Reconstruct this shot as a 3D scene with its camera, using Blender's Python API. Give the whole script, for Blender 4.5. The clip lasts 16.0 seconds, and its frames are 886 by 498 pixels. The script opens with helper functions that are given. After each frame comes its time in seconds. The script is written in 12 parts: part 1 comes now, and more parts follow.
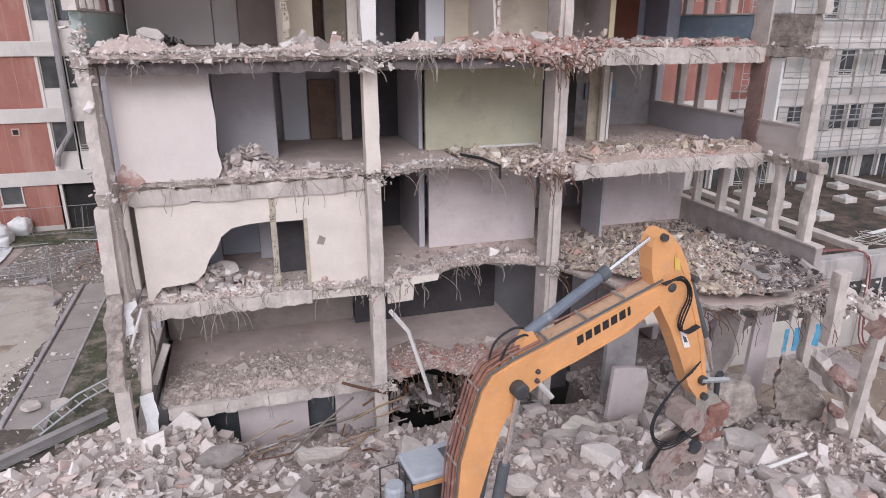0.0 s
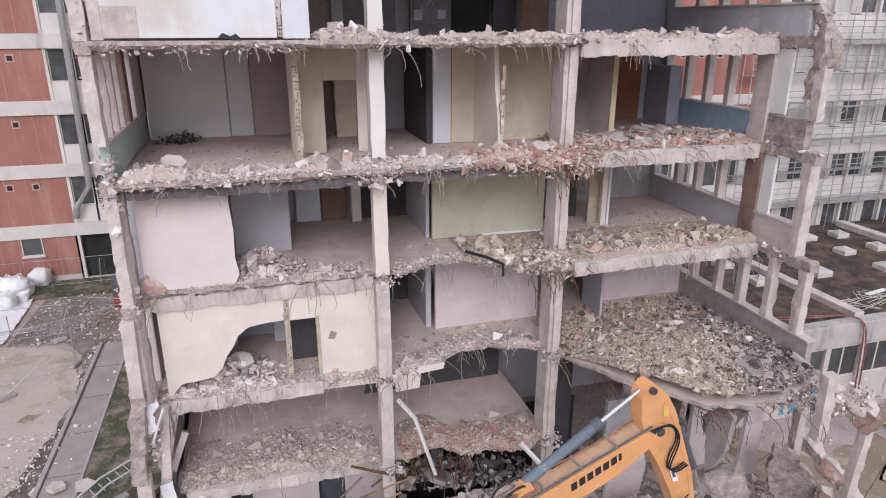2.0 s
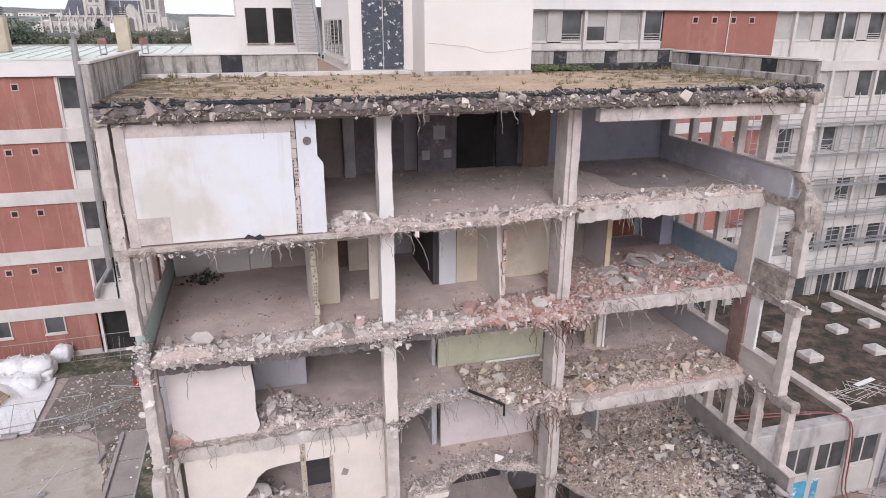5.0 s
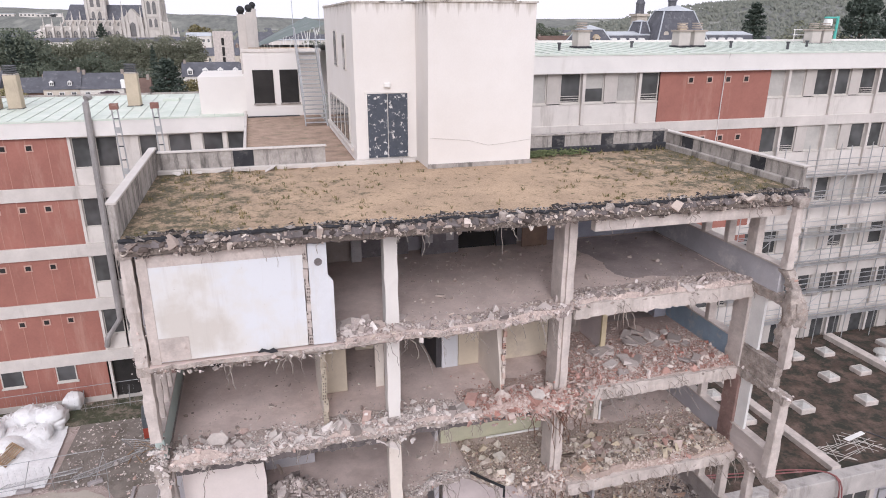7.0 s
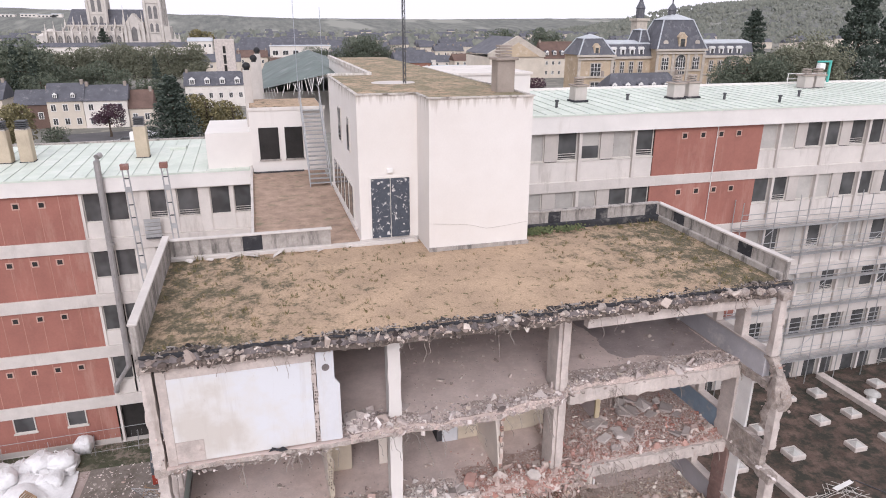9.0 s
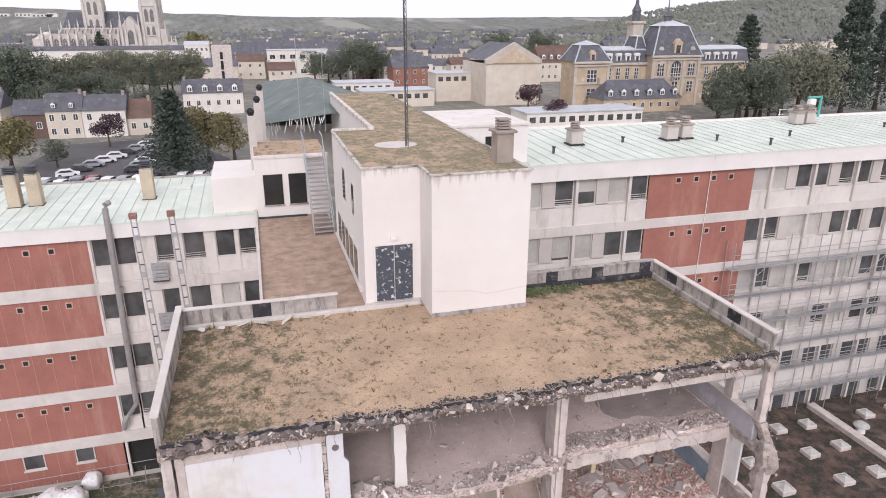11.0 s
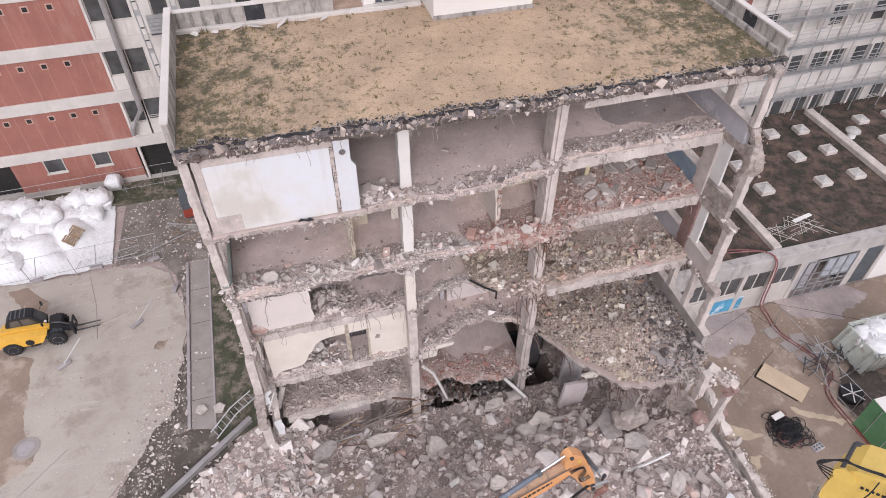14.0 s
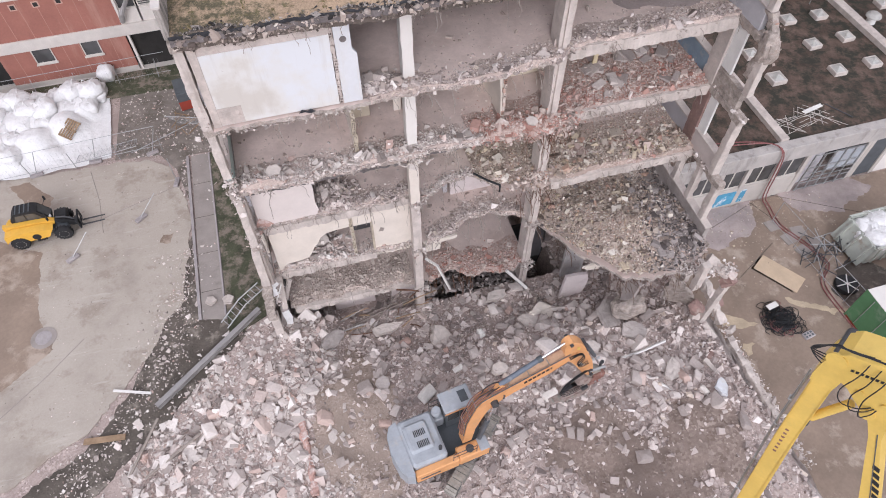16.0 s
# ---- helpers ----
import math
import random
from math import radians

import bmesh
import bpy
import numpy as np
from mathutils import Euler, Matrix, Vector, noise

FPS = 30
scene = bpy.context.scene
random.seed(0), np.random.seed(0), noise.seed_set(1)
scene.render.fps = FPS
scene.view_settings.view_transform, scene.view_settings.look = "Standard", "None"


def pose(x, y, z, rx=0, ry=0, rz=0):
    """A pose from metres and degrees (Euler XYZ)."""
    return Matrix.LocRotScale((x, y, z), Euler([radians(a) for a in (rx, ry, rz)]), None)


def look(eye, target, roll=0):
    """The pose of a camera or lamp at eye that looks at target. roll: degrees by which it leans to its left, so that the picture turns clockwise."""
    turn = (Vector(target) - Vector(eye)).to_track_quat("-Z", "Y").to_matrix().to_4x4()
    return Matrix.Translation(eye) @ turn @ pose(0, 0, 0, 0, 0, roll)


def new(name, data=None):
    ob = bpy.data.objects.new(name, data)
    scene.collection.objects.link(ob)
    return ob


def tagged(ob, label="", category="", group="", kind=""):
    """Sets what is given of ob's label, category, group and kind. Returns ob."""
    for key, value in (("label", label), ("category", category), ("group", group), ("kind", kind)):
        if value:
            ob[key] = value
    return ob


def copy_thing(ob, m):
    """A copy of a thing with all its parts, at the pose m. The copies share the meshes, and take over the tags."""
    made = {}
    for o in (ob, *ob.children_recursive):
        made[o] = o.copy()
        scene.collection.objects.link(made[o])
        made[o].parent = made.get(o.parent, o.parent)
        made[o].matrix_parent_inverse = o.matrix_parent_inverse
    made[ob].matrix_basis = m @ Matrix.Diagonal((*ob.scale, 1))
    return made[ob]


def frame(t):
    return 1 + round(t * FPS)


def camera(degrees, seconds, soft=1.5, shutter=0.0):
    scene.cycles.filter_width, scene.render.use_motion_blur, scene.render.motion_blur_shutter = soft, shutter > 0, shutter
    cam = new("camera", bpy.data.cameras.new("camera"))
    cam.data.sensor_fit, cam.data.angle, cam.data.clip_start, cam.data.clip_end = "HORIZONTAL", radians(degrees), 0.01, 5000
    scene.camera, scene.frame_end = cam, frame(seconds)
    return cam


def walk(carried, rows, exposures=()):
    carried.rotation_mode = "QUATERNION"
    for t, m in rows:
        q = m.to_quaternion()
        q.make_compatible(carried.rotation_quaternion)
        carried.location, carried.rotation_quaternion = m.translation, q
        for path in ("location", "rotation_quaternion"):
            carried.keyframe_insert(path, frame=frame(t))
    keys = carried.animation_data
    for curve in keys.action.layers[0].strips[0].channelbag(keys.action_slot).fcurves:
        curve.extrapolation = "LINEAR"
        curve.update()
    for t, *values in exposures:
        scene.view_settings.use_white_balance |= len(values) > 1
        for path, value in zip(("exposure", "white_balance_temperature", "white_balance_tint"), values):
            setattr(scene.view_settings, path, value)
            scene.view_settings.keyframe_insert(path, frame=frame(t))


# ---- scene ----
cam = camera(68.4, 16.0, soft=1.0)
METRES, EYE, TILT, LEAN, TURN = 17.8, 13.7, -19.0, 0.0, -17.0
ROWS = [
    (0.0, 0.0, 0.0, 0.0, -0.0, 0.0, -0.0),
    (0.5, 0.0001, -0.0129, 0.0396, 0.14, -0.01, -0.07),
    (1.0, -0.0004, -0.0265, 0.0805, 0.26, -0.0, -0.12),
    (1.5, 0.0002, -0.0387, 0.1205, 0.45, -0.01, -0.19),
    (2.0, 0.0026, -0.0515, 0.1644, 0.64, -0.02, -0.26),
    (2.5, 0.0046, -0.0648, 0.2092, 0.78, -0.02, -0.32),
    (3.0, 0.0062, -0.0786, 0.2549, 0.86, -0.06, -0.36),
    (3.5, 0.0075, -0.092, 0.2976, 0.94, -0.09, -0.41),
    (4.0, 0.0059, -0.1069, 0.342, 0.99, -0.09, -0.43),
    (6.5, -0.0029, -0.174, 0.5621, 1.2, -0.14, -0.54),
    (7.0, -0.0034, -0.1891, 0.606, 1.14, -0.16, -0.54),
    (7.5, -0.0042, -0.2038, 0.6492, 1.16, -0.17, -0.54),
    (8.0, -0.0045, -0.2174, 0.6889, 1.17, -0.18, -0.53),
    (8.5, -0.0045, -0.2319, 0.7328, 1.21, -0.21, -0.55),
    (9.0, -0.0038, -0.2466, 0.7777, 1.19, -0.24, -0.55),
    (10.2, -0.0115, -0.283, 0.8845, 1.02, -0.26, -0.48),
    (10.8, -0.0148, -0.2985, 0.9215, 0.92, -0.32, -0.44),
    (11.3, -0.0162, -0.305, 0.9282, 0.87, -1.42, -0.42),
    (11.5, -0.0163, -0.3056, 0.9286, 0.87, -3.21, -0.42),
    (12.0, -0.0172, -0.3069, 0.9288, 0.93, -9.25, -0.46),
    (12.5, -0.0186, -0.3094, 0.9288, 0.86, -15.07, -0.44),
    (13.0, -0.0188, -0.3106, 0.9293, 0.85, -19.98, -0.43),
    (13.5, -0.019, -0.3125, 0.9296, 0.91, -23.54, -0.41),
    (14.0, -0.0185, -0.3122, 0.9295, 0.94, -25.81, -0.39),
    (14.5, -0.0191, -0.3144, 0.9304, 0.95, -27.96, -0.36),
    (15.0, -0.0227, -0.3129, 0.9297, 0.87, -30.04, -0.3),
    (15.5, -0.0259, -0.3126, 0.9276, 0.83, -32.44, -0.27),
    (16.0, -0.026, -0.3128, 0.9256, 0.9, -35.04, -0.25),
]
walk(cam, [(t, pose(0, 0, EYE, TILT, LEAN, TURN) @ pose(METRES * x, METRES * y, METRES * z, 90 + pitch, roll, yaw)) for t, x, y, z, yaw, pitch, roll in ROWS], [(0.0, -0.02, 5830, 14.0), (2.0, 0.01, 5830, 14.0), (4.0, 0.05, 5860, 14.5), (8.0, 0.05, 5985, 15.5), (12.5, 0.05, 6080, 17.0), (14.0, 0.05, 6000, 15.5), (16.0, 0.05, 5900, 14.0)])

# ---- world, sun ----
world = bpy.data.worlds.new("overcast_sky")
scene.world = world
world.use_nodes = True
wn = world.node_tree
wn.nodes.clear()
sky = wn.nodes.new("ShaderNodeTexSky")
sky.sky_type = "NISHITA"
sky.sun_disc = False
sky.sun_elevation = radians(33)
sky.sun_rotation = radians(194)
sky.air_density = 1.0
sky.dust_density = 6.0
sky.ozone_density = 1.0
grey = wn.nodes.new("ShaderNodeHueSaturation")
grey.inputs["Saturation"].default_value = 0.16
bg = wn.nodes.new("ShaderNodeBackground")
bg.inputs["Strength"].default_value = 0.125
wo = wn.nodes.new("ShaderNodeOutputWorld")
wn.links.new(sky.outputs[0], grey.inputs["Color"])
deck = wn.nodes.new("ShaderNodeMix")
deck.data_type = "RGBA"
deck.inputs["Factor"].default_value = 0.85
deck.inputs["B"].default_value = (9.3, 9.0, 9.1, 1)
wn.links.new(grey.outputs[0], deck.inputs["A"])
wn.links.new(deck.outputs["Result"], bg.inputs["Color"])
wn.links.new(bg.outputs[0], wo.inputs["Surface"])

sun_data = bpy.data.lights.new("sun", "SUN")
sun_data.energy = 1.55
sun_data.angle = radians(28)
sun_data.color = (1.0, 0.95, 0.9)
sun = new("sun", sun_data)
sun.matrix_world = look((-14, -48, 36), (0, 8, 0))
scene.view_settings.exposure = 0.0


# ---- materials ----
def _nodes(name):
    m = bpy.data.materials.new(name)
    m.use_nodes = True
    nt = m.node_tree
    return m, nt, nt.nodes["Principled BSDF"]


def _noise(nt, src, scale, detail=4.0, rough=0.6, stretch=None):
    if stretch:
        mp = nt.nodes.new("ShaderNodeMapping")
        mp.inputs["Scale"].default_value = stretch
        nt.links.new(src, mp.inputs["Vector"])
        src = mp.outputs[0]
    n = nt.nodes.new("ShaderNodeTexNoise")
    n.inputs["Scale"].default_value = scale
    n.inputs["Detail"].default_value = detail
    n.inputs["Roughness"].default_value = rough
    nt.links.new(src, n.inputs["Vector"])
    return n.outputs["Fac"]


def _ramp(nt, fac, stops):
    r = nt.nodes.new("ShaderNodeValToRGB")
    e = r.color_ramp.elements
    while len(e) < len(stops):
        e.new(0.5)
    for el, (p, c) in zip(e, stops):
        el.position = p
        el.color = (*c, 1) if len(c) == 3 else c
    nt.links.new(fac, r.inputs[0])
    return r.outputs["Color"]


def _mix(nt, fac, a, b, mode="MIX"):
    mx = nt.nodes.new("ShaderNodeMix")
    mx.data_type, mx.blend_type = "RGBA", mode
    for sock, val in ((mx.inputs["Factor"], fac), (mx.inputs["A"], a), (mx.inputs["B"], b)):
        if isinstance(val, (int, float)):
            sock.default_value = val
        elif isinstance(val, tuple):
            sock.default_value = (*val, 1)
        else:
            nt.links.new(val, sock)
    return mx.outputs["Result"]


def _bump(nt, bsdf, fac, strength, dist):
    b = nt.nodes.new("ShaderNodeBump")
    b.inputs["Strength"].default_value = strength
    b.inputs["Distance"].default_value = dist
    nt.links.new(fac, b.inputs["Height"])
    nt.links.new(b.outputs[0], bsdf.inputs["Normal"])


def surface(name, colour, rough=0.85, vary=0.25, scale=1.2, grain=14.0, stain=None, stain_at=(0.55, 0.7), streak=False, bump=0.3, dist=0.02, metal=0.0, spec=0.3):
    """A mineral or painted surface: broad blotches, fine grain, and stains with a colour of their own."""
    m, nt, b = _nodes(name)
    pos = nt.nodes.new("ShaderNodeNewGeometry").outputs["Position"]
    big = _noise(nt, pos, scale, 5, 0.65)
    fine = _noise(nt, pos, grain, 3, 0.7)
    dark = tuple(c * (1 - vary) for c in colour)
    light = tuple(min(1, c * (1 + vary * 0.6)) for c in colour)
    col = _ramp(nt, big, [(0.3, dark), (0.7, light)])
    g = _ramp(nt, fine, [(0.25, (1 - vary,) * 3), (0.75, (1, 1, 1))])
    col = _mix(nt, 0.6, col, g, "MULTIPLY")
    if stain:
        st = _noise(nt, pos, scale * 0.9 + 0.3, 6, 0.7, (1.0, 1.0, 0.18) if streak else (1, 1, 1))
        k = _ramp(nt, st, [(stain_at[0], (0, 0, 0)), (stain_at[1], (1, 1, 1))])
        col = _mix(nt, k, col, stain)
    nt.links.new(col, b.inputs["Base Color"])
    b.inputs["Roughness"].default_value = rough
    b.inputs["Metallic"].default_value = metal
    b.inputs["Specular IOR Level"].default_value = spec
    if bump:
        _bump(nt, b, fine, bump, dist)
    return m


def pieces(name, stops, rough=0.9, grain=9.0, by_object=False):
    """Loose pieces: each island (or object) takes its own tone."""
    m, nt, b = _nodes(name)
    geo = nt.nodes.new("ShaderNodeNewGeometry")
    rnd = nt.nodes.new("ShaderNodeObjectInfo").outputs["Random"] if by_object else geo.outputs["Random Per Island"]
    col = _ramp(nt, rnd, stops)
    fine = _noise(nt, geo.outputs["Position"], grain, 4, 0.7)
    col = _mix(nt, 0.7, col, _ramp(nt, fine, [(0.25, (0.74, 0.71, 0.69)), (0.7, (1, 1, 1))]), "MULTIPLY")
    nt.links.new(col, b.inputs["Base Color"])
    b.inputs["Roughness"].default_value = rough
    b.inputs["Specular IOR Level"].default_value = 0.2
    _bump(nt, b, fine, 0.5, 0.03)
    return m


def glass(name, tint=(0.05, 0.05, 0.05), rough=0.05):
    m, nt, b = _nodes(name)
    pos = nt.nodes.new("ShaderNodeNewGeometry").outputs["Position"]
    n = _noise(nt, pos, 0.8, 2)
    col = _ramp(nt, n, [(0.35, tint), (0.7, tuple(c * 2.2 for c in tint))])
    nt.links.new(col, b.inputs["Base Color"])
    b.inputs["Roughness"].default_value = rough
    b.inputs["Specular IOR Level"].default_value = 0.6
    return m


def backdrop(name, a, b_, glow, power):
    """Far wooded slopes: mottled woods and clearings, with emission standing in for haze."""
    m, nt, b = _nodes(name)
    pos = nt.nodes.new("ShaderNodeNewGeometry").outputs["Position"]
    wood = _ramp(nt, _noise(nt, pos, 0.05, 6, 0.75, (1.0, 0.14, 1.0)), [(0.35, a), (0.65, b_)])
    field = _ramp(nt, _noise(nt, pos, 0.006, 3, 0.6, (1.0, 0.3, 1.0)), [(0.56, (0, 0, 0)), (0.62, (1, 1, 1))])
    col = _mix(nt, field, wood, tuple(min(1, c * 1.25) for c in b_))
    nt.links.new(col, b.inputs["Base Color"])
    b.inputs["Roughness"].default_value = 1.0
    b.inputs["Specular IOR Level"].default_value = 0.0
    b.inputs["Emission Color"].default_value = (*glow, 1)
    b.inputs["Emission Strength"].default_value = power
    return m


def rendered_tower():
    """White render with grime that has run down from the roof edge."""
    m, nt, b = _nodes("streaked_white_render")
    pos = nt.nodes.new("ShaderNodeNewGeometry").outputs["Position"]
    sep = nt.nodes.new("ShaderNodeSeparateXYZ")
    nt.links.new(pos, sep.inputs[0])
    col = _ramp(nt, _noise(nt, pos, 0.5, 5, 0.65), [(0.3, (0.69, 0.645, 0.60)), (0.7, (0.74, 0.70, 0.66))])
    col = _mix(nt, 0.4, col, _ramp(nt, _noise(nt, pos, 18, 3, 0.7), [(0.3, (0.92, 0.92, 0.92)), (0.7, (1, 1, 1))]), "MULTIPLY")
    run = _noise(nt, pos, 3.2, 5, 0.7, (1.0, 1.0, 0.05))
    top = nt.nodes.new("ShaderNodeMapRange")
    for i, v in zip((1, 2, 3, 4), (24.7, 25.7, -0.22, 0.16)):
        top.inputs[i].default_value = v
    nt.links.new(sep.outputs["Z"], top.inputs[0])
    add = nt.nodes.new("ShaderNodeMath")
    add.operation = "ADD"
    nt.links.new(run, add.inputs[0])
    nt.links.new(top.outputs[0], add.inputs[1])
    k = _ramp(nt, add.outputs[0], [(0.56, (0, 0, 0)), (0.74, (0.85, 0.85, 0.85))])
    col = _mix(nt, k, col, (0.36, 0.31, 0.255))
    nt.links.new(col, b.inputs["Base Color"])
    b.inputs["Roughness"].default_value = 0.9
    _bump(nt, b, _noise(nt, pos, 18, 3, 0.7), 0.2, 0.02)
    return m


M = {}
M["concrete"] = surface("raw_concrete", (0.450, 0.398, 0.371), vary=0.3, scale=1.1, stain=(0.269, 0.235, 0.218), stain_at=(0.56, 0.74), bump=0.5)
M["concrete_pale"] = surface("pale_concrete", (0.621, 0.548, 0.500), vary=0.25, scale=1.4, stain=(0.383, 0.325, 0.285), stain_at=(0.58, 0.75), streak=True, bump=0.4)
M["fracture"] = surface("broken_concrete", (0.517, 0.445, 0.395), vary=0.45, scale=4.0, grain=22, stain=(0.373, 0.290, 0.245), bump=0.9, dist=0.05)
M["slab_floor"] = surface("dusty_floor", (0.70, 0.572, 0.518), vary=0.2, scale=0.7, stain=(0.530, 0.420, 0.375), stain_at=(0.5, 0.68), bump=0.25)
# Undersides coloured dark to stand in for shade below the slabs.
M["soffit"] = surface("shade_dark_concrete", (0.207, 0.180, 0.175), vary=0.4, scale=1.0, stain=(0.072, 0.063, 0.062), bump=0.3)
M["white_panel"] = surface("white_paint", (0.665, 0.668, 0.685), vary=0.08, scale=0.7, stain=(0.60, 0.565, 0.52), stain_at=(0.5, 0.72), streak=True, bump=0.2)


def stained_white():
    """White paint with yellowed blotches, pale scuffs and a few long runs."""
    m, nt, b = _nodes("stained_white_paint")
    pos = nt.nodes.new("ShaderNodeNewGeometry").outputs["Position"]
    col = _ramp(nt, _noise(nt, pos, 0.55, 5, 0.6), [(0.34, (0.575, 0.535, 0.485)), (0.45, (0.65, 0.63, 0.60)), (0.58, (0.665, 0.672, 0.69))])
    col = _mix(nt, _ramp(nt, _noise(nt, pos, 1.6, 6, 0.75, (1.0, 1.0, 0.1)), [(0.57, (0, 0, 0)), (0.76, (0.55, 0.55, 0.55))]), col, (0.50, 0.455, 0.41))
    col = _mix(nt, _ramp(nt, _noise(nt, pos, 7.0, 5, 0.7), [(0.66, (0, 0, 0)), (0.74, (0.7, 0.7, 0.7))]), col, (0.48, 0.43, 0.39))
    nt.links.new(col, b.inputs["Base Color"])
    b.inputs["Roughness"].default_value = 0.8
    b.inputs["Specular IOR Level"].default_value = 0.3
    _bump(nt, b, _noise(nt, pos, 14, 3, 0.7), 0.2, 0.02)
    return m


M["white_stained"] = stained_white()
M["plaster_edge"] = surface("raw_plaster", (0.564, 0.490, 0.445), vary=0.25, scale=2.2, stain=(0.404, 0.335, 0.295), bump=0.4)
M["pink"] = surface("pink_paint", (0.69, 0.617, 0.58), vary=0.08, scale=0.9, stain=(0.597, 0.441, 0.408), stain_at=(0.64, 0.82), bump=0.15)
M["cream"] = surface("cream_paint", (0.731, 0.655, 0.578), vary=0.1, scale=1.0, stain=(0.588, 0.500, 0.430), stain_at=(0.6, 0.8), bump=0.2)
M["green"] = surface("pale_green_paint", (0.54, 0.52, 0.378), vary=0.1, scale=1.0, stain=(0.445, 0.410, 0.318), bump=0.15)
M["beige"] = surface("beige_paint", (0.653, 0.575, 0.559), vary=0.1, scale=1.0, stain=(0.525, 0.448, 0.442), bump=0.15)
M["tan"] = surface("tan_paint", (0.617, 0.536, 0.419), vary=0.12, scale=1.0, stain=(0.494, 0.420, 0.342), bump=0.15)
M["grey_wall"] = surface("grey_paint", (0.50, 0.475, 0.49), vary=0.12, scale=0.9, stain=(0.428, 0.402, 0.429), bump=0.15)
M["blue_grey"] = surface("blue_grey_paint", (0.46, 0.475, 0.525), vary=0.12, scale=0.9, stain=(0.406, 0.414, 0.459), bump=0.15)
M["blue_panel"] = surface("blue_panel_paint", (0.30, 0.38, 0.46), vary=0.15, scale=1.2, stain=(0.42, 0.42, 0.42), bump=0.1)
M["mint"] = surface("mint_panel_paint", (0.50, 0.58, 0.54), vary=0.1, scale=1.0, bump=0.1)
M["orange_wall"] = surface("terracotta_paint", (0.285, 0.115, 0.075), vary=0.2, scale=1.0, stain=(0.20, 0.10, 0.08), bump=0.15)
M["brown_wall"] = surface("brown_wood_panel", (0.235, 0.158, 0.118), vary=0.25, scale=1.6, bump=0.2)
# Near-black paint stands in for shade in doorways and passages.
M["dark_wall"] = surface("shade_dark_paint", (0.085, 0.078, 0.082), vary=0.3, scale=1.0, bump=0.2)
M["yellow_edge"] = surface("yellow_paint", (0.60, 0.50, 0.33), vary=0.15, scale=2.0, bump=0.2)
M["seam"] = surface("pale_green_seam", (0.54, 0.58, 0.525), rough=0.6, vary=0.2, scale=1.0, bump=0)
M["chimney"] = surface("grimy_chimney_render", (0.36, 0.305, 0.26), vary=0.2, scale=1.2, stain=(0.20, 0.175, 0.155), streak=True, bump=0.2)
M["chimney_beige"] = surface("beige_chimney_render", (0.50, 0.42, 0.315), vary=0.15, scale=1.4, stain=(0.33, 0.275, 0.21), stain_at=(0.55, 0.75), streak=True, bump=0.2)
M["vent"] = surface("pink_vent_frame", (0.52, 0.34, 0.28), vary=0.1, scale=2, bump=0)
M["lavender"] = surface("pale_lavender_grey_paint", (0.50, 0.485, 0.505), vary=0.14, scale=0.9, stain=(0.66, 0.63, 0.61), stain_at=(0.55, 0.68), bump=0.15)
M["tan_dust"] = surface("tan_sandy_dust", (0.52, 0.42, 0.30), vary=0.25, scale=1.2, stain=(0.36, 0.29, 0.225), bump=0.3)
# Tan paint darkened to stand in for back-room shade, with stain blotches.
M["shade_tan"] = surface("shade_tan_paint", (0.342, 0.290, 0.260), vary=0.2, scale=1.0, stain=(0.207, 0.175, 0.160), bump=0.15)
# Duller, darker pale plaster with stain blotches.
M["dull_pale"] = surface("dull_pale_plaster", (0.46, 0.43, 0.42), vary=0.2, scale=1.4, stain=(0.28, 0.255, 0.25), bump=0.2)
# Blockwork coloured dark for shade at the room's back; pale patches are bare wall.
M["shade_block"] = surface("shade_dark_blockwork", (0.217, 0.195, 0.200), vary=0.35, scale=1.6, stain=(0.393, 0.360, 0.360), stain_at=(0.58, 0.68), bump=0.4)
M["dusk_blue"] = surface("dull_blue_grey_paint", (0.36, 0.36, 0.41), vary=0.15, scale=0.8, stain=(0.26, 0.255, 0.28), bump=0.15)
M["mauve"] = surface("brown_mauve_paint", (0.44, 0.355, 0.325), vary=0.12, scale=1.0, stain=(0.36, 0.29, 0.26), bump=0.15)
M["mauve_pale"] = surface("pinkish_beige_paint", (0.56, 0.49, 0.46), vary=0.12, scale=1.0, stain=(0.45, 0.38, 0.35), bump=0.2)
M["olive_brick"] = surface("dusty_olive_brick", (0.50, 0.43, 0.335), vary=0.25, scale=3.0, bump=0.3)
M["damp_floor"] = surface("damp_dark_floor", (0.43, 0.358, 0.338), rough=0.6, vary=0.3, scale=0.8, stain=(0.36, 0.315, 0.285), stain_at=(0.55, 0.7), bump=0.15)
M["rust_stain"] = surface("rust_red_stain", (0.52, 0.33, 0.28), vary=0.3, scale=2.5, stain=(0.66, 0.56, 0.52), stain_at=(0.5, 0.62), bump=0.2)
M["brick_cell"] = surface("shaded_brick_cell", (0.11, 0.085, 0.075), vary=0.3, scale=5.0, bump=0.2)
M["red_post"] = surface("oxide_red_paint", (0.30, 0.195, 0.17), vary=0.25, scale=2.0, stain=(0.40, 0.33, 0.29), bump=0.3)
M["render"] = surface("white_render", (0.725, 0.684, 0.642), vary=0.05, scale=0.5, grain=18, stain=(0.577, 0.530, 0.484), stain_at=(0.62, 0.85), streak=True, bump=0.2)
M["render_tower"] = rendered_tower()
M["render_dirty"] = surface("weathered_white_render", (0.70, 0.65, 0.60), vary=0.1, scale=0.8, stain=(0.42, 0.38, 0.34), stain_at=(0.56, 0.78), streak=True, bump=0.2)
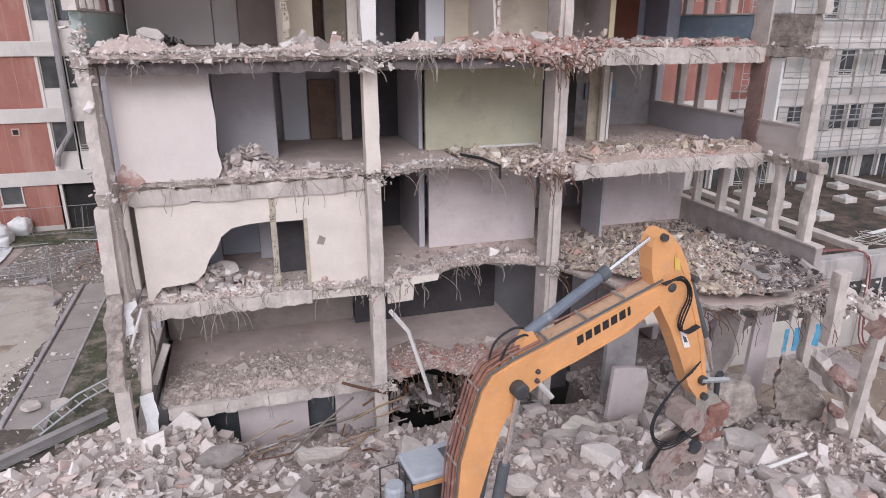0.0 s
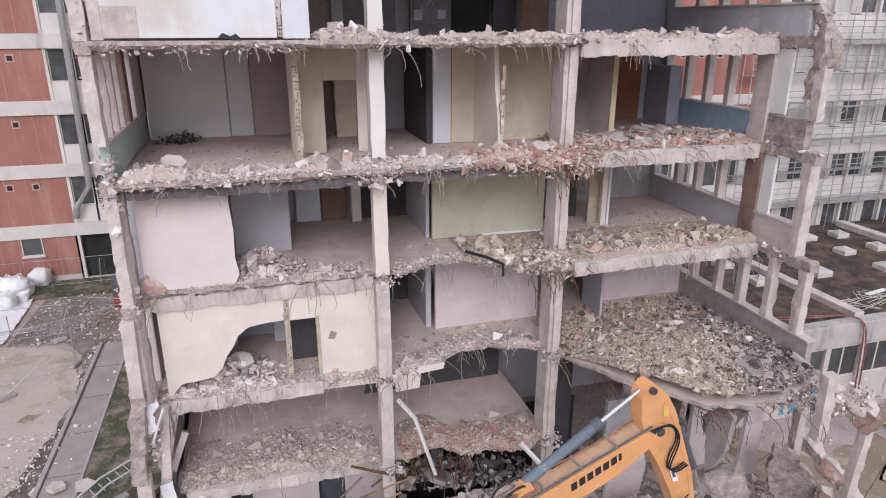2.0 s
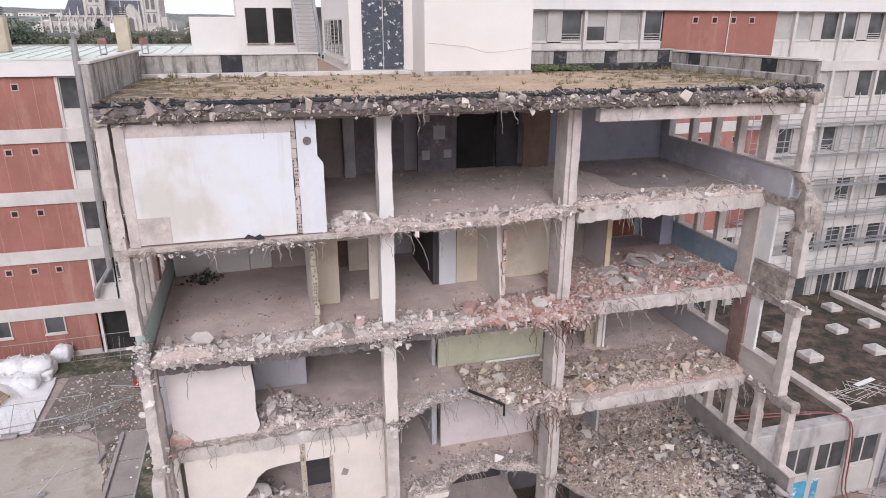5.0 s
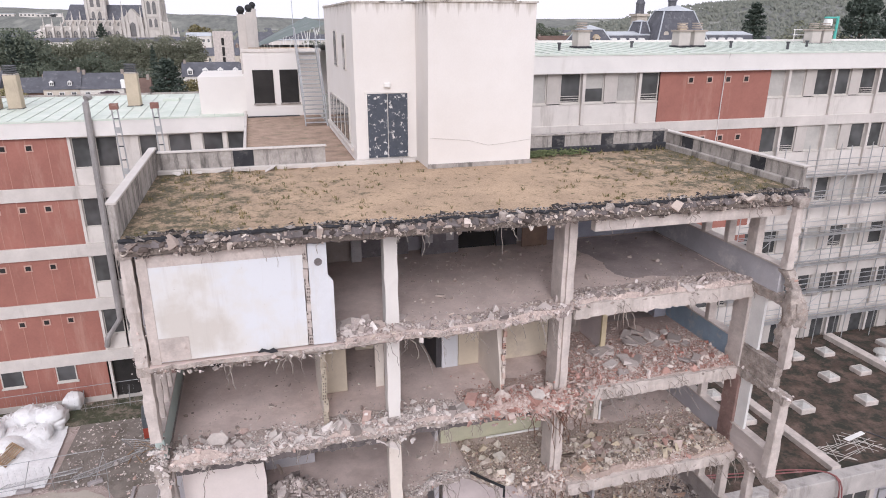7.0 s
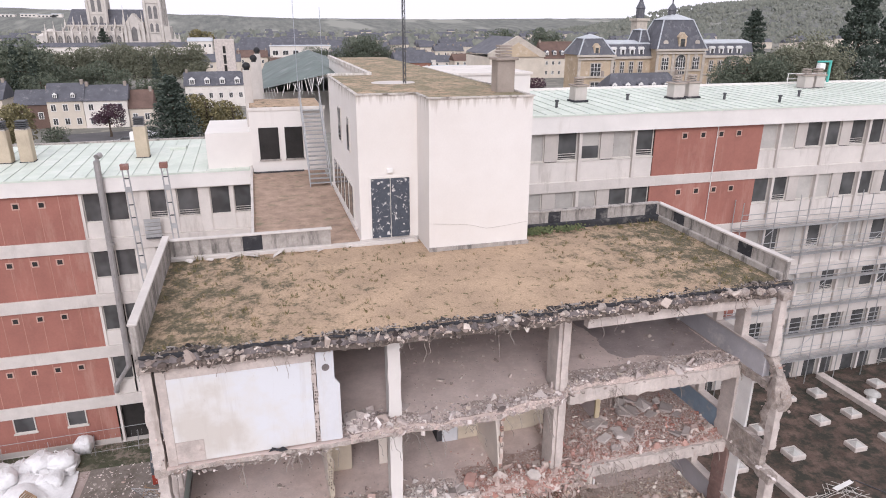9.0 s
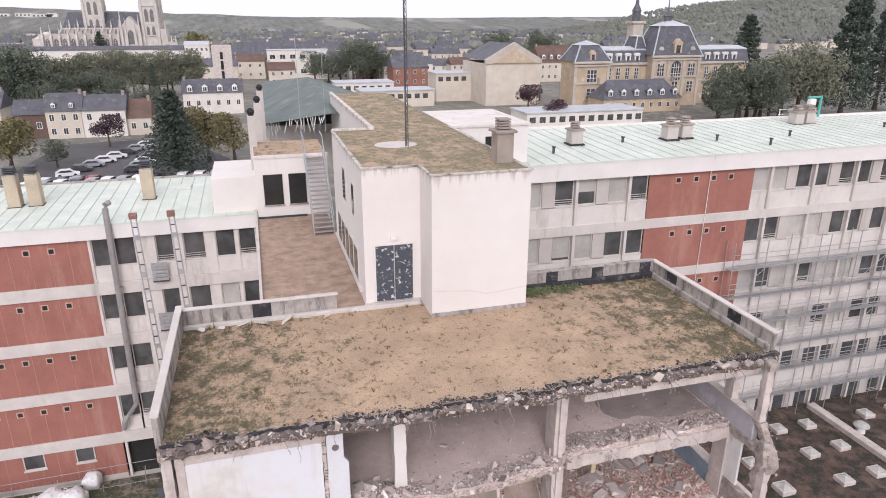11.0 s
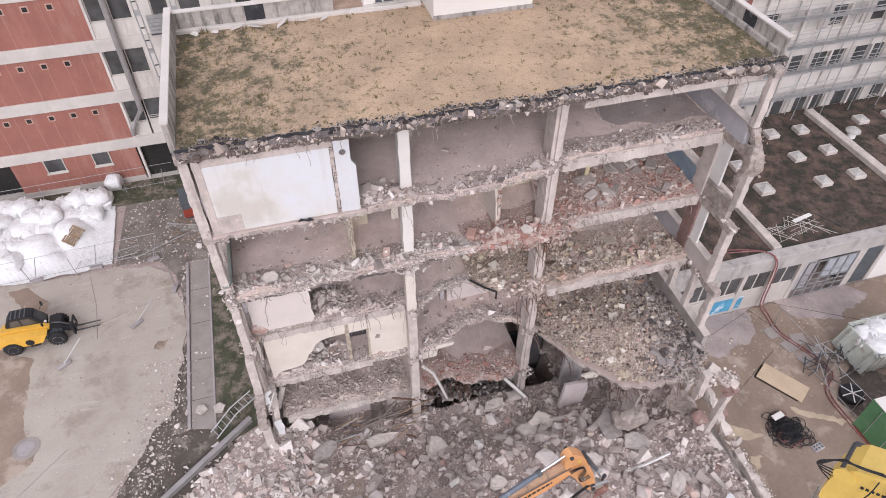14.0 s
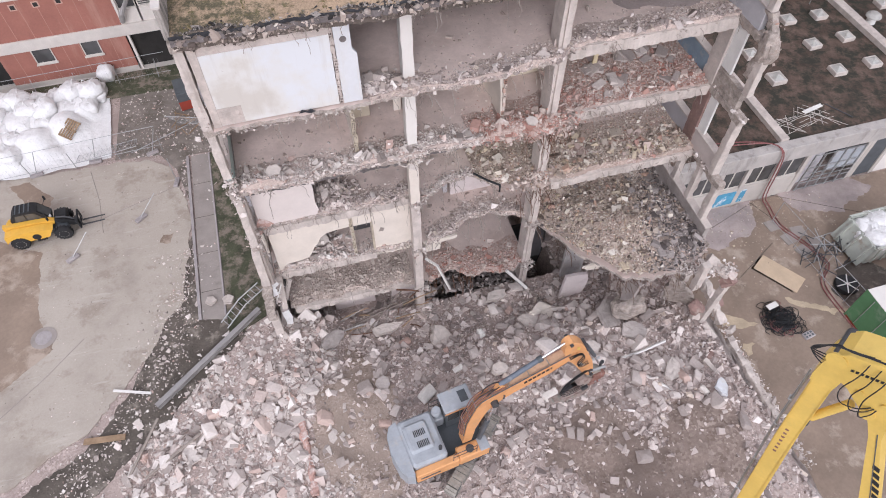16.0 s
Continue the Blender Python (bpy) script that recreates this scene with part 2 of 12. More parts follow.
M["parapet"] = surface("weathered_parapet_concrete", (0.43, 0.39, 0.355), vary=0.3, scale=2.4, stain=(0.12, 0.11, 0.10), stain_at=(0.50, 0.64), streak=True, bump=0.3)
M["parapet_pale"] = surface("grimy_roof_rim", (0.56, 0.515, 0.465), vary=0.2, scale=2.0, stain=(0.16, 0.14, 0.115), stain_at=(0.50, 0.62), bump=0.2)
M["bitumen"] = surface("black_bitumen", (0.045, 0.045, 0.05), vary=0.4, scale=1.5, stain=(0.16, 0.15, 0.14), bump=0.4)
M["fascia"] = surface("white_fascia_paint", (0.725, 0.688, 0.651), vary=0.08, scale=0.6, stain=(0.577, 0.530, 0.484), stain_at=(0.62, 0.8), streak=True, bump=0.1)
M["band"] = surface("stained_white_band", (0.608, 0.558, 0.516), vary=0.14, scale=0.7, stain=(0.323, 0.288, 0.258), stain_at=(0.58, 0.82), streak=True, bump=0.15)
M["wing_beige"] = surface("wing_pier_paint", (0.52, 0.475, 0.435), vary=0.12, scale=0.9, stain=(0.42, 0.38, 0.345), streak=True, bump=0.15)
M["spandrel"] = surface("spandrel_panel", (0.645, 0.597, 0.553), vary=0.1, scale=0.7, stain=(0.456, 0.411, 0.372), streak=True, bump=0.1)
M["red_panel"] = surface("brick_red_cladding", (0.345, 0.148, 0.115), rough=0.7, vary=0.16, scale=0.5, grain=8, stain=(0.46, 0.27, 0.215), stain_at=(0.54, 0.8), streak=True, bump=0.1)
M["red_rib"] = surface("faded_red_strip", (0.43, 0.225, 0.175), vary=0.15, scale=1.5, bump=0)
M["mint_roof"] = surface("verdigris_metal_sheet", (0.60, 0.65, 0.565), rough=0.6, vary=0.12, scale=0.45, stain=(0.67, 0.69, 0.62), stain_at=(0.48, 0.68), bump=0.05, spec=0.5)
M["green_roof"] = surface("old_green_copper_sheet", (0.132, 0.167, 0.150), rough=0.6, vary=0.3, scale=0.35, stain=(0.211, 0.233, 0.218), bump=0.05)
M["door_paint"] = surface("flaking_slate_paint", (0.085, 0.095, 0.115), vary=0.25, scale=5.0, stain=(0.62, 0.60, 0.58), stain_at=(0.57, 0.59), bump=0.2)
M["frame"] = surface("window_frame_paint", (0.60, 0.56, 0.51), vary=0.15, scale=2, bump=0)
M["frame_white"] = surface("white_window_paint", (0.78, 0.76, 0.73), vary=0.08, scale=2, bump=0)
M["glass"] = glass("dark_window_glass")
M["blind"] = surface("closed_roller_blind", (0.47, 0.445, 0.41), vary=0.22, scale=0.4, grain=4, bump=0.05)
# Near-black in place of the shade inside unlit rooms and openings.
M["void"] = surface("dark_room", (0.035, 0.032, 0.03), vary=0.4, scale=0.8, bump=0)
M["steel_galv"] = surface("galvanised_steel", (0.48, 0.48, 0.48), rough=0.5, vary=0.2, scale=2, bump=0.05, metal=0.6)
M["steel_dark"] = surface("dark_steel", (0.09, 0.09, 0.095), rough=0.5, vary=0.3, scale=3, bump=0.1, metal=0.3)
M["rust"] = surface("rusty_rebar", (0.16, 0.085, 0.055), vary=0.4, scale=6, bump=0.2)
M["cable"] = surface("pale_dusty_wire", (0.36, 0.31, 0.27), vary=0.3, scale=6, bump=0)
M["pipe"] = surface("grey_steel_chute", (0.36, 0.34, 0.33), rough=0.5, vary=0.2, scale=1.5, bump=0.1, metal=0.3)
M["pipe_white"] = surface("white_pipe", (0.74, 0.71, 0.68), rough=0.5, vary=0.1, scale=2, bump=0)
M["turquoise"] = surface("turquoise_paint", (0.10, 0.42, 0.36), rough=0.5, vary=0.1, scale=2, bump=0)
M["loader_yellow"] = surface("amber_machine_paint", (0.76, 0.43, 0.06), rough=0.45, vary=0.12, scale=1.2, grain=9, stain=(0.50, 0.30, 0.09), stain_at=(0.58, 0.85), bump=0.05, spec=0.45)
M["terrace"] = surface("orange_brown_gravel", (0.42, 0.30, 0.225), vary=0.35, scale=1.6, grain=16, stain=(0.205, 0.185, 0.115), stain_at=(0.56, 0.68), bump=0.6)
M["orange"] = surface("orange_machine_paint", (0.73, 0.365, 0.15), rough=0.45, vary=0.14, scale=1.4, grain=10, stain=(0.55, 0.35, 0.22), stain_at=(0.56, 0.78), bump=0.05, spec=0.45)
M["scuffed"] = surface("scuffed_orange_steel", (0.62, 0.40, 0.26), rough=0.7, vary=0.2, scale=3, stain=(0.40, 0.24, 0.16), stain_at=(0.5, 0.62), bump=0.1)
M["jaw"] = surface("dusty_jaw_steel", (0.42, 0.345, 0.31), rough=0.7, vary=0.35, scale=3, stain=(0.20, 0.125, 0.105), stain_at=(0.48, 0.6), bump=0.3)
M["yellow"] = surface("yellow_machine_paint", (0.72, 0.495, 0.115), rough=0.45, vary=0.12, scale=1.2, grain=9, stain=(0.52, 0.38, 0.13), stain_at=(0.58, 0.85), bump=0.05, spec=0.45)
M["machine_grey"] = surface("grey_machine_paint", (0.40, 0.42, 0.45), rough=0.5, vary=0.15, scale=2, stain=(0.46, 0.42, 0.38), stain_at=(0.55, 0.75), bump=0.05)
M["machine_dark"] = surface("charcoal_machine_paint", (0.10, 0.11, 0.12), rough=0.5, vary=0.2, scale=2, bump=0.05)
M["black"] = surface("black_rubber", (0.028, 0.028, 0.03), rough=0.7, vary=0.3, scale=4, bump=0.1)
M["track"] = surface("dusty_track_steel", (0.38, 0.35, 0.31), rough=0.7, vary=0.3, scale=4, bump=0.2, metal=0.2)
M["chrome"] = surface("polished_rod", (0.75, 0.75, 0.76), rough=0.2, vary=0.05, scale=3, bump=0, metal=0.9)
M["claw"] = surface("worn_red_brown_steel", (0.28, 0.14, 0.11), rough=0.6, vary=0.35, scale=3, stain=(0.36, 0.31, 0.28), bump=0.2)


def yard_concrete():
    """Old yard concrete: dusty beige with mud drifts, tyre scuffs and small dark spots."""
    m, nt, b = _nodes("dusty_yard_concrete")
    pos = nt.nodes.new("ShaderNodeNewGeometry").outputs["Position"]
    col = _ramp(nt, _noise(nt, pos, 0.2, 6, 0.65), [(0.34, (0.33, 0.285, 0.245)), (0.48, (0.435, 0.385, 0.332)), (0.66, (0.485, 0.436, 0.38))])
    mud = _ramp(nt, _noise(nt, pos, 0.55, 7, 0.72), [(0.53, (0, 0, 0)), (0.63, (0.7, 0.7, 0.7))])
    col = _mix(nt, mud, col, (0.315, 0.262, 0.215))
    scuff = _ramp(nt, _noise(nt, pos, 0.9, 5, 0.7, (0.35, 2.2, 1.0)), [(0.58, (0, 0, 0)), (0.68, (0.6, 0.6, 0.6))])
    col = _mix(nt, scuff, col, (0.54, 0.495, 0.44))
    spot = _ramp(nt, _noise(nt, pos, 3.2, 4, 0.6), [(0.665, (0, 0, 0)), (0.70, (0.75, 0.75, 0.75))])
    col = _mix(nt, spot, col, (0.23, 0.195, 0.165))
    fine = _noise(nt, pos, 11, 5, 0.75)
    col = _mix(nt, 0.6, col, _ramp(nt, fine, [(0.28, (0.8, 0.78, 0.76)), (0.7, (1, 1, 1))]), "MULTIPLY")
    nt.links.new(col, b.inputs["Base Color"])
    b.inputs["Roughness"].default_value = 0.85
    b.inputs["Specular IOR Level"].default_value = 0.3
    _bump(nt, b, fine, 0.2, 0.02)
    return m


M["yard"] = yard_concrete()
M["yard_wet"] = surface("damp_brown_yard", (0.292, 0.221, 0.170), vary=0.25, scale=0.35, grain=6, stain=(0.410, 0.335, 0.272), stain_at=(0.52, 0.64), bump=0.2, rough=0.7)
M["path"] = surface("old_asphalt_path", (0.34, 0.30, 0.275), vary=0.15, scale=0.8, stain=(0.25, 0.22, 0.20), bump=0.3)
M["kerb"] = surface("kerb_stone", (0.388, 0.352, 0.348), vary=0.2, scale=2, bump=0.3)
M["grass_soil"] = surface("mossy_verge", (0.085, 0.09, 0.055), vary=0.4, scale=1.5, grain=12, stain=(0.23, 0.19, 0.155), stain_at=(0.48, 0.62), bump=0.7, dist=0.05)
M["soil_dark"] = surface("damp_dark_soil", (0.13, 0.11, 0.092), vary=0.4, scale=1.1, grain=10, stain=(0.27, 0.235, 0.20), stain_at=(0.52, 0.66), bump=0.8, dist=0.05)
M["milky"] = surface("milky_plastic", (0.50, 0.485, 0.455), rough=0.5, vary=0.2, scale=2.2, stain=(0.27, 0.25, 0.225), stain_at=(0.50, 0.70), bump=0.05)
M["soil_rough"] = surface("trodden_soil", (0.27, 0.235, 0.205), vary=0.35, scale=0.8, grain=9, stain=(0.14, 0.12, 0.10), stain_at=(0.5, 0.66), bump=0.8, dist=0.05)
M["annex_roof"] = surface("mossy_gravel_roof", (0.158, 0.110, 0.087), vary=0.55, scale=0.8, grain=12, stain=(0.040, 0.039, 0.030), stain_at=(0.43, 0.58), bump=0.5, dist=0.04)
M["sheet_white"] = surface("white_polythene", (0.80, 0.79, 0.785), rough=0.5, vary=0.08, scale=2.5, grain=5, stain=(0.58, 0.56, 0.53), stain_at=(0.62, 0.75), bump=0.6, dist=0.1)
M["wood"] = surface("weathered_wood", (0.34, 0.235, 0.15), vary=0.3, scale=2, grain=12, bump=0.2)
M["old_timber"] = surface("grey_old_timber", (0.235, 0.195, 0.17), vary=0.3, scale=2, grain=12, stain=(0.36, 0.31, 0.27), bump=0.2)
M["plywood"] = surface("pale_plywood", (0.564, 0.437, 0.307), vary=0.12, scale=1.2, bump=0.1)
M["hose_red"] = surface("red_hose", (0.25, 0.095, 0.09), rough=0.5, vary=0.2, scale=2, stain=(0.38, 0.26, 0.24), stain_at=(0.55, 0.7), bump=0)
M["green_box"] = surface("green_container_paint", (0.11, 0.25, 0.12), rough=0.5, vary=0.15, scale=1, stain=(0.20, 0.30, 0.20), bump=0.1)
M["red_box"] = surface("red_container_paint", (0.32, 0.06, 0.04), rough=0.5, vary=0.15, scale=1, bump=0.1)
M["annex_edge"] = surface("streaked_grey_concrete", (0.47, 0.435, 0.41), vary=0.2, scale=0.9, stain=(0.22, 0.20, 0.185), stain_at=(0.52, 0.7), streak=True, bump=0.3)
M["skip"] = surface("pale_steel_skip", (0.46, 0.48, 0.43), rough=0.6, vary=0.2, scale=1.2, stain=(0.30, 0.25, 0.2), bump=0.15)
M["blue_paint"] = surface("blue_spray_paint", (0.10, 0.33, 0.50), vary=0.35, scale=1.2, stain=(0.58, 0.66, 0.70), stain_at=(0.53, 0.60), bump=0)
M["slate"] = surface("blue_grey_slate", (0.115, 0.115, 0.13), rough=0.6, vary=0.25, scale=0.3, grain=3, stain=(0.20, 0.195, 0.20), bump=0.2)
M["zinc"] = surface("pale_zinc_roof", (0.50, 0.52, 0.54), rough=0.5, vary=0.15, scale=0.3, grain=2, bump=0.05)
M["tile_brown"] = surface("brown_roof_tile", (0.16, 0.105, 0.085), vary=0.25, scale=0.3, grain=3, bump=0.2)
M["limestone"] = surface("pale_limestone", (0.54, 0.48, 0.41), vary=0.2, scale=0.25, grain=2, stain=(0.36, 0.32, 0.28), bump=0.2)
# Limestone made paler to stand in for haze; its streaked stains are weathering.
M["cathedral_stone"] = surface("hazed_cathedral_stone", (0.60, 0.555, 0.505), vary=0.16, scale=0.2, grain=1.2, stain=(0.46, 0.42, 0.385), streak=True, bump=0.2)
M["lead_glass"] = surface("dull_leaded_glass", (0.20, 0.19, 0.185), rough=0.5, vary=0.3, scale=0.5, grain=3, bump=0.05)
M["gold_stone"] = surface("golden_limestone", (0.52, 0.41, 0.29), vary=0.18, scale=0.2, grain=2, stain=(0.62, 0.54, 0.43), bump=0.2)
M["house_white"] = surface("white_house_render", (0.72, 0.67, 0.61), vary=0.1, scale=0.3, grain=3, stain=(0.58, 0.53, 0.47), bump=0.1)
M["house_cream"] = surface("cream_house_render", (0.62, 0.55, 0.46), vary=0.12, scale=0.3, grain=3, bump=0.1)
M["brick_far"] = surface("red_brick", (0.30, 0.15, 0.11), vary=0.2, scale=0.4, grain=4, bump=0.1)
M["asphalt"] = surface("car_park_asphalt", (0.11, 0.105, 0.105), vary=0.2, scale=0.2, grain=3, bump=0.1)
M["bark"] = surface("tree_bark", (0.10, 0.075, 0.055), vary=0.3, scale=2, bump=0.4)
M["city"] = surface("town_ground", (0.20, 0.195, 0.165), vary=0.35, scale=0.02, grain=0.3, stain=(0.26, 0.235, 0.20), stain_at=(0.5, 0.6), bump=0)
M["hill_far"] = backdrop("hazed_wooded_hill", (0.088, 0.091, 0.080), (0.20, 0.196, 0.168), (0.44, 0.45, 0.46), 0.17)


def leaves(name, a, b_):
    return pieces(name, [(0.0, a), (0.5, tuple((p + q) / 2 for p, q in zip(a, b_))), (1.0, b_)], rough=0.7, grain=1.5)


# Plane-tree leaves: paler, low-contrast greens stand in for haze.
M["leaf_green"] = leaves("plane_tree_leaf", (0.165, 0.178, 0.128), (0.25, 0.252, 0.178))
M["leaf_dark"] = leaves("conifer_needles", (0.05, 0.068, 0.056), (0.12, 0.147, 0.115))
M["leaf_olive"] = leaves("yellowing_leaf", (0.15, 0.14, 0.075), (0.29, 0.25, 0.125))
M["leaf_mid"] = leaves("broad_leaf", (0.095, 0.118, 0.088), (0.172, 0.19, 0.135))
M["leaf_purple"] = leaves("purple_leaf", (0.053, 0.027, 0.039), (0.128, 0.075, 0.095))
M["weed_green"] = leaves("green_weed", (0.075, 0.10, 0.045), (0.165, 0.185, 0.085))
M["weed"] = leaves("dry_weed", (0.10, 0.105, 0.045), (0.30, 0.235, 0.12))
# Hillside leaves lightened and evened out, haze put into the colour.
M["leaf_hill"] = leaves("hazed_hillside_leaf", (0.165, 0.18, 0.155), (0.235, 0.24, 0.20))

def crumbs(name, a, b_, c, cell=16.0, rough=0.95):
    """Packed dust with small stones in it: cells of their own tone and broad drifts of dust."""
    m, nt, b = _nodes(name)
    pos = nt.nodes.new("ShaderNodeNewGeometry").outputs["Position"]
    vo = nt.nodes.new("ShaderNodeTexVoronoi")
    vo.inputs["Scale"].default_value = cell
    nt.links.new(pos, vo.inputs["Vector"])
    sep = nt.nodes.new("ShaderNodeSeparateColor")
    nt.links.new(vo.outputs["Color"], sep.inputs[0])
    col = _ramp(nt, sep.outputs[0], [(0.0, a), (0.6, b_), (1.0, c)])
    drift = _ramp(nt, _noise(nt, pos, 1.3, 6, 0.7), [(0.42, (0, 0, 0)), (0.62, (1, 1, 1))])
    col = _mix(nt, drift, col, b_)
    damp = _ramp(nt, _noise(nt, pos, 0.35, 5, 0.65), [(0.50, (0, 0, 0)), (0.62, (1, 1, 1))])
    col = _mix(nt, damp, col, tuple(c * 0.82 for c in b_))
    fine = _noise(nt, pos, 30, 4, 0.75)
    col = _mix(nt, 0.8, col, _ramp(nt, fine, [(0.25, (0.75, 0.72, 0.70)), (0.7, (1, 1, 1))]), "MULTIPLY")
    nt.links.new(col, b.inputs["Base Color"])
    b.inputs["Roughness"].default_value = rough
    b.inputs["Specular IOR Level"].default_value = 0.15
    hgt = _mix(nt, 0.5, sep.outputs[1], fine)
    _bump(nt, b, hgt, 0.9, 0.05)
    return m


M["rubble"] = pieces("grey_rubble", [(0.0, (0.285, 0.238, 0.222)), (0.2, (0.414, 0.350, 0.325)), (0.55, (0.600, 0.520, 0.482)), (0.84, (0.761, 0.675, 0.635)), (0.93, (0.864, 0.800, 0.765)), (0.96, (0.497, 0.395, 0.345)), (1.0, (0.724, 0.630, 0.540))])
M["rubble_pale"] = pieces("pale_rubble", [(0.0, (0.271, 0.231, 0.212)), (0.2, (0.491, 0.431, 0.398)), (0.6, (0.683, 0.617, 0.575)), (0.85, (0.818, 0.756, 0.720)), (0.93, (0.553, 0.400, 0.345)), (1.0, (0.871, 0.835, 0.800))])
M["rubble_red"] = pieces("brick_rubble", [(0.0, (0.345, 0.195, 0.16)), (0.18, (0.50, 0.295, 0.245)), (0.36, (0.53, 0.41, 0.365)), (0.6, (0.61, 0.51, 0.455)), (0.78, (0.70, 0.61, 0.555)), (0.86, (0.50, 0.245, 0.195)), (0.94, (0.65, 0.52, 0.465)), (1.0, (0.87, 0.79, 0.74))])
M["rubble_brown"] = pieces("brown_rubble", [(0.0, (0.295, 0.235, 0.205)), (0.25, (0.445, 0.365, 0.325)), (0.6, (0.621, 0.525, 0.470)), (0.8, (0.766, 0.665, 0.600)), (0.86, (0.517, 0.330, 0.265)), (0.91, (0.621, 0.500, 0.390)), (0.95, (0.476, 0.400, 0.360)), (1.0, (0.890, 0.830, 0.770))])
M["rubble_black"] = pieces("tarry_rubble", [(0.0, (0.03, 0.028, 0.028)), (0.4, (0.09, 0.08, 0.075)), (0.7, (0.24, 0.21, 0.19)), (1.0, (0.46, 0.42, 0.39))])
M["rubble_dusty"] = pieces("dust_covered_rubble", [(0.0, (0.385, 0.325, 0.288)), (0.5, (0.528, 0.450, 0.400)), (0.9, (0.629, 0.545, 0.488)), (1.0, (0.771, 0.700, 0.642))])
M["rubble_floor"] = pieces("dusty_floor_crumbs", [(0.0, (0.22, 0.17, 0.15)), (0.2, (0.36, 0.295, 0.26)), (0.55, (0.50, 0.42, 0.375)), (0.9, (0.60, 0.52, 0.465)), (1.0, (0.74, 0.675, 0.62))])
M["rubble_edge"] = pieces("roof_edge_rubble", [(0.0, (0.06, 0.05, 0.048)), (0.22, (0.15, 0.12, 0.105)), (0.42, (0.34, 0.275, 0.24)), (0.7, (0.54, 0.455, 0.40)), (0.92, (0.70, 0.61, 0.54)), (1.0, (0.80, 0.74, 0.68))])
M["rubble_mixed"] = pieces("tan_and_brown_rubble", [(0.0, (0.16, 0.125, 0.105)), (0.14, (0.31, 0.25, 0.21)), (0.36, (0.46, 0.385, 0.325)), (0.58, (0.58, 0.50, 0.43)), (0.72, (0.63, 0.53, 0.39)), (0.80, (0.55, 0.36, 0.29)), (0.86, (0.70, 0.62, 0.52)), (1.0, (0.88, 0.82, 0.75))])
M["rubble_dark"] = pieces("dark_rubble", [(0.0, (0.083, 0.072, 0.070)), (0.35, (0.176, 0.150, 0.140)), (0.7, (0.342, 0.305, 0.290)), (1.0, (0.517, 0.465, 0.440))])
M["cylinder"] = surface("slate_blue_cylinder_paint", (0.15, 0.17, 0.205), rough=0.45, vary=0.2, scale=2, stain=(0.34, 0.32, 0.30), stain_at=(0.58, 0.75), bump=0.05)
M["soil_brown"] = crumbs("brown_trodden_soil", (0.207, 0.155, 0.130), (0.310, 0.245, 0.210), (0.435, 0.360, 0.315), 9.0)
M["soil_tan"] = crumbs("tan_trodden_soil", (0.30, 0.235, 0.195), (0.45, 0.365, 0.31), (0.58, 0.49, 0.43), 12.0)
M["chunk"] = pieces("concrete_lump", [(0.0, (0.369, 0.319, 0.296)), (0.35, (0.514, 0.448, 0.417)), (0.7, (0.671, 0.599, 0.562)), (0.82, (0.805, 0.734, 0.688)), (0.9, (0.537, 0.362, 0.304)), (1.0, (0.860, 0.837, 0.788))], by_object=True)
M["brick"] = pieces("hollow_brick", [(0.0, (0.50, 0.30, 0.24)), (0.6, (0.56, 0.40, 0.33)), (1.0, (0.64, 0.56, 0.50))], by_object=True)


M["crumbs"] = crumbs("dust_and_crumbs", (0.414, 0.335, 0.300), (0.642, 0.530, 0.475), (0.849, 0.735, 0.670))
M["crumbs_soot"] = crumbs("sooty_roof_grit", (0.07, 0.06, 0.055), (0.17, 0.14, 0.12), (0.33, 0.28, 0.24))
M["crumbs_red"] = crumbs("brick_dust", (0.41, 0.285, 0.245), (0.56, 0.44, 0.39), (0.72, 0.63, 0.575))
M["crumbs_brown"] = crumbs("brown_dust", (0.352, 0.275, 0.235), (0.580, 0.465, 0.405), (0.787, 0.680, 0.610))
M["dirt"] = crumbs("dusty_soil", (0.310, 0.250, 0.228), (0.507, 0.415, 0.378), (0.714, 0.610, 0.565), 14.0)


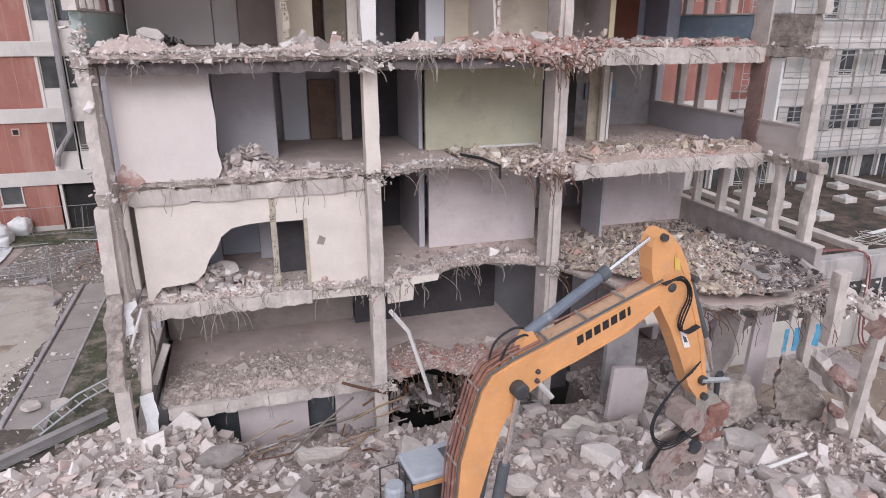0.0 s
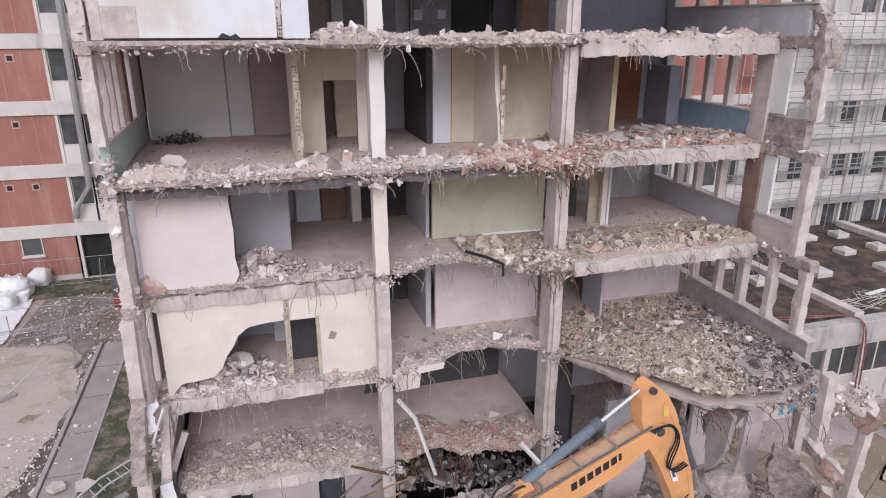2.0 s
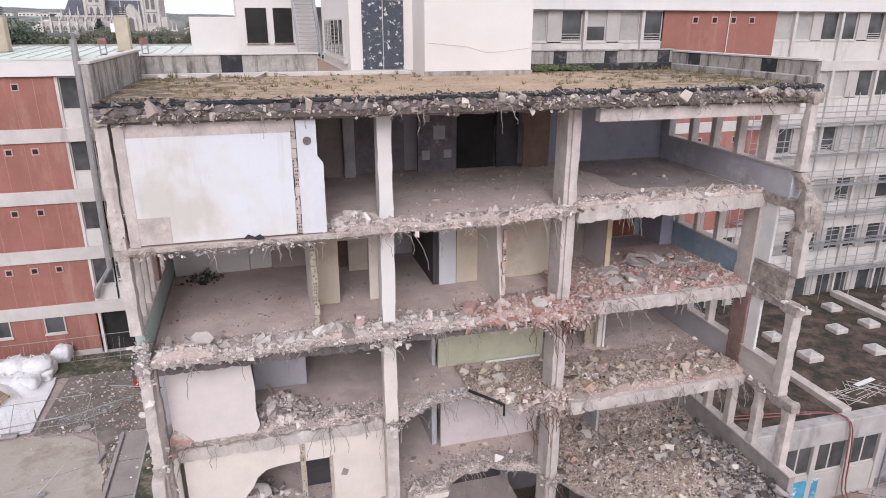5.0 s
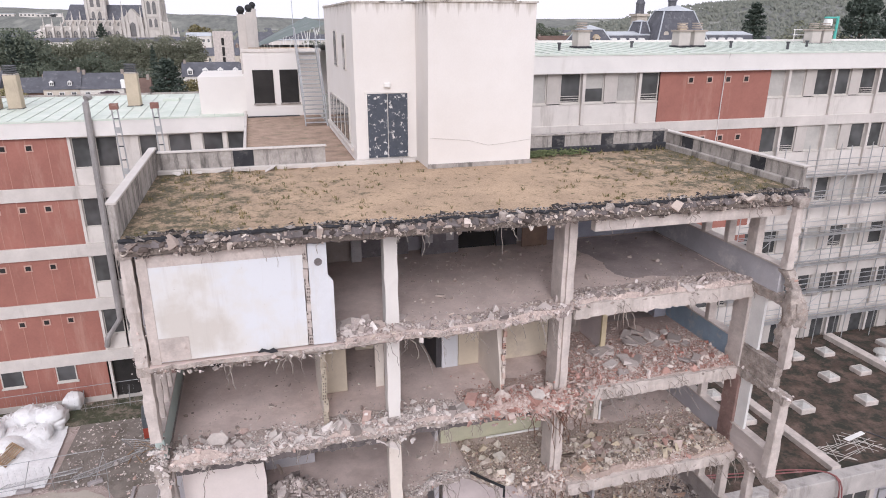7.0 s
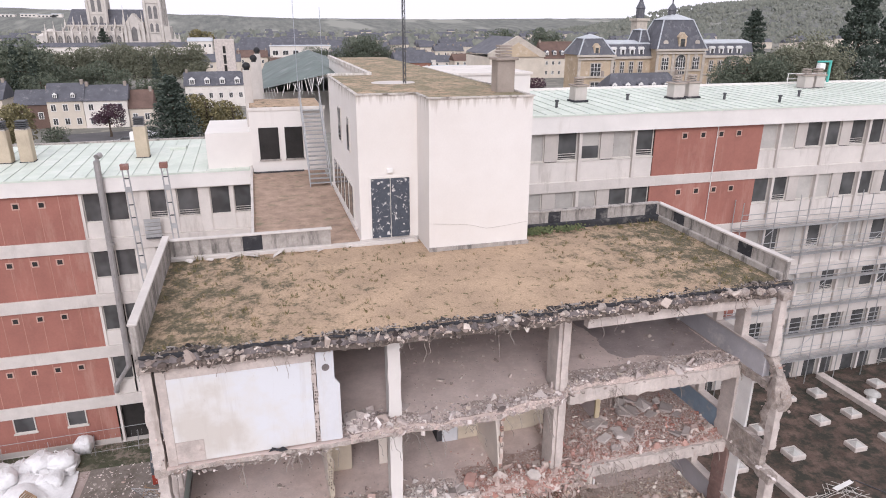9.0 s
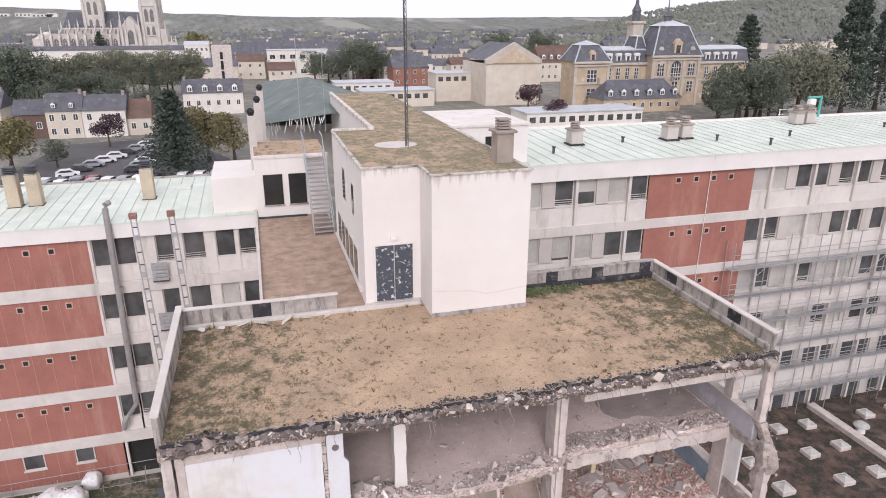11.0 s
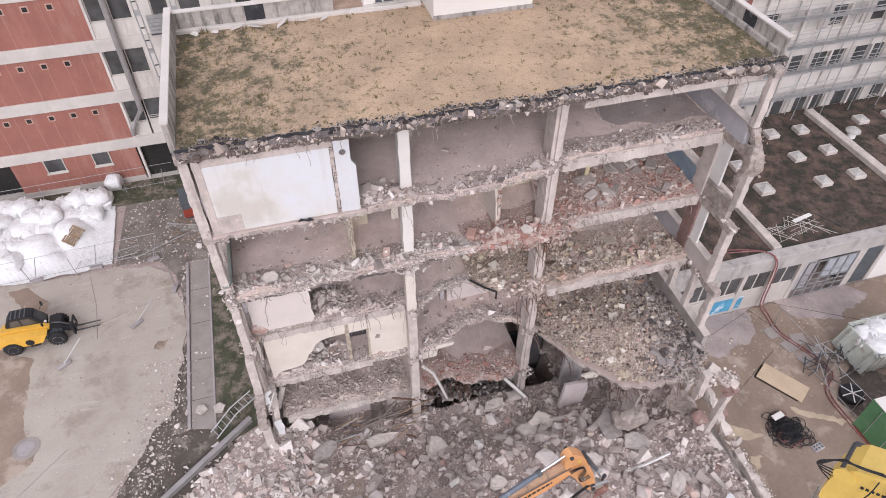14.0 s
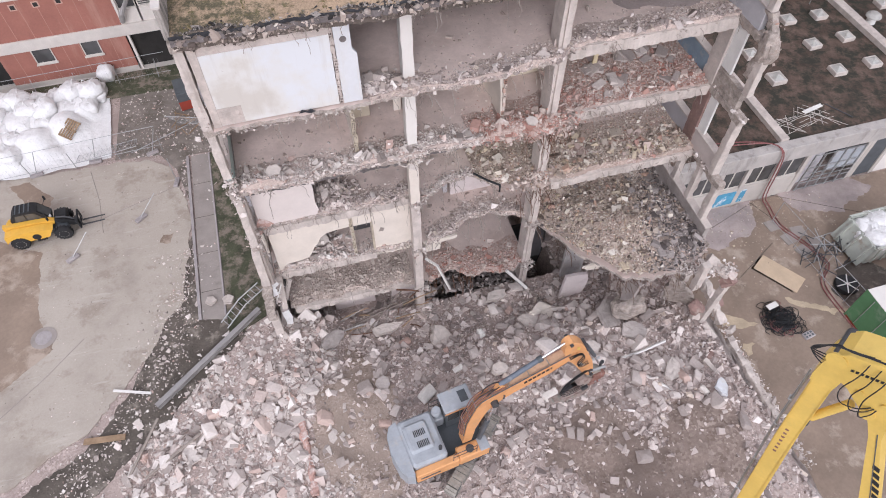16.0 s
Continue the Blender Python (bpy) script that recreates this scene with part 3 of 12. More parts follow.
def roof_gravel(name, shift):
    m, nt, b = _nodes(name)
    pos = nt.nodes.new("ShaderNodeNewGeometry").outputs["Position"]
    sep = nt.nodes.new("ShaderNodeSeparateXYZ")
    nt.links.new(pos, sep.inputs[0])
    gravel = _ramp(nt, _noise(nt, pos, 16, 4, 0.75), [(0.28, (0.235, 0.16, 0.105)), (0.5, (0.42, 0.30, 0.20)), (0.72, (0.62, 0.462, 0.315))])
    gravel = _mix(nt, 0.35, gravel, _ramp(nt, _noise(nt, pos, 0.6, 3), [(0.35, (0.27, 0.195, 0.135)), (0.65, (0.56, 0.405, 0.27))]))
    # moss grows in clumps, thick towards the sides and the back
    side = nt.nodes.new("ShaderNodeMath")
    side.operation = "SUBTRACT"
    side.inputs[1].default_value = 6.2
    nt.links.new(sep.outputs["X"], side.inputs[0])
    ab = nt.nodes.new("ShaderNodeMath")
    ab.operation = "ABSOLUTE"
    nt.links.new(side.outputs[0], ab.inputs[0])
    rng = nt.nodes.new("ShaderNodeMapRange")
    for i, v in zip((1, 2, 3, 4), (2.2, 10.0, -0.07 + shift, 0.13 + shift)):
        rng.inputs[i].default_value = v
    nt.links.new(ab.outputs[0], rng.inputs[0])
    add = nt.nodes.new("ShaderNodeMath")
    add.operation = "ADD"
    nt.links.new(_noise(nt, pos, 1.5, 8, 0.8, (1.0, 0.75, 1.0)), add.inputs[0])
    nt.links.new(rng.outputs[0], add.inputs[1])
    k = _ramp(nt, add.outputs[0], [(0.50, (0, 0, 0)), (0.56, (0.35, 0.35, 0.35)), (0.63, (1, 1, 1))])
    moss = _ramp(nt, _noise(nt, pos, 7, 6, 0.8), [(0.3, (0.045, 0.043, 0.025)), (0.52, (0.105, 0.09, 0.052)), (0.72, (0.27, 0.20, 0.12))] if shift < 0.1 else [(0.3, (0.15, 0.13, 0.075)), (0.52, (0.215, 0.185, 0.11)), (0.72, (0.30, 0.245, 0.155))])
    col = _mix(nt, k, gravel, moss)
    tuft = _ramp(nt, _noise(nt, pos, 3.4, 6, 0.75), [(0.56, (0, 0, 0)), (0.63, (1, 1, 1))])
    col = _mix(nt, tuft, col, (0.125, 0.105, 0.045))
    nt.links.new(col, b.inputs["Base Color"])
    b.inputs["Roughness"].default_value = 0.95
    _bump(nt, b, _noise(nt, pos, 16, 4, 0.75), 0.8, 0.04)
    return m


M["gravel"] = roof_gravel("mossy_tan_gravel", 0.0)
M["gravel_mossy"] = roof_gravel("thick_roof_moss", 0.16)


# ---- builders ----
class Mesh:
    """Collects corners and faces of one mesh."""

    def __init__(self):
        self.v, self.f = [], []

    def add(self, verts, faces):
        o = len(self.v)
        self.v += [tuple(p) for p in verts]
        self.f += [tuple(i + o for i in q) for q in faces]
        return self

    def box(self, x0, y0, z0, x1, y1, z1, m=None, jit=0.0):
        vs = [Vector((x, y, z)) for z in (z0, z1) for y in (y0, y1) for x in (x0, x1)]
        if jit:
            vs = [p + Vector((random.uniform(-jit, jit), random.uniform(-jit, jit), random.uniform(-jit, jit))) for p in vs]
        if m is not None:
            vs = [m @ p for p in vs]
        return self.add(vs, [(0, 2, 3, 1), (4, 5, 7, 6), (0, 1, 5, 4), (2, 6, 7, 3), (0, 4, 6, 2), (1, 3, 7, 5)])

    def cbox(self, x0, y0, z0, x1, y1, z1, c=0.02, m=None):
        """A box whose upright edges and top edge are chamfered."""
        pts = [(x0 + c, y0), (x1 - c, y0), (x1, y0 + c), (x1, y1 - c), (x1 - c, y1), (x0 + c, y1), (x0, y1 - c), (x0, y0 + c)]
        cx, cy = (x0 + x1) / 2, (y0 + y1) / 2
        kx, ky = 1 - 2 * c / max(1e-6, x1 - x0), 1 - 2 * c / max(1e-6, y1 - y0)
        top = [(cx + (x - cx) * kx, cy + (y - cy) * ky) for x, y in pts]
        vs = [Vector((*p, z0)) for p in pts] + [Vector((*p, z1 - c)) for p in pts] + [Vector((*p, z1)) for p in top]
        if m is not None:
            vs = [m @ p for p in vs]
        fs = [tuple(range(7, -1, -1)), tuple(range(16, 24))]
        for k in (0, 8):
            fs += [(k + i, k + (i + 1) % 8, k + 8 + (i + 1) % 8, k + 8 + i) for i in range(8)]
        return self.add(vs, fs)

    def prism(self, poly, a, b, axis="z", m=None):
        """A flat outline pushed from a to b along an axis. In axis y the outline is (x, z), in axis x it is (y, z)."""
        n = len(poly)
        put = {"z": lambda p, h: (p[0], p[1], h), "y": lambda p, h: (p[0], h, p[1]), "x": lambda p, h: (h, p[0], p[1])}[axis]
        vs = [Vector(put(p, a)) for p in poly] + [Vector(put(p, b)) for p in poly]
        if m is not None:
            vs = [m @ p for p in vs]
        return self.add(vs, [tuple(range(n)), tuple(range(2 * n - 1, n - 1, -1))] + [(i, i + n, (i + 1) % n + n, (i + 1) % n) for i in range(n)])

    def tube(self, pts, r, n=6, taper=1.0, cap=True):
        pts = [Vector(p) for p in pts]
        rings, o = [], len(self.v)
        up = Vector((0.13, 0.21, 0.97))
        for i, p in enumerate(pts):
            d = (pts[min(i + 1, len(pts) - 1)] - pts[max(i - 1, 0)]).normalized()
            s = d.cross(up)
            s = s.normalized() if s.length > 1e-4 else Vector((1, 0, 0))
            u = s.cross(d)
            rr = r * (1 + (taper - 1) * i / max(1, len(pts) - 1))
            self.v += [tuple(p + (s * math.cos(2 * math.pi * k / n) + u * math.sin(2 * math.pi * k / n)) * rr) for k in range(n)]
        for i in range(len(pts) - 1):
            a, b = o + i * n, o + (i + 1) * n
            self.f += [(a + k, a + (k + 1) % n, b + (k + 1) % n, b + k) for k in range(n)]
        if cap:
            self.f += [tuple(o + k for k in range(n - 1, -1, -1)), tuple(o + (len(pts) - 1) * n + k for k in range(n))]
        return self

    def lathe(self, prof, n=16, m=None):
        """Turns (radius, height) pairs round the z axis."""
        vs = [Vector((r * math.cos(2 * math.pi * k / n), r * math.sin(2 * math.pi * k / n), z)) for r, z in prof for k in range(n)]
        if m is not None:
            vs = [m @ p for p in vs]
        fs = [(i * n + k, i * n + (k + 1) % n, (i + 1) * n + (k + 1) % n, (i + 1) * n + k) for i in range(len(prof) - 1) for k in range(n)]
        fs += [tuple(range(n - 1, -1, -1)), tuple((len(prof) - 1) * n + k for k in range(n))]
        return self.add(vs, fs)

    def data(self, name, mat, smooth=False):
        me = bpy.data.meshes.new(name)
        me.from_pydata(self.v, [], self.f)
        me.materials.append(mat)
        if smooth:
            me.shade_smooth()
        me.update()
        return me


def link(name, mesh, mat, parent=None, label="", category="", group="", kind="", smooth=False):
    ob = new(name, mesh.data(name, mat, smooth))
    if parent is not None:
        ob.parent = parent
    return tagged(ob, label, category, group, kind)


def part(name, mesh, mat, parent, label="", smooth=False):
    return link(name, mesh, mat, parent, label, smooth=smooth)


def thing(name, label, category, m=None, group="", kind=""):
    ob = new(name)
    ob.empty_display_size = 0.3
    if m is not None:
        ob.matrix_basis = m
    return tagged(ob, label, category, group, kind)


def structure(name, mesh, mat, label, category="wall"):
    return link(name, mesh, mat, None, label, category, kind="structure")


rng = np.random.default_rng(7)


def _chunk(kind):
    """One broken lump: the hull of scattered points."""
    bm = bmesh.new()
    if kind == "slab":
        pts = [(sx * random.uniform(0.7, 1.0), sy * random.uniform(0.6, 1.0), sz * random.uniform(0.14, 0.26)) for sx in (-1, 1) for sy in (-1, 1) for sz in (-1, 1)]
        pts += [(random.uniform(-1.1, 1.1), random.uniform(-1, 1), random.uniform(-0.2, 0.2)) for _ in range(2)]
    elif kind == "block":
        pts = [(sx * random.uniform(0.6, 1.0), sy * random.uniform(0.5, 0.8), sz * random.uniform(0.45, 0.7)) for sx in (-1, 1) for sy in (-1, 1) for sz in (-1, 1)]
        pts = pts[:-1]
    else:
        pts = []
        for _ in range(8):
            d = Vector((random.gauss(0, 1), random.gauss(0, 1), random.gauss(0, 1))).normalized()
            pts.append((d.x * random.uniform(0.75, 1.05), d.y * random.uniform(0.6, 1.0), d.z * random.uniform(0.35, 0.75)))
    if kind == "lump":
        pts = [(sx * random.uniform(0.6, 1.0), sy * random.uniform(0.5, 0.85), sz * random.uniform(0.35, 0.65)) for sx in (-1, 1) for sy in (-1, 1) for sz in (-1, 1)]
        pts += [(random.uniform(-1, 1), random.choice((-1, 1)) * random.uniform(0.6, 0.9), random.uniform(-0.5, 0.5)) for _ in range(4)]
        pts += [(random.choice((-1, 1)) * random.uniform(0.7, 1.05), random.uniform(-0.7, 0.7), random.uniform(-0.5, 0.5)) for _ in range(4)]
        pts += [(random.uniform(-0.7, 0.7), random.uniform(-0.6, 0.6), random.uniform(0.5, 0.75)) for _ in range(3)]
    for p in pts:
        bm.verts.new(p)
    bmesh.ops.convex_hull(bm, input=bm.verts)
    bmesh.ops.delete(bm, geom=[v for v in bm.verts if not v.link_faces], context="VERTS")
    bmesh.ops.triangulate(bm, faces=bm.faces)
    bm.verts.ensure_lookup_table()
    bm.verts.index_update()
    out = (np.array([v.co[:] for v in bm.verts]), np.array([[v.index for v in f.verts] for f in bm.faces]))
    bm.free()
    return out


CHUNKS = [_chunk(k) for k in ["slab"] * 11 + ["block"] * 8 + ["shard"] * 7]


def _turns(n, flat):
    """Random turn matrices; flat ones lie nearly level."""
    a, b, c = rng.uniform(0, 2 * np.pi, n), rng.normal(0, 1, n) * np.where(flat, 0.3, 1.2), rng.normal(0, 1, n) * np.where(flat, 0.3, 1.2)
    ca, sa, cb, sb, cc, sc = np.cos(a), np.sin(a), np.cos(b), np.sin(b), np.cos(c), np.sin(c)
    one, zero = np.ones(n), np.zeros(n)
    rz = np.array([[ca, -sa, zero], [sa, ca, zero], [zero, zero, one]]).transpose(2, 0, 1)
    ry = np.array([[cb, zero, sb], [zero, one, zero], [-sb, zero, cb]]).transpose(2, 0, 1)
    rx = np.array([[one, zero, zero], [zero, cc, -sc], [zero, sc, cc]]).transpose(2, 0, 1)
    return rz @ ry @ rx


def rubble(name, pts, sizes, mat, parent=None, label="", category="rubble", kind="stuff"):
    """Broken lumps of given half-sizes at given places, joined into one mesh."""
    pts, sizes = np.asarray(pts, float), np.asarray(sizes, float)
    n = len(pts)
    pick = rng.integers(0, len(CHUNKS), n)
    turn = _turns(n, (pick < 11) & (rng.uniform(0, 1, n) < 0.7))
    V, F, o = [], [], 0
    for k, (cv, cf) in enumerate(CHUNKS):
        idx = np.nonzero(pick == k)[0]
        if not len(idx):
            continue
        s = sizes[idx, None] * rng.uniform(0.42, 1.5, (len(idx), 3))
        vv = np.einsum("nij,nkj->nki", turn[idx], cv[None] * s[:, None, :]) + pts[idx, None, :]
        ff = cf[None] + (np.arange(len(idx)) * len(cv))[:, None, None] + o
        V.append(vv.reshape(-1, 3))
        F.append(ff.reshape(-1, 3))
        o += len(idx) * len(cv)
    V, F = np.concatenate(V), np.concatenate(F)
    me = bpy.data.meshes.new(name)
    me.vertices.add(len(V))
    me.vertices.foreach_set("co", V.ravel())
    me.loops.add(len(F) * 3)
    me.loops.foreach_set("vertex_index", F.ravel().astype(np.int32))
    me.polygons.add(len(F))
    me.polygons.foreach_set("loop_start", np.arange(len(F), dtype=np.int32) * 3)
    me.materials.append(mat)
    me.update(calc_edges=True)
    me.validate()
    me.shade_flat()
    ob = new(name, me)
    if parent is not None:
        ob.parent = parent
    return tagged(ob, label, category if parent is None else "", "", kind)


def nz(x, y, s=1.0, k=0.0):
    return noise.noise(Vector((x * s + k, y * s - k, k * 0.37)))


def band_sizes(n, lo, hi, power=2.6):
    """Many small, few large."""
    return lo + (hi - lo) * rng.uniform(0, 1, n) ** power


def crumb_sizes(n, lo=0.018, mid=0.06, hi=0.2, lumps=0.07):
    """Mostly crumbs, some stones, here and there a lump."""
    u = rng.uniform(0, 1, n)
    small = lo + (mid - lo) * rng.uniform(0, 1, n) ** 1.6
    big = mid + (hi - mid) * rng.uniform(0, 1, n) ** 2.4
    return np.where(u < lumps, big, small)


def wires(mesh, p, length, n_pts=6, spread=0.25, r=0.012, droop=1.0, out=(0, -1)):
    """One bent bar or wire that hangs from p."""
    x, y, z = p
    pts, a = [(x, y, z)], random.uniform(-1.2, 1.2)
    dx, dy = out[0] + random.uniform(-0.8, 0.8), out[1] + random.uniform(-0.6, 0.6)
    for i in range(n_pts):
        t = (i + 1) / n_pts
        x += dx * spread * length / n_pts * (1.6 - 1.4 * t) + random.gauss(0, 0.035)
        y += dy * spread * length / n_pts * (1.6 - 1.4 * t) + random.gauss(0, 0.035)
        z -= droop * length / n_pts * (0.35 + 1.3 * t) * random.uniform(0.7, 1.2)
        pts.append((x, y, z))
    mesh.tube(pts, r, 4, cap=False)


def bent_post(pts, w, d, jag=0.03, step=0.14):
    """An upright or leaning square post through the given centres, its faces chipped and uneven."""
    me = Mesh()
    pts = [Vector(p) for p in pts]
    run = []
    for a, b in zip(pts, pts[1:]):
        k = max(1, int((b - a).length / step))
        run += [a.lerp(b, i / k) for i in range(k)]
    run.append(pts[-1])
    ax = (pts[-1] - pts[0]).normalized()
    sx = Vector((1, 0, 0)) - ax * ax.x
    if sx.length < 0.1:
        sx = Vector((0, 1, 0)) - ax * ax.y
    sx.normalize()
    sy = ax.cross(sx)
    rim = [(-1, -1), (-0.33, -1), (0.33, -1), (1, -1), (1, -0.33), (1, 0.33), (1, 1), (0.33, 1), (-0.33, 1), (-1, 1), (-1, 0.33), (-1, -0.33)]
    n, m = len(run), len(rim)
    for p in run:
        for qx, qy in rim:
            q = p + sx * qx * w / 2 + sy * qy * d / 2
            k = jag * (1.3 * noise.noise(q * 2.3) + 0.9 * noise.noise(q * 7.0) - 0.2 * (abs(qx) + abs(qy) == 2))
            me.v.append(tuple(q + (sx * qx + sy * qy) * k))
    for i in range(n - 1):
        a, b = i * m, i * m + m
        me.f += [(a + k, a + (k + 1) % m, b + (k + 1) % m, b + k) for k in range(m)]
    me.f += [tuple(range(m - 1, -1, -1)), tuple((n - 1) * m + k for k in range(m))]
    return me


def smooth(pts, n=4):
    """A rounder path through the same points."""
    p = [Vector(q) for q in pts]
    p = [p[0] * 2 - p[1]] + p + [p[-1] * 2 - p[-2]]
    out = []
    for a, b, c, d in zip(p, p[1:], p[2:], p[3:]):
        for i in range(n):
            t = i / n
            out.append(0.5 * (2 * b + (c - a) * t + (2 * a - 5 * b + 4 * c - d) * t * t + (3 * b - a - 3 * c + d) * t ** 3))
    return out + [p[-2]]


def blot(poly, amp=0.25, s=0.9):
    """An uneven outline: each edge cut up and pushed about by noise at two scales."""
    out = []
    for a, b in zip(poly, poly[1:] + poly[:1]):
        a, b = Vector((*a, 0)), Vector((*b, 0))
        k = max(1, int((b - a).length / 0.1))
        for i in range(k):
            p = a.lerp(b, i / k)
            for f, w in ((s, 1.0), (s * 3.3, 0.45), (s * 9.0, 0.2)):
                p = p + Vector((noise.noise(Vector((p.x * f, p.y * f, 3.0))), noise.noise(Vector((p.x * f, p.y * f, 9.0))), 0)) * amp * w
            out.append((p.x, p.y))
    return out


def plate(poly, normal, thick, jag=0.02):
    """A broken plate: a 3D outline given thickness along a direction, its rim roughened."""
    nrm = Vector(normal).normalized() * thick
    out = []
    for a, b in zip(poly, poly[1:] + poly[:1]):
        a, b = Vector(a), Vector(b)
        k = max(1, int((b - a).length / 0.15))
        for i in range(k):
            p = a.lerp(b, i / k)
            if i:
                p += Vector((random.uniform(-jag, jag), random.uniform(-jag, jag), random.uniform(-jag, jag)))
            out.append(p)
    n = len(out)
    nn = nrm.normalized()
    c = sum(out, Vector()) / n
    out = [p - nn * ((p - c).dot(nn)) for p in out]
    c = sum(out, Vector()) / n
    vs, fs = [], []
    for side in (0, 1):
        o = len(vs)
        for f in (1.0, 0.78, 0.52, 0.25):
            for p in out:
                q = c + (p - c) * f + nrm * side
                vs.append(q + nn * (0.0 if f == 1.0 else thick * (0.3 * noise.noise(q * 1.7) + 0.2 * noise.noise(q * 5.0))))
        vs.append(c + nrm * side)
        for j in range(3):
            fs += [(o + j * n + i, o + j * n + (i + 1) % n, o + (j + 1) * n + (i + 1) % n, o + (j + 1) * n + i)[::1 if side else -1] for i in range(n)]
        fs += [(o + 3 * n + i, o + 3 * n + (i + 1) % n, o + 4 * n)[::1 if side else -1] for i in range(n)]
    m_ = 4 * n + 1
    fs += [(i, (i + 1) % n, (i + 1) % n + m_, i + m_) for i in range(n)]
    return Mesh().add(vs, fs)


def boulder(c, r, k=0.0):
    """A rough lump: a ball knocked out of round, with broken facets."""
    bm = bmesh.new()
    bmesh.ops.create_icosphere(bm, subdivisions=3, radius=1.0)
    me = Mesh()
    for v in bm.verts:
        p = v.co
        d = 1 + 0.35 * noise.noise(p * 1.1 + Vector((k, k, 0))) + 0.16 * noise.noise(p * 2.9 + Vector((0, k, 3))) + 0.07 * noise.noise(p * 7.0)
        d = min(d, 0.93 / max(abs(p.x), abs(p.y), abs(p.z)) * 0.96)
        me.v.append((c[0] + p.x * d * r[0], c[1] + p.y * d * r[1], c[2] + p.z * d * r[2]))
    me.f = [tuple(v.index for v in f.verts) for f in bm.faces]
    bm.free()
    return me


# ---- the cut-open building: floors, columns, walls ----
F0, F1, F2, F3, F4, F5, F6 = 0.4, 3.0, 6.35, 9.75, 13.05, 16.4, 19.85
XL, XR, YB = -3.6, 16.6, 24.6
THICK = 0.24


def ragged(x0, x1, ctrl, k, amp=0.16, step=0.14):
    """A broken edge: control points (x, y) with roughness on top."""
    xs = np.linspace(x0, x1, max(3, int((x1 - x0) / step)))
    base = np.interp(xs, [c[0] for c in ctrl], [c[1] for c in ctrl])
    return [(float(x), float(b + amp * nz(x, 0, 1.3, k) + 0.6 * amp * nz(x, 3, 4.5, k) + random.uniform(-0.03, 0.03))) for x, b in zip(xs, base)]


def floor_slab(name, x0, x1, ctrl, top, k, label, thick=THICK, amp=0.16, back=YB, mats=("slab_floor", "soffit", "fracture")):
    """A floor whose front is a broken edge. Its top, its underside and the broken face are parts with looks of their own."""
    edge = ragged(x0, x1, ctrl, k, amp)
    n = len(edge)
    low = [(x, y + 0.05 + 0.12 * abs(nz(x, 9, 3.1, k)), top - thick * (0.8 + 0.35 * nz(x, 5, 2.2, k))) for x, y in edge]
    mid = [(x, y - 0.04 + 0.16 * nz(x, 7, 5.0, k), top - thick * (0.42 + 0.2 * nz(x, 2, 4.0, k))) for x, y in edge]
    up = [(x, y + 0.04 * random.random(), top) for x, y in edge]
    ob = thing(name, label, "floor", kind="structure")
    a = Mesh()
    a.add(up + [(x, back, top) for x, y in edge], [(i, i + 1, n + i + 1, n + i) for i in range(n - 1)])
    part("floor_surface", a, M[mats[0]], ob, "dusty bare floor")
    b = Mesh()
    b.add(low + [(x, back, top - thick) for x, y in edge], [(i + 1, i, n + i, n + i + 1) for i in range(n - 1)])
    # the underside takes a dark colour in place of shade
    part("ceiling_surface", b, M[mats[1]], ob, "underside coloured dark for shade")
    c = Mesh()
    c.add(up + mid + low, [(j * n + i, (j + 1) * n + i, (j + 1) * n + i + 1, j * n + i + 1) for j in (0, 1) for i in range(n - 1)])
    for s in (0, n - 1):
        x, y = edge[s]
        c.add([up[s], mid[s], low[s], (x, back, top - thick), (x, back, top)], [(0, 1, 2, 3, 4)])
    c.add([(x0, back, top - thick), (x1, back, top - thick), (x1, back, top), (x0, back, top)], [(0, 1, 2, 3)])
    part("broken_edge", c, M[mats[2]], ob, "broken concrete edge")
    return ob, edge


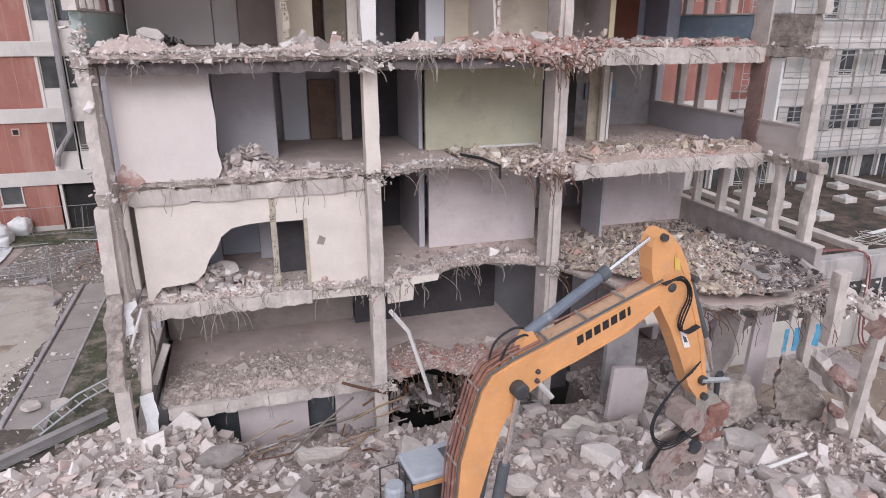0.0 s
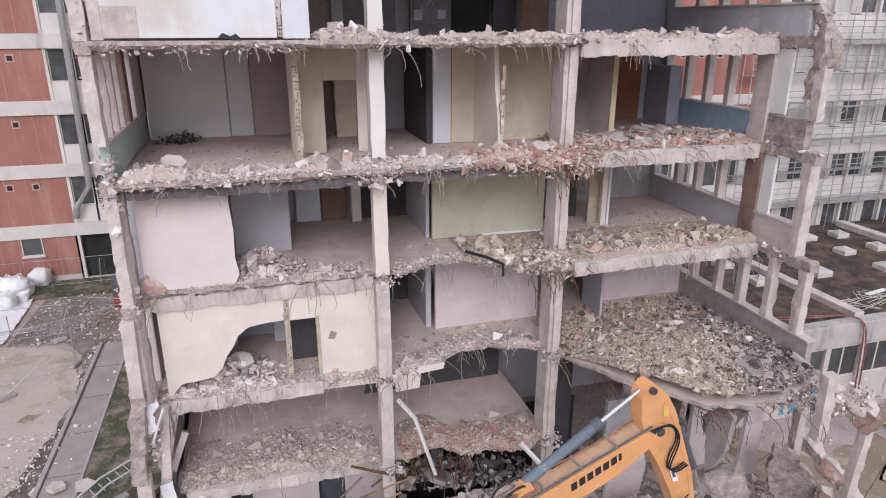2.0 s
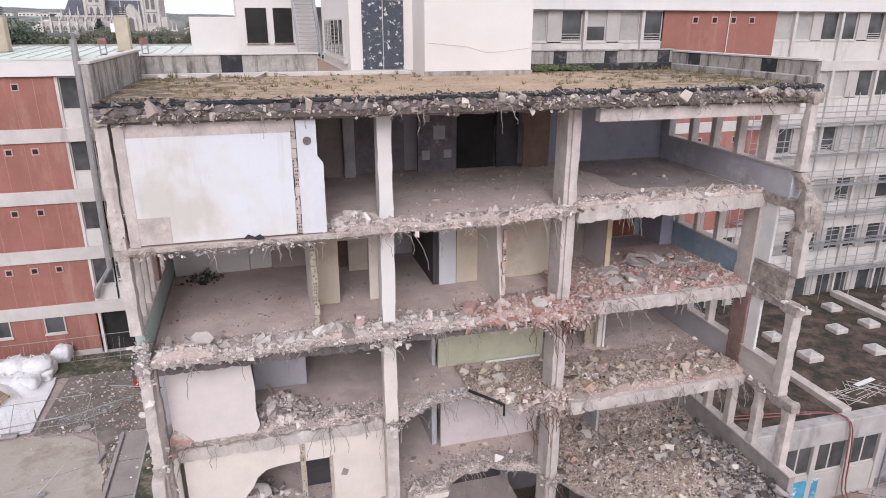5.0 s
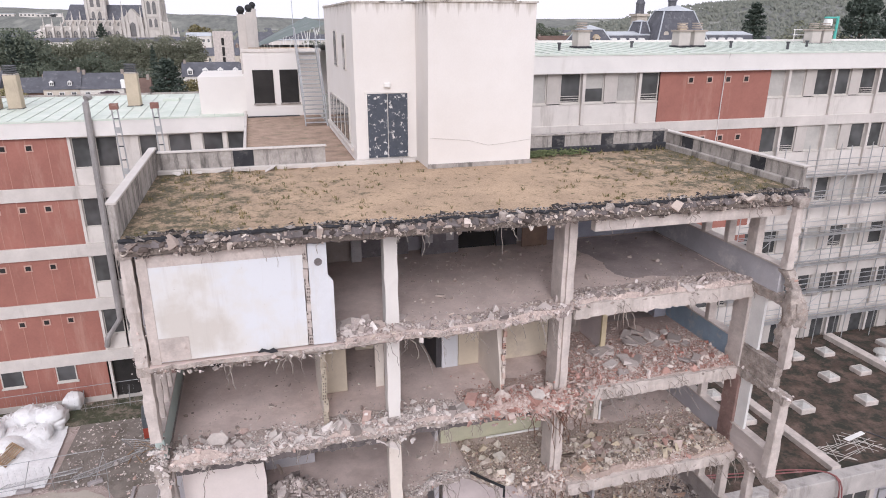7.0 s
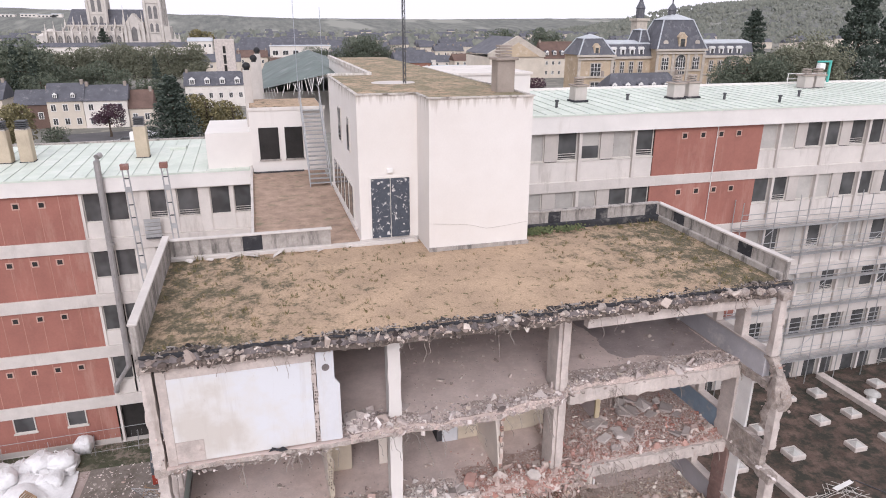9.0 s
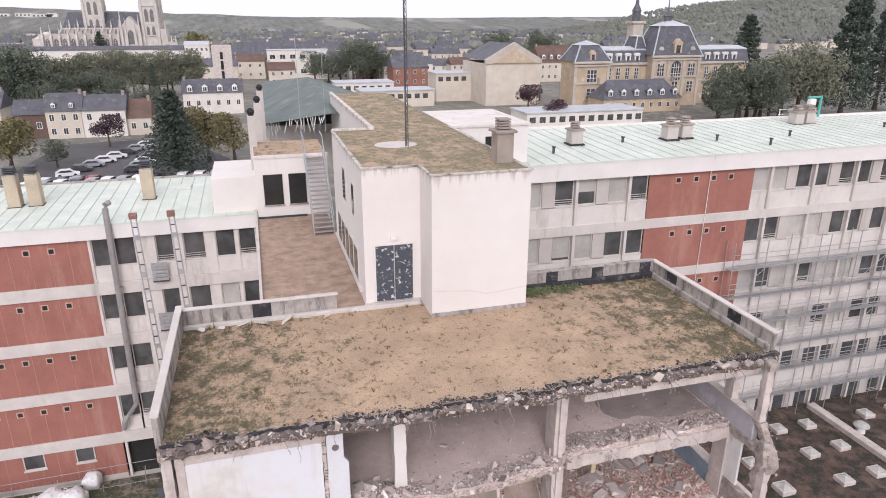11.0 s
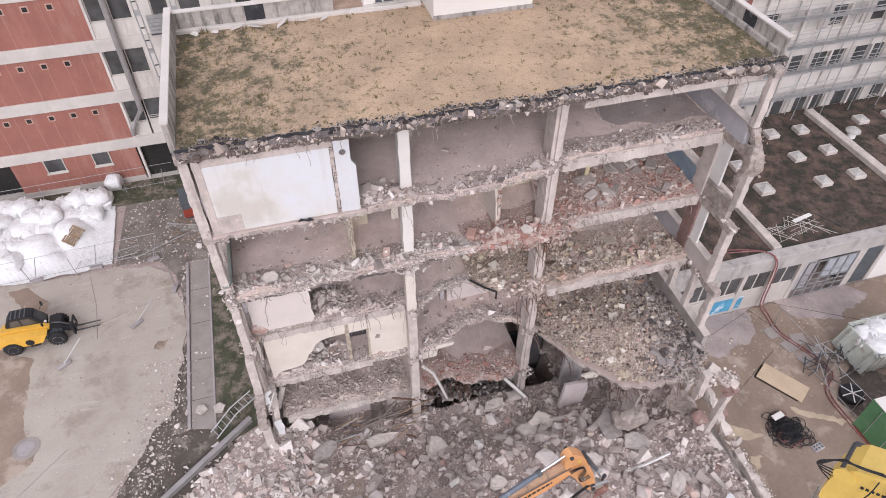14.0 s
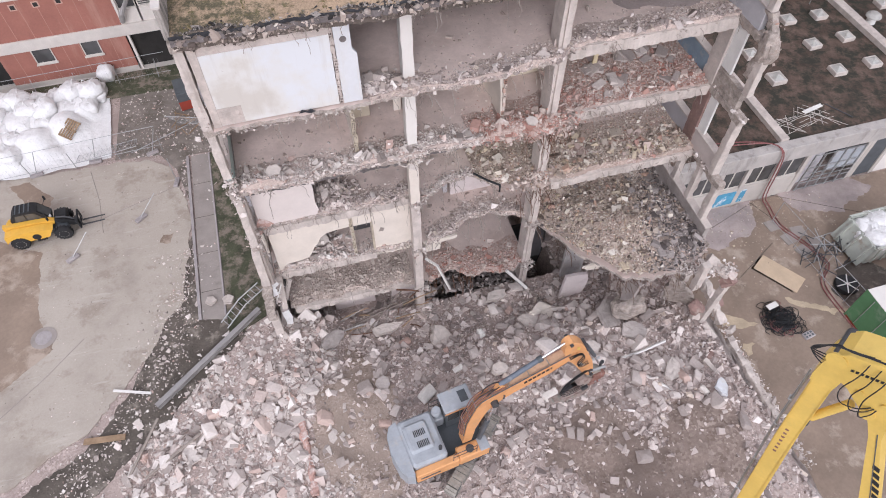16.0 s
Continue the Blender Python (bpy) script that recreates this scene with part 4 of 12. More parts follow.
def edge_rubble(parent, edge, top, n, depth, mat, lo=0.035, hi=0.2, heap=0.22, k=0.0, name="rubble", label="broken concrete and plaster"):
    """Loose lumps along a broken edge, thinning inwards."""
    n = int(n * 8.2)
    xs = [e[0] for e in edge]
    ys = [e[1] for e in edge]
    x = rng.uniform(xs[0] + 0.1, xs[-1] - 0.1, n)
    d = np.abs(rng.normal(0, 1, n)) * depth * 0.5
    y = np.interp(x, xs, ys) + 0.06 + d
    s = crumb_sizes(n, lo * 0.5, lo * 1.5, hi * 0.85, 0.05)

    def bank(a, b):
        return 0.75 * heap * max(0.0, 0.45 + nz(a, b, 0.9, k)) * math.exp(-((b / max(depth, 0.1)) ** 2) * 2.2)
    z = top + s * 0.02 + np.array([bank(a, b) for a, b in zip(x, d)])
    over = (rng.uniform(0, 1, n) < 0.3) & (x < (16.0 if top > 19 else 9.5))
    deep = rng.uniform(0, 1, n) ** 1.5
    y = np.where(over, np.interp(x, xs, ys) + rng.uniform(-0.05, 0.06, n) + 0.06 * deep, y)
    z = np.where(over, top + 0.05 - 0.25 * deep, z)
    s = np.where(over, np.minimum(s, 0.11), s)
    if heap > 0.1:
        gx = np.linspace(xs[0] + 0.05, xs[-1] - 0.05, max(4, int((xs[-1] - xs[0]) / 0.18)))
        gd = np.concatenate([[-0.07], np.linspace(-0.02, depth * 1.4, 8)])
        b = Mesh()
        b.v = [(float(a), float(np.interp(a, xs, ys) + 0.05 + c), top - 0.006 + (-0.12 if c < -0.05 else bank(a, max(0.0, c)) if c < depth * 1.3 else -0.03)) for c in gd for a in gx]
        w = len(gx)
        b.f = [(j * w + i, j * w + i + 1, (j + 1) * w + i + 1, (j + 1) * w + i) for j in range(8) for i in range(w - 1)]
        part("dust_bank", b, M[{"rubble_red": "crumbs_red", "rubble_black": "crumbs_soot", "rubble_dark": "crumbs_soot", "rubble_edge": "crumbs_soot", "rubble_mixed": "crumbs_brown", "rubble_brown": "crumbs_brown"}.get(mat, "crumbs")], parent, "packed dust and fine crumbs")
    return rubble(name, np.stack([x, y, z], 1), s, M[mat], parent, label)


def rebar(parent, edge, z, n, length=0.8, mat="cable", r=0.011):
    me = Mesh()
    for _ in range(max(4, n // 2)):
        x, y = random.choice(edge)
        for _ in range(random.choice((1, 1, 1, 2, 4))):
            wires(me, (x + random.uniform(-0.15, 0.15), y, z + random.uniform(-0.05, 0.2)), length * random.uniform(0.3, 1.25) ** 1.5, spread=random.uniform(0.2, 1.2), droop=random.uniform(0.4, 1.0), r=r * random.uniform(0.6, 1.2), out=(0, -1))
    part("loose_wire", me, M[mat], parent, "bent rebar and loose wires")


# roof slab with gravel on top
roof = thing("roof_floor", "flat roof covered in tan gravel and moss, broken along its front edge", "roof", kind="structure")
redge = ragged(XL + 0.1, XR + 0.3, [(XL, 17.0), (1, 16.95), (4, 16.85), (7.5, 16.75), (9.5, 16.85), (13, 16.85), (16.9, 16.75)], 2.0, 0.14, 0.12)
n = len(redge)
me = Mesh()
rows_y = [0.0, 0.12, 0.35, 0.7, 1.0]
for j, fy in enumerate(rows_y):
    me.v += [(x, y + (24.5 - y) * fy, 20.0 + (0.03 * nz(x, y + 8 * fy, 0.8) if 0 < fy < 1 else -0.02)) for x, y in redge]
for j in range(len(rows_y) - 1):
    me.f += [(j * n + i, j * n + i + 1, (j + 1) * n + i + 1, (j + 1) * n + i) for i in range(n - 1)]
part("gravel_surface", me, M["gravel"], roof, "tan gravel with moss patches")
me = Mesh()
lay = [[(x, y, 19.98) for x, y in redge], [(x, y - 0.03 + 0.08 * nz(x, 1, 4), 19.92 + 0.04 * nz(x, 3, 3)) for x, y in redge], [(x, y + 0.0 + 0.1 * nz(x, 2, 5), 19.85 + 0.07 * nz(x, 6, 2.5)) for x, y in redge]]
for L in lay:
    me.v += L
me.f += [(j * n + i, (j + 1) * n + i, (j + 1) * n + i + 1, j * n + i + 1) for j in (0, 1) for i in range(n - 1)]
part("bitumen_edge", me, M["bitumen"], roof, "torn black bitumen layer")
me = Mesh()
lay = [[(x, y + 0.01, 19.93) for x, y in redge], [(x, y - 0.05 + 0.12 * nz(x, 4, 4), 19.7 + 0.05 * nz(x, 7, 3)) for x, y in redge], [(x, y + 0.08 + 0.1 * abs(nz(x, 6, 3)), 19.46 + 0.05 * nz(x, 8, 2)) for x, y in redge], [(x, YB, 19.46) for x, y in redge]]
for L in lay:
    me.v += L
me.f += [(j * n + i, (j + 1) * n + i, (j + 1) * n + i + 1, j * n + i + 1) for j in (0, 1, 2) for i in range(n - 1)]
# dark colour makes gaps in the broken edge read as shaded
part("broken_edge", me, M["soffit"], roof, "broken concrete edge and underside, coloured dark for shade")
edge_rubble(roof, redge, 19.95, 360, 0.26, "rubble_black", 0.035, 0.15, 0.11, 1.0, label="tarry lumps and torn felt")
edge_rubble(roof, [(x, y - 0.03) for x, y in redge], 19.78, 130, 0.14, "rubble_edge", 0.05, 0.26, 0.10, 2.0, label="dusty broken concrete")
edge_rubble(roof, [(x, y - 0.05) for x, y in redge], 19.80, 70, 0.12, "rubble_edge", 0.06, 0.32, 0.04, 3.0, label="pale broken concrete")
edge_rubble(roof, [(x, y - 0.06) for x, y in redge], 19.66, 230, 0.12, "rubble_edge", 0.045, 0.24, 0.12, 3.5, label="broken concrete under the felt")
rng_e = random.Random(77)
for k in range(17):
    x = rng_e.choice((rng_e.uniform(-3.0, 16.4), rng_e.uniform(3.5, 9.5), rng_e.uniform(14.8, 16.4)))
    y = float(np.interp(x, [e[0] for e in redge], [e[1] for e in redge]))
    r = rng_e.uniform(0.07, 0.15) * (1.25 if x > 15.6 else 1.0)
    part("torn_lump", boulder((x, y - 0.02 + rng_e.uniform(-0.04, 0.06), 19.8 + rng_e.uniform(-0.08, 0.1)), (r * rng_e.uniform(1.0, 1.5), r, r * rng_e.uniform(0.7, 1.1)), k * 1.7), M["fracture"], roof, "pale lump of torn concrete")
rebar(roof, redge, 19.55, 46, 0.5)
me = Mesh()
me.box(9.5, 17.02, 19.08, 16.4, 17.3, 19.47)
part("edge_beam", me, M["concrete_pale"], roof, "pale concrete edge beam")

# storeys: broken front lines bay by bay
fl5, e5 = floor_slab("floor_5", XL + 0.35, XR - 0.2, [(XL, 16.98), (1.7, 16.95), (3.5, 17.1), (5.5, 16.95), (9.0, 17.35), (9.4, 17.8), (16.4, 17.85)], F5, 5.0, "top storey floor slab, rubble along its broken edge", amp=0.12)
edge_rubble(fl5, [e for e in e5 if e[0] > 1.7], F5, 520, 0.9, "rubble", k=5, hi=0.26, heap=0.36)
edge_rubble(fl5, [e for e in e5 if e[0] < 1.8], F5 - 0.12, 90, 0.15, "rubble_pale", hi=0.1, heap=0.05)
rebar(fl5, e5, F5 - 0.2, 70, 0.6)
fl4, e4 = floor_slab("floor_4", XL + 0.35, XR - 0.2, [(XL, 17.25), (3.5, 17.35), (6.8, 17.35), (8.9, 17.5), (9.4, 17.9), (16.4, 18.0)], F4, 9.0, "fourth storey floor slab, heaped with rubble at its broken edge", amp=0.14)
edge_rubble(fl4, [e for e in e4 if e[0] < 6.3], F4, 760, 1.0, "rubble_pale", k=1, hi=0.3, heap=0.46)
edge_rubble(fl4, [e for e in e4 if 5.6 < e[0] < 9.6], F4, 330, 1.5, "rubble_red", k=2, hi=0.3, heap=0.5)
rebar(fl4, e4, F4 - 0.2, 110, 0.7)
fl3, e3 = floor_slab("floor_3", XL + 0.35, XR - 0.2, [(XL, 18.3), (3.3, 18.25), (3.9, 18.1), (5.2, 18.6), (6.2, 18.7), (6.8, 18.0), (9.2, 17.75), (10, 17.35), (16.4, 17.4)], F3, 13.0, "third storey floor slab with a bitten, rubble-strewn edge", amp=0.16)
edge_rubble(fl3, [e for e in e3 if -0.6 < e[0] < 3.4], F3, 260, 0.8, "rubble", k=3, hi=0.22, heap=0.3)
edge_rubble(fl3, [e for e in e3 if e[0] < -0.2], F3, 60, 0.12, "rubble_pale", k=3, hi=0.1, heap=0.02)
edge_rubble(fl3, [e for e in e3 if 6.2 < e[0]], F3, 1100, 2.4, "rubble_mixed", k=4, hi=0.26, heap=0.34)
edge_rubble(fl3, [e for e in e3 if 11.0 < e[0]], F3, 240, 2.4, "rubble_red", k=6, hi=0.24, heap=0.25)
edge_rubble(fl3, [e for e in e3 if 3.6 < e[0] < 6.4], F3, 130, 0.4, "rubble_pale", k=6, hi=0.12, heap=0.1)
rebar(fl3, e3, F3 - 0.2, 130, 0.75)
fl2, e2 = floor_slab("floor_2", XL + 0.35, 9.3, [(XL, 18.3), (3.4, 18.25), (4.0, 18.1), (5.3, 18.3), (6.3, 19.1), (7.4, 19.0), (8.4, 18.6), (9.2, 18.1)], F2, 17.0, "second storey floor slab, bitten away between the columns", amp=0.14)
edge_rubble(fl2, [e for e in e2 if e[0] < 3.4], F2, 330, 0.7, "rubble_pale", k=7, hi=0.24, heap=0.2)
edge_rubble(fl2, [e for e in e2 if e[0] > 3.8], F2, 380, 0.9, "rubble", k=8, hi=0.2, heap=0.25)
rebar(fl2, e2, F2 - 0.2, 90, 0.8)
fl2r, e2r = floor_slab("floor_2", 9.3, XR - 0.2, [(9.3, 17.7), (10.2, 16.2), (10.9, 15.0), (12.0, 13.7), (13.2, 13.2), (15.0, 13.5), (16.2, 13.9), (16.5, 14.0)], F2, 19.0, "sagging floor slab that carries a large heap of rubble", amp=0.22)
rebar(fl2r, e2r, F2 - 0.2, 90, 0.9, "rust")
fl1, e1 = floor_slab("floor_1", XL + 0.5, 9.2, [(XL, 18.5), (0, 18.55), (3.4, 18.3), (4.2, 18.2), (5.2, 18.6), (6.0, 17.9), (8.2, 17.7), (9.2, 18.0)], F1, 23.0, "first storey floor slab, caved in beyond the column", amp=0.16)
edge_rubble(fl1, [e for e in e1 if e[0] < 3.4], F1, 330, 2.0, "rubble_dusty", lo=0.06, k=9, hi=0.27, heap=0.3)
edge_rubble(fl1, [e for e in e1 if e[0] > 3.8], F1, 420, 1.6, "rubble_red", k=10, hi=0.2, heap=0.3)
rebar(fl1, e1, F1 - 0.2, 40, 0.6)


def heap_z(x, y):
    """Heap on the second floor of the far bay."""
    u, v = (x - 13.3) / 3.4, (y - 15.8) / 2.9
    r = math.sqrt(u * u + v * v)
    return F2 + 0.02 + max(0.0, 1.0 - r * 0.8) * (0.95 + 0.35 * nz(x, y, 0.7, 4)) + 0.1 * abs(nz(x, y, 2.1))


N = 25000
px, py = rng.uniform(9.5, 16.4, N), rng.uniform(13.2, 21.0, N)
keep = py > np.interp(px, [e[0] for e in e2r], [e[1] for e in e2r]) + 0.05
keep &= rng.uniform(0, 1, N) < np.clip(1.5 - (py - 13.5) / 6.5, 0.12, 1)
px, py = px[keep], py[keep]
s = crumb_sizes(len(px), 0.016, 0.055, 0.2, 0.055)
pz = np.array([heap_z(a, b) for a, b in zip(px, py)]) - 0.02
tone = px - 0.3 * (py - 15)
# the share of dark lumps grows towards the side wall
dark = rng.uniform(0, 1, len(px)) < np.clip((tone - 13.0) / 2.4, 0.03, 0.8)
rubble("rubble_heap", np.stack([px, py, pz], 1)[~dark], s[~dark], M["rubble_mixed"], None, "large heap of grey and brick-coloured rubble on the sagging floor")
rubble("rubble_heap", np.stack([px, py, pz], 1)[dark], s[dark] * 1.25, M["rubble_dark"], None, "dark rubble at the foot of the side wall")
me = Mesh()
gx, gy = np.linspace(9.4, 16.4, 36), np.linspace(13.3, 20.5, 36)
me.v = [(x, max(y, float(np.interp(x, [e[0] for e in e2r], [e[1] for e in e2r])) + 0.08), heap_z(x, max(y, float(np.interp(x, [e[0] for e in e2r], [e[1] for e in e2r])))) - 0.03) for y in gy for x in gx]
me.f = [(j * 36 + i, j * 36 + i + 1, (j + 1) * 36 + i + 1, (j + 1) * 36 + i) for j in range(35) for i in range(35)]
link("heap_core", me, M["crumbs_brown"], None, "fine dust and gravel packed under the rubble heap", "rubble", kind="stuff")

# brick rubble over the far bay of the fourth floor
N = 12000
px, py = rng.uniform(9.6, 16.3, N), 18.0 + np.abs(rng.normal(0, 1.35, N))
py = np.clip(py, 18.05, 23.5)
s = crumb_sizes(N, 0.014, 0.048, 0.17, 0.045)
pz = F4 + s * 0.05 + np.array([0.28 * max(0, 0.4 + nz(a, b, 0.8, 8)) for a, b in zip(px, py)]) * rng.uniform(0, 1, N) * np.clip(1.4 - (py - 18) / 3, 0, 1)
rubble("brick_rubble", np.stack([px, py, pz], 1), s, M["rubble_red"], None, "broken red brick and plaster spread over the floor")
me = Mesh()
gx, gy = np.linspace(9.5, 16.35, 40), np.linspace(18.02, 22.5, 24)
me.v = [(x, y, F4 + 0.012 + 0.22 * max(0, 0.4 + nz(x, y, 0.8, 8)) * max(0.0, min(1.0, 1.25 - (y - 18) / 3)) * 0.55) for y in gy for x in gx]
me.f = [(j * 40 + i, j * 40 + i + 1, (j + 1) * 40 + i + 1, (j + 1) * 40 + i) for j in range(23) for i in range(39)]
link("brick_dust", me, M["crumbs_red"], None, "pinkish brick dust drifted over the floor", "rubble", kind="stuff")
for _ in range(26):
    x, y, sx, sy = random.uniform(11.5, 16.0), random.uniform(18.3, 21.5), random.uniform(0.15, 0.42), random.uniform(0.1, 0.3)
    ob = link("plaster_slab", Mesh().box(-sx, -sy, -0.03, sx, sy, 0.04, None, 0.05), M["chunk"], None, "flat broken piece of plaster and brick", "slab", "flat pieces on the fourth floor")
    ob.matrix_basis = pose(x, y, F4 + 0.14, random.gauss(0, 10), random.gauss(0, 10), random.uniform(0, 360))
# mass of debris that has slid over the edge beside the deep pier
for nm, cx, cy, cz, sx, sz, cnt, mt in (("debris_mass", 8.2, 17.52, F4 - 0.0, 0.8, 0.16, 1300, "rubble_red"), ("debris_mass", 9.3, 17.6, F4 - 0.1, 0.4, 0.2, 600, "rubble_brown"), ("debris_mass", 8.9, 17.62, F3 - 0.02, 0.6, 0.17, 800, "rubble_brown"), ("debris_mass", 3.3, 17.62, F4 - 0.1, 0.35, 0.2, 380, "rubble_pale")):
    px, py, pz = rng.normal(cx, sx, cnt), rng.normal(cy, 0.16, cnt), rng.normal(cz, sz, cnt)
    py = cy + 0.75 * np.clip(pz - cz, -0.6, 0.8) + rng.normal(0, 0.1, cnt)
    rubble(nm, np.stack([px, py, pz], 1), crumb_sizes(cnt, 0.025, 0.075, 0.2, 0.07), M[mt], None, "broken brick and plaster slid over the floor edge")
for top, cx, cy, sx, sy, hgt, cnt, mt in ((F3, 0.1, 19.1, 0.55, 0.5, 0.8, 700, "rubble"), (F2, -1.2, 19.2, 0.7, 0.5, 0.6, 500, "rubble_pale"), (F5, 2.5, 17.6, 0.5, 0.35, 0.35, 300, "rubble")):
    px, py = rng.normal(cx, sx, cnt), np.maximum(rng.normal(cy, sy, cnt), cy - sy * 1.3)
    pz = top + hgt * np.exp(-(((px - cx) / sx) ** 2 + ((py - cy) / sy) ** 2) * 0.5) * rng.uniform(0.3, 1.0, cnt)
    rubble("rubble_mound", np.stack([px, py, pz], 1), crumb_sizes(cnt, 0.03, 0.1, 0.24, 0.12), M[mt], None, "mound of broken plaster and concrete on the floor")
for x, y, z, sx, sy, tx, rz in ((-1.5, 19.0, F2 + 0.32, 0.55, 0.32, 24, 20), (-0.9, 19.3, F2 + 0.42, 0.42, 0.3, 34, -15), (-1.9, 18.7, F2 + 0.12, 0.3, 0.22, 8, 50), (-1.9, 17.7, F4 + 0.38, 0.34, 0.22, 40, 12), (8.2, 17.6, F4 + 0.28, 0.3, 0.22, 35, -20)):
    rim = [(sx * math.cos(6.283 * q / 6) * random.uniform(0.8, 1.1), sy * math.sin(6.283 * q / 6) * random.uniform(0.85, 1.15), 0.0) for q in range(6)]
    ob = link("slab_piece", plate(rim, (0.04, 0.05, 1), 0.1, 0.03), M["concrete_pale"], None, "broken plate of plastered wall lying on the rubble", "slab", "broken plates on the floors")
    ob.matrix_basis = pose(x, y, z, tx, tx * 0.3, rz)
me = Mesh()
for _ in range(40):
    wires(me, (random.gauss(8.8, 0.6), 17.2, random.choice((F4 - 0.3, F3 - 0.25)) + random.uniform(-0.1, 0.2)), random.uniform(0.4, 1.1), spread=random.uniform(0.3, 1.2), droop=random.uniform(0.3, 1.0), r=0.013, out=(0, -1))
link("bent_bars", me, M["rust"], None, "tangle of rusty bars hanging from the broken edge", "rebar", kind="stuff")
tb = thing("bent_tube", "black bent tube hanging over the third floor edge", "pipe")
part("tube", Mesh().tube([(6.2, 18.5, F3 + 0.25), (6.7, 17.95, F3 + 0.2), (7.2, 17.75, F3 - 0.02), (7.18, 17.7, F3 - 0.4)], 0.05, 6), M["black"], tb)
# damp dark stains at the back of two floors, a scrap of felt and a sooty heap
for z, poly in ((F5, [(11.9, 23.4), (11.9, 22.4), (12.15, 21.0), (12.05, 19.8), (12.4, 19.35), (13.2, 19.35), (13.9, 19.0), (14.6, 18.8), (15.4, 19.0), (16.25, 18.8), (16.25, 23.9), (12.2, 23.9)]), (F4, [(12.2, 23.8), (12.2, 21.2), (12.8, 20.9), (13.6, 21.3), (15.0, 21.3), (16.2, 21.2), (16.2, 23.8)])):
    structure("floor_stain", Mesh().prism(blot(poly, 0.16, 1.3), z + 0.002, z + 0.006, "z"), M["damp_floor"], "dark damp stain on the floor", "stain")
o = thing("torn_felt", "crumpled scrap of black roofing felt on the slab edge", "felt")
part("scrap", plate([(-0.5, 17.0, F5 + 0.05), (-0.38, 17.02, F5 + 0.17), (-0.2, 17.0, F5 + 0.09), (-0.08, 17.02, F5 + 0.15), (0.05, 17.0, F5 + 0.03)], (0, -1, 0.2), 0.02, 0.04), M["bitumen"], o)
pts = np.stack([rng.normal(-2.2, 0.28, 160), rng.normal(23.3, 0.2, 160), F4 + np.abs(rng.normal(0, 0.12, 160))], 1)
rubble("soot_heap", pts, crumb_sizes(160, 0.03, 0.09, 0.16, 0.1), M["rubble_black"], None, "small heap of sooty scraps on the floor")
st_ = structure("rust_stain", plate([(-3.28, 18.29, F3 - 0.55), (-2.9, 18.29, F3 - 0.2), (-2.55, 18.29, F3 + 0.05), (-2.75, 18.29, F3 + 0.3), (-3.05, 18.29, F3 + 0.55), (-3.2, 18.29, F3 + 0.3)], (0, -1, 0), 0.006, 0.05), M["rust_stain"], "rust-red stain on the wall foot", "stain")
# thin scatter on other floors
for top, x0, x1, y0, y1, cnt in ((F5, 3.9, 16.2, 17.9, 23.5, 260), (F4, -3, 5, 17.9, 22, 150), (F3, 10, 16, 18, 22, 420), (F3, 3.9, 9, 18.6, 20.5, 90), (F2, 3.9, 9, 18.9, 20.5, 160), (F2, -2.5, 3.2, 18.5, 21, 160)):
    cnt *= 3
    px, py, s = rng.uniform(x0, x1, cnt), rng.uniform(y0, y1, cnt), crumb_sizes(cnt, 0.012, 0.04, 0.13, 0.06)
    rubble("debris", np.stack([px, py, np.full(cnt, top) + s * 0.3], 1), s, M["rubble_floor"], None, "scattered crumbs of plaster and concrete on the floor")


# columns
def column(x0, x1, y0, y1, z0, z1, label, mat="concrete_pale", fin=None, jag=0.035):
    me = Mesh()
    zs = np.linspace(z0, z1, max(3, int((z1 - z0) / 0.35)))
    o = len(me.v)
    for z in zs:
        r = lambda: random.uniform(-jag, jag) * 0.5
        me.v += [(x0 + r(), y0 + r(), z), (x1 + r(), y0 + r(), z), (x1, y1, z), (x0, y1, z)]
    for i in range(len(zs) - 1):
        a, b = o + i * 4, o + i * 4 + 4
        me.f += [(a + k, a + (k + 1) % 4, b + (k + 1) % 4, b + k) for k in range(4)]
    me.f += [(3, 2, 1, 0), tuple(o + (len(zs) - 1) * 4 + k for k in range(4))]
    ob = link("column", me, M[mat], None, label, "column", "columns of the cut-open building", "structure")
    if fin:
        f = Mesh().box(*fin)
        part("fin", f, M["concrete_pale"], ob, "narrow pale fin on the column")
    return ob


LEV = [F0, F1, F2, F3, F4, F5, F6 - 0.05]
for i in range(6):
    z0, z1 = LEV[i] + (0.01 if i else 0), LEV[i + 1] - THICK
    column(3.2, 3.6, 17.75, 18.2, z0, z1, "slim cream-painted concrete column with chipped edges" if i in (2, 3, 4) else "slim concrete column with chipped edges", "cream" if i == 3 else "render" if i > 3 else "concrete_pale")
    column(8.93, 9.36, 17.85, 18.6, z0, z1, "deep concrete pier with a raised fin", "concrete_pale", (9.06, 17.76, z0, 9.22, 17.84, z1))
    if i:
        knob = 160 if i != 5 else 30
        for cx, cy in ((3.5, 17.8), (9.2, 17.75)):
            pts = np.stack([rng.normal(cx, 0.16, knob), rng.normal(cy + 0.06, 0.12, knob), rng.normal(LEV[i] - 0.12, 0.14, knob)], 1)
            rubble("column_head", pts, crumb_sizes(knob, 0.02, 0.06, 0.12, 0.1), M["rubble_pale"], None, "crumbled concrete round the head of a column")

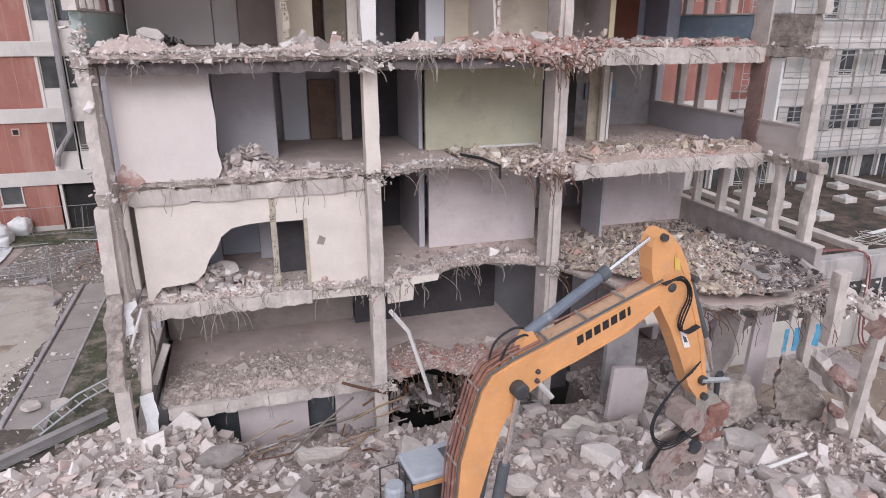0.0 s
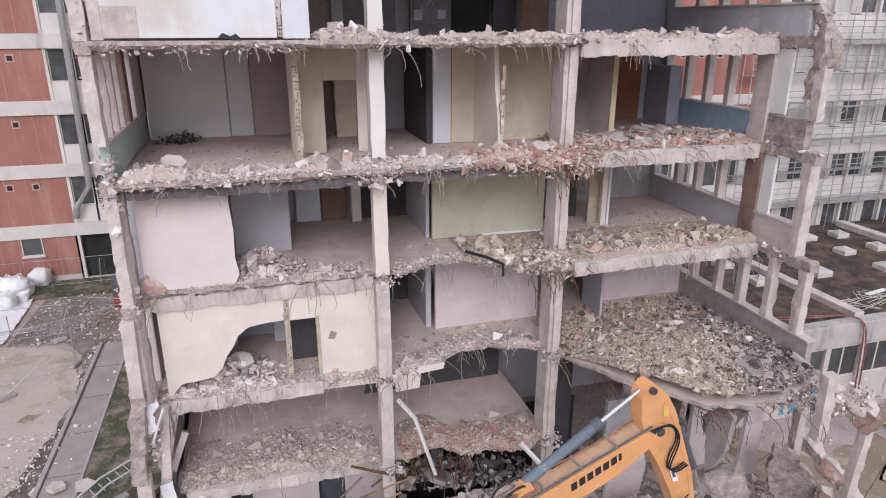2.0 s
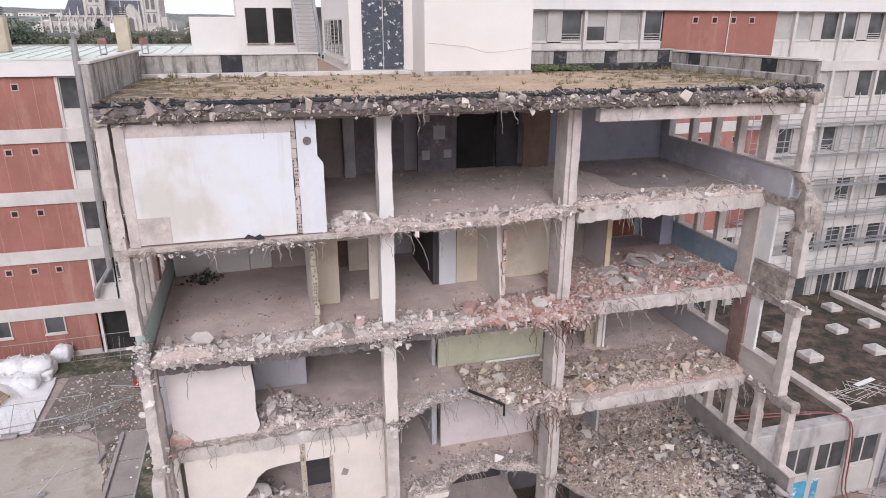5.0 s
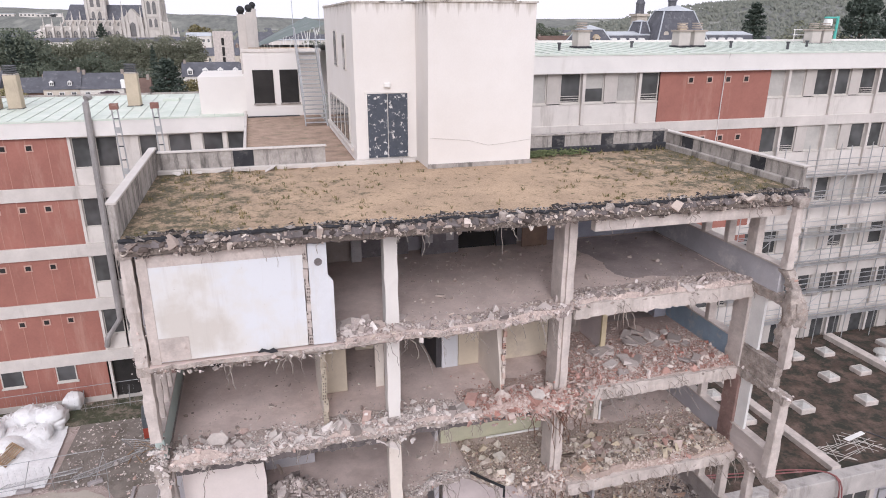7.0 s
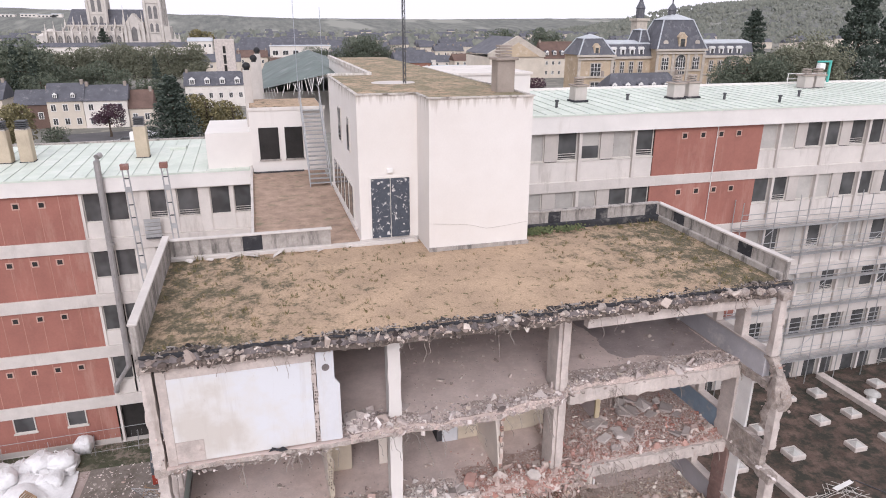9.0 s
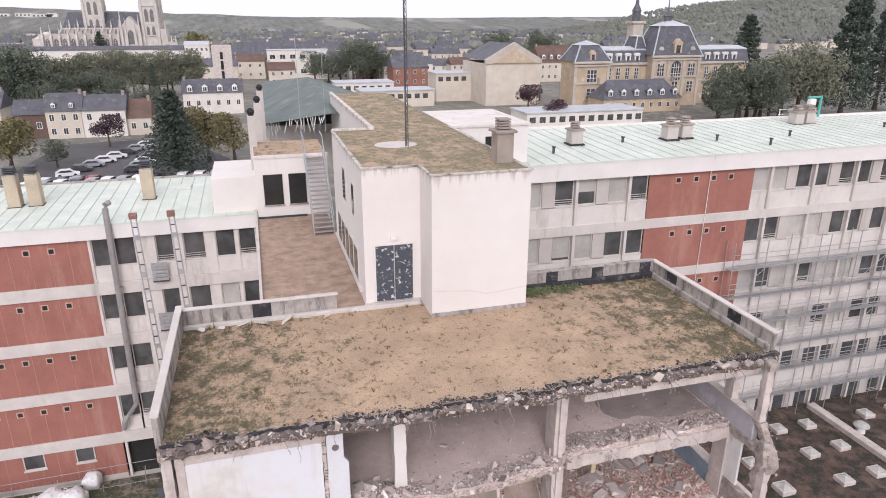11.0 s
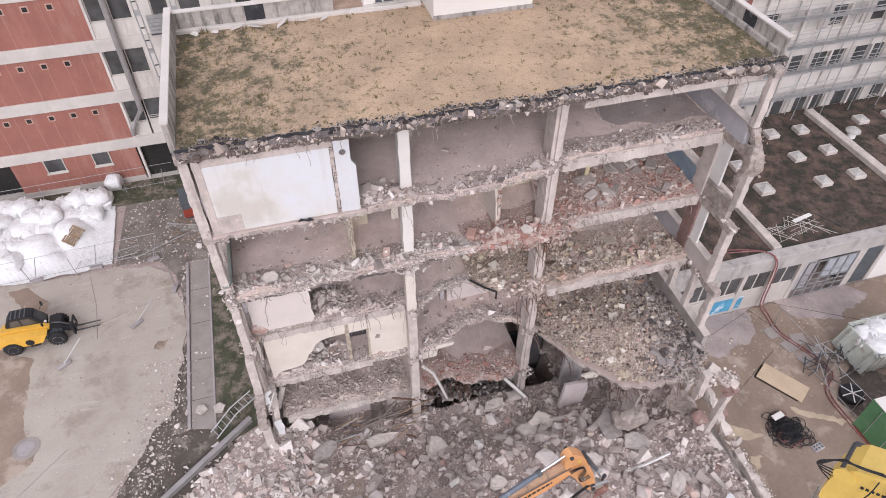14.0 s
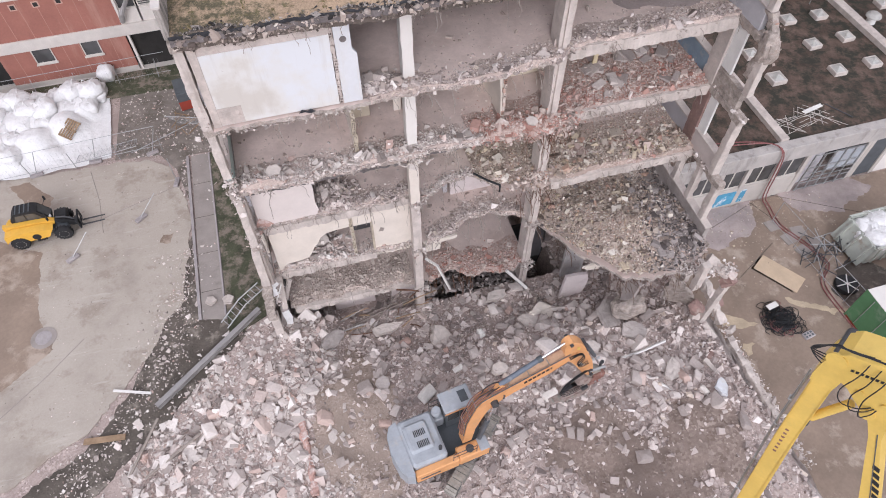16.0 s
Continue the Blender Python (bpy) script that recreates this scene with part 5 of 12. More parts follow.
# end wall with the long windows: piers, sills and beams
def end_wall(name, x0, x1, levels, label):
    """levels: floor z, next z, sill mat, list of (y0, y1, mat) piers, front y of the sill."""
    ob = thing(name, label, "wall", kind="structure")
    for z0, z1, sill_h, sill_mat, piers, front in levels:
        if sill_h:
            s = Mesh().cbox(x0 + 0.05, front, z0, x1 - 0.05, YB, z0 + sill_h, 0.015)
            part("sill_wall", s, M[sill_mat], ob, "low wall under the window openings")
            part("sill", Mesh().box(x0, front, z0 + sill_h, x1, YB, z0 + sill_h + 0.06), M["concrete_pale"], ob)
        for q, (y0, y1, pm) in enumerate(piers):
            if q < 2 and y1 - y0 < 1:
                part("pier", bent_post([((x0 + x1) / 2, (y0 + y1) / 2, z0 + sill_h), ((x0 + x1) / 2, (y0 + y1) / 2, z1 - 0.3)], x1 - x0 - 0.05, y1 - y0, 0.03), M[pm], ob)
                continue
            part("pier", Mesh().cbox(x0 + 0.02, y0, z0 + sill_h + (0.06 if sill_h else 0), x1 - 0.02, y1, z1 - 0.3, 0.02), M[pm], ob)
        part("beam", bent_post([((x0 + x1) / 2, piers[0][0] - 0.08, z1 - 0.14), ((x0 + x1) / 2, 19.0, z1 - 0.14)], x1 - x0, 0.32, 0.035, 0.1), M["fracture"], ob, "chipped concrete beam")
        part("beam", Mesh().cbox(x0, 19.0, z1 - 0.3, x1, YB, z1 + 0.02, 0.02), M["concrete"], ob)
    return ob


P = "concrete_pale"
wr = end_wall("wall_east", XR - 0.3, XR + 0.05, [
    (F5, F6 - 0.1, 0.95, "lavender", [(16.5, 16.78, P), (18.0, 18.45, P), (19.4, 19.65, P), (20.7, 20.95, P), (22.0, 22.25, P), (23.5, 24.6, "grey_wall")], 16.75),
    (F4, F5, 0.95, "blue_panel", [(15.85, 16.2, P), (17.85, 18.6, P), (19.8, 20.05, P), (21.0, 21.25, P), (22.2, 22.45, P), (23.6, 24.6, "grey_wall")], 18.6),
    (F3, F4, 0.95, "grey_wall", [(15.65, 16.0, P), (17.7, 18.4, "red_post"), (19.6, 19.85, P), (20.9, 21.15, P), (22.1, 22.35, P), (23.6, 24.6, "grey_wall")], 15.9),
    (F2, F3, 0.9, "concrete", [(15.1, 15.45, P), (16.45, 16.75, P), (17.75, 18.05, P), (19.0, 19.25, P), (20.4, 20.6, P), (22.0, 24.6, "beige")], 14.6),
    (F1 - 2.4, F2, 0.0, "concrete", [(14.3, 14.6, P), (17.7, 18.2, P), (20, 20.4, P), (22.0, 24.6, "beige")], 15.0),
], "broken end wall of window piers and low sills")
for y0, y1, z0, z1, pm, lb in ((17.7, 18.4, F3 + 0.02, F4 - 0.3, "red_post", "oxide red pier"), (17.85, 18.6, F4 + 0.02, F5 - 0.3, P, "pale concrete pier"), (15.66, 15.98, F3 + 0.02, F4 - 0.3, P, ""), (16.0, 17.68, F3 + 0.02, F3 + 0.98, "mauve_pale", "pinkish beige panel")):
    part("pier" if y1 - y0 < 1 else "sill_wall", bent_post([(XR - 0.125, (y0 + y1) / 2, z0), (XR - 0.125, (y0 + y1) / 2, z1)], 0.37 if y1 - y0 < 1 else 0.29, y1 - y0, 0.02), M[pm], wr, lb)
# spandrel panels left standing at the free end
part("sill_wall", bent_post([(XR - 0.13, 17.02, F4 + 0.02), (XR - 0.13, 17.02, F4 + 0.95)], 0.24, 1.7, 0.035, 0.1), M["fracture"], wr, "rough concrete panel")
part("frame_post", Mesh().box(XR - 0.2, 17.2, F3 + 1.0, XR - 0.1, 17.7, F4 - 0.35), M["frame_white"], wr, "pale window post")
part("frame_post", Mesh().box(XR - 0.2, 17.2, F4 + 1.0, XR - 0.1, 17.85, F5 - 0.35), M["frame_white"], wr, "pale window post")
# crumbling corner that hangs out at the fifth floor
part("torn_corner", bent_post([(16.55, 16.65, 17.3), (16.55, 16.3, 16.8), (16.6, 16.05, 16.2), (16.5, 16.2, 15.6), (16.5, 16.35, 15.2), (16.5, 16.4, 14.6)], 0.34, 0.34, 0.05, 0.1), M["fracture"], wr, "crumbling corner of bare concrete")
part("torn_corner", boulder((16.52, 16.12, 16.1), (0.36, 0.42, 0.8), 5.0), M["fracture"], wr, "lump of crumbling concrete")
pts = np.stack([rng.normal(16.55, 0.15, 130), rng.normal(16.4, 0.15, 130), rng.uniform(15.3, 17.15, 130)], 1)
pts[:, 1] -= 0.25 * np.sin((pts[:, 2] - 15.3) * 1.7)
rubble("hanging_lump", pts, crumb_sizes(130, 0.03, 0.06, 0.12, 0.05), M["rubble_brown"], None, "crumbling concrete corner held by bent rebar")
for z in (F3, F4, F2):
    pts = np.stack([rng.normal(16.4, 0.09, 50), rng.uniform(15.4, 17.8, 50), rng.normal(z - 0.02, 0.05, 50)], 1)
    rubble("ledge_rubble", pts, crumb_sizes(50, 0.03, 0.09, 0.16, 0.1), M["rubble"], None, "broken concrete lying along the end wall ledge")

wl = end_wall("wall_west", XL, XL + 0.35, [
    (F5, F6 - 0.1, 0.0, "mint", [(17.05, 17.5, P), (18.2, 24.6, "grey_wall")], 17.5),
    (F4, F5, 0.95, "mint", [(17.15, 17.6, P), (18.3, 18.5, P), (19.2, 19.35, P), (20.1, 20.25, P), (21.0, 21.5, "red_post"), (22.3, 24.6, "beige")], 17.6),
    (F3, F4, 0.0, "mint", [(17.3, 17.8, P), (18.2, 18.5, P), (19.5, 24.6, "grey_wall")], 17.8),
    (F2, F3, 0.0, "mint", [(17.4, 17.9, P), (18.3, 18.6, P), (19.5, 24.6, "cream")], 17.8),
    (F1, F2, 0.9, "concrete", [(18.5, 18.75, P), (20.0, 20.25, P), (22.0, 24.6, "grey_wall")], 18.5),
    (F0, F1, 0.0, "concrete", [(18.5, 18.8, P), (20.5, 24.6, "grey_wall")], 18.5),
], "torn end wall of concrete piers")
for z, lo, hi in ((F4 - 0.1, 0.08, 0.26), (F3 - 0.3, 0.08, 0.3), (F2 - 0.6, 0.08, 0.26), (F5 + 0.3, 0.04, 0.14)):
    pts = np.stack([rng.normal(-3.4, 0.12, 260), rng.normal(17.25 + (F5 - z) * 0.05, 0.14, 260), rng.normal(z, 0.42, 260)], 1)
    rubble("torn_concrete", pts, crumb_sizes(260, lo * 0.3, lo * 0.7, hi * 0.45, 0.1), M["rubble_pale"], None, "torn concrete and plaster on the end pier")

# back wall of the storeys, with a dark passage behind
back = structure("wall_north", Mesh().box(XL + 0.35, YB - 0.3, F0, XR - 0.3, YB - 0.05, F6 - 0.4), M["grey_wall"], "inner back wall of grey painted plaster")


def wall_outline(name, poly, y0, y1, mat, label, axis="y"):
    return structure(name, Mesh().prism(poly, y0, y1, axis), M[mat], label)


def panel(name, x0, x1, z0, z1, y0, y1, mat, label):
    return structure(name, Mesh().cbox(x0, y0, z0, x1, y1, z1, 0.008), M[mat], label)


def brick_strip(parent, x0, x1, y0, z0, z1, h=0.22, mat="brick"):
    """The end of a torn partition: hollow bricks one above another, with their dark cells."""
    z = z0
    w = x1 - x0
    bases = [Mesh().box(0, 0, 0, w, 0.1, h - 0.014, None, 0.012).data("brick", M[mat]) for _ in range(4)]
    cdats = []
    for _ in range(4):
        # dark raised boxes stand in for the shade inside the hollows
        cells = Mesh()
        for fx, fz in ((0.16, 0.16), (0.56, 0.16), (0.16, 0.56), (0.56, 0.56)):
            if random.random() < 0.6:
                cells.box(w * fx, -0.02, h * fz, w * (fx + random.uniform(0.16, 0.28)), -0.006, h * (fz + random.uniform(0.12, 0.26)))
        cells.box(w * 0.4, -0.016, h * 0.4, w * 0.44, -0.006, h * 0.44)
        cdats.append(cells.data("brick_cells", M["brick_cell"]))
    while z + h < z1:
        b = new("brick", random.choice(bases))
        b.parent = parent
        b.location = (x0 + random.uniform(-0.025, 0.025), y0 + random.uniform(-0.03, 0.02), z)
        if random.random() < 0.75:
            c = new("brick_cells", random.choice(cdats))
            c.parent = b
        z += h


# fifth storey: white panel wall flush with the edge
w = panel("wall_panel", -3.0, 0.88, F5 + 0.06, F6 - 0.72, 17.1, 17.2, "white_stained", "large white painted partition, stained at its edges")
w2 = panel("wall_panel", -3.15, 1.0, F6 - 0.75, F6 - 0.4, 17.12, 17.24, "plaster_edge", "raw plaster strip under the roof slab")
panel("wall_panel", -3.2, -2.95, F5 + 0.02, F6 - 0.45, 17.08, 17.22, "plaster_edge", "raw plaster strip beside the white wall")
wall_outline("wall_panel", [(1.02, F5 + 0.04), (1.66, F5 + 0.04), (1.66, F5 + 1.9), (1.52, F5 + 2.1), (1.52, F6 - 0.42), (1.02, F6 - 0.42)], 17.1, 17.22, "white_panel", "white wall remnant with a round pipe hole")
# dark disc in place of the shaded pipe hole
part("pipe_hole", Mesh().lathe([(0.11, 0), (0.11, 0.01)], 12, pose(1.28, 17.09, F6 - 0.95, 90)), M["soffit"], w2)
brick_strip(w, 0.89, 1.01, 17.12, F5 + 0.08, F6 - 0.45, 0.25, "plaster_edge")
panel("wall_panel", -2.95, -2.2, F5 + 0.08, F5 + 0.75, 17.088, 17.1, "plaster_edge", "patch of older cream paint")
panel("partition", 1.66, 3.2, F5 + 0.02, F6 - 0.45, 23.7, 23.8, "shade_tan", "tan partition at the back of the room")
panel("door_post", 3.0, 3.4, F5 + 0.02, F6 - 0.45, 23.5, 23.65, "dull_pale", "cream post")
sw_ = panel("partition", 5.75, 7.25, F5 + 0.02, F6 - 0.45, 23.6, 23.75, "shade_block", "block wall coloured dark for shade, with torn pale patches")
for xx, zz, ww_, hh_ in ((6.35, 1.25, 0.45, 0.5), (5.9, 0.5, 0.3, 0.35), (6.75, 0.55, 0.3, 0.3), (5.95, 1.9, 0.25, 0.4), (6.8, 2.1, 0.35, 0.3)):
    part("bare_patch", Mesh().box(xx, 23.585, F5 + zz, xx + ww_, 23.6, F5 + zz + hh_), M["dull_pale"], sw_, "torn pale patch")
panel("partition", 3.4, 5.3, F5 + 0.02, F6 - 0.45, 23.9, 24.0, "shade_block", "grey wall coloured dark for shade")
panel("partition", 7.3, 8.9, F5 + 0.02, F6 - 0.45, 24.0, 24.1, "void", "panel coloured black for an unlit opening at the back")
panel("partition", 8.95, 9.85, F5 + 0.02, F6 - 0.45, 23.9, 24.0, "dark_wall", "doorway panel coloured dark for shade frame")
panel("door_leaf", 9.9, 11.0, F5 + 0.02, F6 - 0.5, 23.5, 23.56, "brown_wall", "brown plywood board over a doorway")
panel("partition", 11.05, 16.3, F5 + 0.02, F6 - 0.45, 24.0, 24.1, "dusk_blue", "blue-grey painted back wall")
# fourth storey
panel("partition", -3.2, -0.62, F4 + 0.02, F5 - 0.25, 23.9, 24.05, "render", "pale cream back wall")
panel("partition", -0.6, 0.18, F4 + 0.02, F5 - 0.25, 24.0, 24.1, "render", "pale door leaf against the back wall")
panel("partition", 0.2, 1.6, F4 + 0.02, F5 - 0.25, 23.85, 24.0, "mauve", "brown-mauve painted back wall")
pw = panel("partition", 1.25, 1.37, F4 + 0.02, F5 - 0.25, 18.15, 21.0, "cream", "torn partition of plastered hollow brick")
brick_strip(pw, 1.235, 1.385, 18.06, F4 + 0.1, F5 - 0.3, 0.22, "olive_brick")
panel("partition", 1.37, 2.22, F4 + 0.02, F5 - 0.25, 20.0, 20.12, "tan", "tan painted wall beside a doorway")
panel("partition", 2.22, 3.2, F4 + 2.15, F5 - 0.25, 20.0, 20.12, "tan", "tan wall over the doorway")
panel("partition", 3.2, 3.5, F4 + 0.02, F5 - 0.25, 19.98, 20.12, "cream", "cream door jamb")
panel("partition", 2.9, 3.6, F4 + 0.02, F5 - 0.3, 22.8, 22.9, "tan", "tan wall in the room behind")
panel("partition", 1.6, 2.9, F4 + 0.02, F5 - 0.3, 23.3, 23.4, "brown_wall", "brown wall in the room behind")
panel("partition", 5.75, 6.35, F4 + 0.02, F5 - 0.25, 20.62, 20.76, "white_panel", "pale stripped wall beside the passage")
panel("partition", 6.38, 9.9, F4 + 0.02, F5 - 0.25, 20.65, 20.78, "tan", "yellowish beige corridor wall")
panel("partition", 5.55, 5.75, F4 + 0.02, F5 - 0.3, 20.7, 23.9, "dark_wall", "black door leaf in the passage")
pw = wall_outline("partition", [(18.3, F4 + 0.02), (20.65, F4 + 0.02), (20.65, F5 - 0.25), (18.9, F5 - 0.25), (18.75, F4 + 2.0), (18.5, F4 + 1.2)], 7.15, 7.3, "cream", "broken stub of a plastered partition", "x")
brick_strip(pw, 7.2, 7.31, 18.34, F4 + 0.2, F5 - 0.6)
panel("partition", 12.0, 12.12, F4 + 0.02, F5 - 0.3, 20.35, 24.0, "beige", "beige partition seen end-on")
panel("partition", 11.96, 12.16, F4 + 0.02, F5 - 0.3, 20.25, 20.35, "yellow_edge", "yellow painted end of a partition")
panel("partition", 9.9, 12.0, F4 + 0.02, F5 - 0.25, 22.0, 22.12, "shade_tan", "dark tan wall")
panel("partition", 12.15, 15.4, F4 + 0.02, F5 - 0.25, 23.9, 24.05, "orange_wall", "terracotta painted back wall")
panel("partition", 15.4, 16.3, F4 + 0.02, F5 - 0.25, 24.0, 24.1, "blue_grey", "blue-grey back wall")
panel("cupboard", 15.7, 16.25, F4 + 0.02, F4 + 2.2, 22.4, 23.95, "dusk_blue", "dull blue-grey built-in shelf unit")
# third storey
wall_outline("wall_panel", [(-3.1, F3 + 0.02), (-0.75, F3 + 0.02), (-0.62, F3 + 0.3), (-0.7, F3 + 0.8), (-0.66, F3 + 1.6), (-0.72, F3 + 2.4), (-0.7, F4 - 0.3), (-3.1, F4 - 0.3)], 18.3, 18.4, "pink", "pale pink painted wall with a broken edge")
panel("partition", -0.75, 1.0, F3 + 0.02, F4 - 0.25, 20.85, 20.97, "grey_wall", "shaded grey wall of the corridor")
panel("partition", 1.4, 2.3, F3 + 0.02, F4 - 0.25, 24.0, 24.15, "white_panel", "white wall at the end of the corridor")
panel("door_leaf", 2.35, 3.3, F3 + 0.02, F3 + 2.1, 24.0, 24.1, "brown_wall", "dark brown door at the back")
panel("partition", 3.4, 3.75, F3 + 0.02, F4 - 0.25, 23.5, 23.65, "cream", "cream post")
panel("partition", 3.8, 5.7, F3 + 0.02, F4 - 0.25, 23.9, 24.0, "dark_wall", "end of the passage, coloured dark for shade")
panel("partition", 5.55, 5.68, F3 + 0.02, F4 - 0.25, 20.9, 23.9, "grey_wall", "grey side of the passage")
panel("partition", 5.72, 9.85, F3 + 0.02, F4 - 0.25, 20.66, 20.8, "green", "pale green painted corridor wall")
panel("skirting", 7.5, 9.7, F3 + 0.03, F3 + 0.11, 20.5, 20.55, "frame_white", "loose white skirting")
panel("partition", 9.9, 11.8, F3 + 0.02, F4 - 0.3, 21.9, 22.0, "dark_wall", "doorway panel coloured dark for shade")
panel("partition", 11.75, 12.2, F3 + 0.02, F4 - 0.3, 20.9, 21.0, "olive_brick", "olive beige wall")
panel("partition", 12.1, 12.3, F3 + 0.02, F4 - 0.3, 20.55, 20.75, "cream", "pale cream wall end")
panel("partition", 12.32, 12.4, F3 + 0.02, F4 - 0.9, 20.5, 20.58, "frame_white", "thin white door frame")
panel("partition", 12.5, 16.3, F3 + 0.02, F4 - 0.25, 23.9, 24.05, "dull_pale", "dull beige back wall")
panel("board", 13.2, 14.6, F3 + 1.1, F3 + 1.75, 23.8, 23.9, "blue_panel", "blue notice board on the wall")
# second storey
wall_outline("wall_panel", [(-2.95, F2 - 0.2), (-2.75, F2 + 0.2), (-2.55, F2 + 0.42), (-2.0, F2 + 0.45), (-1.62, F2 + 0.52), (-1.4, F2 + 0.75), (-1.22, F2 + 1.15), (-1.02, F2 + 1.4), (-0.85, F2 + 1.75), (-0.55, F2 + 1.98), (-0.1, F2 + 2.05), (0.5, F2 + 2.08), (0.5, F3 - 0.6), (-2.95, F3 - 0.6)], 18.35, 18.47, "cream", "cream painted wall with a ragged hole knocked through")
st = panel("wall_panel", 0.5, 0.66, F2 + 0.02, F3 - 0.28, 18.33, 18.49, "plaster_edge", "bare brick strip in the cream wall")
brick_strip(st, 0.51, 0.65, 18.31, F2 + 0.1, F3 - 0.3, 0.2, "olive_brick")
panel("wall_panel", 0.66, 1.5, F2 + 2.05, F3 - 0.6, 18.35, 18.47, "cream", "cream wall over the doorway")
wall_outline("wall_panel", [(1.5, F2 - 0.45), (3.3, F2 - 0.5), (3.3, F3 - 0.6), (1.5, F3 - 0.6)], 18.35, 18.47, "cream", "cream painted wall beside the column")
panel("door_frame", 1.42, 1.52, F2 + 0.02, F2 + 2.1, 18.31, 18.5, "olive_brick", "thin olive door frame")
panel("partition", 0.62, 1.75, F2 + 0.02, F3 - 0.3, 19.7, 19.8, "dark_wall", "inner wall behind the doorway, coloured dark for shade")
# flat dark tan patch in place of the shaded hole
part("wall_hole", Mesh().prism([(1.75, F2 + 1.3), (1.95, F2 + 1.25), (2.02, F2 + 1.45), (1.85, F2 + 1.55)], 18.335, 18.36, "y"), M["shade_tan"], st)
panel("partition", -3.2, -1.0, F2 + 0.02, F3 - 0.25, 21.2, 21.3, "blue_grey", "blue-grey wall of the room behind")
panel("partition", -1.0, 0.2, F2 + 0.02, F3 - 0.25, 21.9, 22.0, "blue_grey", "recess with a window behind")
panel("partition", 0.2, 3.2, F2 + 0.02, F3 - 0.25, 21.2, 21.3, "grey_wall", "grey wall of the room behind")
panel("partition", 3.8, 5.5, F2 + 0.02, F3 - 0.25, 23.6, 23.7, "dark_wall", "passage wall coloured dark for shade")
panel("partition", 5.5, 5.7, F2 + 0.02, F3 - 0.25, 20.8, 23.6, "grey_wall", "grey side of the passage")
panel("partition", 5.8, 9.75, F2 + 0.02, F3 - 0.25, 20.6, 20.74, "beige", "beige corridor wall")
panel("partition", 9.8, 10.4, F2 + 0.02, F3 - 0.3, 22.2, 22.3, "dark_wall", "doorway panel coloured dark for shade")
panel("partition", 12.1, 16.4, F2 + 0.02, F3 - 0.25, 21.2, 21.35, "beige", "beige back wall")
panel("door_leaf", 12.0, 12.1, F2 + 0.02, F2 + 2.3, 19.9, 21.3, "grey_wall", "open door seen edge-on")
# collapsed pieces and torn bars inside the cellar opening
n_ = 700
px, py = rng.uniform(3.7, 9.0, n_), rng.uniform(17.9, 19.9, n_)
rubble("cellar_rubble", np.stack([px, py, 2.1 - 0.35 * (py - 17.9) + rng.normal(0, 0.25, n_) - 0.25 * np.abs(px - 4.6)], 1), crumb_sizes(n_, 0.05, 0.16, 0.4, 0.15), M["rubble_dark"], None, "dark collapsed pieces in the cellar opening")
tb = Mesh()
for k in range(26):
    wires(tb, (random.uniform(3.6, 6.4), random.uniform(17.9, 18.5), F1 - 0.22), random.uniform(0.5, 1.5), 7, 0.3, 0.018)
structure("torn_bars", tb, M["rust"], "torn rusty bars hanging into the cellar opening", "rebar")
# first storey and basement
panel("partition", -3.2, 3.4, F1 + 0.02, F2 - 0.25, 22.9, 23.05, "shade_tan", "bare dark tan wall at the back")
# dark colour in place of the shade deep in this storey
panel("partition", 3.4, 9.0, F1 + 0.02, F2 - 0.25, 22.4, 22.55, "dark_wall", "back wall coloured dark for shade")
panel("partition", 9.45, 10.9, F1 - 2.4, F2 - 0.3, 19.6, 19.7, "dark_wall", "panel coloured dark for the shaded opening beside the pier")
panel("wall_panel", 11.3, 12.5, 0.6, 4.2, 17.6, 17.8, "dull_pale", "standing piece of a broken concrete wall")
panel("wall_panel", 12.3, 14.0, F1 + 0.4, F2 - 0.3, 18.2, 18.35, "beige", "broken beige wall under the heap")
panel("wall_panel", 14.6, 15.6, 1.0, F2 - 0.3, 17.2, 17.4, "beige", "beige wall stub")
panel("wall_panel", -2.9, -2.0, F0 - 0.4, F1 - 0.26, 19.2, 19.35, "beige", "beige basement wall")
panel("wall_panel", -1.0, 1.2, F0 - 0.4, F1 - 0.26, 19.2, 19.35, "beige", "beige basement wall")
panel("wall_panel", 2.1, 3.6, F0 - 0.4, F1 - 0.26, 19.2, 19.35, "beige", "beige basement wall")
panel("door_leaf", -2.0, -1.0, F0 - 0.4, F1 - 0.26, 19.6, 19.66, "machine_dark", "dark grey double door in the basement")
panel("door_leaf", 1.2, 2.1, F0 - 0.4, F1 - 0.26, 19.6, 19.66, "machine_dark", "dark grey door in the basement")
# black panel in place of the darkness deep in the cellar
panel("partition", 3.5, 11.5, -2.2, F1 - 0.26, 20.4, 20.5, "void", "basement wall coloured black for the unlit cellar")
panel("partition", 3.4, 3.5, -2.2, F1 - 0.26, 18.3, 20.4, "dark_wall", "basement side wall coloured dark for shade")
# remnant of a cream wall hanging at the second floor
wall_outline("wall_panel", [(3.75, F2 - 0.75), (4.55, F2 - 0.72), (4.6, F2 - 0.2), (5.35, F2 - 0.15), (5.4, F2 + 0.05), (3.75, F2 + 0.05)], 18.05, 18.15, "cream", "hanging remnant of a cream wall")

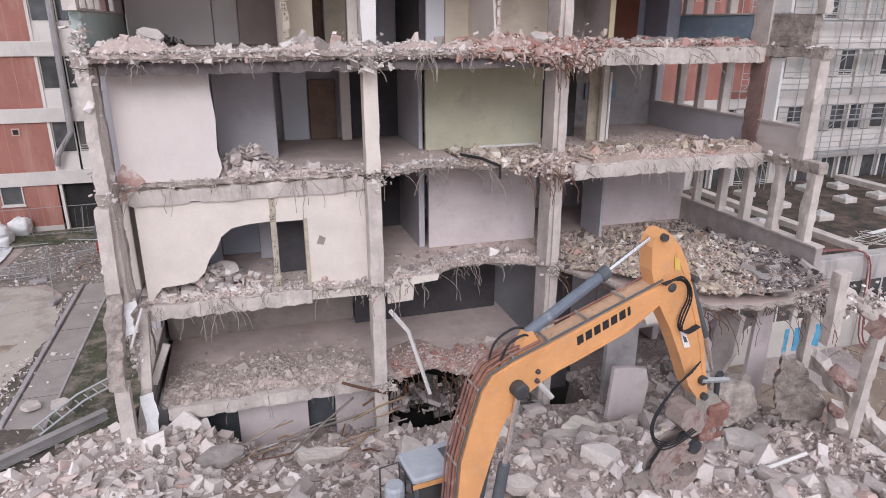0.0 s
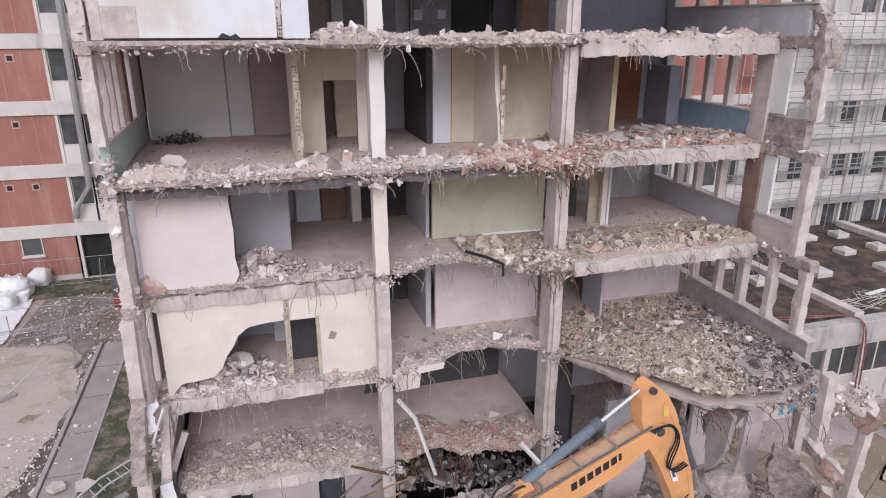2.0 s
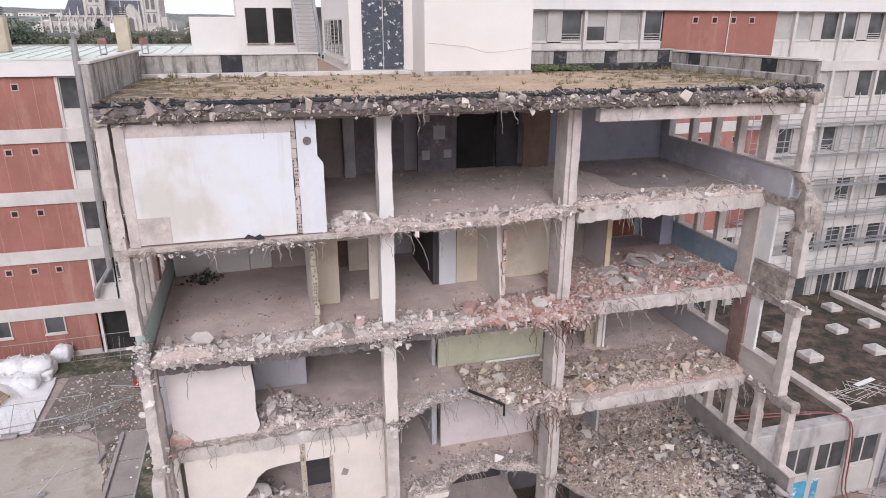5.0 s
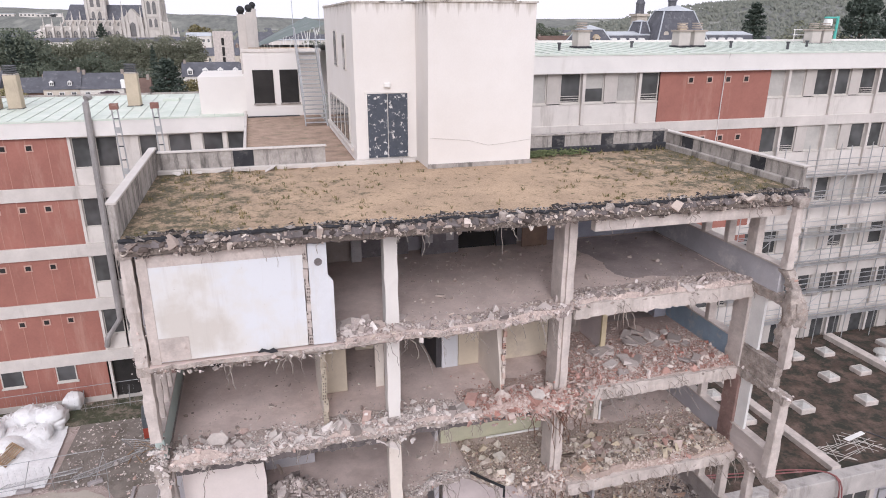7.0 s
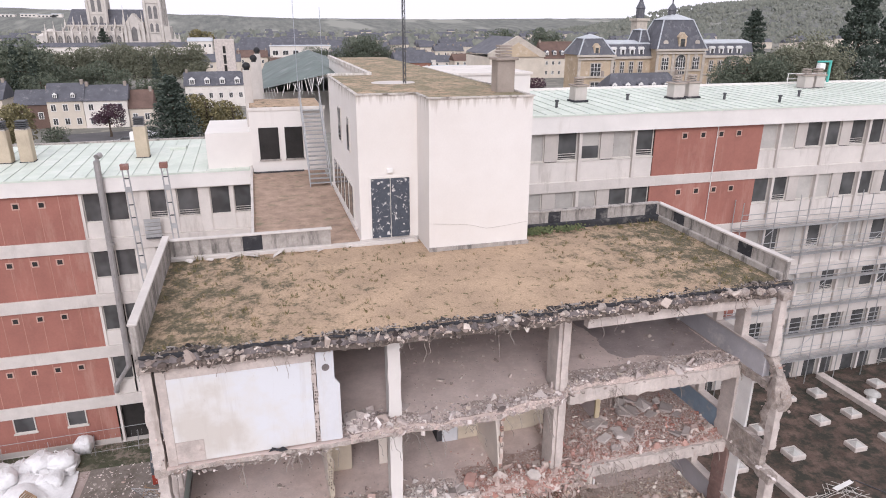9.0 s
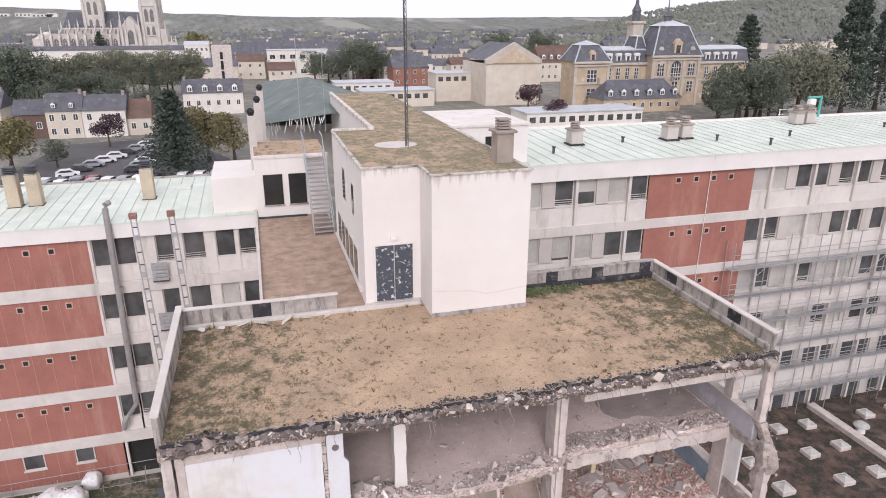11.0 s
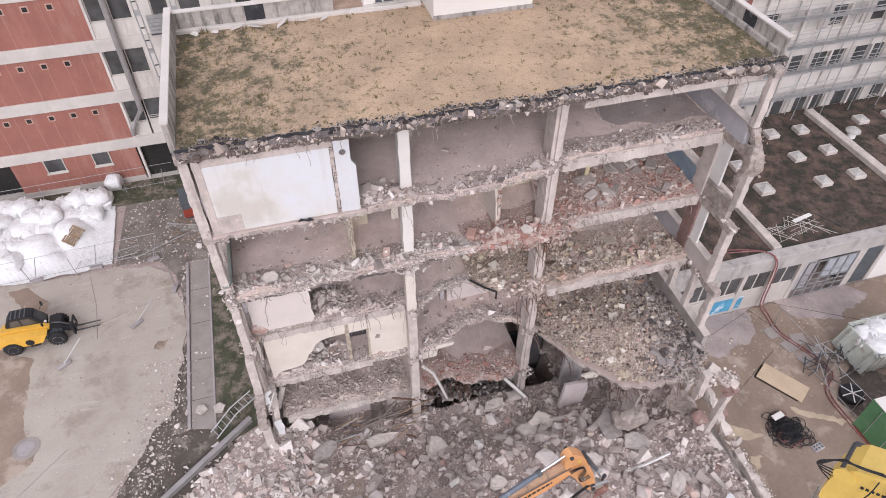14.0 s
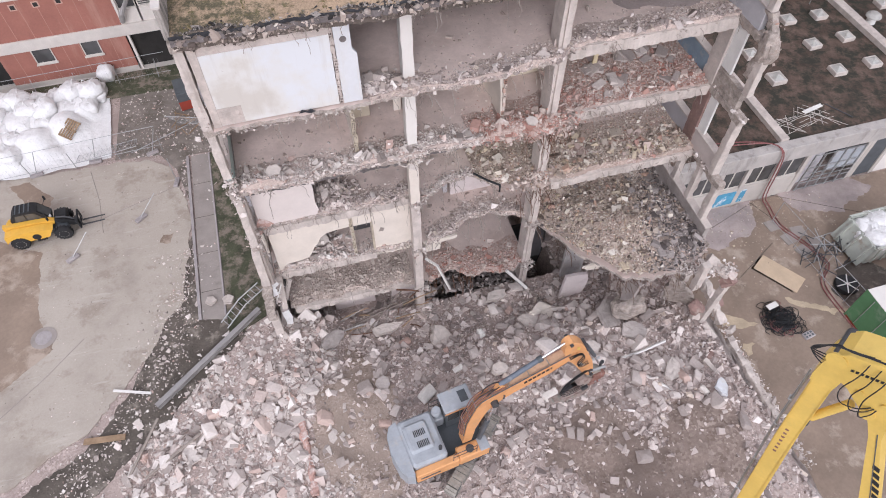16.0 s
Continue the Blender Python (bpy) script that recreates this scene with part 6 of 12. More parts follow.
# beams and clean slab faces that still hold at the front
def beam(x0, x1, y0, y1, z0, z1, mat, label):
    me = Mesh()
    xs = np.linspace(x0, x1, max(3, int((x1 - x0) / 0.1)))
    n = len(xs)
    for y, z in ((y0, z1), (y0, z0), (y1, z0), (y1, z1)):
        me.v += [(float(x), y + (0.05 * nz(x, z, 2.5) + 0.05 * nz(x, z, 8.0) + 0.04 * abs(nz(x, z, 16.0)) if y == y0 else 0), z + (0.06 * nz(x, z, 3.1) + 0.05 * nz(x, z, 9.0) if y == y0 else 0)) for x in xs]
    me.f = [(j * n + i, ((j + 1) % 4) * n + i, ((j + 1) % 4) * n + i + 1, j * n + i + 1) for j in range(4) for i in range(n - 1)] + [(0, 3 * n, 2 * n, n), (n - 1, 2 * n - 1, 3 * n - 1, 4 * n - 1)]
    return link("edge_beam", me, M[mat], None, label, "beam", "edge beams of the cut-open building", "structure")


PB = "pale chipped concrete edge beam"
beam(9.4, 16.35, 17.72, 17.98, F5 - 0.52, F5 - 0.03, "concrete_pale", PB)
beam(9.4, 16.35, 17.86, 18.12, F4 - 0.5, F4 - 0.03, "concrete_pale", PB)
beam(9.4, 16.35, 17.24, 17.5, F3 - 0.46, F3 - 0.03, "concrete_pale", PB)
beam(-3.05, 3.2, 18.24, 18.5, F3 - 0.6, F3 - 0.2, "concrete_pale", PB)
beam(-3.05, 1.5, 18.2, 18.5, F2 - 0.5, F2 - 0.06, "concrete_pale", PB)
beam(-2.9, 3.2, 18.3, 18.6, F1 - 0.46, F1 - 0.06, "concrete_pale", PB)
# dark strips in place of the shaded recess under the slab edge
beam(-3.1, 3.2, 17.5, 17.75, F4 - 0.5, F4 - 0.2, "soffit", "beam under the slab edge, coloured dark for shade")
beam(3.65, 8.9, 17.65, 17.9, F4 - 0.5, F4 - 0.2, "soffit", "beam under the slab edge, coloured dark for shade")
# wreckage under the sagging floor
for poly, x0, x1, mt, lb in (
        ([(14.0, 3.6), (14.3, 5.9), (14.2, 6.1), (13.2, 6.1), (13.3, 4.9), (13.6, 4.2)], 12.6, 12.75, "concrete", "hanging piece of a torn slab"),):
    structure("hanging_slab", Mesh().prism(poly, x0, x1, "x"), M[mt], lb, "slab")
wall_outline("wall_panel", [(10.6, 1.2), (11.9, 1.0), (12.1, 2.4), (11.95, 3.0), (11.3, 3.15), (10.75, 3.2)], 16.2, 16.36, "beige", "standing piece of a broken beige wall")
wall_outline("wall_panel", [(15.75, 1.4), (16.55, 1.3), (16.6, 6.0), (15.95, 6.05)], 15.95, 16.1, "beige", "pale stained wall under the sagging floor")
for zz in range(7):
    x = 15.85 + 0.11 * zz
    part("hanging_bar", Mesh().tube([(x, 15.9, 6.05), (x + random.uniform(-0.1, 0.1), 15.82, 5.2), (x + random.uniform(-0.25, 0.25), 15.85, 4.5)], 0.012, 4), M["rust"], wr)
# slab that has tipped down under the heap, and what leans round it
structure("tipped_slab", plate([(15.6, 14.6, 4.0), (16.2, 14.2, 3.7), (16.9, 13.7, 2.4), (16.7, 13.4, 1.4), (15.7, 13.9, 1.4), (15.5, 14.4, 2.6)], (0.5, 0.85, 0.2), 0.22, 0.08), M["fracture"], "broken grey floor slab tipped on its edge", "slab")
structure("hanging_slab", plate([(12.4, 14.1, 5.5), (13.0, 14.0, 5.75), (13.85, 14.0, 5.6), (13.55, 14.05, 5.1), (13.25, 14.1, 4.7), (12.75, 14.15, 4.68), (12.5, 14.15, 5.1)], (0.1, 1, 0.1), 0.12, 0.05), M["soffit"], "dark torn piece of slab hanging by its bars", "slab")
structure("hanging_slab", plate([(10.75, 15.2, 5.5), (11.2, 15.1, 5.75), (11.75, 15.0, 5.65), (11.6, 15.05, 5.25), (11.0, 15.15, 5.2)], (0.1, 1, 0.1), 0.1, 0.05), M["cream"], "pale torn piece of slab under the broken edge", "slab")
structure("tipped_slab", plate([(9.6, 15.8, 1.9), (10.9, 15.6, 2.1), (11.2, 15.2, 1.5), (10.4, 14.7, 1.1), (9.7, 15.0, 1.2)], (0.1, 0.6, 0.8), 0.2, 0.07), M["concrete_pale"], "broken slab piece propped against the pier", "slab")
part("broken_post", bent_post([(15.6, 12.95, 5.0), (15.5, 12.85, 5.9), (15.34, 12.75, 7.3)], 0.36, 0.3, 0.03), M["concrete_pale"], wr, "pale broken post leaning out of the heap")
part("broken_post", bent_post([(16.95, 12.7, 1.6), (17.0, 12.65, 3.7), (17.1, 12.6, 5.7)], 0.34, 0.3, 0.03), M["concrete_pale"], wr, "pale broken post at the corner")
part("broken_post", bent_post([(16.2, 13.6, 6.3), (16.6, 13.2, 6.05), (17.2, 12.6, 5.7)], 0.5, 0.42, 0.09), M["concrete_pale"], wr, "broken ledge of concrete")
part("broken_post", bent_post([(16.9, 12.65, 5.2), (17.15, 12.5, 5.75)], 0.5, 0.45, 0.08), M["red_post"], wr, "oxide red broken masonry")
pts = np.stack([rng.uniform(14.6, 17.2, 500), rng.normal(13.1, 0.3, 500), rng.normal(6.15, 0.18, 500)], 1)
pts[:, 1] = 13.45 - 0.32 * (pts[:, 0] - 15.0) + rng.normal(0, 0.2, 500)
rubble("ledge_rubble", pts, crumb_sizes(500, 0.02, 0.07, 0.18, 0.08), M["rubble_pale"], None, "crumbled concrete along the broken corner")

# torn lower part of the end pier
part("pier", bent_post([(-3.5, 17.35, 9.4), (-3.55, 17.3, 7.2)], 0.34, 0.42, 0.012), M["concrete_pale"], wl)
part("torn_pier", bent_post([(-3.55, 17.35, 7.3), (-3.68, 17.3, 6.2), (-3.8, 17.3, 5.2), (-3.88, 17.3, 4.42)], 0.42, 0.45, 0.06), M["fracture"], wl, "rough torn concrete with bare stone")
part("pier", bent_post([(-3.78, 17.35, 4.5), (-3.82, 17.35, 1.9)], 0.38, 0.36, 0.012), M["concrete_pale"], wl)
part("inner_post", bent_post([(-3.08, 17.95, 6.3), (-3.16, 17.95, 5.2), (-3.28, 17.95, 3.95)], 0.26, 0.3, 0.012), M["concrete_pale"], wl)
part("inner_post", bent_post([(-3.28, 17.95, 4.0), (-3.5, 17.95, 3.0), (-3.62, 17.95, 1.7)], 0.28, 0.3, 0.03), M["concrete"], wl)
part("brace_post", bent_post([(-2.75, 19.0, 4.75), (-3.2, 18.6, 3.7)], 0.2, 0.25, 0.012), M["concrete_pale"], wl)
part("torn_bar", Mesh().tube([(-3.0, 17.45, 6.6), (-3.2, 17.4, 6.1), (-3.42, 17.4, 5.5)], 0.035, 5), M["pipe_white"], wl, "bent white bar")


# ---- ground ----
YARD = -0.3


def ground_z(x, y):
    """One sheet: the raised yard, the rubble field in front of the cut, the lower yard beyond the end wall."""
    def sm(a, b, t):
        t = min(1, max(0, (t - a) / (b - a)))
        return t * t * (3 - 2 * t)
    line = -4.6 - max(0.0, 19.0 - y) * 1.0
    west = 1 - sm(line - 0.6, line + 1.2, x) if y < 26 else 1 - sm(-4.6, -3.6, x)
    east = sm(16.9, 18.4, x)
    field = 2.35 + 0.25 * nz(x, y, 0.25, 3) + 0.22 * nz(x, y, 0.8, 5)
    field -= 1.25 * sm(13.2, 17.0, y) * sm(-2.6, 0.5, x)
    field += 0.75 * math.exp(-(((x + 4.0) / 2.6) ** 2 + ((y - 14.0) / 3.2) ** 2))
    field += 0.5 * math.exp(-(((x - 2.6) / 3.0) ** 2 + ((y - 9.8) / 3.0) ** 2))
    field -= 0.8 * sm(11.5, 15.0, x) * sm(8.0, 12.0, y)
    if y > 18.0 and -3.9 < x < 16.8:
        field = -1.8 if 3.5 < x < 11.4 else 0.55
    z = field * (1 - west) * (1 - east) + 2.48 * west + (YARD - 0.08) * east * (1 - west)
    far = sm(45, 70, math.hypot(x, y - 15))
    return z * (1 - far) + 2.0 * far


def spread(lo, hi, step, reach, grow=1.35):
    a = list(np.arange(lo, hi + step / 2, step))
    d = step
    while a[-1] < reach:
        d *= grow
        a.append(a[-1] + d)
    d = step
    b = []
    c = lo
    while c > -reach:
        d *= grow
        c -= d
        b.append(c)
    return b[::-1] + a


gx, gy = spread(-20, 36, 0.4, 4200), spread(-2, 42, 0.4, 4200)
me = Mesh()
me.v = [(x, y, ground_z(x, y)) for y in gy for x in gx]
W = len(gx)
me.f = [(j * W + i, j * W + i + 1, (j + 1) * W + i + 1, (j + 1) * W + i) for j in range(len(gy) - 1) for i in range(W - 1)]
ground = link("ground", me, M["dirt"], None, "dusty grey-brown demolition ground running on into the town", "ground", kind="structure")
ground.data.materials.append(M["city"])
idx = [1 if (abs(gx[i] - 6) > 34 or gy[j] > 46) else 0 for j in range(len(gy) - 1) for i in range(W - 1)]
ground.data.polygons.foreach_set("material_index", idx)


def sheet(name, poly, z, thick, mat, label, category="pavement"):
    me = Mesh().prism(poly, z - thick, z, "z")
    return structure(name, me, M[mat], label, category)


sheet("pavement", blot([(-40, 20.0), (-16.3, 13.0), (-12.7, 14.9), (-10.7, 17.2), (-9.4, 19.2), (-8.3, 21.0), (-7.9, 24.0), (-7.75, 27.0), (-8.3, 29.6), (-8.8, 30.6), (-9.8, 31.4), (-13, 31.8), (-40, 32.5)], 0.22, 0.8), 2.53, 0.2, "yard", "large dusty beige yard of worn concrete")
sheet("pavement", [(-7.5, 19.3), (-6.4, 19.0), (-6.4, 31.0), (-7.4, 31.0)], 2.56, 0.2, "path", "narrow strip of old asphalt path")
structure("kerb", Mesh().cbox(-7.68, 19.3, 2.3, -7.52, 31.0, 2.64, 0.02), M["kerb"], "stone kerb beside the path", "kerb")
for y in (20.9, 23.4, 26.0, 28.6):
    structure("floor_crack", Mesh().box(-7.45, y, 2.54, -6.42, y + 0.03, 2.564), M["soil_dark"], "dark joint across the path", "crack")
for poly, mt in (([(27.31, 20.8), (32.46, 20.8), (33.49, 19.15), (30.4, 18.12), (27.83, 18.74)], "damp_floor"), ([(20.62, 20.6), (25.25, 20.39), (24.74, 18.33), (21.65, 17.51), (19.59, 18.74)], "damp_floor"), ([(26.28, 13.39), (28.34, 14.93), (30.4, 13.39), (28.86, 11.33), (26.8, 11.53)], "soil_dark"), ([(19.17, 13.59), (20.0, 13.28), (21.03, 12.46), (20.2, 12.56), (19.17, 12.87)], "tan_dust"), ([(19.48, 11.74), (20.2, 11.33), (19.59, 11.02)], "tan_dust"), ([(23.6, 13.49), (25.25, 12.36), (26.8, 11.63), (27.21, 11.22), (25.36, 11.94), (23.6, 13.08)], "tan_dust")):
    structure("stain", Mesh().prism(blot(poly, 0.3), YARD - 0.005, YARD + 0.006, "z"), M[mt], "stain on the damp yard", "pavement")
for a, b in (((18.97, 18.12), (25.36, 20.18)), ((25.36, 20.18), (27.21, 15.65)), ((26.8, 20.49), (32.77, 16.89)), ((21.03, 15.03), (24.94, 17.09))):
    link("floor_crack", Mesh().tube([(*a, YARD), (*b, YARD)], 0.02, 4), M["soil_dark"], None, "dark joint in the yard concrete", "crack", kind="structure")
structure("kerb", Mesh().cbox(-6.4, 19.0, 2.3, -6.3, 31.0, 2.62, 0.02), M["kerb"], "thin stone edging beside the verge", "kerb")
sheet("verge", [(-6.28, 17.8), (-4.4, 18.6), (-3.8, 19.5), (-3.8, 29.5), (-6.28, 31.0)], 2.6, 0.2, "grass_soil", "mossy verge along the building", "ground")
sheet("verge", blot([(-16.0, 12.2), (-14.1, 13.3), (-12.4, 14.5), (-10.9, 16.4), (-9.9, 18.6), (-8.7, 20.8), (-8.2, 23.5), (-7.7, 25.0), (-7.68, 19.6), (-6.3, 18.9), (-5.4, 17.9), (-7.4, 16.2), (-9.6, 14.2), (-11.6, 12.6), (-13.0, 11.2)], 0.25, 0.9), 2.527, 0.2, "soil_dark", "dark damp soil between the yard and the rubble", "ground")
sheet("verge", [(-11.8, 32.0), (-9.2, 31.7), (-8.3, 30.2), (-7.7, 27.5), (-7.68, 31.2), (-3.8, 31.2), (-3.8, 37.5), (-11.5, 37.8)], 2.54, 0.2, "soil_rough", "rough trodden soil strewn with debris beside the yard", "ground")
sheet("verge", [(-30, 38.4), (-7.6, 37.6), (-7.6, 39.9), (-30, 39.9)], 2.75, 0.3, "grass_soil", "mossy strip along the red wing", "ground")
sheet("pavement", [(17.4, -6), (46, -6), (46, 20.3), (18.2, 20.3), (18.2, 14.0)], YARD, 0.2, "yard_wet", "damp brown concrete yard with pale dried patches")
for poly in ([(-40, 27.5), (-17.8, 27.3), (-15.6, 25.8), (-15.5, 23.9), (-15.5, 21.6), (-14.7, 20.5), (-14.7, 19.5), (-16.7, 18.1), (-40, 14.0)], [(-17.6, 31.4), (-16.6, 31.4), (-15.2, 29.8), (-15.6, 27.2), (-16.3, 27.4), (-16.6, 29.6)], [(-9.4, 24.9), (-8.8, 24.6), (-8.6, 25.2), (-9.2, 25.4)]):
    sheet("stain", blot(poly, 0.22), 2.536, 0.006, "yard_wet", "damp brown patch on the yard concrete", "pavement")
# joints in the yard
for a, b in (((-16.5, 26.2), (-8.4, 28.8)), ((-13.2, 31.4), (-12.4, 26.4)), ((-16.8, 16.5), (-13.2, 19.8))):
    link("floor_crack", Mesh().tube([(*a, 2.531), ((a[0] + b[0]) / 2 + 0.15, (a[1] + b[1]) / 2, 2.531), (*b, 2.531)], 0.02, 4), M["path"], None, "dark crack in the yard concrete", "crack", kind="structure")

# ---- rubble field ----
N = 84000
px, py = rng.uniform(-11.5, 17.3, N), rng.uniform(-4.0, 20.5, N)
line = -4.7 - np.maximum(0, 19.0 - py) * 1.02
dens = np.where(px < line, np.exp(-(line - px) / 0.5) * 0.5, 1.0)
dens *= np.where((py > 18.2) & (px < 3.4), 0.6, 1.0)
dens *= np.clip(0.62 + 0.6 * np.array([nz(a, b, 0.35, 2) for a, b in zip(px, py)]), 0.12, 1)
dens *= np.where((px < -3.7) & (py > 18.4), 0.05, 1.0)
soil = np.array([nz(a, b, 0.3, 11) for a, b in zip(px, py)]) * 1.6 + ((px - 11.0) / 3.5) ** 2 + ((py - 6.6) / 3.0) ** 2
dens *= np.where(soil < 0.9, 0.22, 1.0)
dens *= np.where(((px + 1.3) / 1.9) ** 2 + ((py - 11.2) / 4.2) ** 2 + np.array([nz(a, b, 0.5, 17) for a, b in zip(px, py)]) * 1.3 < 0.9, 0.35, 1.0)
keep = rng.uniform(0, 1, N) < dens
px, py = px[keep], py[keep]
s = np.where(rng.uniform(0, 1, len(px)) < 0.24, band_sizes(len(px), 0.07, 0.24, 2.2), band_sizes(len(px), 0.02, 0.08, 1.5))
pz = np.array([ground_z(a, b) for a, b in zip(px, py)]) + s * 0.15
P3 = np.stack([px, py, pz], 1)
west = px < -1.5
s[west] *= 1.22
rubble("rubble_field", P3[west], s[west], M["rubble_pale"], None, "pale broken masonry spilling into the yard")
rubble("rubble_field", P3[~west], s[~west], M["rubble"], None, "field of broken concrete and dust before the cut building")
# bare trodden soil in the open part of the field
me, seen = Mesh(), {}
for j in range(60):
    for i in range(60):
        x, y = 6.0 + 0.18 * i, 1.5 + 0.18 * j
        if nz(x, y, 0.3, 11) * 1.6 + ((x - 11.0) / 3.5) ** 2 + ((y - 6.6) / 3.0) ** 2 < 1.0 + 0.25 * nz(x, y, 2.2, 4):
            q = []
            for a, b in ((0, 0), (1, 0), (1, 1), (0, 1)):
                if (i + a, j + b) not in seen:
                    seen[(i + a, j + b)] = len(me.v)
                    me.v.append((x + 0.18 * a, y + 0.18 * b, ground_z(x + 0.18 * a, y + 0.18 * b) + 0.035))
                q.append(seen[(i + a, j + b)])
            me.f.append(tuple(q))
structure("ground_patch", me, M["soil_brown"], "bare brown trodden soil among the rubble", "ground")
def tan_soil(x, y):
    return ((x + 1.3) / 1.9) ** 2 + ((y - 11.2) / 4.2) ** 2 + nz(x, y, 0.5, 17) * 1.3


me, seen = Mesh(), {}
for j in range(64):
    for i in range(40):
        x, y = -4.2 + 0.16 * i, 6.0 + 0.16 * j
        if tan_soil(x, y) < 0.9 + 0.3 * nz(x, y, 2.4, 6):
            q = []
            for a, b in ((0, 0), (1, 0), (1, 1), (0, 1)):
                if (i + a, j + b) not in seen:
                    seen[(i + a, j + b)] = len(me.v)
                    me.v.append((x + 0.16 * a, y + 0.16 * b, ground_z(x + 0.16 * a, y + 0.16 * b) + 0.035))
                q.append(seen[(i + a, j + b)])
            me.f.append(tuple(q))
structure("ground_patch", me, M["soil_tan"], "bare tan trodden soil beside the old wall line", "ground")
structure("wall_stump", bent_post([(-3.35, 17.6, 2.0), (-3.45, 15.0, 2.75), (-3.5, 12.0, 2.8), (-3.45, 9.2, 2.5)], 0.26, 0.34, 0.09), M["rust_stain"], "low reddish-brown stump of the torn end wall half buried in rubble")
# lumps large enough to pick up one by one
lump_data = []
for cv, cf in [_chunk("lump") for _ in range(18)]:
    me = Mesh()
    me.add([tuple(p) for p in cv], [tuple(int(i) for i in q) for q in cf])
    lump_data.append(me.data("concrete_lump", M["chunk"]))
cnt_k = 1.5
spots = [(9.8, 15.0, 2.0, 26), (7.2, 16.4, 1.6, 18), (12.6, 11.6, 2.4, 26), (3.0, 15.4, 2.2, 18), (-1.5, 14.2, 2.6, 22), (-5.6, 13.6, 2.2, 20), (5.5, 12.4, 3.0, 24), (14.8, 9.6, 1.6, 16), (0.5, 10.0, 3.5, 20), (9.0, 9.0, 3.0, 24)]
for cx, cy, rad, cnt in spots:
    for _ in range(int(cnt * cnt_k)):
        x, y = random.gauss(cx, rad * 0.6), random.gauss(cy, rad * 0.6)
        if x > 16.6 or (((x - 11.0) / 3.5) ** 2 + ((y - 6.6) / 3.0) ** 2 < 0.7 and random.random() < 0.8) or (y > 17.6 and not 4 < x < 9) or (abs(x - 2.4) < 2.0 and abs(y - 9.6) < 2.2):
            continue
        h = random.uniform(0.11, 0.22) + 0.3 * random.random() ** 3
        ob = new("concrete_lump", random.choice(lump_data))
        ob.matrix_basis = pose(x, y, ground_z(x, y) + h * 0.25, random.gauss(0, 18), random.gauss(0, 18), random.uniform(0, 360)) @ Matrix.Diagonal((h, h * random.uniform(0.6, 1.0), h * random.uniform(0.6, 1.0), 1))
        tagged(ob, "broken lump of pale concrete half sunk in the rubble", "rubble", "large lumps in the rubble")
# larger slabs lying about
big_label = "broken slab of concrete lying in the rubble"
for x, y, sx, sy, rz, t, mt in ((9.3, 15.4, 0.9, 0.6, 20, 14, "cream"), (8.4, 15.0, 0.7, 0.5, -20, -12, "concrete_pale"), (3.8, 15.3, 0.6, 0.8, 8, 30, "concrete_pale"), (7.4, 17.2, 0.8, 0.35, 25, 10, "concrete_pale"), (12.3, 14.0, 1.0, 0.8, 40, 22, "concrete"),
                                (13.2, 12.9, 0.8, 0.5, -10, 12, "concrete"), (14.0, 10.4, 0.7, 0.4, 60, 8, "concrete_pale"), (-1.4, 16.5, 0.8, 0.4, 35, 16, "concrete"), (1.2, 16.8, 1.0, 0.3, 10, 10, "concrete_pale"), (10.6, 12.4, 0.5, 0.4, 0, 8, "concrete_pale"),
                                (-6.2, 20.0, 0.35, 0.3, 15, 4, "concrete_pale"), (-7.0, 20.2, 0.3, 0.3, 50, 4, "concrete_pale"), (5.9, 12.6, 0.5, 0.35, 30, 10, "concrete_pale"), (0.4, 13.4, 0.45, 0.3, -25, 10, "concrete"), (15.6, 8.8, 0.5, 0.3, 70, 6, "white_panel")):
    nv = random.choice((5, 6, 7))
    rim = [(sx * random.uniform(0.75, 1.1) * math.cos(6.283 * (q + random.uniform(-0.2, 0.2)) / nv), sy * random.uniform(0.8, 1.2) * math.sin(6.283 * (q + random.uniform(-0.2, 0.2)) / nv), 0.0) for q in range(nv)]
    me = plate(rim, (0.06, 0.03, 1), random.uniform(0.12, 0.22), 0.03)
    ob = link("slab_piece", me, M[mt], None, big_label, "slab", "broken slabs in the rubble")
    ob.matrix_basis = pose(x, y, ground_z(x, y) + 0.16, t, t * 0.6, rz)

px, py = rng.uniform(-11.5, -4.0, 1600), rng.uniform(27, 38, 1600)
keep = (px > -8.0) | (py > 31.6)
keep &= ~((px > -7.6) & (py < 31.0) & (rng.uniform(0, 1, 1600) < 0.7))
rubble("yard_debris", np.stack([px, py, np.full(1600, 2.56)], 1)[keep], crumb_sizes(1600, 0.02, 0.07, 0.2, 0.06)[keep], M["rubble_pale"], None, "scattered crumbs and scraps on the trodden soil")
px, py = rng.uniform(-17, -7.9, 420), rng.uniform(13.5, 31.5, 420)
keep = px > -17 + (31 - py) * 0.1
rubble("yard_debris", np.stack([px, py, np.full(420, 2.54)], 1)[keep], crumb_sizes(420, 0.012, 0.04, 0.12, 0.06)[keep], M["rubble"], None, "small crumbs scattered on the yard concrete")
px, py = rng.normal(0, 1, 1500), rng.uniform(11.5, 24, 1500)
px = np.interp(py, [11.5, 13.3, 14.5, 16.4, 18.6, 21.6, 24], [-13.4, -13.2, -11.4, -9.9, -8.9, -8.3, -7.9]) + px * 0.8
rubble("yard_debris", np.stack([px, py, np.full(1500, 2.54)], 1), crumb_sizes(1500, 0.018, 0.06, 0.18, 0.06), M["rubble_pale"], None, "crumbs and scraps strewn over the dark soil")

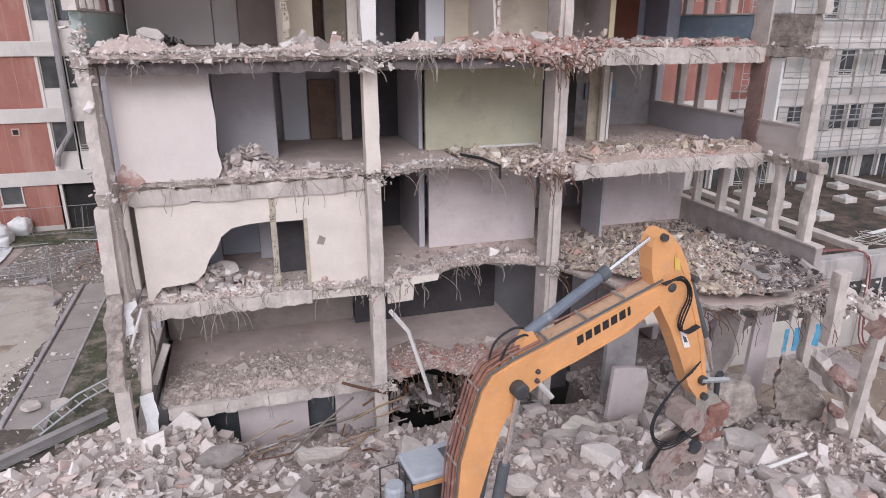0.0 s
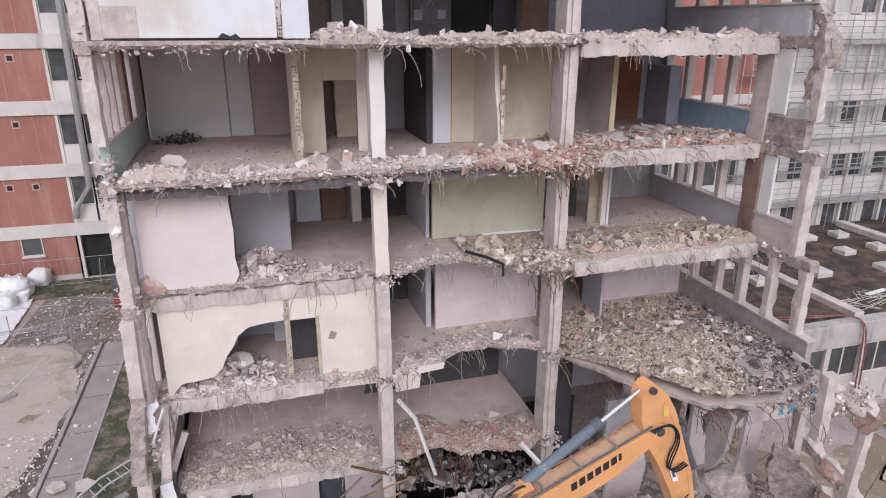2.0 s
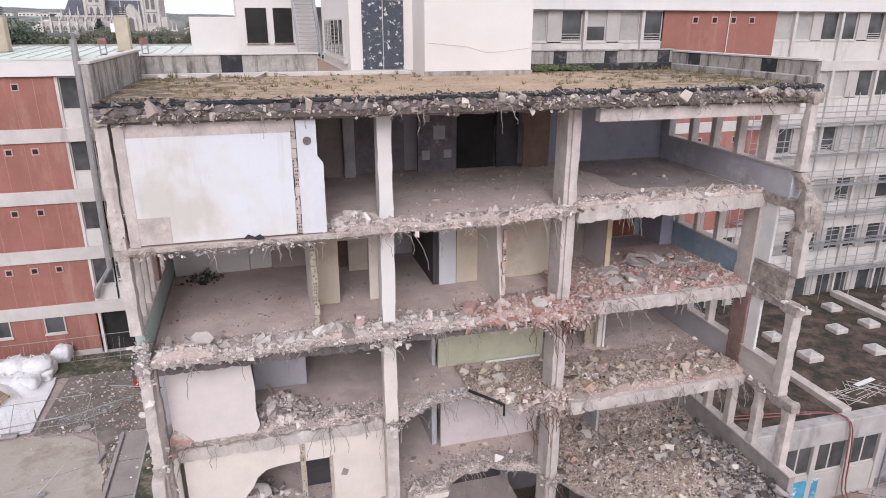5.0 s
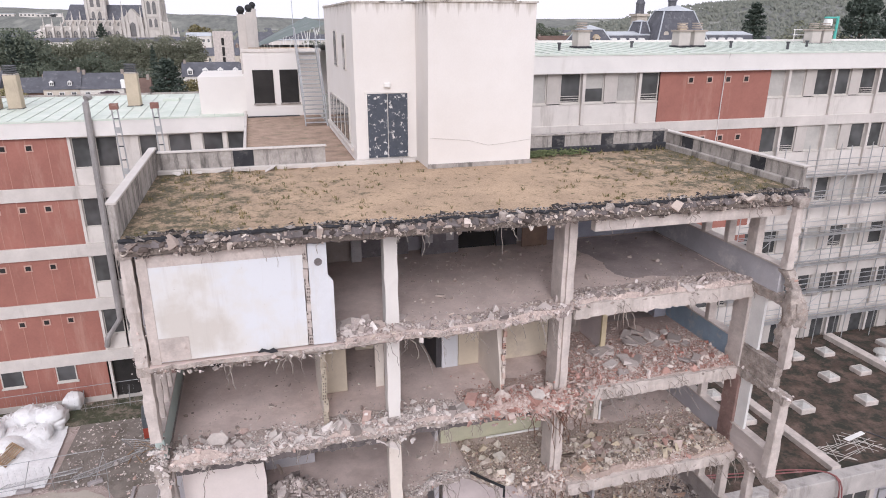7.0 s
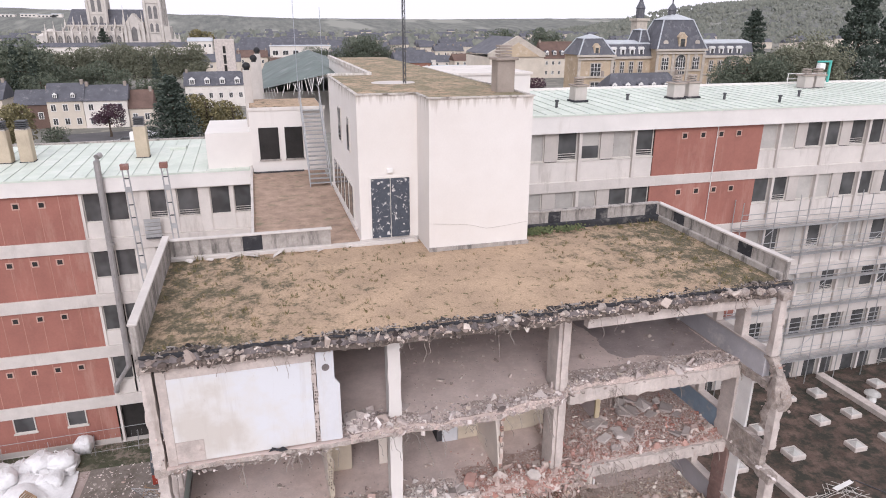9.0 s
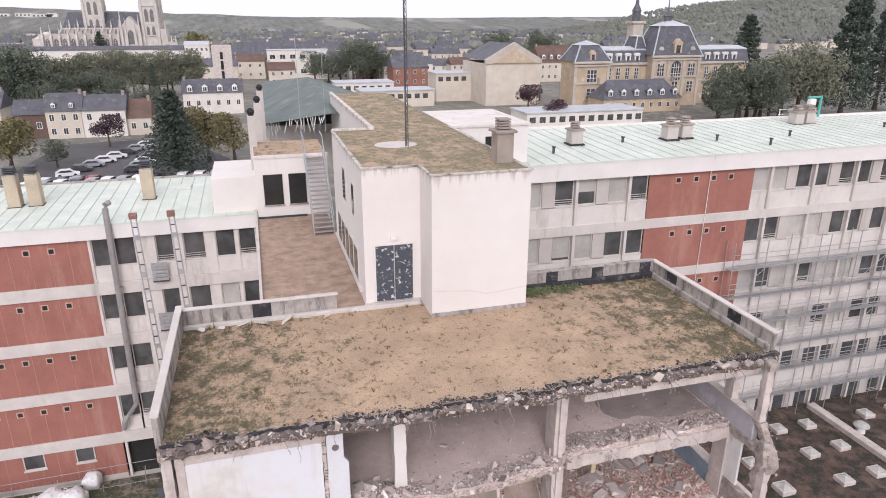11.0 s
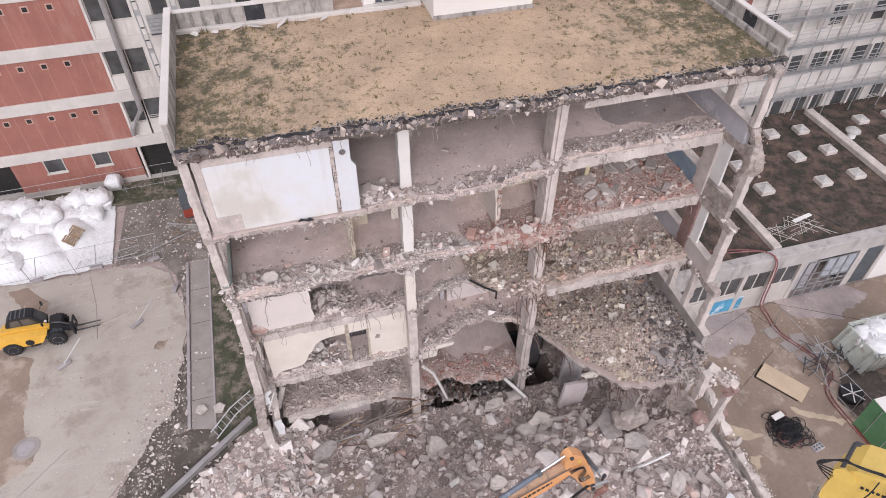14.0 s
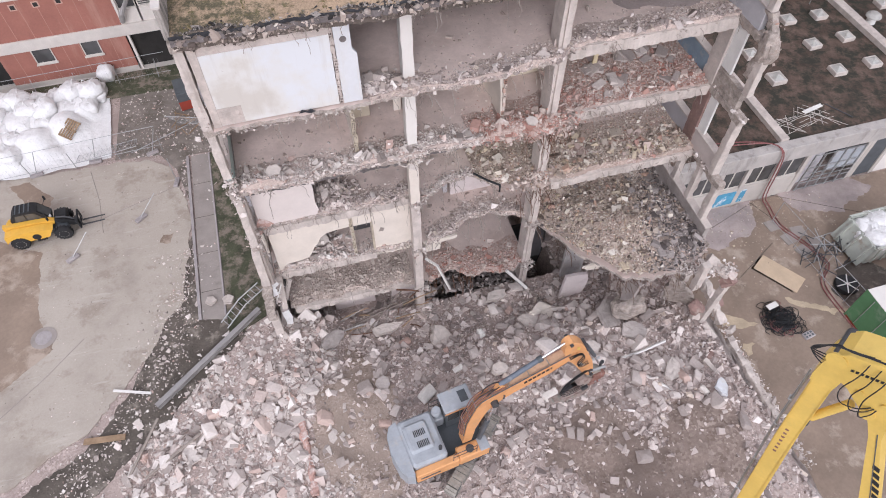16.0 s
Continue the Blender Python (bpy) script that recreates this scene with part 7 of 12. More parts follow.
# ---- parapets and roof things ----
par = thing("parapet", "low roof parapet of stained concrete with black bitumen patches", "parapet", kind="structure")
part("wall_run", Mesh().cbox(XL, 17.0, 19.9, XL + 0.16, 24.5, 20.85, 0.02), M["parapet"], par)
part("coping", Mesh().cbox(XL - 0.04, 17.0, 20.85, XL + 0.2, 24.55, 20.91, 0.01), M["band"], par, "pale coping")
part("wall_run", Mesh().cbox(XL + 0.16, 24.45, 19.9, 2.35, 24.62, 20.7, 0.02), M["parapet"], par)
part("coping", Mesh().cbox(XL + 0.2, 24.4, 20.7, 2.4, 24.66, 20.75, 0.01), M["band"], par, "pale coping")
part("wall_run", Mesh().cbox(9.85, 24.4, 19.9, XR + 0.1, 24.6, 20.72, 0.02), M["parapet"], par)
part("coping", Mesh().cbox(9.85, 24.35, 20.72, XR + 0.1, 24.64, 20.77, 0.01), M["parapet"], par)
part("wall_run", Mesh().cbox(XR + 0.1, 16.95, 19.9, XR + 0.28, 24.6, 20.66, 0.02), M["parapet"], par)
part("coping", Mesh().cbox(XR + 0.06, 16.9, 20.66, XR + 0.32, 24.64, 20.72, 0.01), M["band"], par, "pale coping")
for x in (-0.9,):
    part("bitumen_patch", Mesh().box(x, 24.43, 20.0, x + 0.7, 24.45, 20.69), M["bitumen"], par, "black bitumen strip")
for x in (11.4, 13.6, 16.0):
    part("bitumen_patch", Mesh().box(x, 24.38, 20.0, x + 0.55, 24.4, 20.71), M["bitumen"], par, "black bitumen strip")
for y in (22.6, 18.6):
    part("bitumen_patch", Mesh().box(XR + 0.08, y, 20.0, XR + 0.1, y + 0.7, 20.65), M["bitumen"], par, "black bitumen strip")
part("upstand", Mesh().cbox(XR - 0.05, 17.0, 19.95, XR + 0.1, 24.4, 20.22, 0.03), M["parapet"], par, "mossy upstand along the parapet")
part("upstand", Mesh().cbox(9.85, 24.2, 19.95, XR, 24.4, 20.25, 0.03), M["bitumen"], par, "dark upstand along the parapet")
part("upstand", Mesh().cbox(XL + 0.16, 24.25, 19.95, 5.6, 24.45, 20.12, 0.02), M["band"], par, "white flashing at the foot of the parapet")

for k in range(7):
    x, w_ = -2.9 + 0.8 * k + random.uniform(-0.2, 0.2), random.uniform(0.14, 0.34)
    o = link("torn_flashing", plate([(-w_, -0.07, 0.0), (0.1, -0.1, 0.04), (w_, -0.03, 0.0), (w_ * 0.8, 0.08, 0.06), (-w_ * 0.5, 0.06, 0.02)], (0.1, -0.2, 1), 0.02, 0.04), M["band"], None, "torn strip of white flashing on the roof", "flashing", "torn flashing on the roof")
    o.matrix_basis = pose(x, 24.08 + random.uniform(-0.1, 0.08), 20.03, random.gauss(0, 12), random.gauss(0, 12), random.gauss(0, 25))
# tufts of grass and dry weeds on the gravel
tf = Mesh()
for _ in range(900):
    x, y = random.uniform(-3.3, 16.5), random.uniform(17.1, 24.2)
    side = abs(x - 6.2) / 10.0
    if nz(x, y, 0.9, 21) + 0.75 * side + (0.35 if y > 23.6 else 0) < 0.42 and random.random() < 0.93:
        continue
    h = random.uniform(0.05, 0.13) + (0.12 if y > 23.8 and random.random() < 0.4 else 0)
    for _ in range(7):
        a, r = random.uniform(0, 6.28), random.uniform(0.02, 0.09)
        bx, by = x + r * math.cos(a), y + r * math.sin(a)
        o = len(tf.v)
        w_ = random.uniform(0.012, 0.03)
        lx, ly = random.gauss(0, 0.05), random.gauss(0, 0.05)
        tf.v += [(bx - w_ * math.sin(a), by + w_ * math.cos(a), 19.96), (bx + w_ * math.sin(a), by - w_ * math.cos(a), 19.96), (bx + lx, by + ly, 20.0 + h * random.uniform(0.6, 1.2))]
        tf.f.append((o, o + 1, o + 2))
gw = Mesh()
for _ in range(260):
    x = random.choice((random.uniform(9.9, 11.2), random.uniform(9.9, 12.8)))
    y, h = random.uniform(23.6, 24.2), random.uniform(0.06, 0.22)
    for _ in range(4):
        p = Vector((x + random.gauss(0, 0.08), y + random.gauss(0, 0.08), 20.0 + h * random.uniform(0.4, 1.2)))
        u = Vector((random.gauss(0, 1), random.gauss(0, 1), random.gauss(0, 0.5))).normalized() * random.uniform(0.03, 0.07)
        v = u.orthogonal().normalized() * random.uniform(0.02, 0.05)
        o = len(gw.v)
        gw.v += [tuple(p - u), tuple(p - v), tuple(p + u), tuple(p + v)]
        gw.f.append((o, o + 1, o + 2, o + 3))
link("wall_weeds", gw, M["weed_green"], None, "green weeds growing at the foot of the tower", "weeds", kind="stuff")
link("roof_weeds", tf, M["weed"], None, "tufts of dry grass and weeds growing in the roof gravel", "grass", kind="stuff")

# tower with the double door
tw = thing("stair_tower", "tall white rendered roof tower with grimy top edge", "tower", kind="structure")
ZT = 25.65
part("wall", Mesh().box(3.55, 24.65, 19.5, 5.85, 33.9, ZT), M["render_tower"], tw)
part("wall", Mesh().box(5.85, 22.85, 19.5, 9.8, 33.9, ZT), M["render_tower"], tw)
part("plinth", Mesh().box(5.83, 22.8, 19.9, 9.85, 22.85, 20.15), M["parapet"], tw, "grey plinth")
part("plinth", Mesh().box(3.5, 24.58, 19.9, 5.83, 24.65, 20.1), M["band"], tw, "white plinth")
for x0, y0, x1, y1 in ((3.5, 24.6, 5.9, 24.75), (5.8, 22.8, 9.85, 22.95), (3.5, 24.75, 3.65, 33.9), (9.7, 22.95, 9.85, 33.88), (5.78, 22.95, 5.9, 24.6)):
    part("roof_edge", Mesh().box(x0, y0, ZT, x1, y1, ZT + 0.06), M["parapet_pale"], tw, "grimy raised edge")
part("roof_surface", Mesh().box(3.65, 24.75, ZT - 0.05, 9.7, 33.78, ZT + 0.03), M["gravel_mossy"], tw, "mossy gravel roof")
part("roof_surface", Mesh().box(5.9, 22.95, ZT - 0.05, 9.7, 24.75, ZT + 0.026), M["gravel_mossy"], tw, "mossy gravel roof")
part("pale_patch", Mesh().lathe([(1.0, 0), (0.95, 0.03)], 18, pose(5.9, 29.3, ZT + 0.02) @ Matrix.Diagonal((1.0, 0.8, 1, 1))), M["band"], tw, "pale sandy patch on the roof")
dr = new("double_door")
dr.parent = tw
for x0 in (4.0, 4.77):
    part("door_leaf", Mesh().cbox(x0, 24.58, 20.15, x0 + 0.73, 24.64, 22.5, 0.01), M["door_paint"], dr, "dark slate-grey door leaf with flaking paint")
part("crack", Mesh().tube([(5.9, 22.84, 21.1), (7.4, 22.84, 20.95), (8.1, 22.84, 20.75), (8.6, 22.84, 20.78), (9.78, 22.84, 20.9)], 0.006, 4), M["wing_beige"], tw, "hairline crack")
for y0, y1, z0, z1 in ((26.2, 27.2, 20.5, 21.9), (27.5, 28.5, 20.5, 21.9), (28.8, 29.8, 20.5, 21.9), (30.1, 31.1, 20.5, 21.9), (31.4, 32.4, 20.5, 21.9), (26.6, 27.2, 23.2, 24.6), (29.2, 30.0, 23.2, 24.7)):
    wdw = part("window", Mesh().box(3.5, y0, z0, 3.56, y1, z1), M["frame"], tw)
    part("pane", Mesh().box(3.48, y0 + 0.06, z0 + 0.06, 3.5, y1 - 0.06, z1 - 0.06), M["glass"], wdw)
part("door_frame", Mesh().box(3.92, 24.6, 20.12, 3.99, 24.648, 22.6).box(5.51, 24.6, 20.12, 5.58, 24.648, 22.6).box(3.99, 24.6, 22.52, 5.51, 24.648, 22.6), M["render"], dr, "white door frame")
part("step", Mesh().cbox(2.9, 24.2, 19.93, 5.75, 24.58, 20.06, 0.02), M["band"], tw, "broken white step before the door")
part("lamp", Mesh().cbox(4.62, 24.5, 22.75, 4.86, 24.65, 22.9, 0.02), M["frame_white"], tw, "small lamp over the door")
part("sill_band", Mesh().box(3.42, 25.4, 20.3, 3.56, 33.5, 20.42), M["band"], tw)
# things on the tower roof
ch = thing("chimney", "square beige chimney with a louvred cap on the tower roof", "chimney", pose(9.25, 24.6, ZT))
part("shaft", Mesh().cbox(-0.35, -0.35, 0, 0.35, 0.35, 1.2, 0.02), M["chimney"], ch)
part("cap", Mesh().cbox(-0.45, -0.45, 1.2, 0.45, 0.45, 1.3, 0.02), M["chimney"], ch)
for k in range(4):
    part("louvre", Mesh().cbox(-0.25, -0.25, 1.34 + 0.11 * k, 0.25, 0.25, 1.41 + 0.11 * k, 0.015), M["chimney"], ch)
mast = thing("antenna_mast", "slim grey lattice mast on the tower roof", "mast", pose(6.2, 28.6, ZT))
for a, b in ((0, 0), (0.12, 0.0), (0.06, 0.1)):
    part("leg", Mesh().tube([(a, b, 0), (a, b, 7)], 0.018, 5), M["steel_dark"], mast)
lac = Mesh()
for k in range(22):
    z = k * 0.31
    lac.tube([(0, 0, z), (0.12, 0, z + 0.31)], 0.008, 4).tube([(0.12, 0, z), (0.06, 0.1, z + 0.31)], 0.008, 4)
part("lacing", lac, M["steel_dark"], mast)
for x, y, h in ((2.5, 41, 6.5), (4.6, 47.0, 5.5)):
    mm = thing("whip_aerial", "thin grey whip aerial on the roof", "aerial", pose(x, y, 23.6))
    part("rod", Mesh().tube([(0, 0, 0), (0, 0, h)], 0.016, 5), M["machine_grey"], mm)
pent = thing("roof_house", "low white rendered roof house behind the tower", "roof house", kind="structure")
part("wall", Mesh().box(10.0, 34.0, 20, 14.4, 40, 25.55), M["render"], pent)
part("roof_edge", Mesh().box(9.9, 33.9, 25.55, 14.5, 40.1, 25.67), M["render_dirty"], pent)
part("window", Mesh().box(11.9, 33.95, 23.9, 13.0, 34.0, 25.0), M["void"], pent, "window opening coloured black for its unlit room")
part("gravel_roof", Mesh().box(10.05, 34.1, 25.5, 14.35, 39.9, 25.6), M["gravel_mossy"], pent, "brown gravel roof")
part("wall", Mesh().box(5.6, 33.9, 20, 10.0, 52, 25.58), M["render_tower"], pent)
part("gravel_roof", Mesh().box(5.75, 33.8, 25.5, 9.9, 51.9, 25.63), M["gravel_mossy"], pent, "mossy gravel roof")
part("roof_edge", Mesh().box(5.5, 33.9, 25.58, 5.75, 52, 25.8), M["render_tower"], pent)
part("roof_edge", Mesh().box(3.55, 33.78, 25.6, 5.6, 33.95, 25.78), M["render_tower"], pent)

# terrace between the tower and the red wing
ter = thing("terrace", "sunken roof terrace of brown gravel", "terrace", kind="structure")
part("surface", Mesh().box(-0.5, 24.62, 19.4, 3.55, 39.0, 19.96), M["terrace"], ter, "brown earthy gravel")
part("edge", Mesh().box(-0.62, 24.62, 19.3, -0.5, 40.2, 20.12), M["band"], ter, "white terrace edge")
part("wall", Mesh().box(-0.6, 24.7, 2.0, -0.55, 40.2, 19.35), M["render_dirty"], ter)
wb = thing("white_block", "white rendered block with two tall openings", "building", kind="structure")
part("wall", Mesh().box(-0.45, 38.9, 19.4, 3.75, 44.5, 23.45), M["render"], wb)
for x0, x1 in ((0.0, 1.1), (1.45, 2.45)):
    part("opening", Mesh().box(x0, 38.86, 20.7, x1, 38.93, 22.5), M["void"], wb, "window opening coloured black for its unlit room")
part("parapet", Mesh().box(-0.5, 38.85, 23.45, 3.8, 39.05, 23.62), M["render_dirty"], wb)
part("gravel_roof", Mesh().box(-0.4, 39.05, 23.4, 3.7, 44.4, 23.5), M["gravel"], wb)
part("side_wall", Mesh().box(-3.0, 40.5, 19.9, -0.45, 46, 22.05), M["render"], wb)
for x, y, z in ((-0.36, 42.8, 25.3), (0.1, 47.8, 25.5), (0.4, 53.0, 25.8)):
    part("vent_shaft", Mesh().cbox(x - 0.24, y - 0.24, 20, x + 0.24, y + 0.24, z + 0.12, 0.02), M["wing_beige"], wb)
    part("cowl", Mesh().lathe([(0.15, 0), (0.15, 0.08), (0.2, 0.12), (0.24, 0.24), (0.2, 0.36), (0.1, 0.45), (0.02, 0.47)], 14, pose(x, y, z + 0.12)), M["black"], wb, "round black chimney cowl")
part("sill", Mesh().box(-0.05, 38.8, 20.62, 1.15, 38.93, 20.7).box(1.4, 38.8, 20.62, 2.5, 38.93, 20.7), M["parapet"], wb)
part("damp_foot", Mesh().box(-0.45, 38.55, 19.9, 2.4, 38.9, 19.99), M["bitumen"], wb, "dark damp gravel at the wall foot")
# steel stair up the white block
st = thing("steel_stair", "grey galvanised outdoor stair with handrails", "stair")
for x in (2.42, 3.5):
    part("stringer", Mesh().prism([(34.4, 19.98), (34.7, 19.98), (38.9, 23.5), (38.9, 23.8), (38.6, 23.8)], x - 0.02, x + 0.02, "x"), M["steel_galv"], st)
    part("handrail", Mesh().tube([(x, 34.5, 21.0), (x, 38.7, 24.7), (x, 40.2, 24.7)], 0.025, 6), M["steel_galv"], st)
    for k in range(4):
        y = 34.6 + 1.35 * k
        part("baluster", Mesh().tube([(x, y, 20.0 + (y - 34.5) * 0.85), (x, y, 21.05 + (y - 34.5) * 0.88)], 0.018, 5), M["steel_galv"], st)
for k in range(18):
    y = 34.6 + k * 0.235
    part("tread", Mesh().box(2.44, y, 20.1 + k * 0.195, 3.48, y + 0.24, 20.14 + k * 0.195), M["steel_galv"], st)
# old green roof behind
gr = thing("copper_roof", "long green copper hipped roof, torn open at its near end", "roof", kind="structure")
part("slope", Mesh().add([(-0.1, 55, 23.0), (5.1, 46.3, 24.9), (5.5, 70, 25.5), (1.7, 100, 22.6)], [(0, 1, 2, 3)]), M["green_roof"], gr, "green copper slope")
part("slope", Mesh().add([(5.1, 46.3, 24.9), (11.5, 52, 23.4), (11.5, 70, 23.4), (5.5, 70, 25.5)], [(0, 1, 2, 3)]), M["green_roof"], gr, "green copper slope")
part("wall", Mesh().box(0.2, 55.1, 19.5, 11.4, 69, 22.9), M["render_dirty"], gr)
lath = Mesh()
for k in range(26):
    x = -0.1 + k * 0.19
    z = 22.95 + max(0, x) * 0.37
    y = 54.9 - max(0, x) * 1.67
    if random.random() < 0.25:
        continue
    tl = random.uniform(-0.25, 0.25)
    dn = random.uniform(0.35, 1.0)
    lath.tube([(x + tl, y, z - dn), (x, y + 0.08, z + random.uniform(-0.1, 0.15))], 0.03, 4)
part("lath", lath, M["frame_white"], gr, "bare white roof laths")

# ---- the two wings ----
def metal_roof(parent, x0, x1, yf, zf, yb, zb, step=0.62):
    part("roof_sheet", Mesh().add([(x0, yf, zf), (x1, yf, zf), (x1, yb, zb), (x0, yb, zb), (x0, yf, zf - 0.1), (x1, yf, zf - 0.1), (x1, yb, zb - 0.1), (x0, yb, zb - 0.1)], [(0, 1, 2, 3), (7, 6, 5, 4), (0, 4, 5, 1), (2, 6, 7, 3), (0, 3, 7, 4), (1, 5, 6, 2)]), M["mint_roof"], parent, "pale verdigris standing-seam metal roof")
    base = Mesh().add([(0, yf, zf), (0.025, yf, zf), (0.025, yb, zb), (0, yb, zb), (0, yf, zf + 0.035), (0.025, yf, zf + 0.035), (0.025, yb, zb + 0.035), (0, yb, zb + 0.035)], [(4, 5, 6, 7), (0, 1, 5, 4), (1, 2, 6, 5), (3, 0, 4, 7), (2, 3, 7, 6)]).data("seam", M["seam"])
    x = x0 + 0.1
    while x < x1:
        o = new("seam", base)
        o.parent = parent
        o.location = (x, 0, 0)
        x += step


def wing_window(parent, x0, x1, y, z0, z1, look_):
    """A recessed window: frame, pane, sometimes a blind."""
    w = Mesh()
    for a in ((x0, z0, x0 + 0.06, z1), (x1 - 0.06, z0, x1, z1), (x0 + 0.06, z0, x1 - 0.06, z0 + 0.07), (x0 + 0.06, z1 - 0.07, x1 - 0.06, z1)):
        w.box(a[0], y + 0.08, a[1], a[2], y + 0.16, a[3])
    ob = part("window", w, M["frame"], parent)
    part("pane", Mesh().box(x0 + 0.06, y + 0.12, z0 + 0.07, x1 - 0.06, y + 0.14, z1 - 0.07), M["glass"], ob)
    if look_ > 0.3:
        h = (z1 - z0) * (0.3 + 0.6 * random.random()) if look_ > 0.75 else (z1 - z0) * 0.93
        part("blind", Mesh().box(x0 + 0.08, y + 0.09, z1 - 0.05 - h, x1 - 0.08, y + 0.11, z1 - 0.07), M["blind"], ob, "drawn pale roller blind")
    elif look_ > 0.18:
        for k in range(3):
            part("rail", Mesh().box(x0 + 0.06, y + 0.05, z0 + 0.12 + 0.13 * k, x1 - 0.06, y + 0.07, z0 + 0.15 + 0.13 * k), M["frame"], ob)
    return ob


def red_cladding(parent, x0, x1, y, z0, z1, vents, step=1.02, ribs=True):
    n = max(1, round((x1 - x0) / step))
    w = (x1 - x0) / n
    dat = Mesh().box(0.0015, 0, 0, w - 0.0015, 0.06, z1 - z0).data("cladding_panel", M["red_panel"])
    rib = Mesh().box(-0.02, -0.012, 0.02, 0.02, 0.0, z1 - z0 - 0.02).data("cover_strip", M["red_rib"])
    for k in range(n):
        o = new("cladding_panel", dat)
        o.parent = parent
        o.location = (x0 + k * w, y - 0.06, z0)
        if ribs and k:
            q = new("cover_strip", rib)
            q.parent = o
    for vx, vz in vents:
        v = part("vent", Mesh().box(vx - 0.2, y - 0.1, vz - 0.2, vx + 0.2, y - 0.075, vz + 0.2), M["vent"], parent, "small square vent")
        part("opening", Mesh().box(vx - 0.13, y - 0.11, vz - 0.13, vx + 0.13, y - 0.1, vz + 0.13), M["void"], v)


YW = 33.5
rw = thing("hospital_wing", "long white wing with window bands, red cladding and a pale green metal roof", "building", kind="structure")
# solid core; its black colour stands in for unlit rooms
part("core", Mesh().box(9.9, YW + 0.3, 0.5, 70, YW + 9.6, 23.15), M["void"], rw, "solid core coloured black for the unlit rooms behind the windows")
part("fascia", Mesh().cbox(9.9, YW - 0.35, 22.42, 70, YW + 0.3, 23.42, 0.02), M["fascia"], rw, "deep white roof fascia")
metal_roof(rw, 9.9, 70, YW - 0.38, 23.44, YW + 9.6, 23.72, 0.85)
part("ridge", Mesh().box(9.9, YW + 9.5, 23.66, 70, YW + 9.8, 23.86), M["fascia"], rw)
fins = [13.9, 17.35, 20.8, 24.25, 27.7, 30.9, 34.3, 37.75, 41.2, 44.65, 48.1, 51.55, 55, 58.45, 61.9, 65.35]
for r in range(6):
    T = 22.42 - 3.4 * r
    red = r < 4
    part("band", Mesh().cbox(9.9, YW - 0.12, T - 3.4, 70, YW + 0.3, T - 2.8, 0.02), M["band"], rw, "stained concrete floor band")
    for i, fx in enumerate(fins):
        if red and 22.0 < fx < 29.5:
            continue
        part("fin", Mesh().box(fx - 0.09, YW - 0.16, T - 2.8, fx + 0.09, YW + 0.1, T), M["band"], rw)
        for a, b in ((fx - 1.32, fx - 0.1), (fx + 0.1, fx + 1.32)):
            if red and (a < 29.5 and b > 22.2):
                continue
            if fx < 15 and r > 2:
                continue
            part("sill", Mesh().box(a, YW - 0.05, T - 1.68, b, YW + 0.1, T - 1.62), M["frame"], rw)
            wing_window(rw, a, b, YW, T - 1.62, T, random.random() * (0.24 if r > 3 else 0.52 if fx > 29 or r > 2 else 1.0))
        nx = fins[i + 1] if i + 1 < len(fins) else fx + 3.45
        if not (red and nx > 22 and fx < 29.5):
            part("pier", Mesh().box(fx + 1.32, YW - 0.02, T - 1.62, nx - 1.32, YW + 0.2, T), M["wing_beige"], rw)
            part("spandrel", Mesh().box(fx + 0.1, YW - 0.01, T - 2.8, nx - 0.1, YW + 0.12, T - 1.68), M["spandrel"], rw, "cream spandrel panel")
        elif fx < 22:
            part("spandrel", Mesh().box(fx + 0.1, YW - 0.01, T - 2.8, 22.1, YW + 0.12, T - 1.68), M["spandrel"], rw, "cream spandrel panel")
        if red and fx > 29.5 and fx < 32:
            part("spandrel", Mesh().box(29.6, YW - 0.01, T - 2.8, fx - 0.1, YW + 0.12, T - 1.68), M["spandrel"], rw, "cream spandrel panel")
    if red:
        red_cladding(rw, 22.12, 29.58, YW, T - 2.8, T, [(24.1 + 1.25 * k, T - 0.5) for k in range(4)], 1.86, False)
for x, y in ((19.2, 37.7), (26.05, 37.6), (27.35, 37.9), (39.2, 40.8), (40.4, 41.0)):
    c = thing("chimney", "grey-beige square chimney on the metal roof", "chimney", pose(x, y, 23.5), "chimneys on the wings")
    part("base", Mesh().cbox(-0.5, -0.5, -0.05, 0.5, 0.5, 0.18, 0.03), M["bitumen"], c, "tarred foot")
    part("shaft", Mesh().cbox(-0.4, -0.4, 0.18, 0.4, 0.4, 1.0, 0.03), M["wing_beige"], c)
    part("cap", Mesh().cbox(-0.48, -0.48, 1.0, 0.48, 0.48, 1.1, 0.02), M["chimney"], c)
    for k in range(3):
        part("louvre", Mesh().cbox(-0.24, -0.24, 1.18 + 0.13 * k, 0.24, 0.24, 1.26 + 0.13 * k, 0.02), M["chimney"], c)
for x, y in ((16.8, 35.6), (22.6, 37.6), (29.0, 36.6), (31.5, 34.6), (35.0, 36.8), (44.6, 38.0)):
    v = thing("roof_vent", "short dark vent pipe on the metal roof", "vent", pose(x, y, 23.5), "vent pipes on the metal roof")
    part("pipe", Mesh().lathe([(0.08, 0), (0.08, 0.35), (0.12, 0.36), (0.12, 0.45)], 10), M["steel_dark"], v)
rod = thing("lightning_cable", "thin white cable down the facade", "cable")
part("cable", Mesh().tube([(26.3, YW - 0.4, 23.4), (26.3, YW - 0.15, 22.3), (26.2, YW - 0.16, 13)], 0.025, 4), M["pipe_white"], rod)

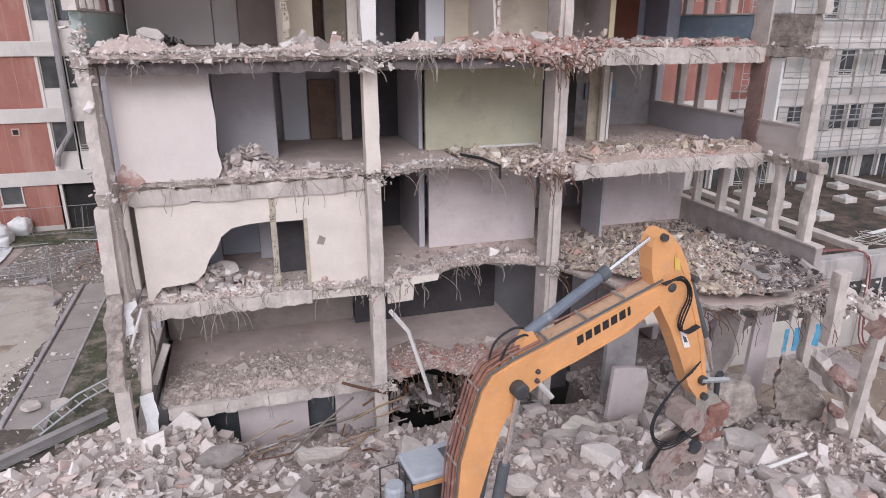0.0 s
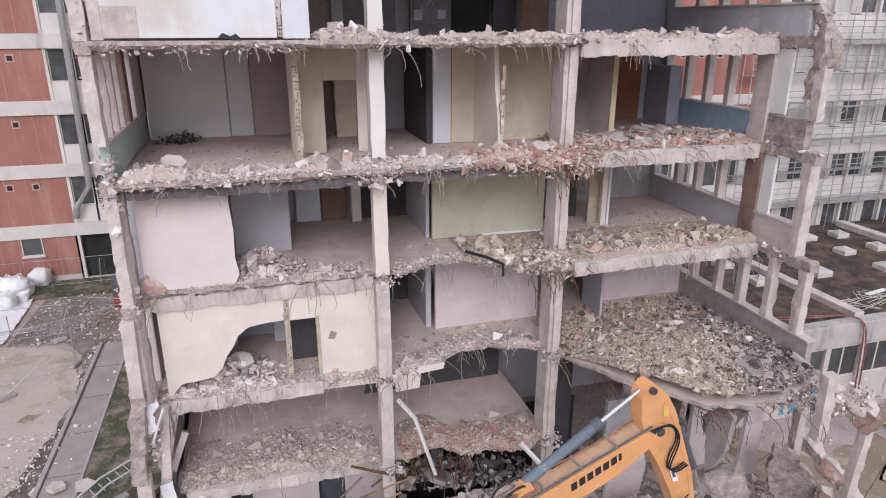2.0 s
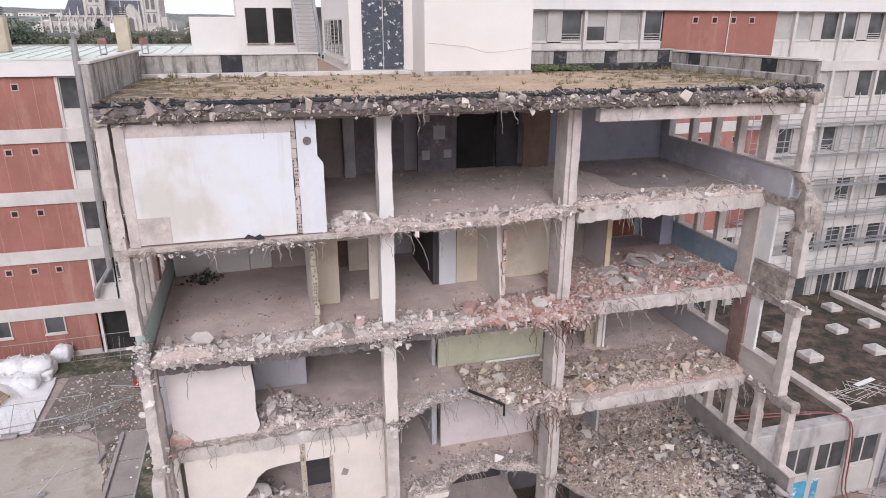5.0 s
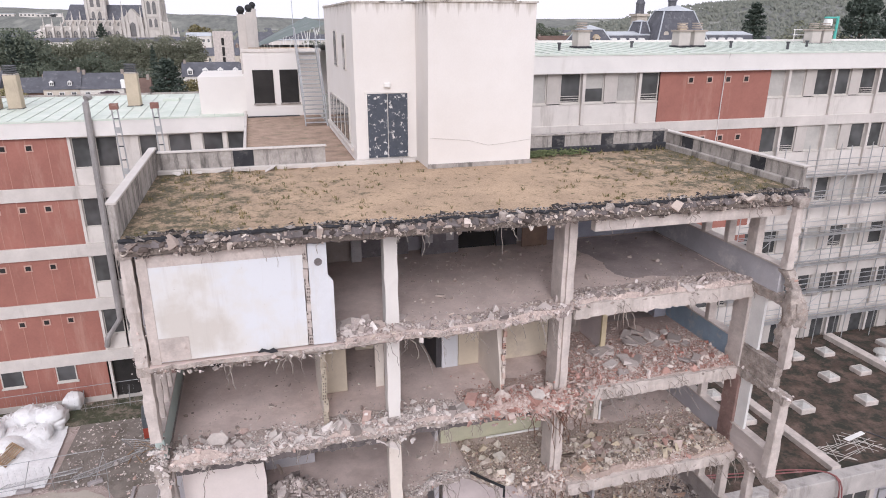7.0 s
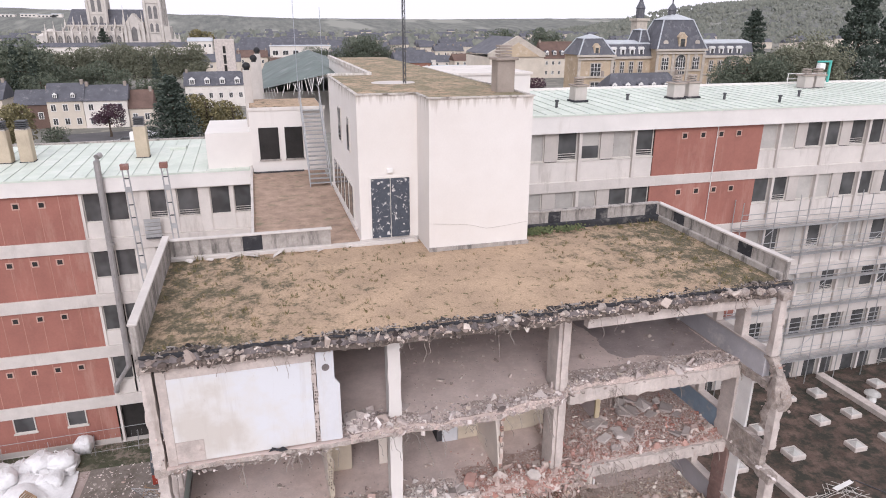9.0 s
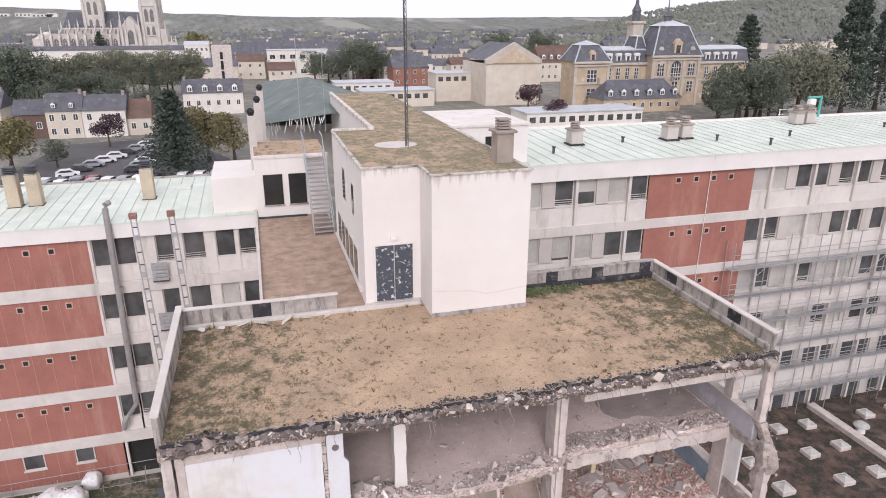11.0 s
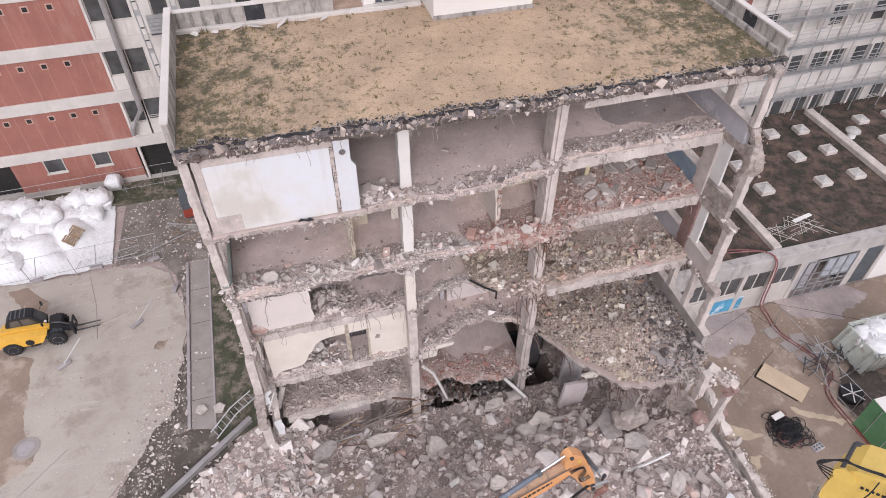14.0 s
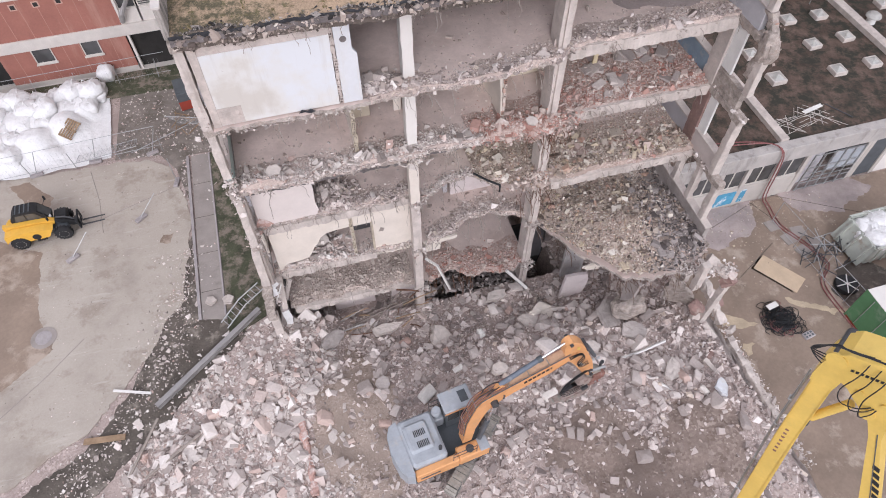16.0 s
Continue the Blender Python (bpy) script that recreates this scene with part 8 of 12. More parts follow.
# guard rail and hoist post at the far edge of the roof
gd = thing("roof_guard_rail", "pale tube guard rail at the back of the metal roof", "rail")
for x in (38.7, 40.4, 42.1):
    part("post", Mesh().tube([(x, 42.0, 23.6), (x, 42.0, 24.6)], 0.03, 6), M["pipe_white"], gd)
for z in (24.2, 24.57):
    part("rail", Mesh().tube([(38.6, 42.0, z), (42.2, 42.0, z)], 0.028, 6), M["pipe_white"], gd)
hz = thing("hoist", "turquoise hoist post with a white winch on the metal roof", "hoist")
part("post", Mesh().cbox(42.34, 41.92, 23.9, 42.5, 42.08, 25.5, 0.02), M["turquoise"], hz)
part("arm", Mesh().cbox(41.2, 41.93, 25.36, 42.34, 42.07, 25.48, 0.02), M["turquoise"], hz)
part("winch", Mesh().cbox(41.3, 41.8, 24.85, 41.85, 42.2, 25.3, 0.05), M["frame_white"], hz, "white winch")

# scaffold before the far part of the wing
sc = thing("scaffold", "light steel facade scaffold with boards and guard rails", "scaffold")
ys = YW - 1.05
for i in range(13):
    x = 28.2 + i * 2.5
    for y in (ys, YW - 0.3):
        ztop = 17.8 if x > 26 else 15
        part("standard", Mesh().tube([(x, y, 4.0), (x, y, ztop)], 0.03, 5), M["steel_galv"], sc)
for z in (5.9, 7.9, 9.9, 11.9, 13.9, 15.9):
    part("deck", Mesh().box(28.2, ys + 0.12, z, 58.2, ys + 0.42, z + 0.05), M["steel_galv"], sc, "grey scaffold deck")
    part("ledger", Mesh().tube([(28.2, YW - 0.3, z), (58.2, YW - 0.3, z)], 0.024, 4), M["steel_galv"], sc)
    for dz in (0.05, 0.4, 0.75, 1.1):
        part("guard_rail", Mesh().tube([(28.2, ys, z + dz), (58.2, ys, z + dz)], 0.024, 4), M["steel_galv"], sc)
    for i in range(13):
        part("transom", Mesh().tube([(28.2 + 2.5 * i, ys, z), (28.2 + 2.5 * i, YW - 0.3, z)], 0.022, 4), M["steel_galv"], sc)
for i in range(0, 12, 2):
    x = 28.2 + i * 2.5
    for z in (5.9, 9.9, 13.9):
        part("brace", Mesh().tube([(x, ys - 0.03, z), (x + 2.5, ys - 0.03, z + 2.0)], 0.02, 4), M["steel_galv"], sc)

YV = 40.3
lw = thing("hospital_wing", "white and red clad wing with broken windows and a pale green metal roof", "building", kind="structure")
# solid core; its black colour stands in for unlit rooms
part("core", Mesh().box(-40, YV + 0.3, 2.0, -0.7, YV + 9.6, 19.7), M["void"], lw, "solid core coloured black for the unlit rooms behind the windows")
part("fascia", Mesh().cbox(-40, YV - 0.3, 19.05, -0.6, YV + 0.3, 19.95, 0.02), M["fascia"], lw, "deep white roof fascia")
metal_roof(lw, -40, -0.6, YV - 0.33, 19.97, YV + 9.6, 20.28, 0.8)
part("ridge", Mesh().box(-40, YV + 9.5, 20.2, -3.0, YV + 9.8, 20.38), M["parapet"], lw)
for r in range(5):
    T = 19.0 - 3.42 * r
    part("band", Mesh().cbox(-40, YV - 0.18, T - 3.44, -0.6, YV + 0.3, T - 2.7, 0.02), M["band"], lw, "stained white floor band")
    x1 = -10.1
    if r < 4:
        red_cladding(lw, -22.4, x1, YV, T - 2.7, T, [(-12.0 - 1.28 * k + (0.35 if r % 2 else 0), T - 0.5) for k in range(r + 2 if r < 3 else 5)])
        part("wall", Mesh().box(-40, YV, T - 2.7, -22.4, YV + 0.2, T), M["wing_beige"], lw)
    for a, b in ((-9.95, -8.85), (-8.75, -7.6), (-6.5, -5.5), (-4.95, -3.7), (-3.1, -1.95), (-1.75, -0.72)):
        if r == 4 and a < -7:
            continue
        part("spandrel", Mesh().box(a - 0.1, YV, T - 2.7, b + 0.1, YV + 0.12, T - 1.75), M["spandrel"], lw)
        wing_window(lw, a, b, YV, T - 1.75, T, random.random() * 0.34)
    for a, b in ((-10.1, -9.95), (-7.6, -6.5), (-5.5, -4.95), (-3.7, -3.1), (-1.95, -1.75), (-0.72, -0.6)):
        part("pier", Mesh().box(a, YV - 0.06, T - 2.7, b, YV + 0.2, T), M["spandrel"], lw)
T = 19.0 - 3.42 * 4
red_cladding(lw, -17.9, -10.2, YV, 2.9, T, [])
part("base_wall", Mesh().box(-40, YV - 0.1, 2.0, -10.2, YV + 0.2, 2.95), M["wing_beige"], lw)
for a, b in ((-15.95, -14.75), (-13.0, -11.9)):
    w = wing_window(lw, a, b, YV - 0.2, 4.25, 5.4, 0.0)
    part("sill", Mesh().box(a - 0.06, YV - 0.2, 4.17, b + 0.06, YV, 4.25), M["frame"], w)
for x, y in ((-14.75, 44.9), (-13.6, 45.0), (-7.1, 44.8)):
    c = thing("chimney", "tall beige rendered chimney with a grey cap", "chimney", pose(x, y, 20.05), "chimneys on the wings")
    part("foot", Mesh().cbox(-0.42, -0.42, -0.1, 0.42, 0.42, 0.1, 0.02), M["bitumen"], c, "tarred foot")
    part("shaft", Mesh().cbox(-0.36, -0.36, 0.1, 0.36, 0.36, 2.0, 0.03), M["chimney_beige"], c)
    part("cap", Mesh().cbox(-0.34, -0.34, 2.0, 0.34, 0.34, 2.08, 0.02), M["parapet"], c)
    for k in range(4):
        part("louvre", Mesh().cbox(-0.3, -0.3, 2.11 + 0.12 * k, 0.3, 0.3, 2.18 + 0.12 * k, 0.02), M["steel_dark"], c)
    if x > -10:
        part("flue_box", Mesh().cbox(-0.6, -0.3, 1.15, -0.36, 0.2, 1.65, 0.02), M["frame_white"], c, "small white box on its side")
sk = thing("roof_hatch", "small pale roof hatch", "hatch", pose(-5.2, 46.8, 20.15))
part("lid", Mesh().cbox(-0.5, -0.4, 0, 0.5, 0.4, 0.18, 0.03), M["mint_roof"], sk)
# waste pipe and two ladder masts up the facade
pp = thing("rubbish_chute", "grey steel waste pipe running up the facade", "pipe")
part("pipe", Mesh().tube([(-9.9, YV - 0.35, 6.4), (-9.75, YV - 0.5, 7.0), (-8.9, YV - 0.5, 8.2), (-8.75, YV - 0.5, 20.9), (-8.72, YV - 0.4, 21.1), (-8.6, YV - 0.1, 21.15)], 0.17, 10), M["pipe"], pp)
part("collar", Mesh().lathe([(0.21, 0), (0.21, 0.12)], 10, pose(-8.75, YV - 0.5, 16)), M["pipe"], pp)
for x0 in (-7.25, -5.3):
    h = thing("hoist_mast", "ladder-like hoist mast with a red head", "hoist", pose(x0, YV - 2.3, 2.5), "hoist masts on the facade")
    for dx in (0.06, 0.34):
        part("rail", Mesh().tube([(dx + 0.9, -2.0, 0), (dx, 0, 18.4)], 0.04, 5), M["steel_galv"], h)
    for k in range(26):
        t = k / 26
        part("rung", Mesh().box(0.06 + 0.9 * (1 - t), -2.0 * (1 - t) - 0.02, 18.4 * t, 0.9 * (1 - t) + 0.34, -2.0 * (1 - t) + 0.02, 18.4 * t + (0.06, 0.3)[k % 3 == 0]), M["steel_dark" if k % 3 else "steel_galv"], h)
    part("head", Mesh().box(0.0, -0.15, 18.2, 0.4, 0.15, 18.5), M["claw"], h, "red-brown pulley head")
for z in (16.45, 13.2):
    b = thing("balcony_tray", "grey slatted steel tray on the facade", "platform")
    for k in range(5):
        if k == 0:
            part("bracket", Mesh().box(-6.84, YV - 0.45, z - 0.3, -5.95, YV - 0.05, z - 0.2), M["steel_dark"], b)
        part("slat", Mesh().box(-6.84, YV - 0.45, z - 0.2 + 0.23 * k, -5.95, YV - 0.4, z - 0.01 + 0.23 * k), M["steel_galv"], b)

# ---- low annex with skylights ----
an = thing("annex", "low flat annex with mossy gravel roof and square skylights", "building", kind="structure")
ZA = 4.0
part("roof_surface", Mesh().box(16.9, 21.0, ZA - 0.3, 60, YW, ZA - 0.05), M["annex_roof"], an, "dark mossy gravel roof")
part("edge_beam", Mesh().cbox(17.6, 20.35, 3.0, 60, 21.0, ZA + 0.1, 0.03), M["annex_edge"], an, "deep concrete roof edge")
part("edge_beam", Mesh().cbox(25.95, 21.0, ZA - 0.1, 26.5, YW - 0.5, ZA + 0.25, 0.02), M["concrete_pale"], an, "long pale upstand across the roof")
part("edge_beam", Mesh().cbox(37.25, 21.0, ZA - 0.1, 37.9, YW - 0.5, ZA + 0.3, 0.02), M["concrete_pale"], an, "long pale upstand across the roof")
part("back_wall", Mesh().box(17.6, 24.0, -0.4, 60, 24.2, 3.7), M["grey_wall"], an)
part("low_wall", Mesh().cbox(17.8, 20.42, -0.4, 28.0, 20.62, 1.3, 0.02), M["wing_beige"], an)
part("painted_panel", Mesh().box(22.0, 20.4, -0.12, 24.7, 20.42, 1.02), M["blue_paint"], an, "bright blue spray-painted panel")
for x in (18.2, 20.4, 22.2, 24.0, 26.0, 28.0, 32.2, 32.5, 34.1, 40, 44):
    part("post", Mesh().cbox(x, 20.38, -0.35, x + 0.3, 20.7, 3.0, 0.02), M["wing_beige"], an)
for x0, x1 in ((18.5, 20.4), (20.7, 22.2), (22.5, 24.0), (24.3, 26.0), (26.3, 28.0)):
    w = part("window", Mesh().box(x0, 20.52, 1.3, x1, 20.58, 1.4).box(x0, 20.52, 2.85, x1, 20.58, 3.0).box((x0 + x1) / 2 - 0.04, 20.52, 1.4, (x0 + x1) / 2 + 0.04, 20.58, 2.85), M["frame"], an)
    part("pane", Mesh().box(x0, 20.54, 1.4, x1, 20.55, 2.85), M["glass"], w)
gate = thing("steel_gate", "grey steel folding gate in the annex front", "gate")
for k in range(6):
    part("upright", Mesh().box(28.5 + k * 0.72, 20.3, YARD, 28.57 + k * 0.72, 20.38, 2.9), M["steel_galv"], gate)
for z in (YARD + 0.1, 0.35, 0.75, 1.15, 1.7, 2.8):
    part("rail", Mesh().box(28.57, 20.31, z, 32.1, 20.36, z + 0.06), M["steel_galv"], gate)
part("sheet", Mesh().box(29.94, 20.38, 1.2, 32.1, 20.4, 2.85), M["machine_grey"], gate, "grey steel sheet")
part("leaf", Mesh().box(28.6, 20.9, YARD, 29.9, 20.94, 2.7, pose(0, 0, 0)), M["grey_wall"], gate, "pale inner leaf")
part("dark_room", Mesh().box(28.3, 22.6, -0.35, 34.2, 22.7, 3.0), M["dark_wall"], an, "panel coloured dark for the unlit room behind the gate")
part("door_leaf", Mesh().cbox(32.85, 20.44, YARD, 34.08, 20.5, 2.85, 0.01), M["machine_dark"], an, "dark grey steel door")
part("wall", Mesh().box(34.42, 20.42, YARD - 0.1, 60, 20.65, 3.0), M["fascia"], an)
proto = None
for i, (x, y) in enumerate(((28.85, 26.0), (28.65, 28.6), (33.15, 28.4), (35.75, 28.5), (33.1, 25.65), (35.75, 25.7), (33.1, 31.2), (35.5, 31.1), (40.6, 31.0), (40.7, 28.4), (40.8, 25.8), (43.2, 31.0), (24.85, 25.9), (24.7, 28.5), (28.5, 31.2))):
    if proto is None:
        proto = thing("skylight", "milky plastic pyramid skylight with a white rim", "skylight", pose(x, y, ZA - 0.06) @ Matrix.Scale(0.9, 4), "skylights on the annex roof")
        part("kerb", Mesh().cbox(-0.55, -0.55, 0, 0.55, 0.55, 0.3, 0.02), M["concrete_pale"], proto)
        part("rim", Mesh().cbox(-0.53, -0.53, 0.3, 0.53, -0.44, 0.37, 0.015).cbox(-0.53, 0.44, 0.3, 0.53, 0.53, 0.37, 0.015).cbox(-0.53, -0.44, 0.3, -0.44, 0.44, 0.37, 0.015).cbox(0.44, -0.44, 0.3, 0.53, 0.44, 0.37, 0.015), M["band"], proto, "white upstand rim")
        part("glazing", Mesh().add([(-0.44, -0.44, 0.33), (0.44, -0.44, 0.33), (0.44, 0.44, 0.33), (-0.44, 0.44, 0.33), (0, 0, 0.58)], [(0, 1, 4), (1, 2, 4), (2, 3, 4), (3, 0, 4)]), M["milky"], proto, "milky plastic pyramid")
        for a, b in (((-0.41, -0.41), (0, 0)), ((0.41, -0.41), (0, 0)), ((0.41, 0.41), (0, 0)), ((-0.41, 0.41), (0, 0))):
            part("rib", Mesh().tube([(*a, 0.335), (*b, 0.575)], 0.012, 4), M["milky"], proto)
    else:
        copy_thing(proto, pose(x, y, ZA - 0.06, 0, 0, random.choice((0, 2, -2))) @ Matrix.Scale(0.9, 4))
bars = thing("scrap_pile", "tangle of pale aluminium bars lying on the annex roof", "scrap")
for k in range(28):
    a = random.choice((0.15, 0.2, 1.05, -0.9)) + random.gauss(0, 0.1)
    x, y = (28.8 + random.uniform(-1.0, 1.3), 22.5 + random.uniform(-0.6, 0.7)) if k % 3 else (27.3 + random.uniform(-0.3, 0.3), 22.3 + random.uniform(-0.7, 0.7))
    L = random.uniform(0.3, 1.1)
    part("bar", Mesh().tube([(x - L * math.cos(a), y - L * math.sin(a), ZA + random.uniform(0, 0.06)), (x + L * math.cos(a), y + L * math.sin(a), ZA + random.uniform(0, 0.14))], 0.015, 4), M["frame"], bars)
part("panel", plate([(28.6, 22.9, ZA + 0.1), (30.1, 23.2, ZA + 0.12), (30.1, 22.95, ZA + 0.1), (28.7, 22.65, ZA + 0.08)], (0, 0, 1), 0.03, 0.01), M["frame_white"], bars, "pale aluminium panel")
rd = thing("steel_rod", "dark rusty steel rod lying on the annex roof", "rod")
part("bar", Mesh().tube([(30.5, 23.2, ZA), (31.4, 21.7, ZA)], 0.035, 6), M["steel_dark"], rd)
mv = thing("mushroom_vent", "white mushroom vent on the annex roof", "vent", pose(38.5, 29.5, ZA - 0.05))
part("pipe", Mesh().lathe([(0.32, 0), (0.28, 0.35), (0.28, 0.5)], 14), M["frame_white"], mv)
part("cap", Mesh().lathe([(0.3, 0.48), (0.52, 0.5), (0.5, 0.6), (0.3, 0.74), (0.02, 0.8)], 16), M["milky"], mv, "domed cap")


# ---- orange excavator with a demolition pincer ----
def track_unit(parent, y0, y1, L=3.9, h=0.92, pad=26):
    """One crawler: frame, sprocket wheels and shoes."""
    t = new("track")
    t.parent = parent
    r = h / 2
    part("track_frame", Mesh().cbox(-L / 2 + r, y0 + 0.1, 0.18, L / 2 - r, y1 - 0.1, h - 0.16, 0.04), M["machine_dark"], t)
    for x in (-L / 2 + r, L / 2 - r):
        part("wheel", Mesh().lathe([(r * 0.75, 0), (r * 0.8, 0.05), (r * 0.8, y1 - y0 - 0.15), (r * 0.75, y1 - y0 - 0.1)], 14, pose(x, y1 - 0.05, r, 90)), M["machine_dark"], t)
    straight, arc = L - h, math.pi * r
    total = 2 * straight + 2 * arc
    shoe = Mesh().box(-total / pad / 2 * 0.92, y0, -0.03, total / pad / 2 * 0.92, y1, 0.02).box(-0.03, y0 + 0.02, 0.02, 0.0, y1 - 0.02, 0.055).data("shoe", M["track"])
    for k in range(pad):
        d = total * k / pad
        if d < straight:
            m = pose(-straight / 2 + d, 0, h)
        elif d < straight + arc:
            a = (d - straight) / r
            m = pose(straight / 2 + r * math.sin(a), 0, r + r * math.cos(a), 0, math.degrees(a), 0)
        elif d < 2 * straight + arc:
            m = pose(straight / 2 - (d - straight - arc), 0, 0, 0, 180, 0)
        else:
            a = (d - 2 * straight - arc) / r
            m = pose(-straight / 2 - r * math.sin(a), 0, r - r * math.cos(a), 0, 180 + math.degrees(a), 0)
        o = new("shoe", shoe)
        o.parent = t
        o.matrix_basis = m
    return t


ex = thing("excavator", "orange and grey tracked excavator with a raised boom and demolition pincer", "excavator", pose(2.4, 9.6, 2.82, 0, 0, 6.8))
und = new("undercarriage")
und.parent = ex
und.matrix_basis = pose(0.35, 0, -0.1, 0, 0, 36)
track_unit(und, -1.5, -0.9, 4.6)
track_unit(und, 0.9, 1.5, 4.6)
part("car_body", Mesh().cbox(-0.8, -0.92, 0.3, 0.8, 0.92, 0.85, 0.08), M["machine_dark"], und)
part("slew_ring", Mesh().lathe([(0.75, 0.7), (0.75, 1.0)], 24), M["steel_dark"], ex)
part("deck", Mesh().cbox(-2.2, -1.42, 0.95, 1.75, 1.42, 1.15, 0.04), M["machine_dark"], ex)
cw = [(-2.15, -1.42), (-2.5, -1.3), (-2.75, -0.85), (-2.85, 0), (-2.75, 0.85), (-2.5, 1.3), (-2.15, 1.42)]
part("counterweight", Mesh().prism(cw, 1.0, 2.15, "z").prism([(x * 0.985, y * 0.96) for x, y in cw], 2.15, 2.24, "z"), M["machine_grey"], ex, "blue-grey rounded counterweight")
hood = part("engine_hood", Mesh().cbox(-2.12, -1.1, 1.15, -0.35, 1.3, 2.32, 0.12), M["machine_grey"], ex, "dusty grey engine hood")
part("hood_top", Mesh().cbox(-1.95, -0.5, 2.32, -0.75, 0.95, 2.46, 0.1), M["machine_grey"], hood)
for y0 in (-0.35, 0.2):
    for k in range(7):
        part("vent_slot", Mesh().box(-1.55 + k * 0.085, y0, 2.455, -1.5 + k * 0.085, y0 + 0.32, 2.468), M["black"], hood)
part("exhaust", Mesh().lathe([(0.09, 2.3), (0.09, 2.6), (0.07, 2.62)], 10, pose(-0.6, -0.7, 0)), M["steel_dark"], ex)
part("air_filter", Mesh().lathe([(0.11, 1.9), (0.11, 2.2), (0.2, 2.24), (0.24, 2.4), (0.24, 2.62), (0.2, 2.7)], 14, pose(-0.12, 1.0, 0)), M["machine_grey"], ex, "grey mushroom air filter")
part("side_box", Mesh().cbox(-0.35, 0.75, 1.15, 0.2, 1.38, 1.95, 0.05), M["machine_grey"], ex)
part("side_panel", Mesh().cbox(-2.1, -1.45, 1.15, 0.1, -1.08, 1.95, 0.05), M["orange"], ex, "orange side door")
part("stripe", Mesh().box(-1.9, -1.46, 1.42, -0.9, -1.452, 1.58), M["machine_dark"], ex, "dark lettering bar")
tank = part("fuel_tank", Mesh().cbox(0.1, -1.45, 1.15, 1.7, -0.8, 1.9, 0.06), M["orange"], ex, "orange tank box with steps")
part("step", Mesh().cbox(1.2, -1.45, 1.9, 1.7, -0.8, 1.96, 0.02), M["machine_grey"], tank)
part("filler_cap", Mesh().lathe([(0.2, 1.9), (0.2, 1.98)], 14, pose(0.75, -1.12, 0)), M["steel_dark"], tank)
rail = Mesh().tube([(-0.2, -1.38, 1.95), (-0.2, -1.38, 2.75), (1.0, -1.38, 2.75), (1.0, -1.38, 1.95)], 0.022, 6).tube([(-0.2, -1.38, 2.35), (1.0, -1.38, 2.35)], 0.018, 6)
part("handrail", rail, M["steel_dark"], ex)
rail = Mesh().tube([(-0.35, 1.36, 1.95), (-0.35, 1.36, 2.95), (0.12, 1.36, 2.98), (0.15, 1.36, 1.95)], 0.022, 6).tube([(-0.35, 1.36, 2.45), (0.14, 1.36, 2.45)], 0.018, 6)
part("handrail", rail, M["steel_dark"], ex)
cab = part("cab", Mesh().prism([(0.22, 1.1), (1.75, 1.1), (1.95, 1.7), (1.7, 2.95), (0.22, 2.95)], 0.55, 1.55, "y"), M["machine_dark"], ex, "dark cab with glass sides")
part("cab_roof", Mesh().cbox(0.16, 0.5, 2.95, 1.72, 1.6, 3.07, 0.05), M["machine_grey"], cab, "pale grey cab roof plate")
part("roof_trim", Mesh().box(0.14, 0.48, 2.82, 1.72, 0.5, 2.94), M["orange"], cab, "orange trim strip")
part("roof_hatch", Mesh().cbox(1.1, 0.75, 3.07, 1.5, 1.35, 3.09, 0.01), M["machine_dark"], cab)
for x0, x1 in ((0.3, 0.9), (0.98, 1.6)):
    part("window_pane", Mesh().box(x0, 0.535, 1.9, x1, 0.548, 2.75), M["glass"], cab)
    part("window_pane", Mesh().box(x0, 1.552, 1.9, x1, 1.565, 2.75), M["glass"], cab)
part("window_pane", Mesh().box(0.205, 0.65, 1.9, 0.218, 1.45, 2.75), M["glass"], cab)
# the upper body is a size smaller than the boom that it carries
for o in list(ex.children):
    o.matrix_basis = Matrix.Scale(0.86, 4) @ o.matrix_basis
BY = -0.468
N0, N1 = BY - 0.21, BY + 0.21


def xz(name, poly, y0, y1, mat, parent, label=""):
    return part(name, Mesh().prism(poly, y0, y1, "y"), M[mat], parent, label)


def rod(name, a, b, r, mat, parent, label="", y=BY, n=12):
    return part(name, Mesh().tube([(a[0], y, a[1]), (b[0], y, b[1])], r, n), M[mat], parent, label)


boom_top = [(0.45, 1.7), (0.52, 2.5), (0.56, 3.0), (0.61, 3.66), (0.78, 4.3), (0.99, 4.97), (1.18, 5.25), (1.58, 5.42), (2.17, 5.58), (3.1, 5.87), (3.91, 6.13), (4.75, 6.38), (4.95, 6.42)]
boom_low = [(5.1, 6.28), (5.02, 6.08), (4.71, 5.95), (3.98, 5.51), (2.84, 5.14), (2.52, 5.05), (2.14, 4.88), (1.81, 4.68), (1.55, 4.42), (1.4, 4.18), (1.19, 3.53), (0.98, 2.82), (0.85, 1.7)]
boom = xz("boom", boom_top + boom_low, N0, N1, "orange", ex, "orange box-section boom, scuffed at its elbow")
for sy in (N0 - 0.012, N1):
    xz("edge_plate", [(x + 0.03, z - 0.03) for x, z in boom_top[5:]] + [(x + 0.03, z - 0.09) for x, z in reversed(boom_top[5:])], sy, sy + 0.012, "orange", boom)
    xz("edge_plate", [(x, z + 0.02) for x, z in boom_low[2:9]] + [(x, z + 0.07) for x, z in reversed(boom_low[2:9])], sy, sy + 0.012, "orange", boom)
xz("top_scuff", [(x, z + 0.004) for x, z in boom_top[7:12]] + [(x, z + 0.001) for x, z in reversed(boom_top[7:12])], BY - 0.19, BY + 0.19, "scuffed", boom, "dusty scuffed top of the boom")
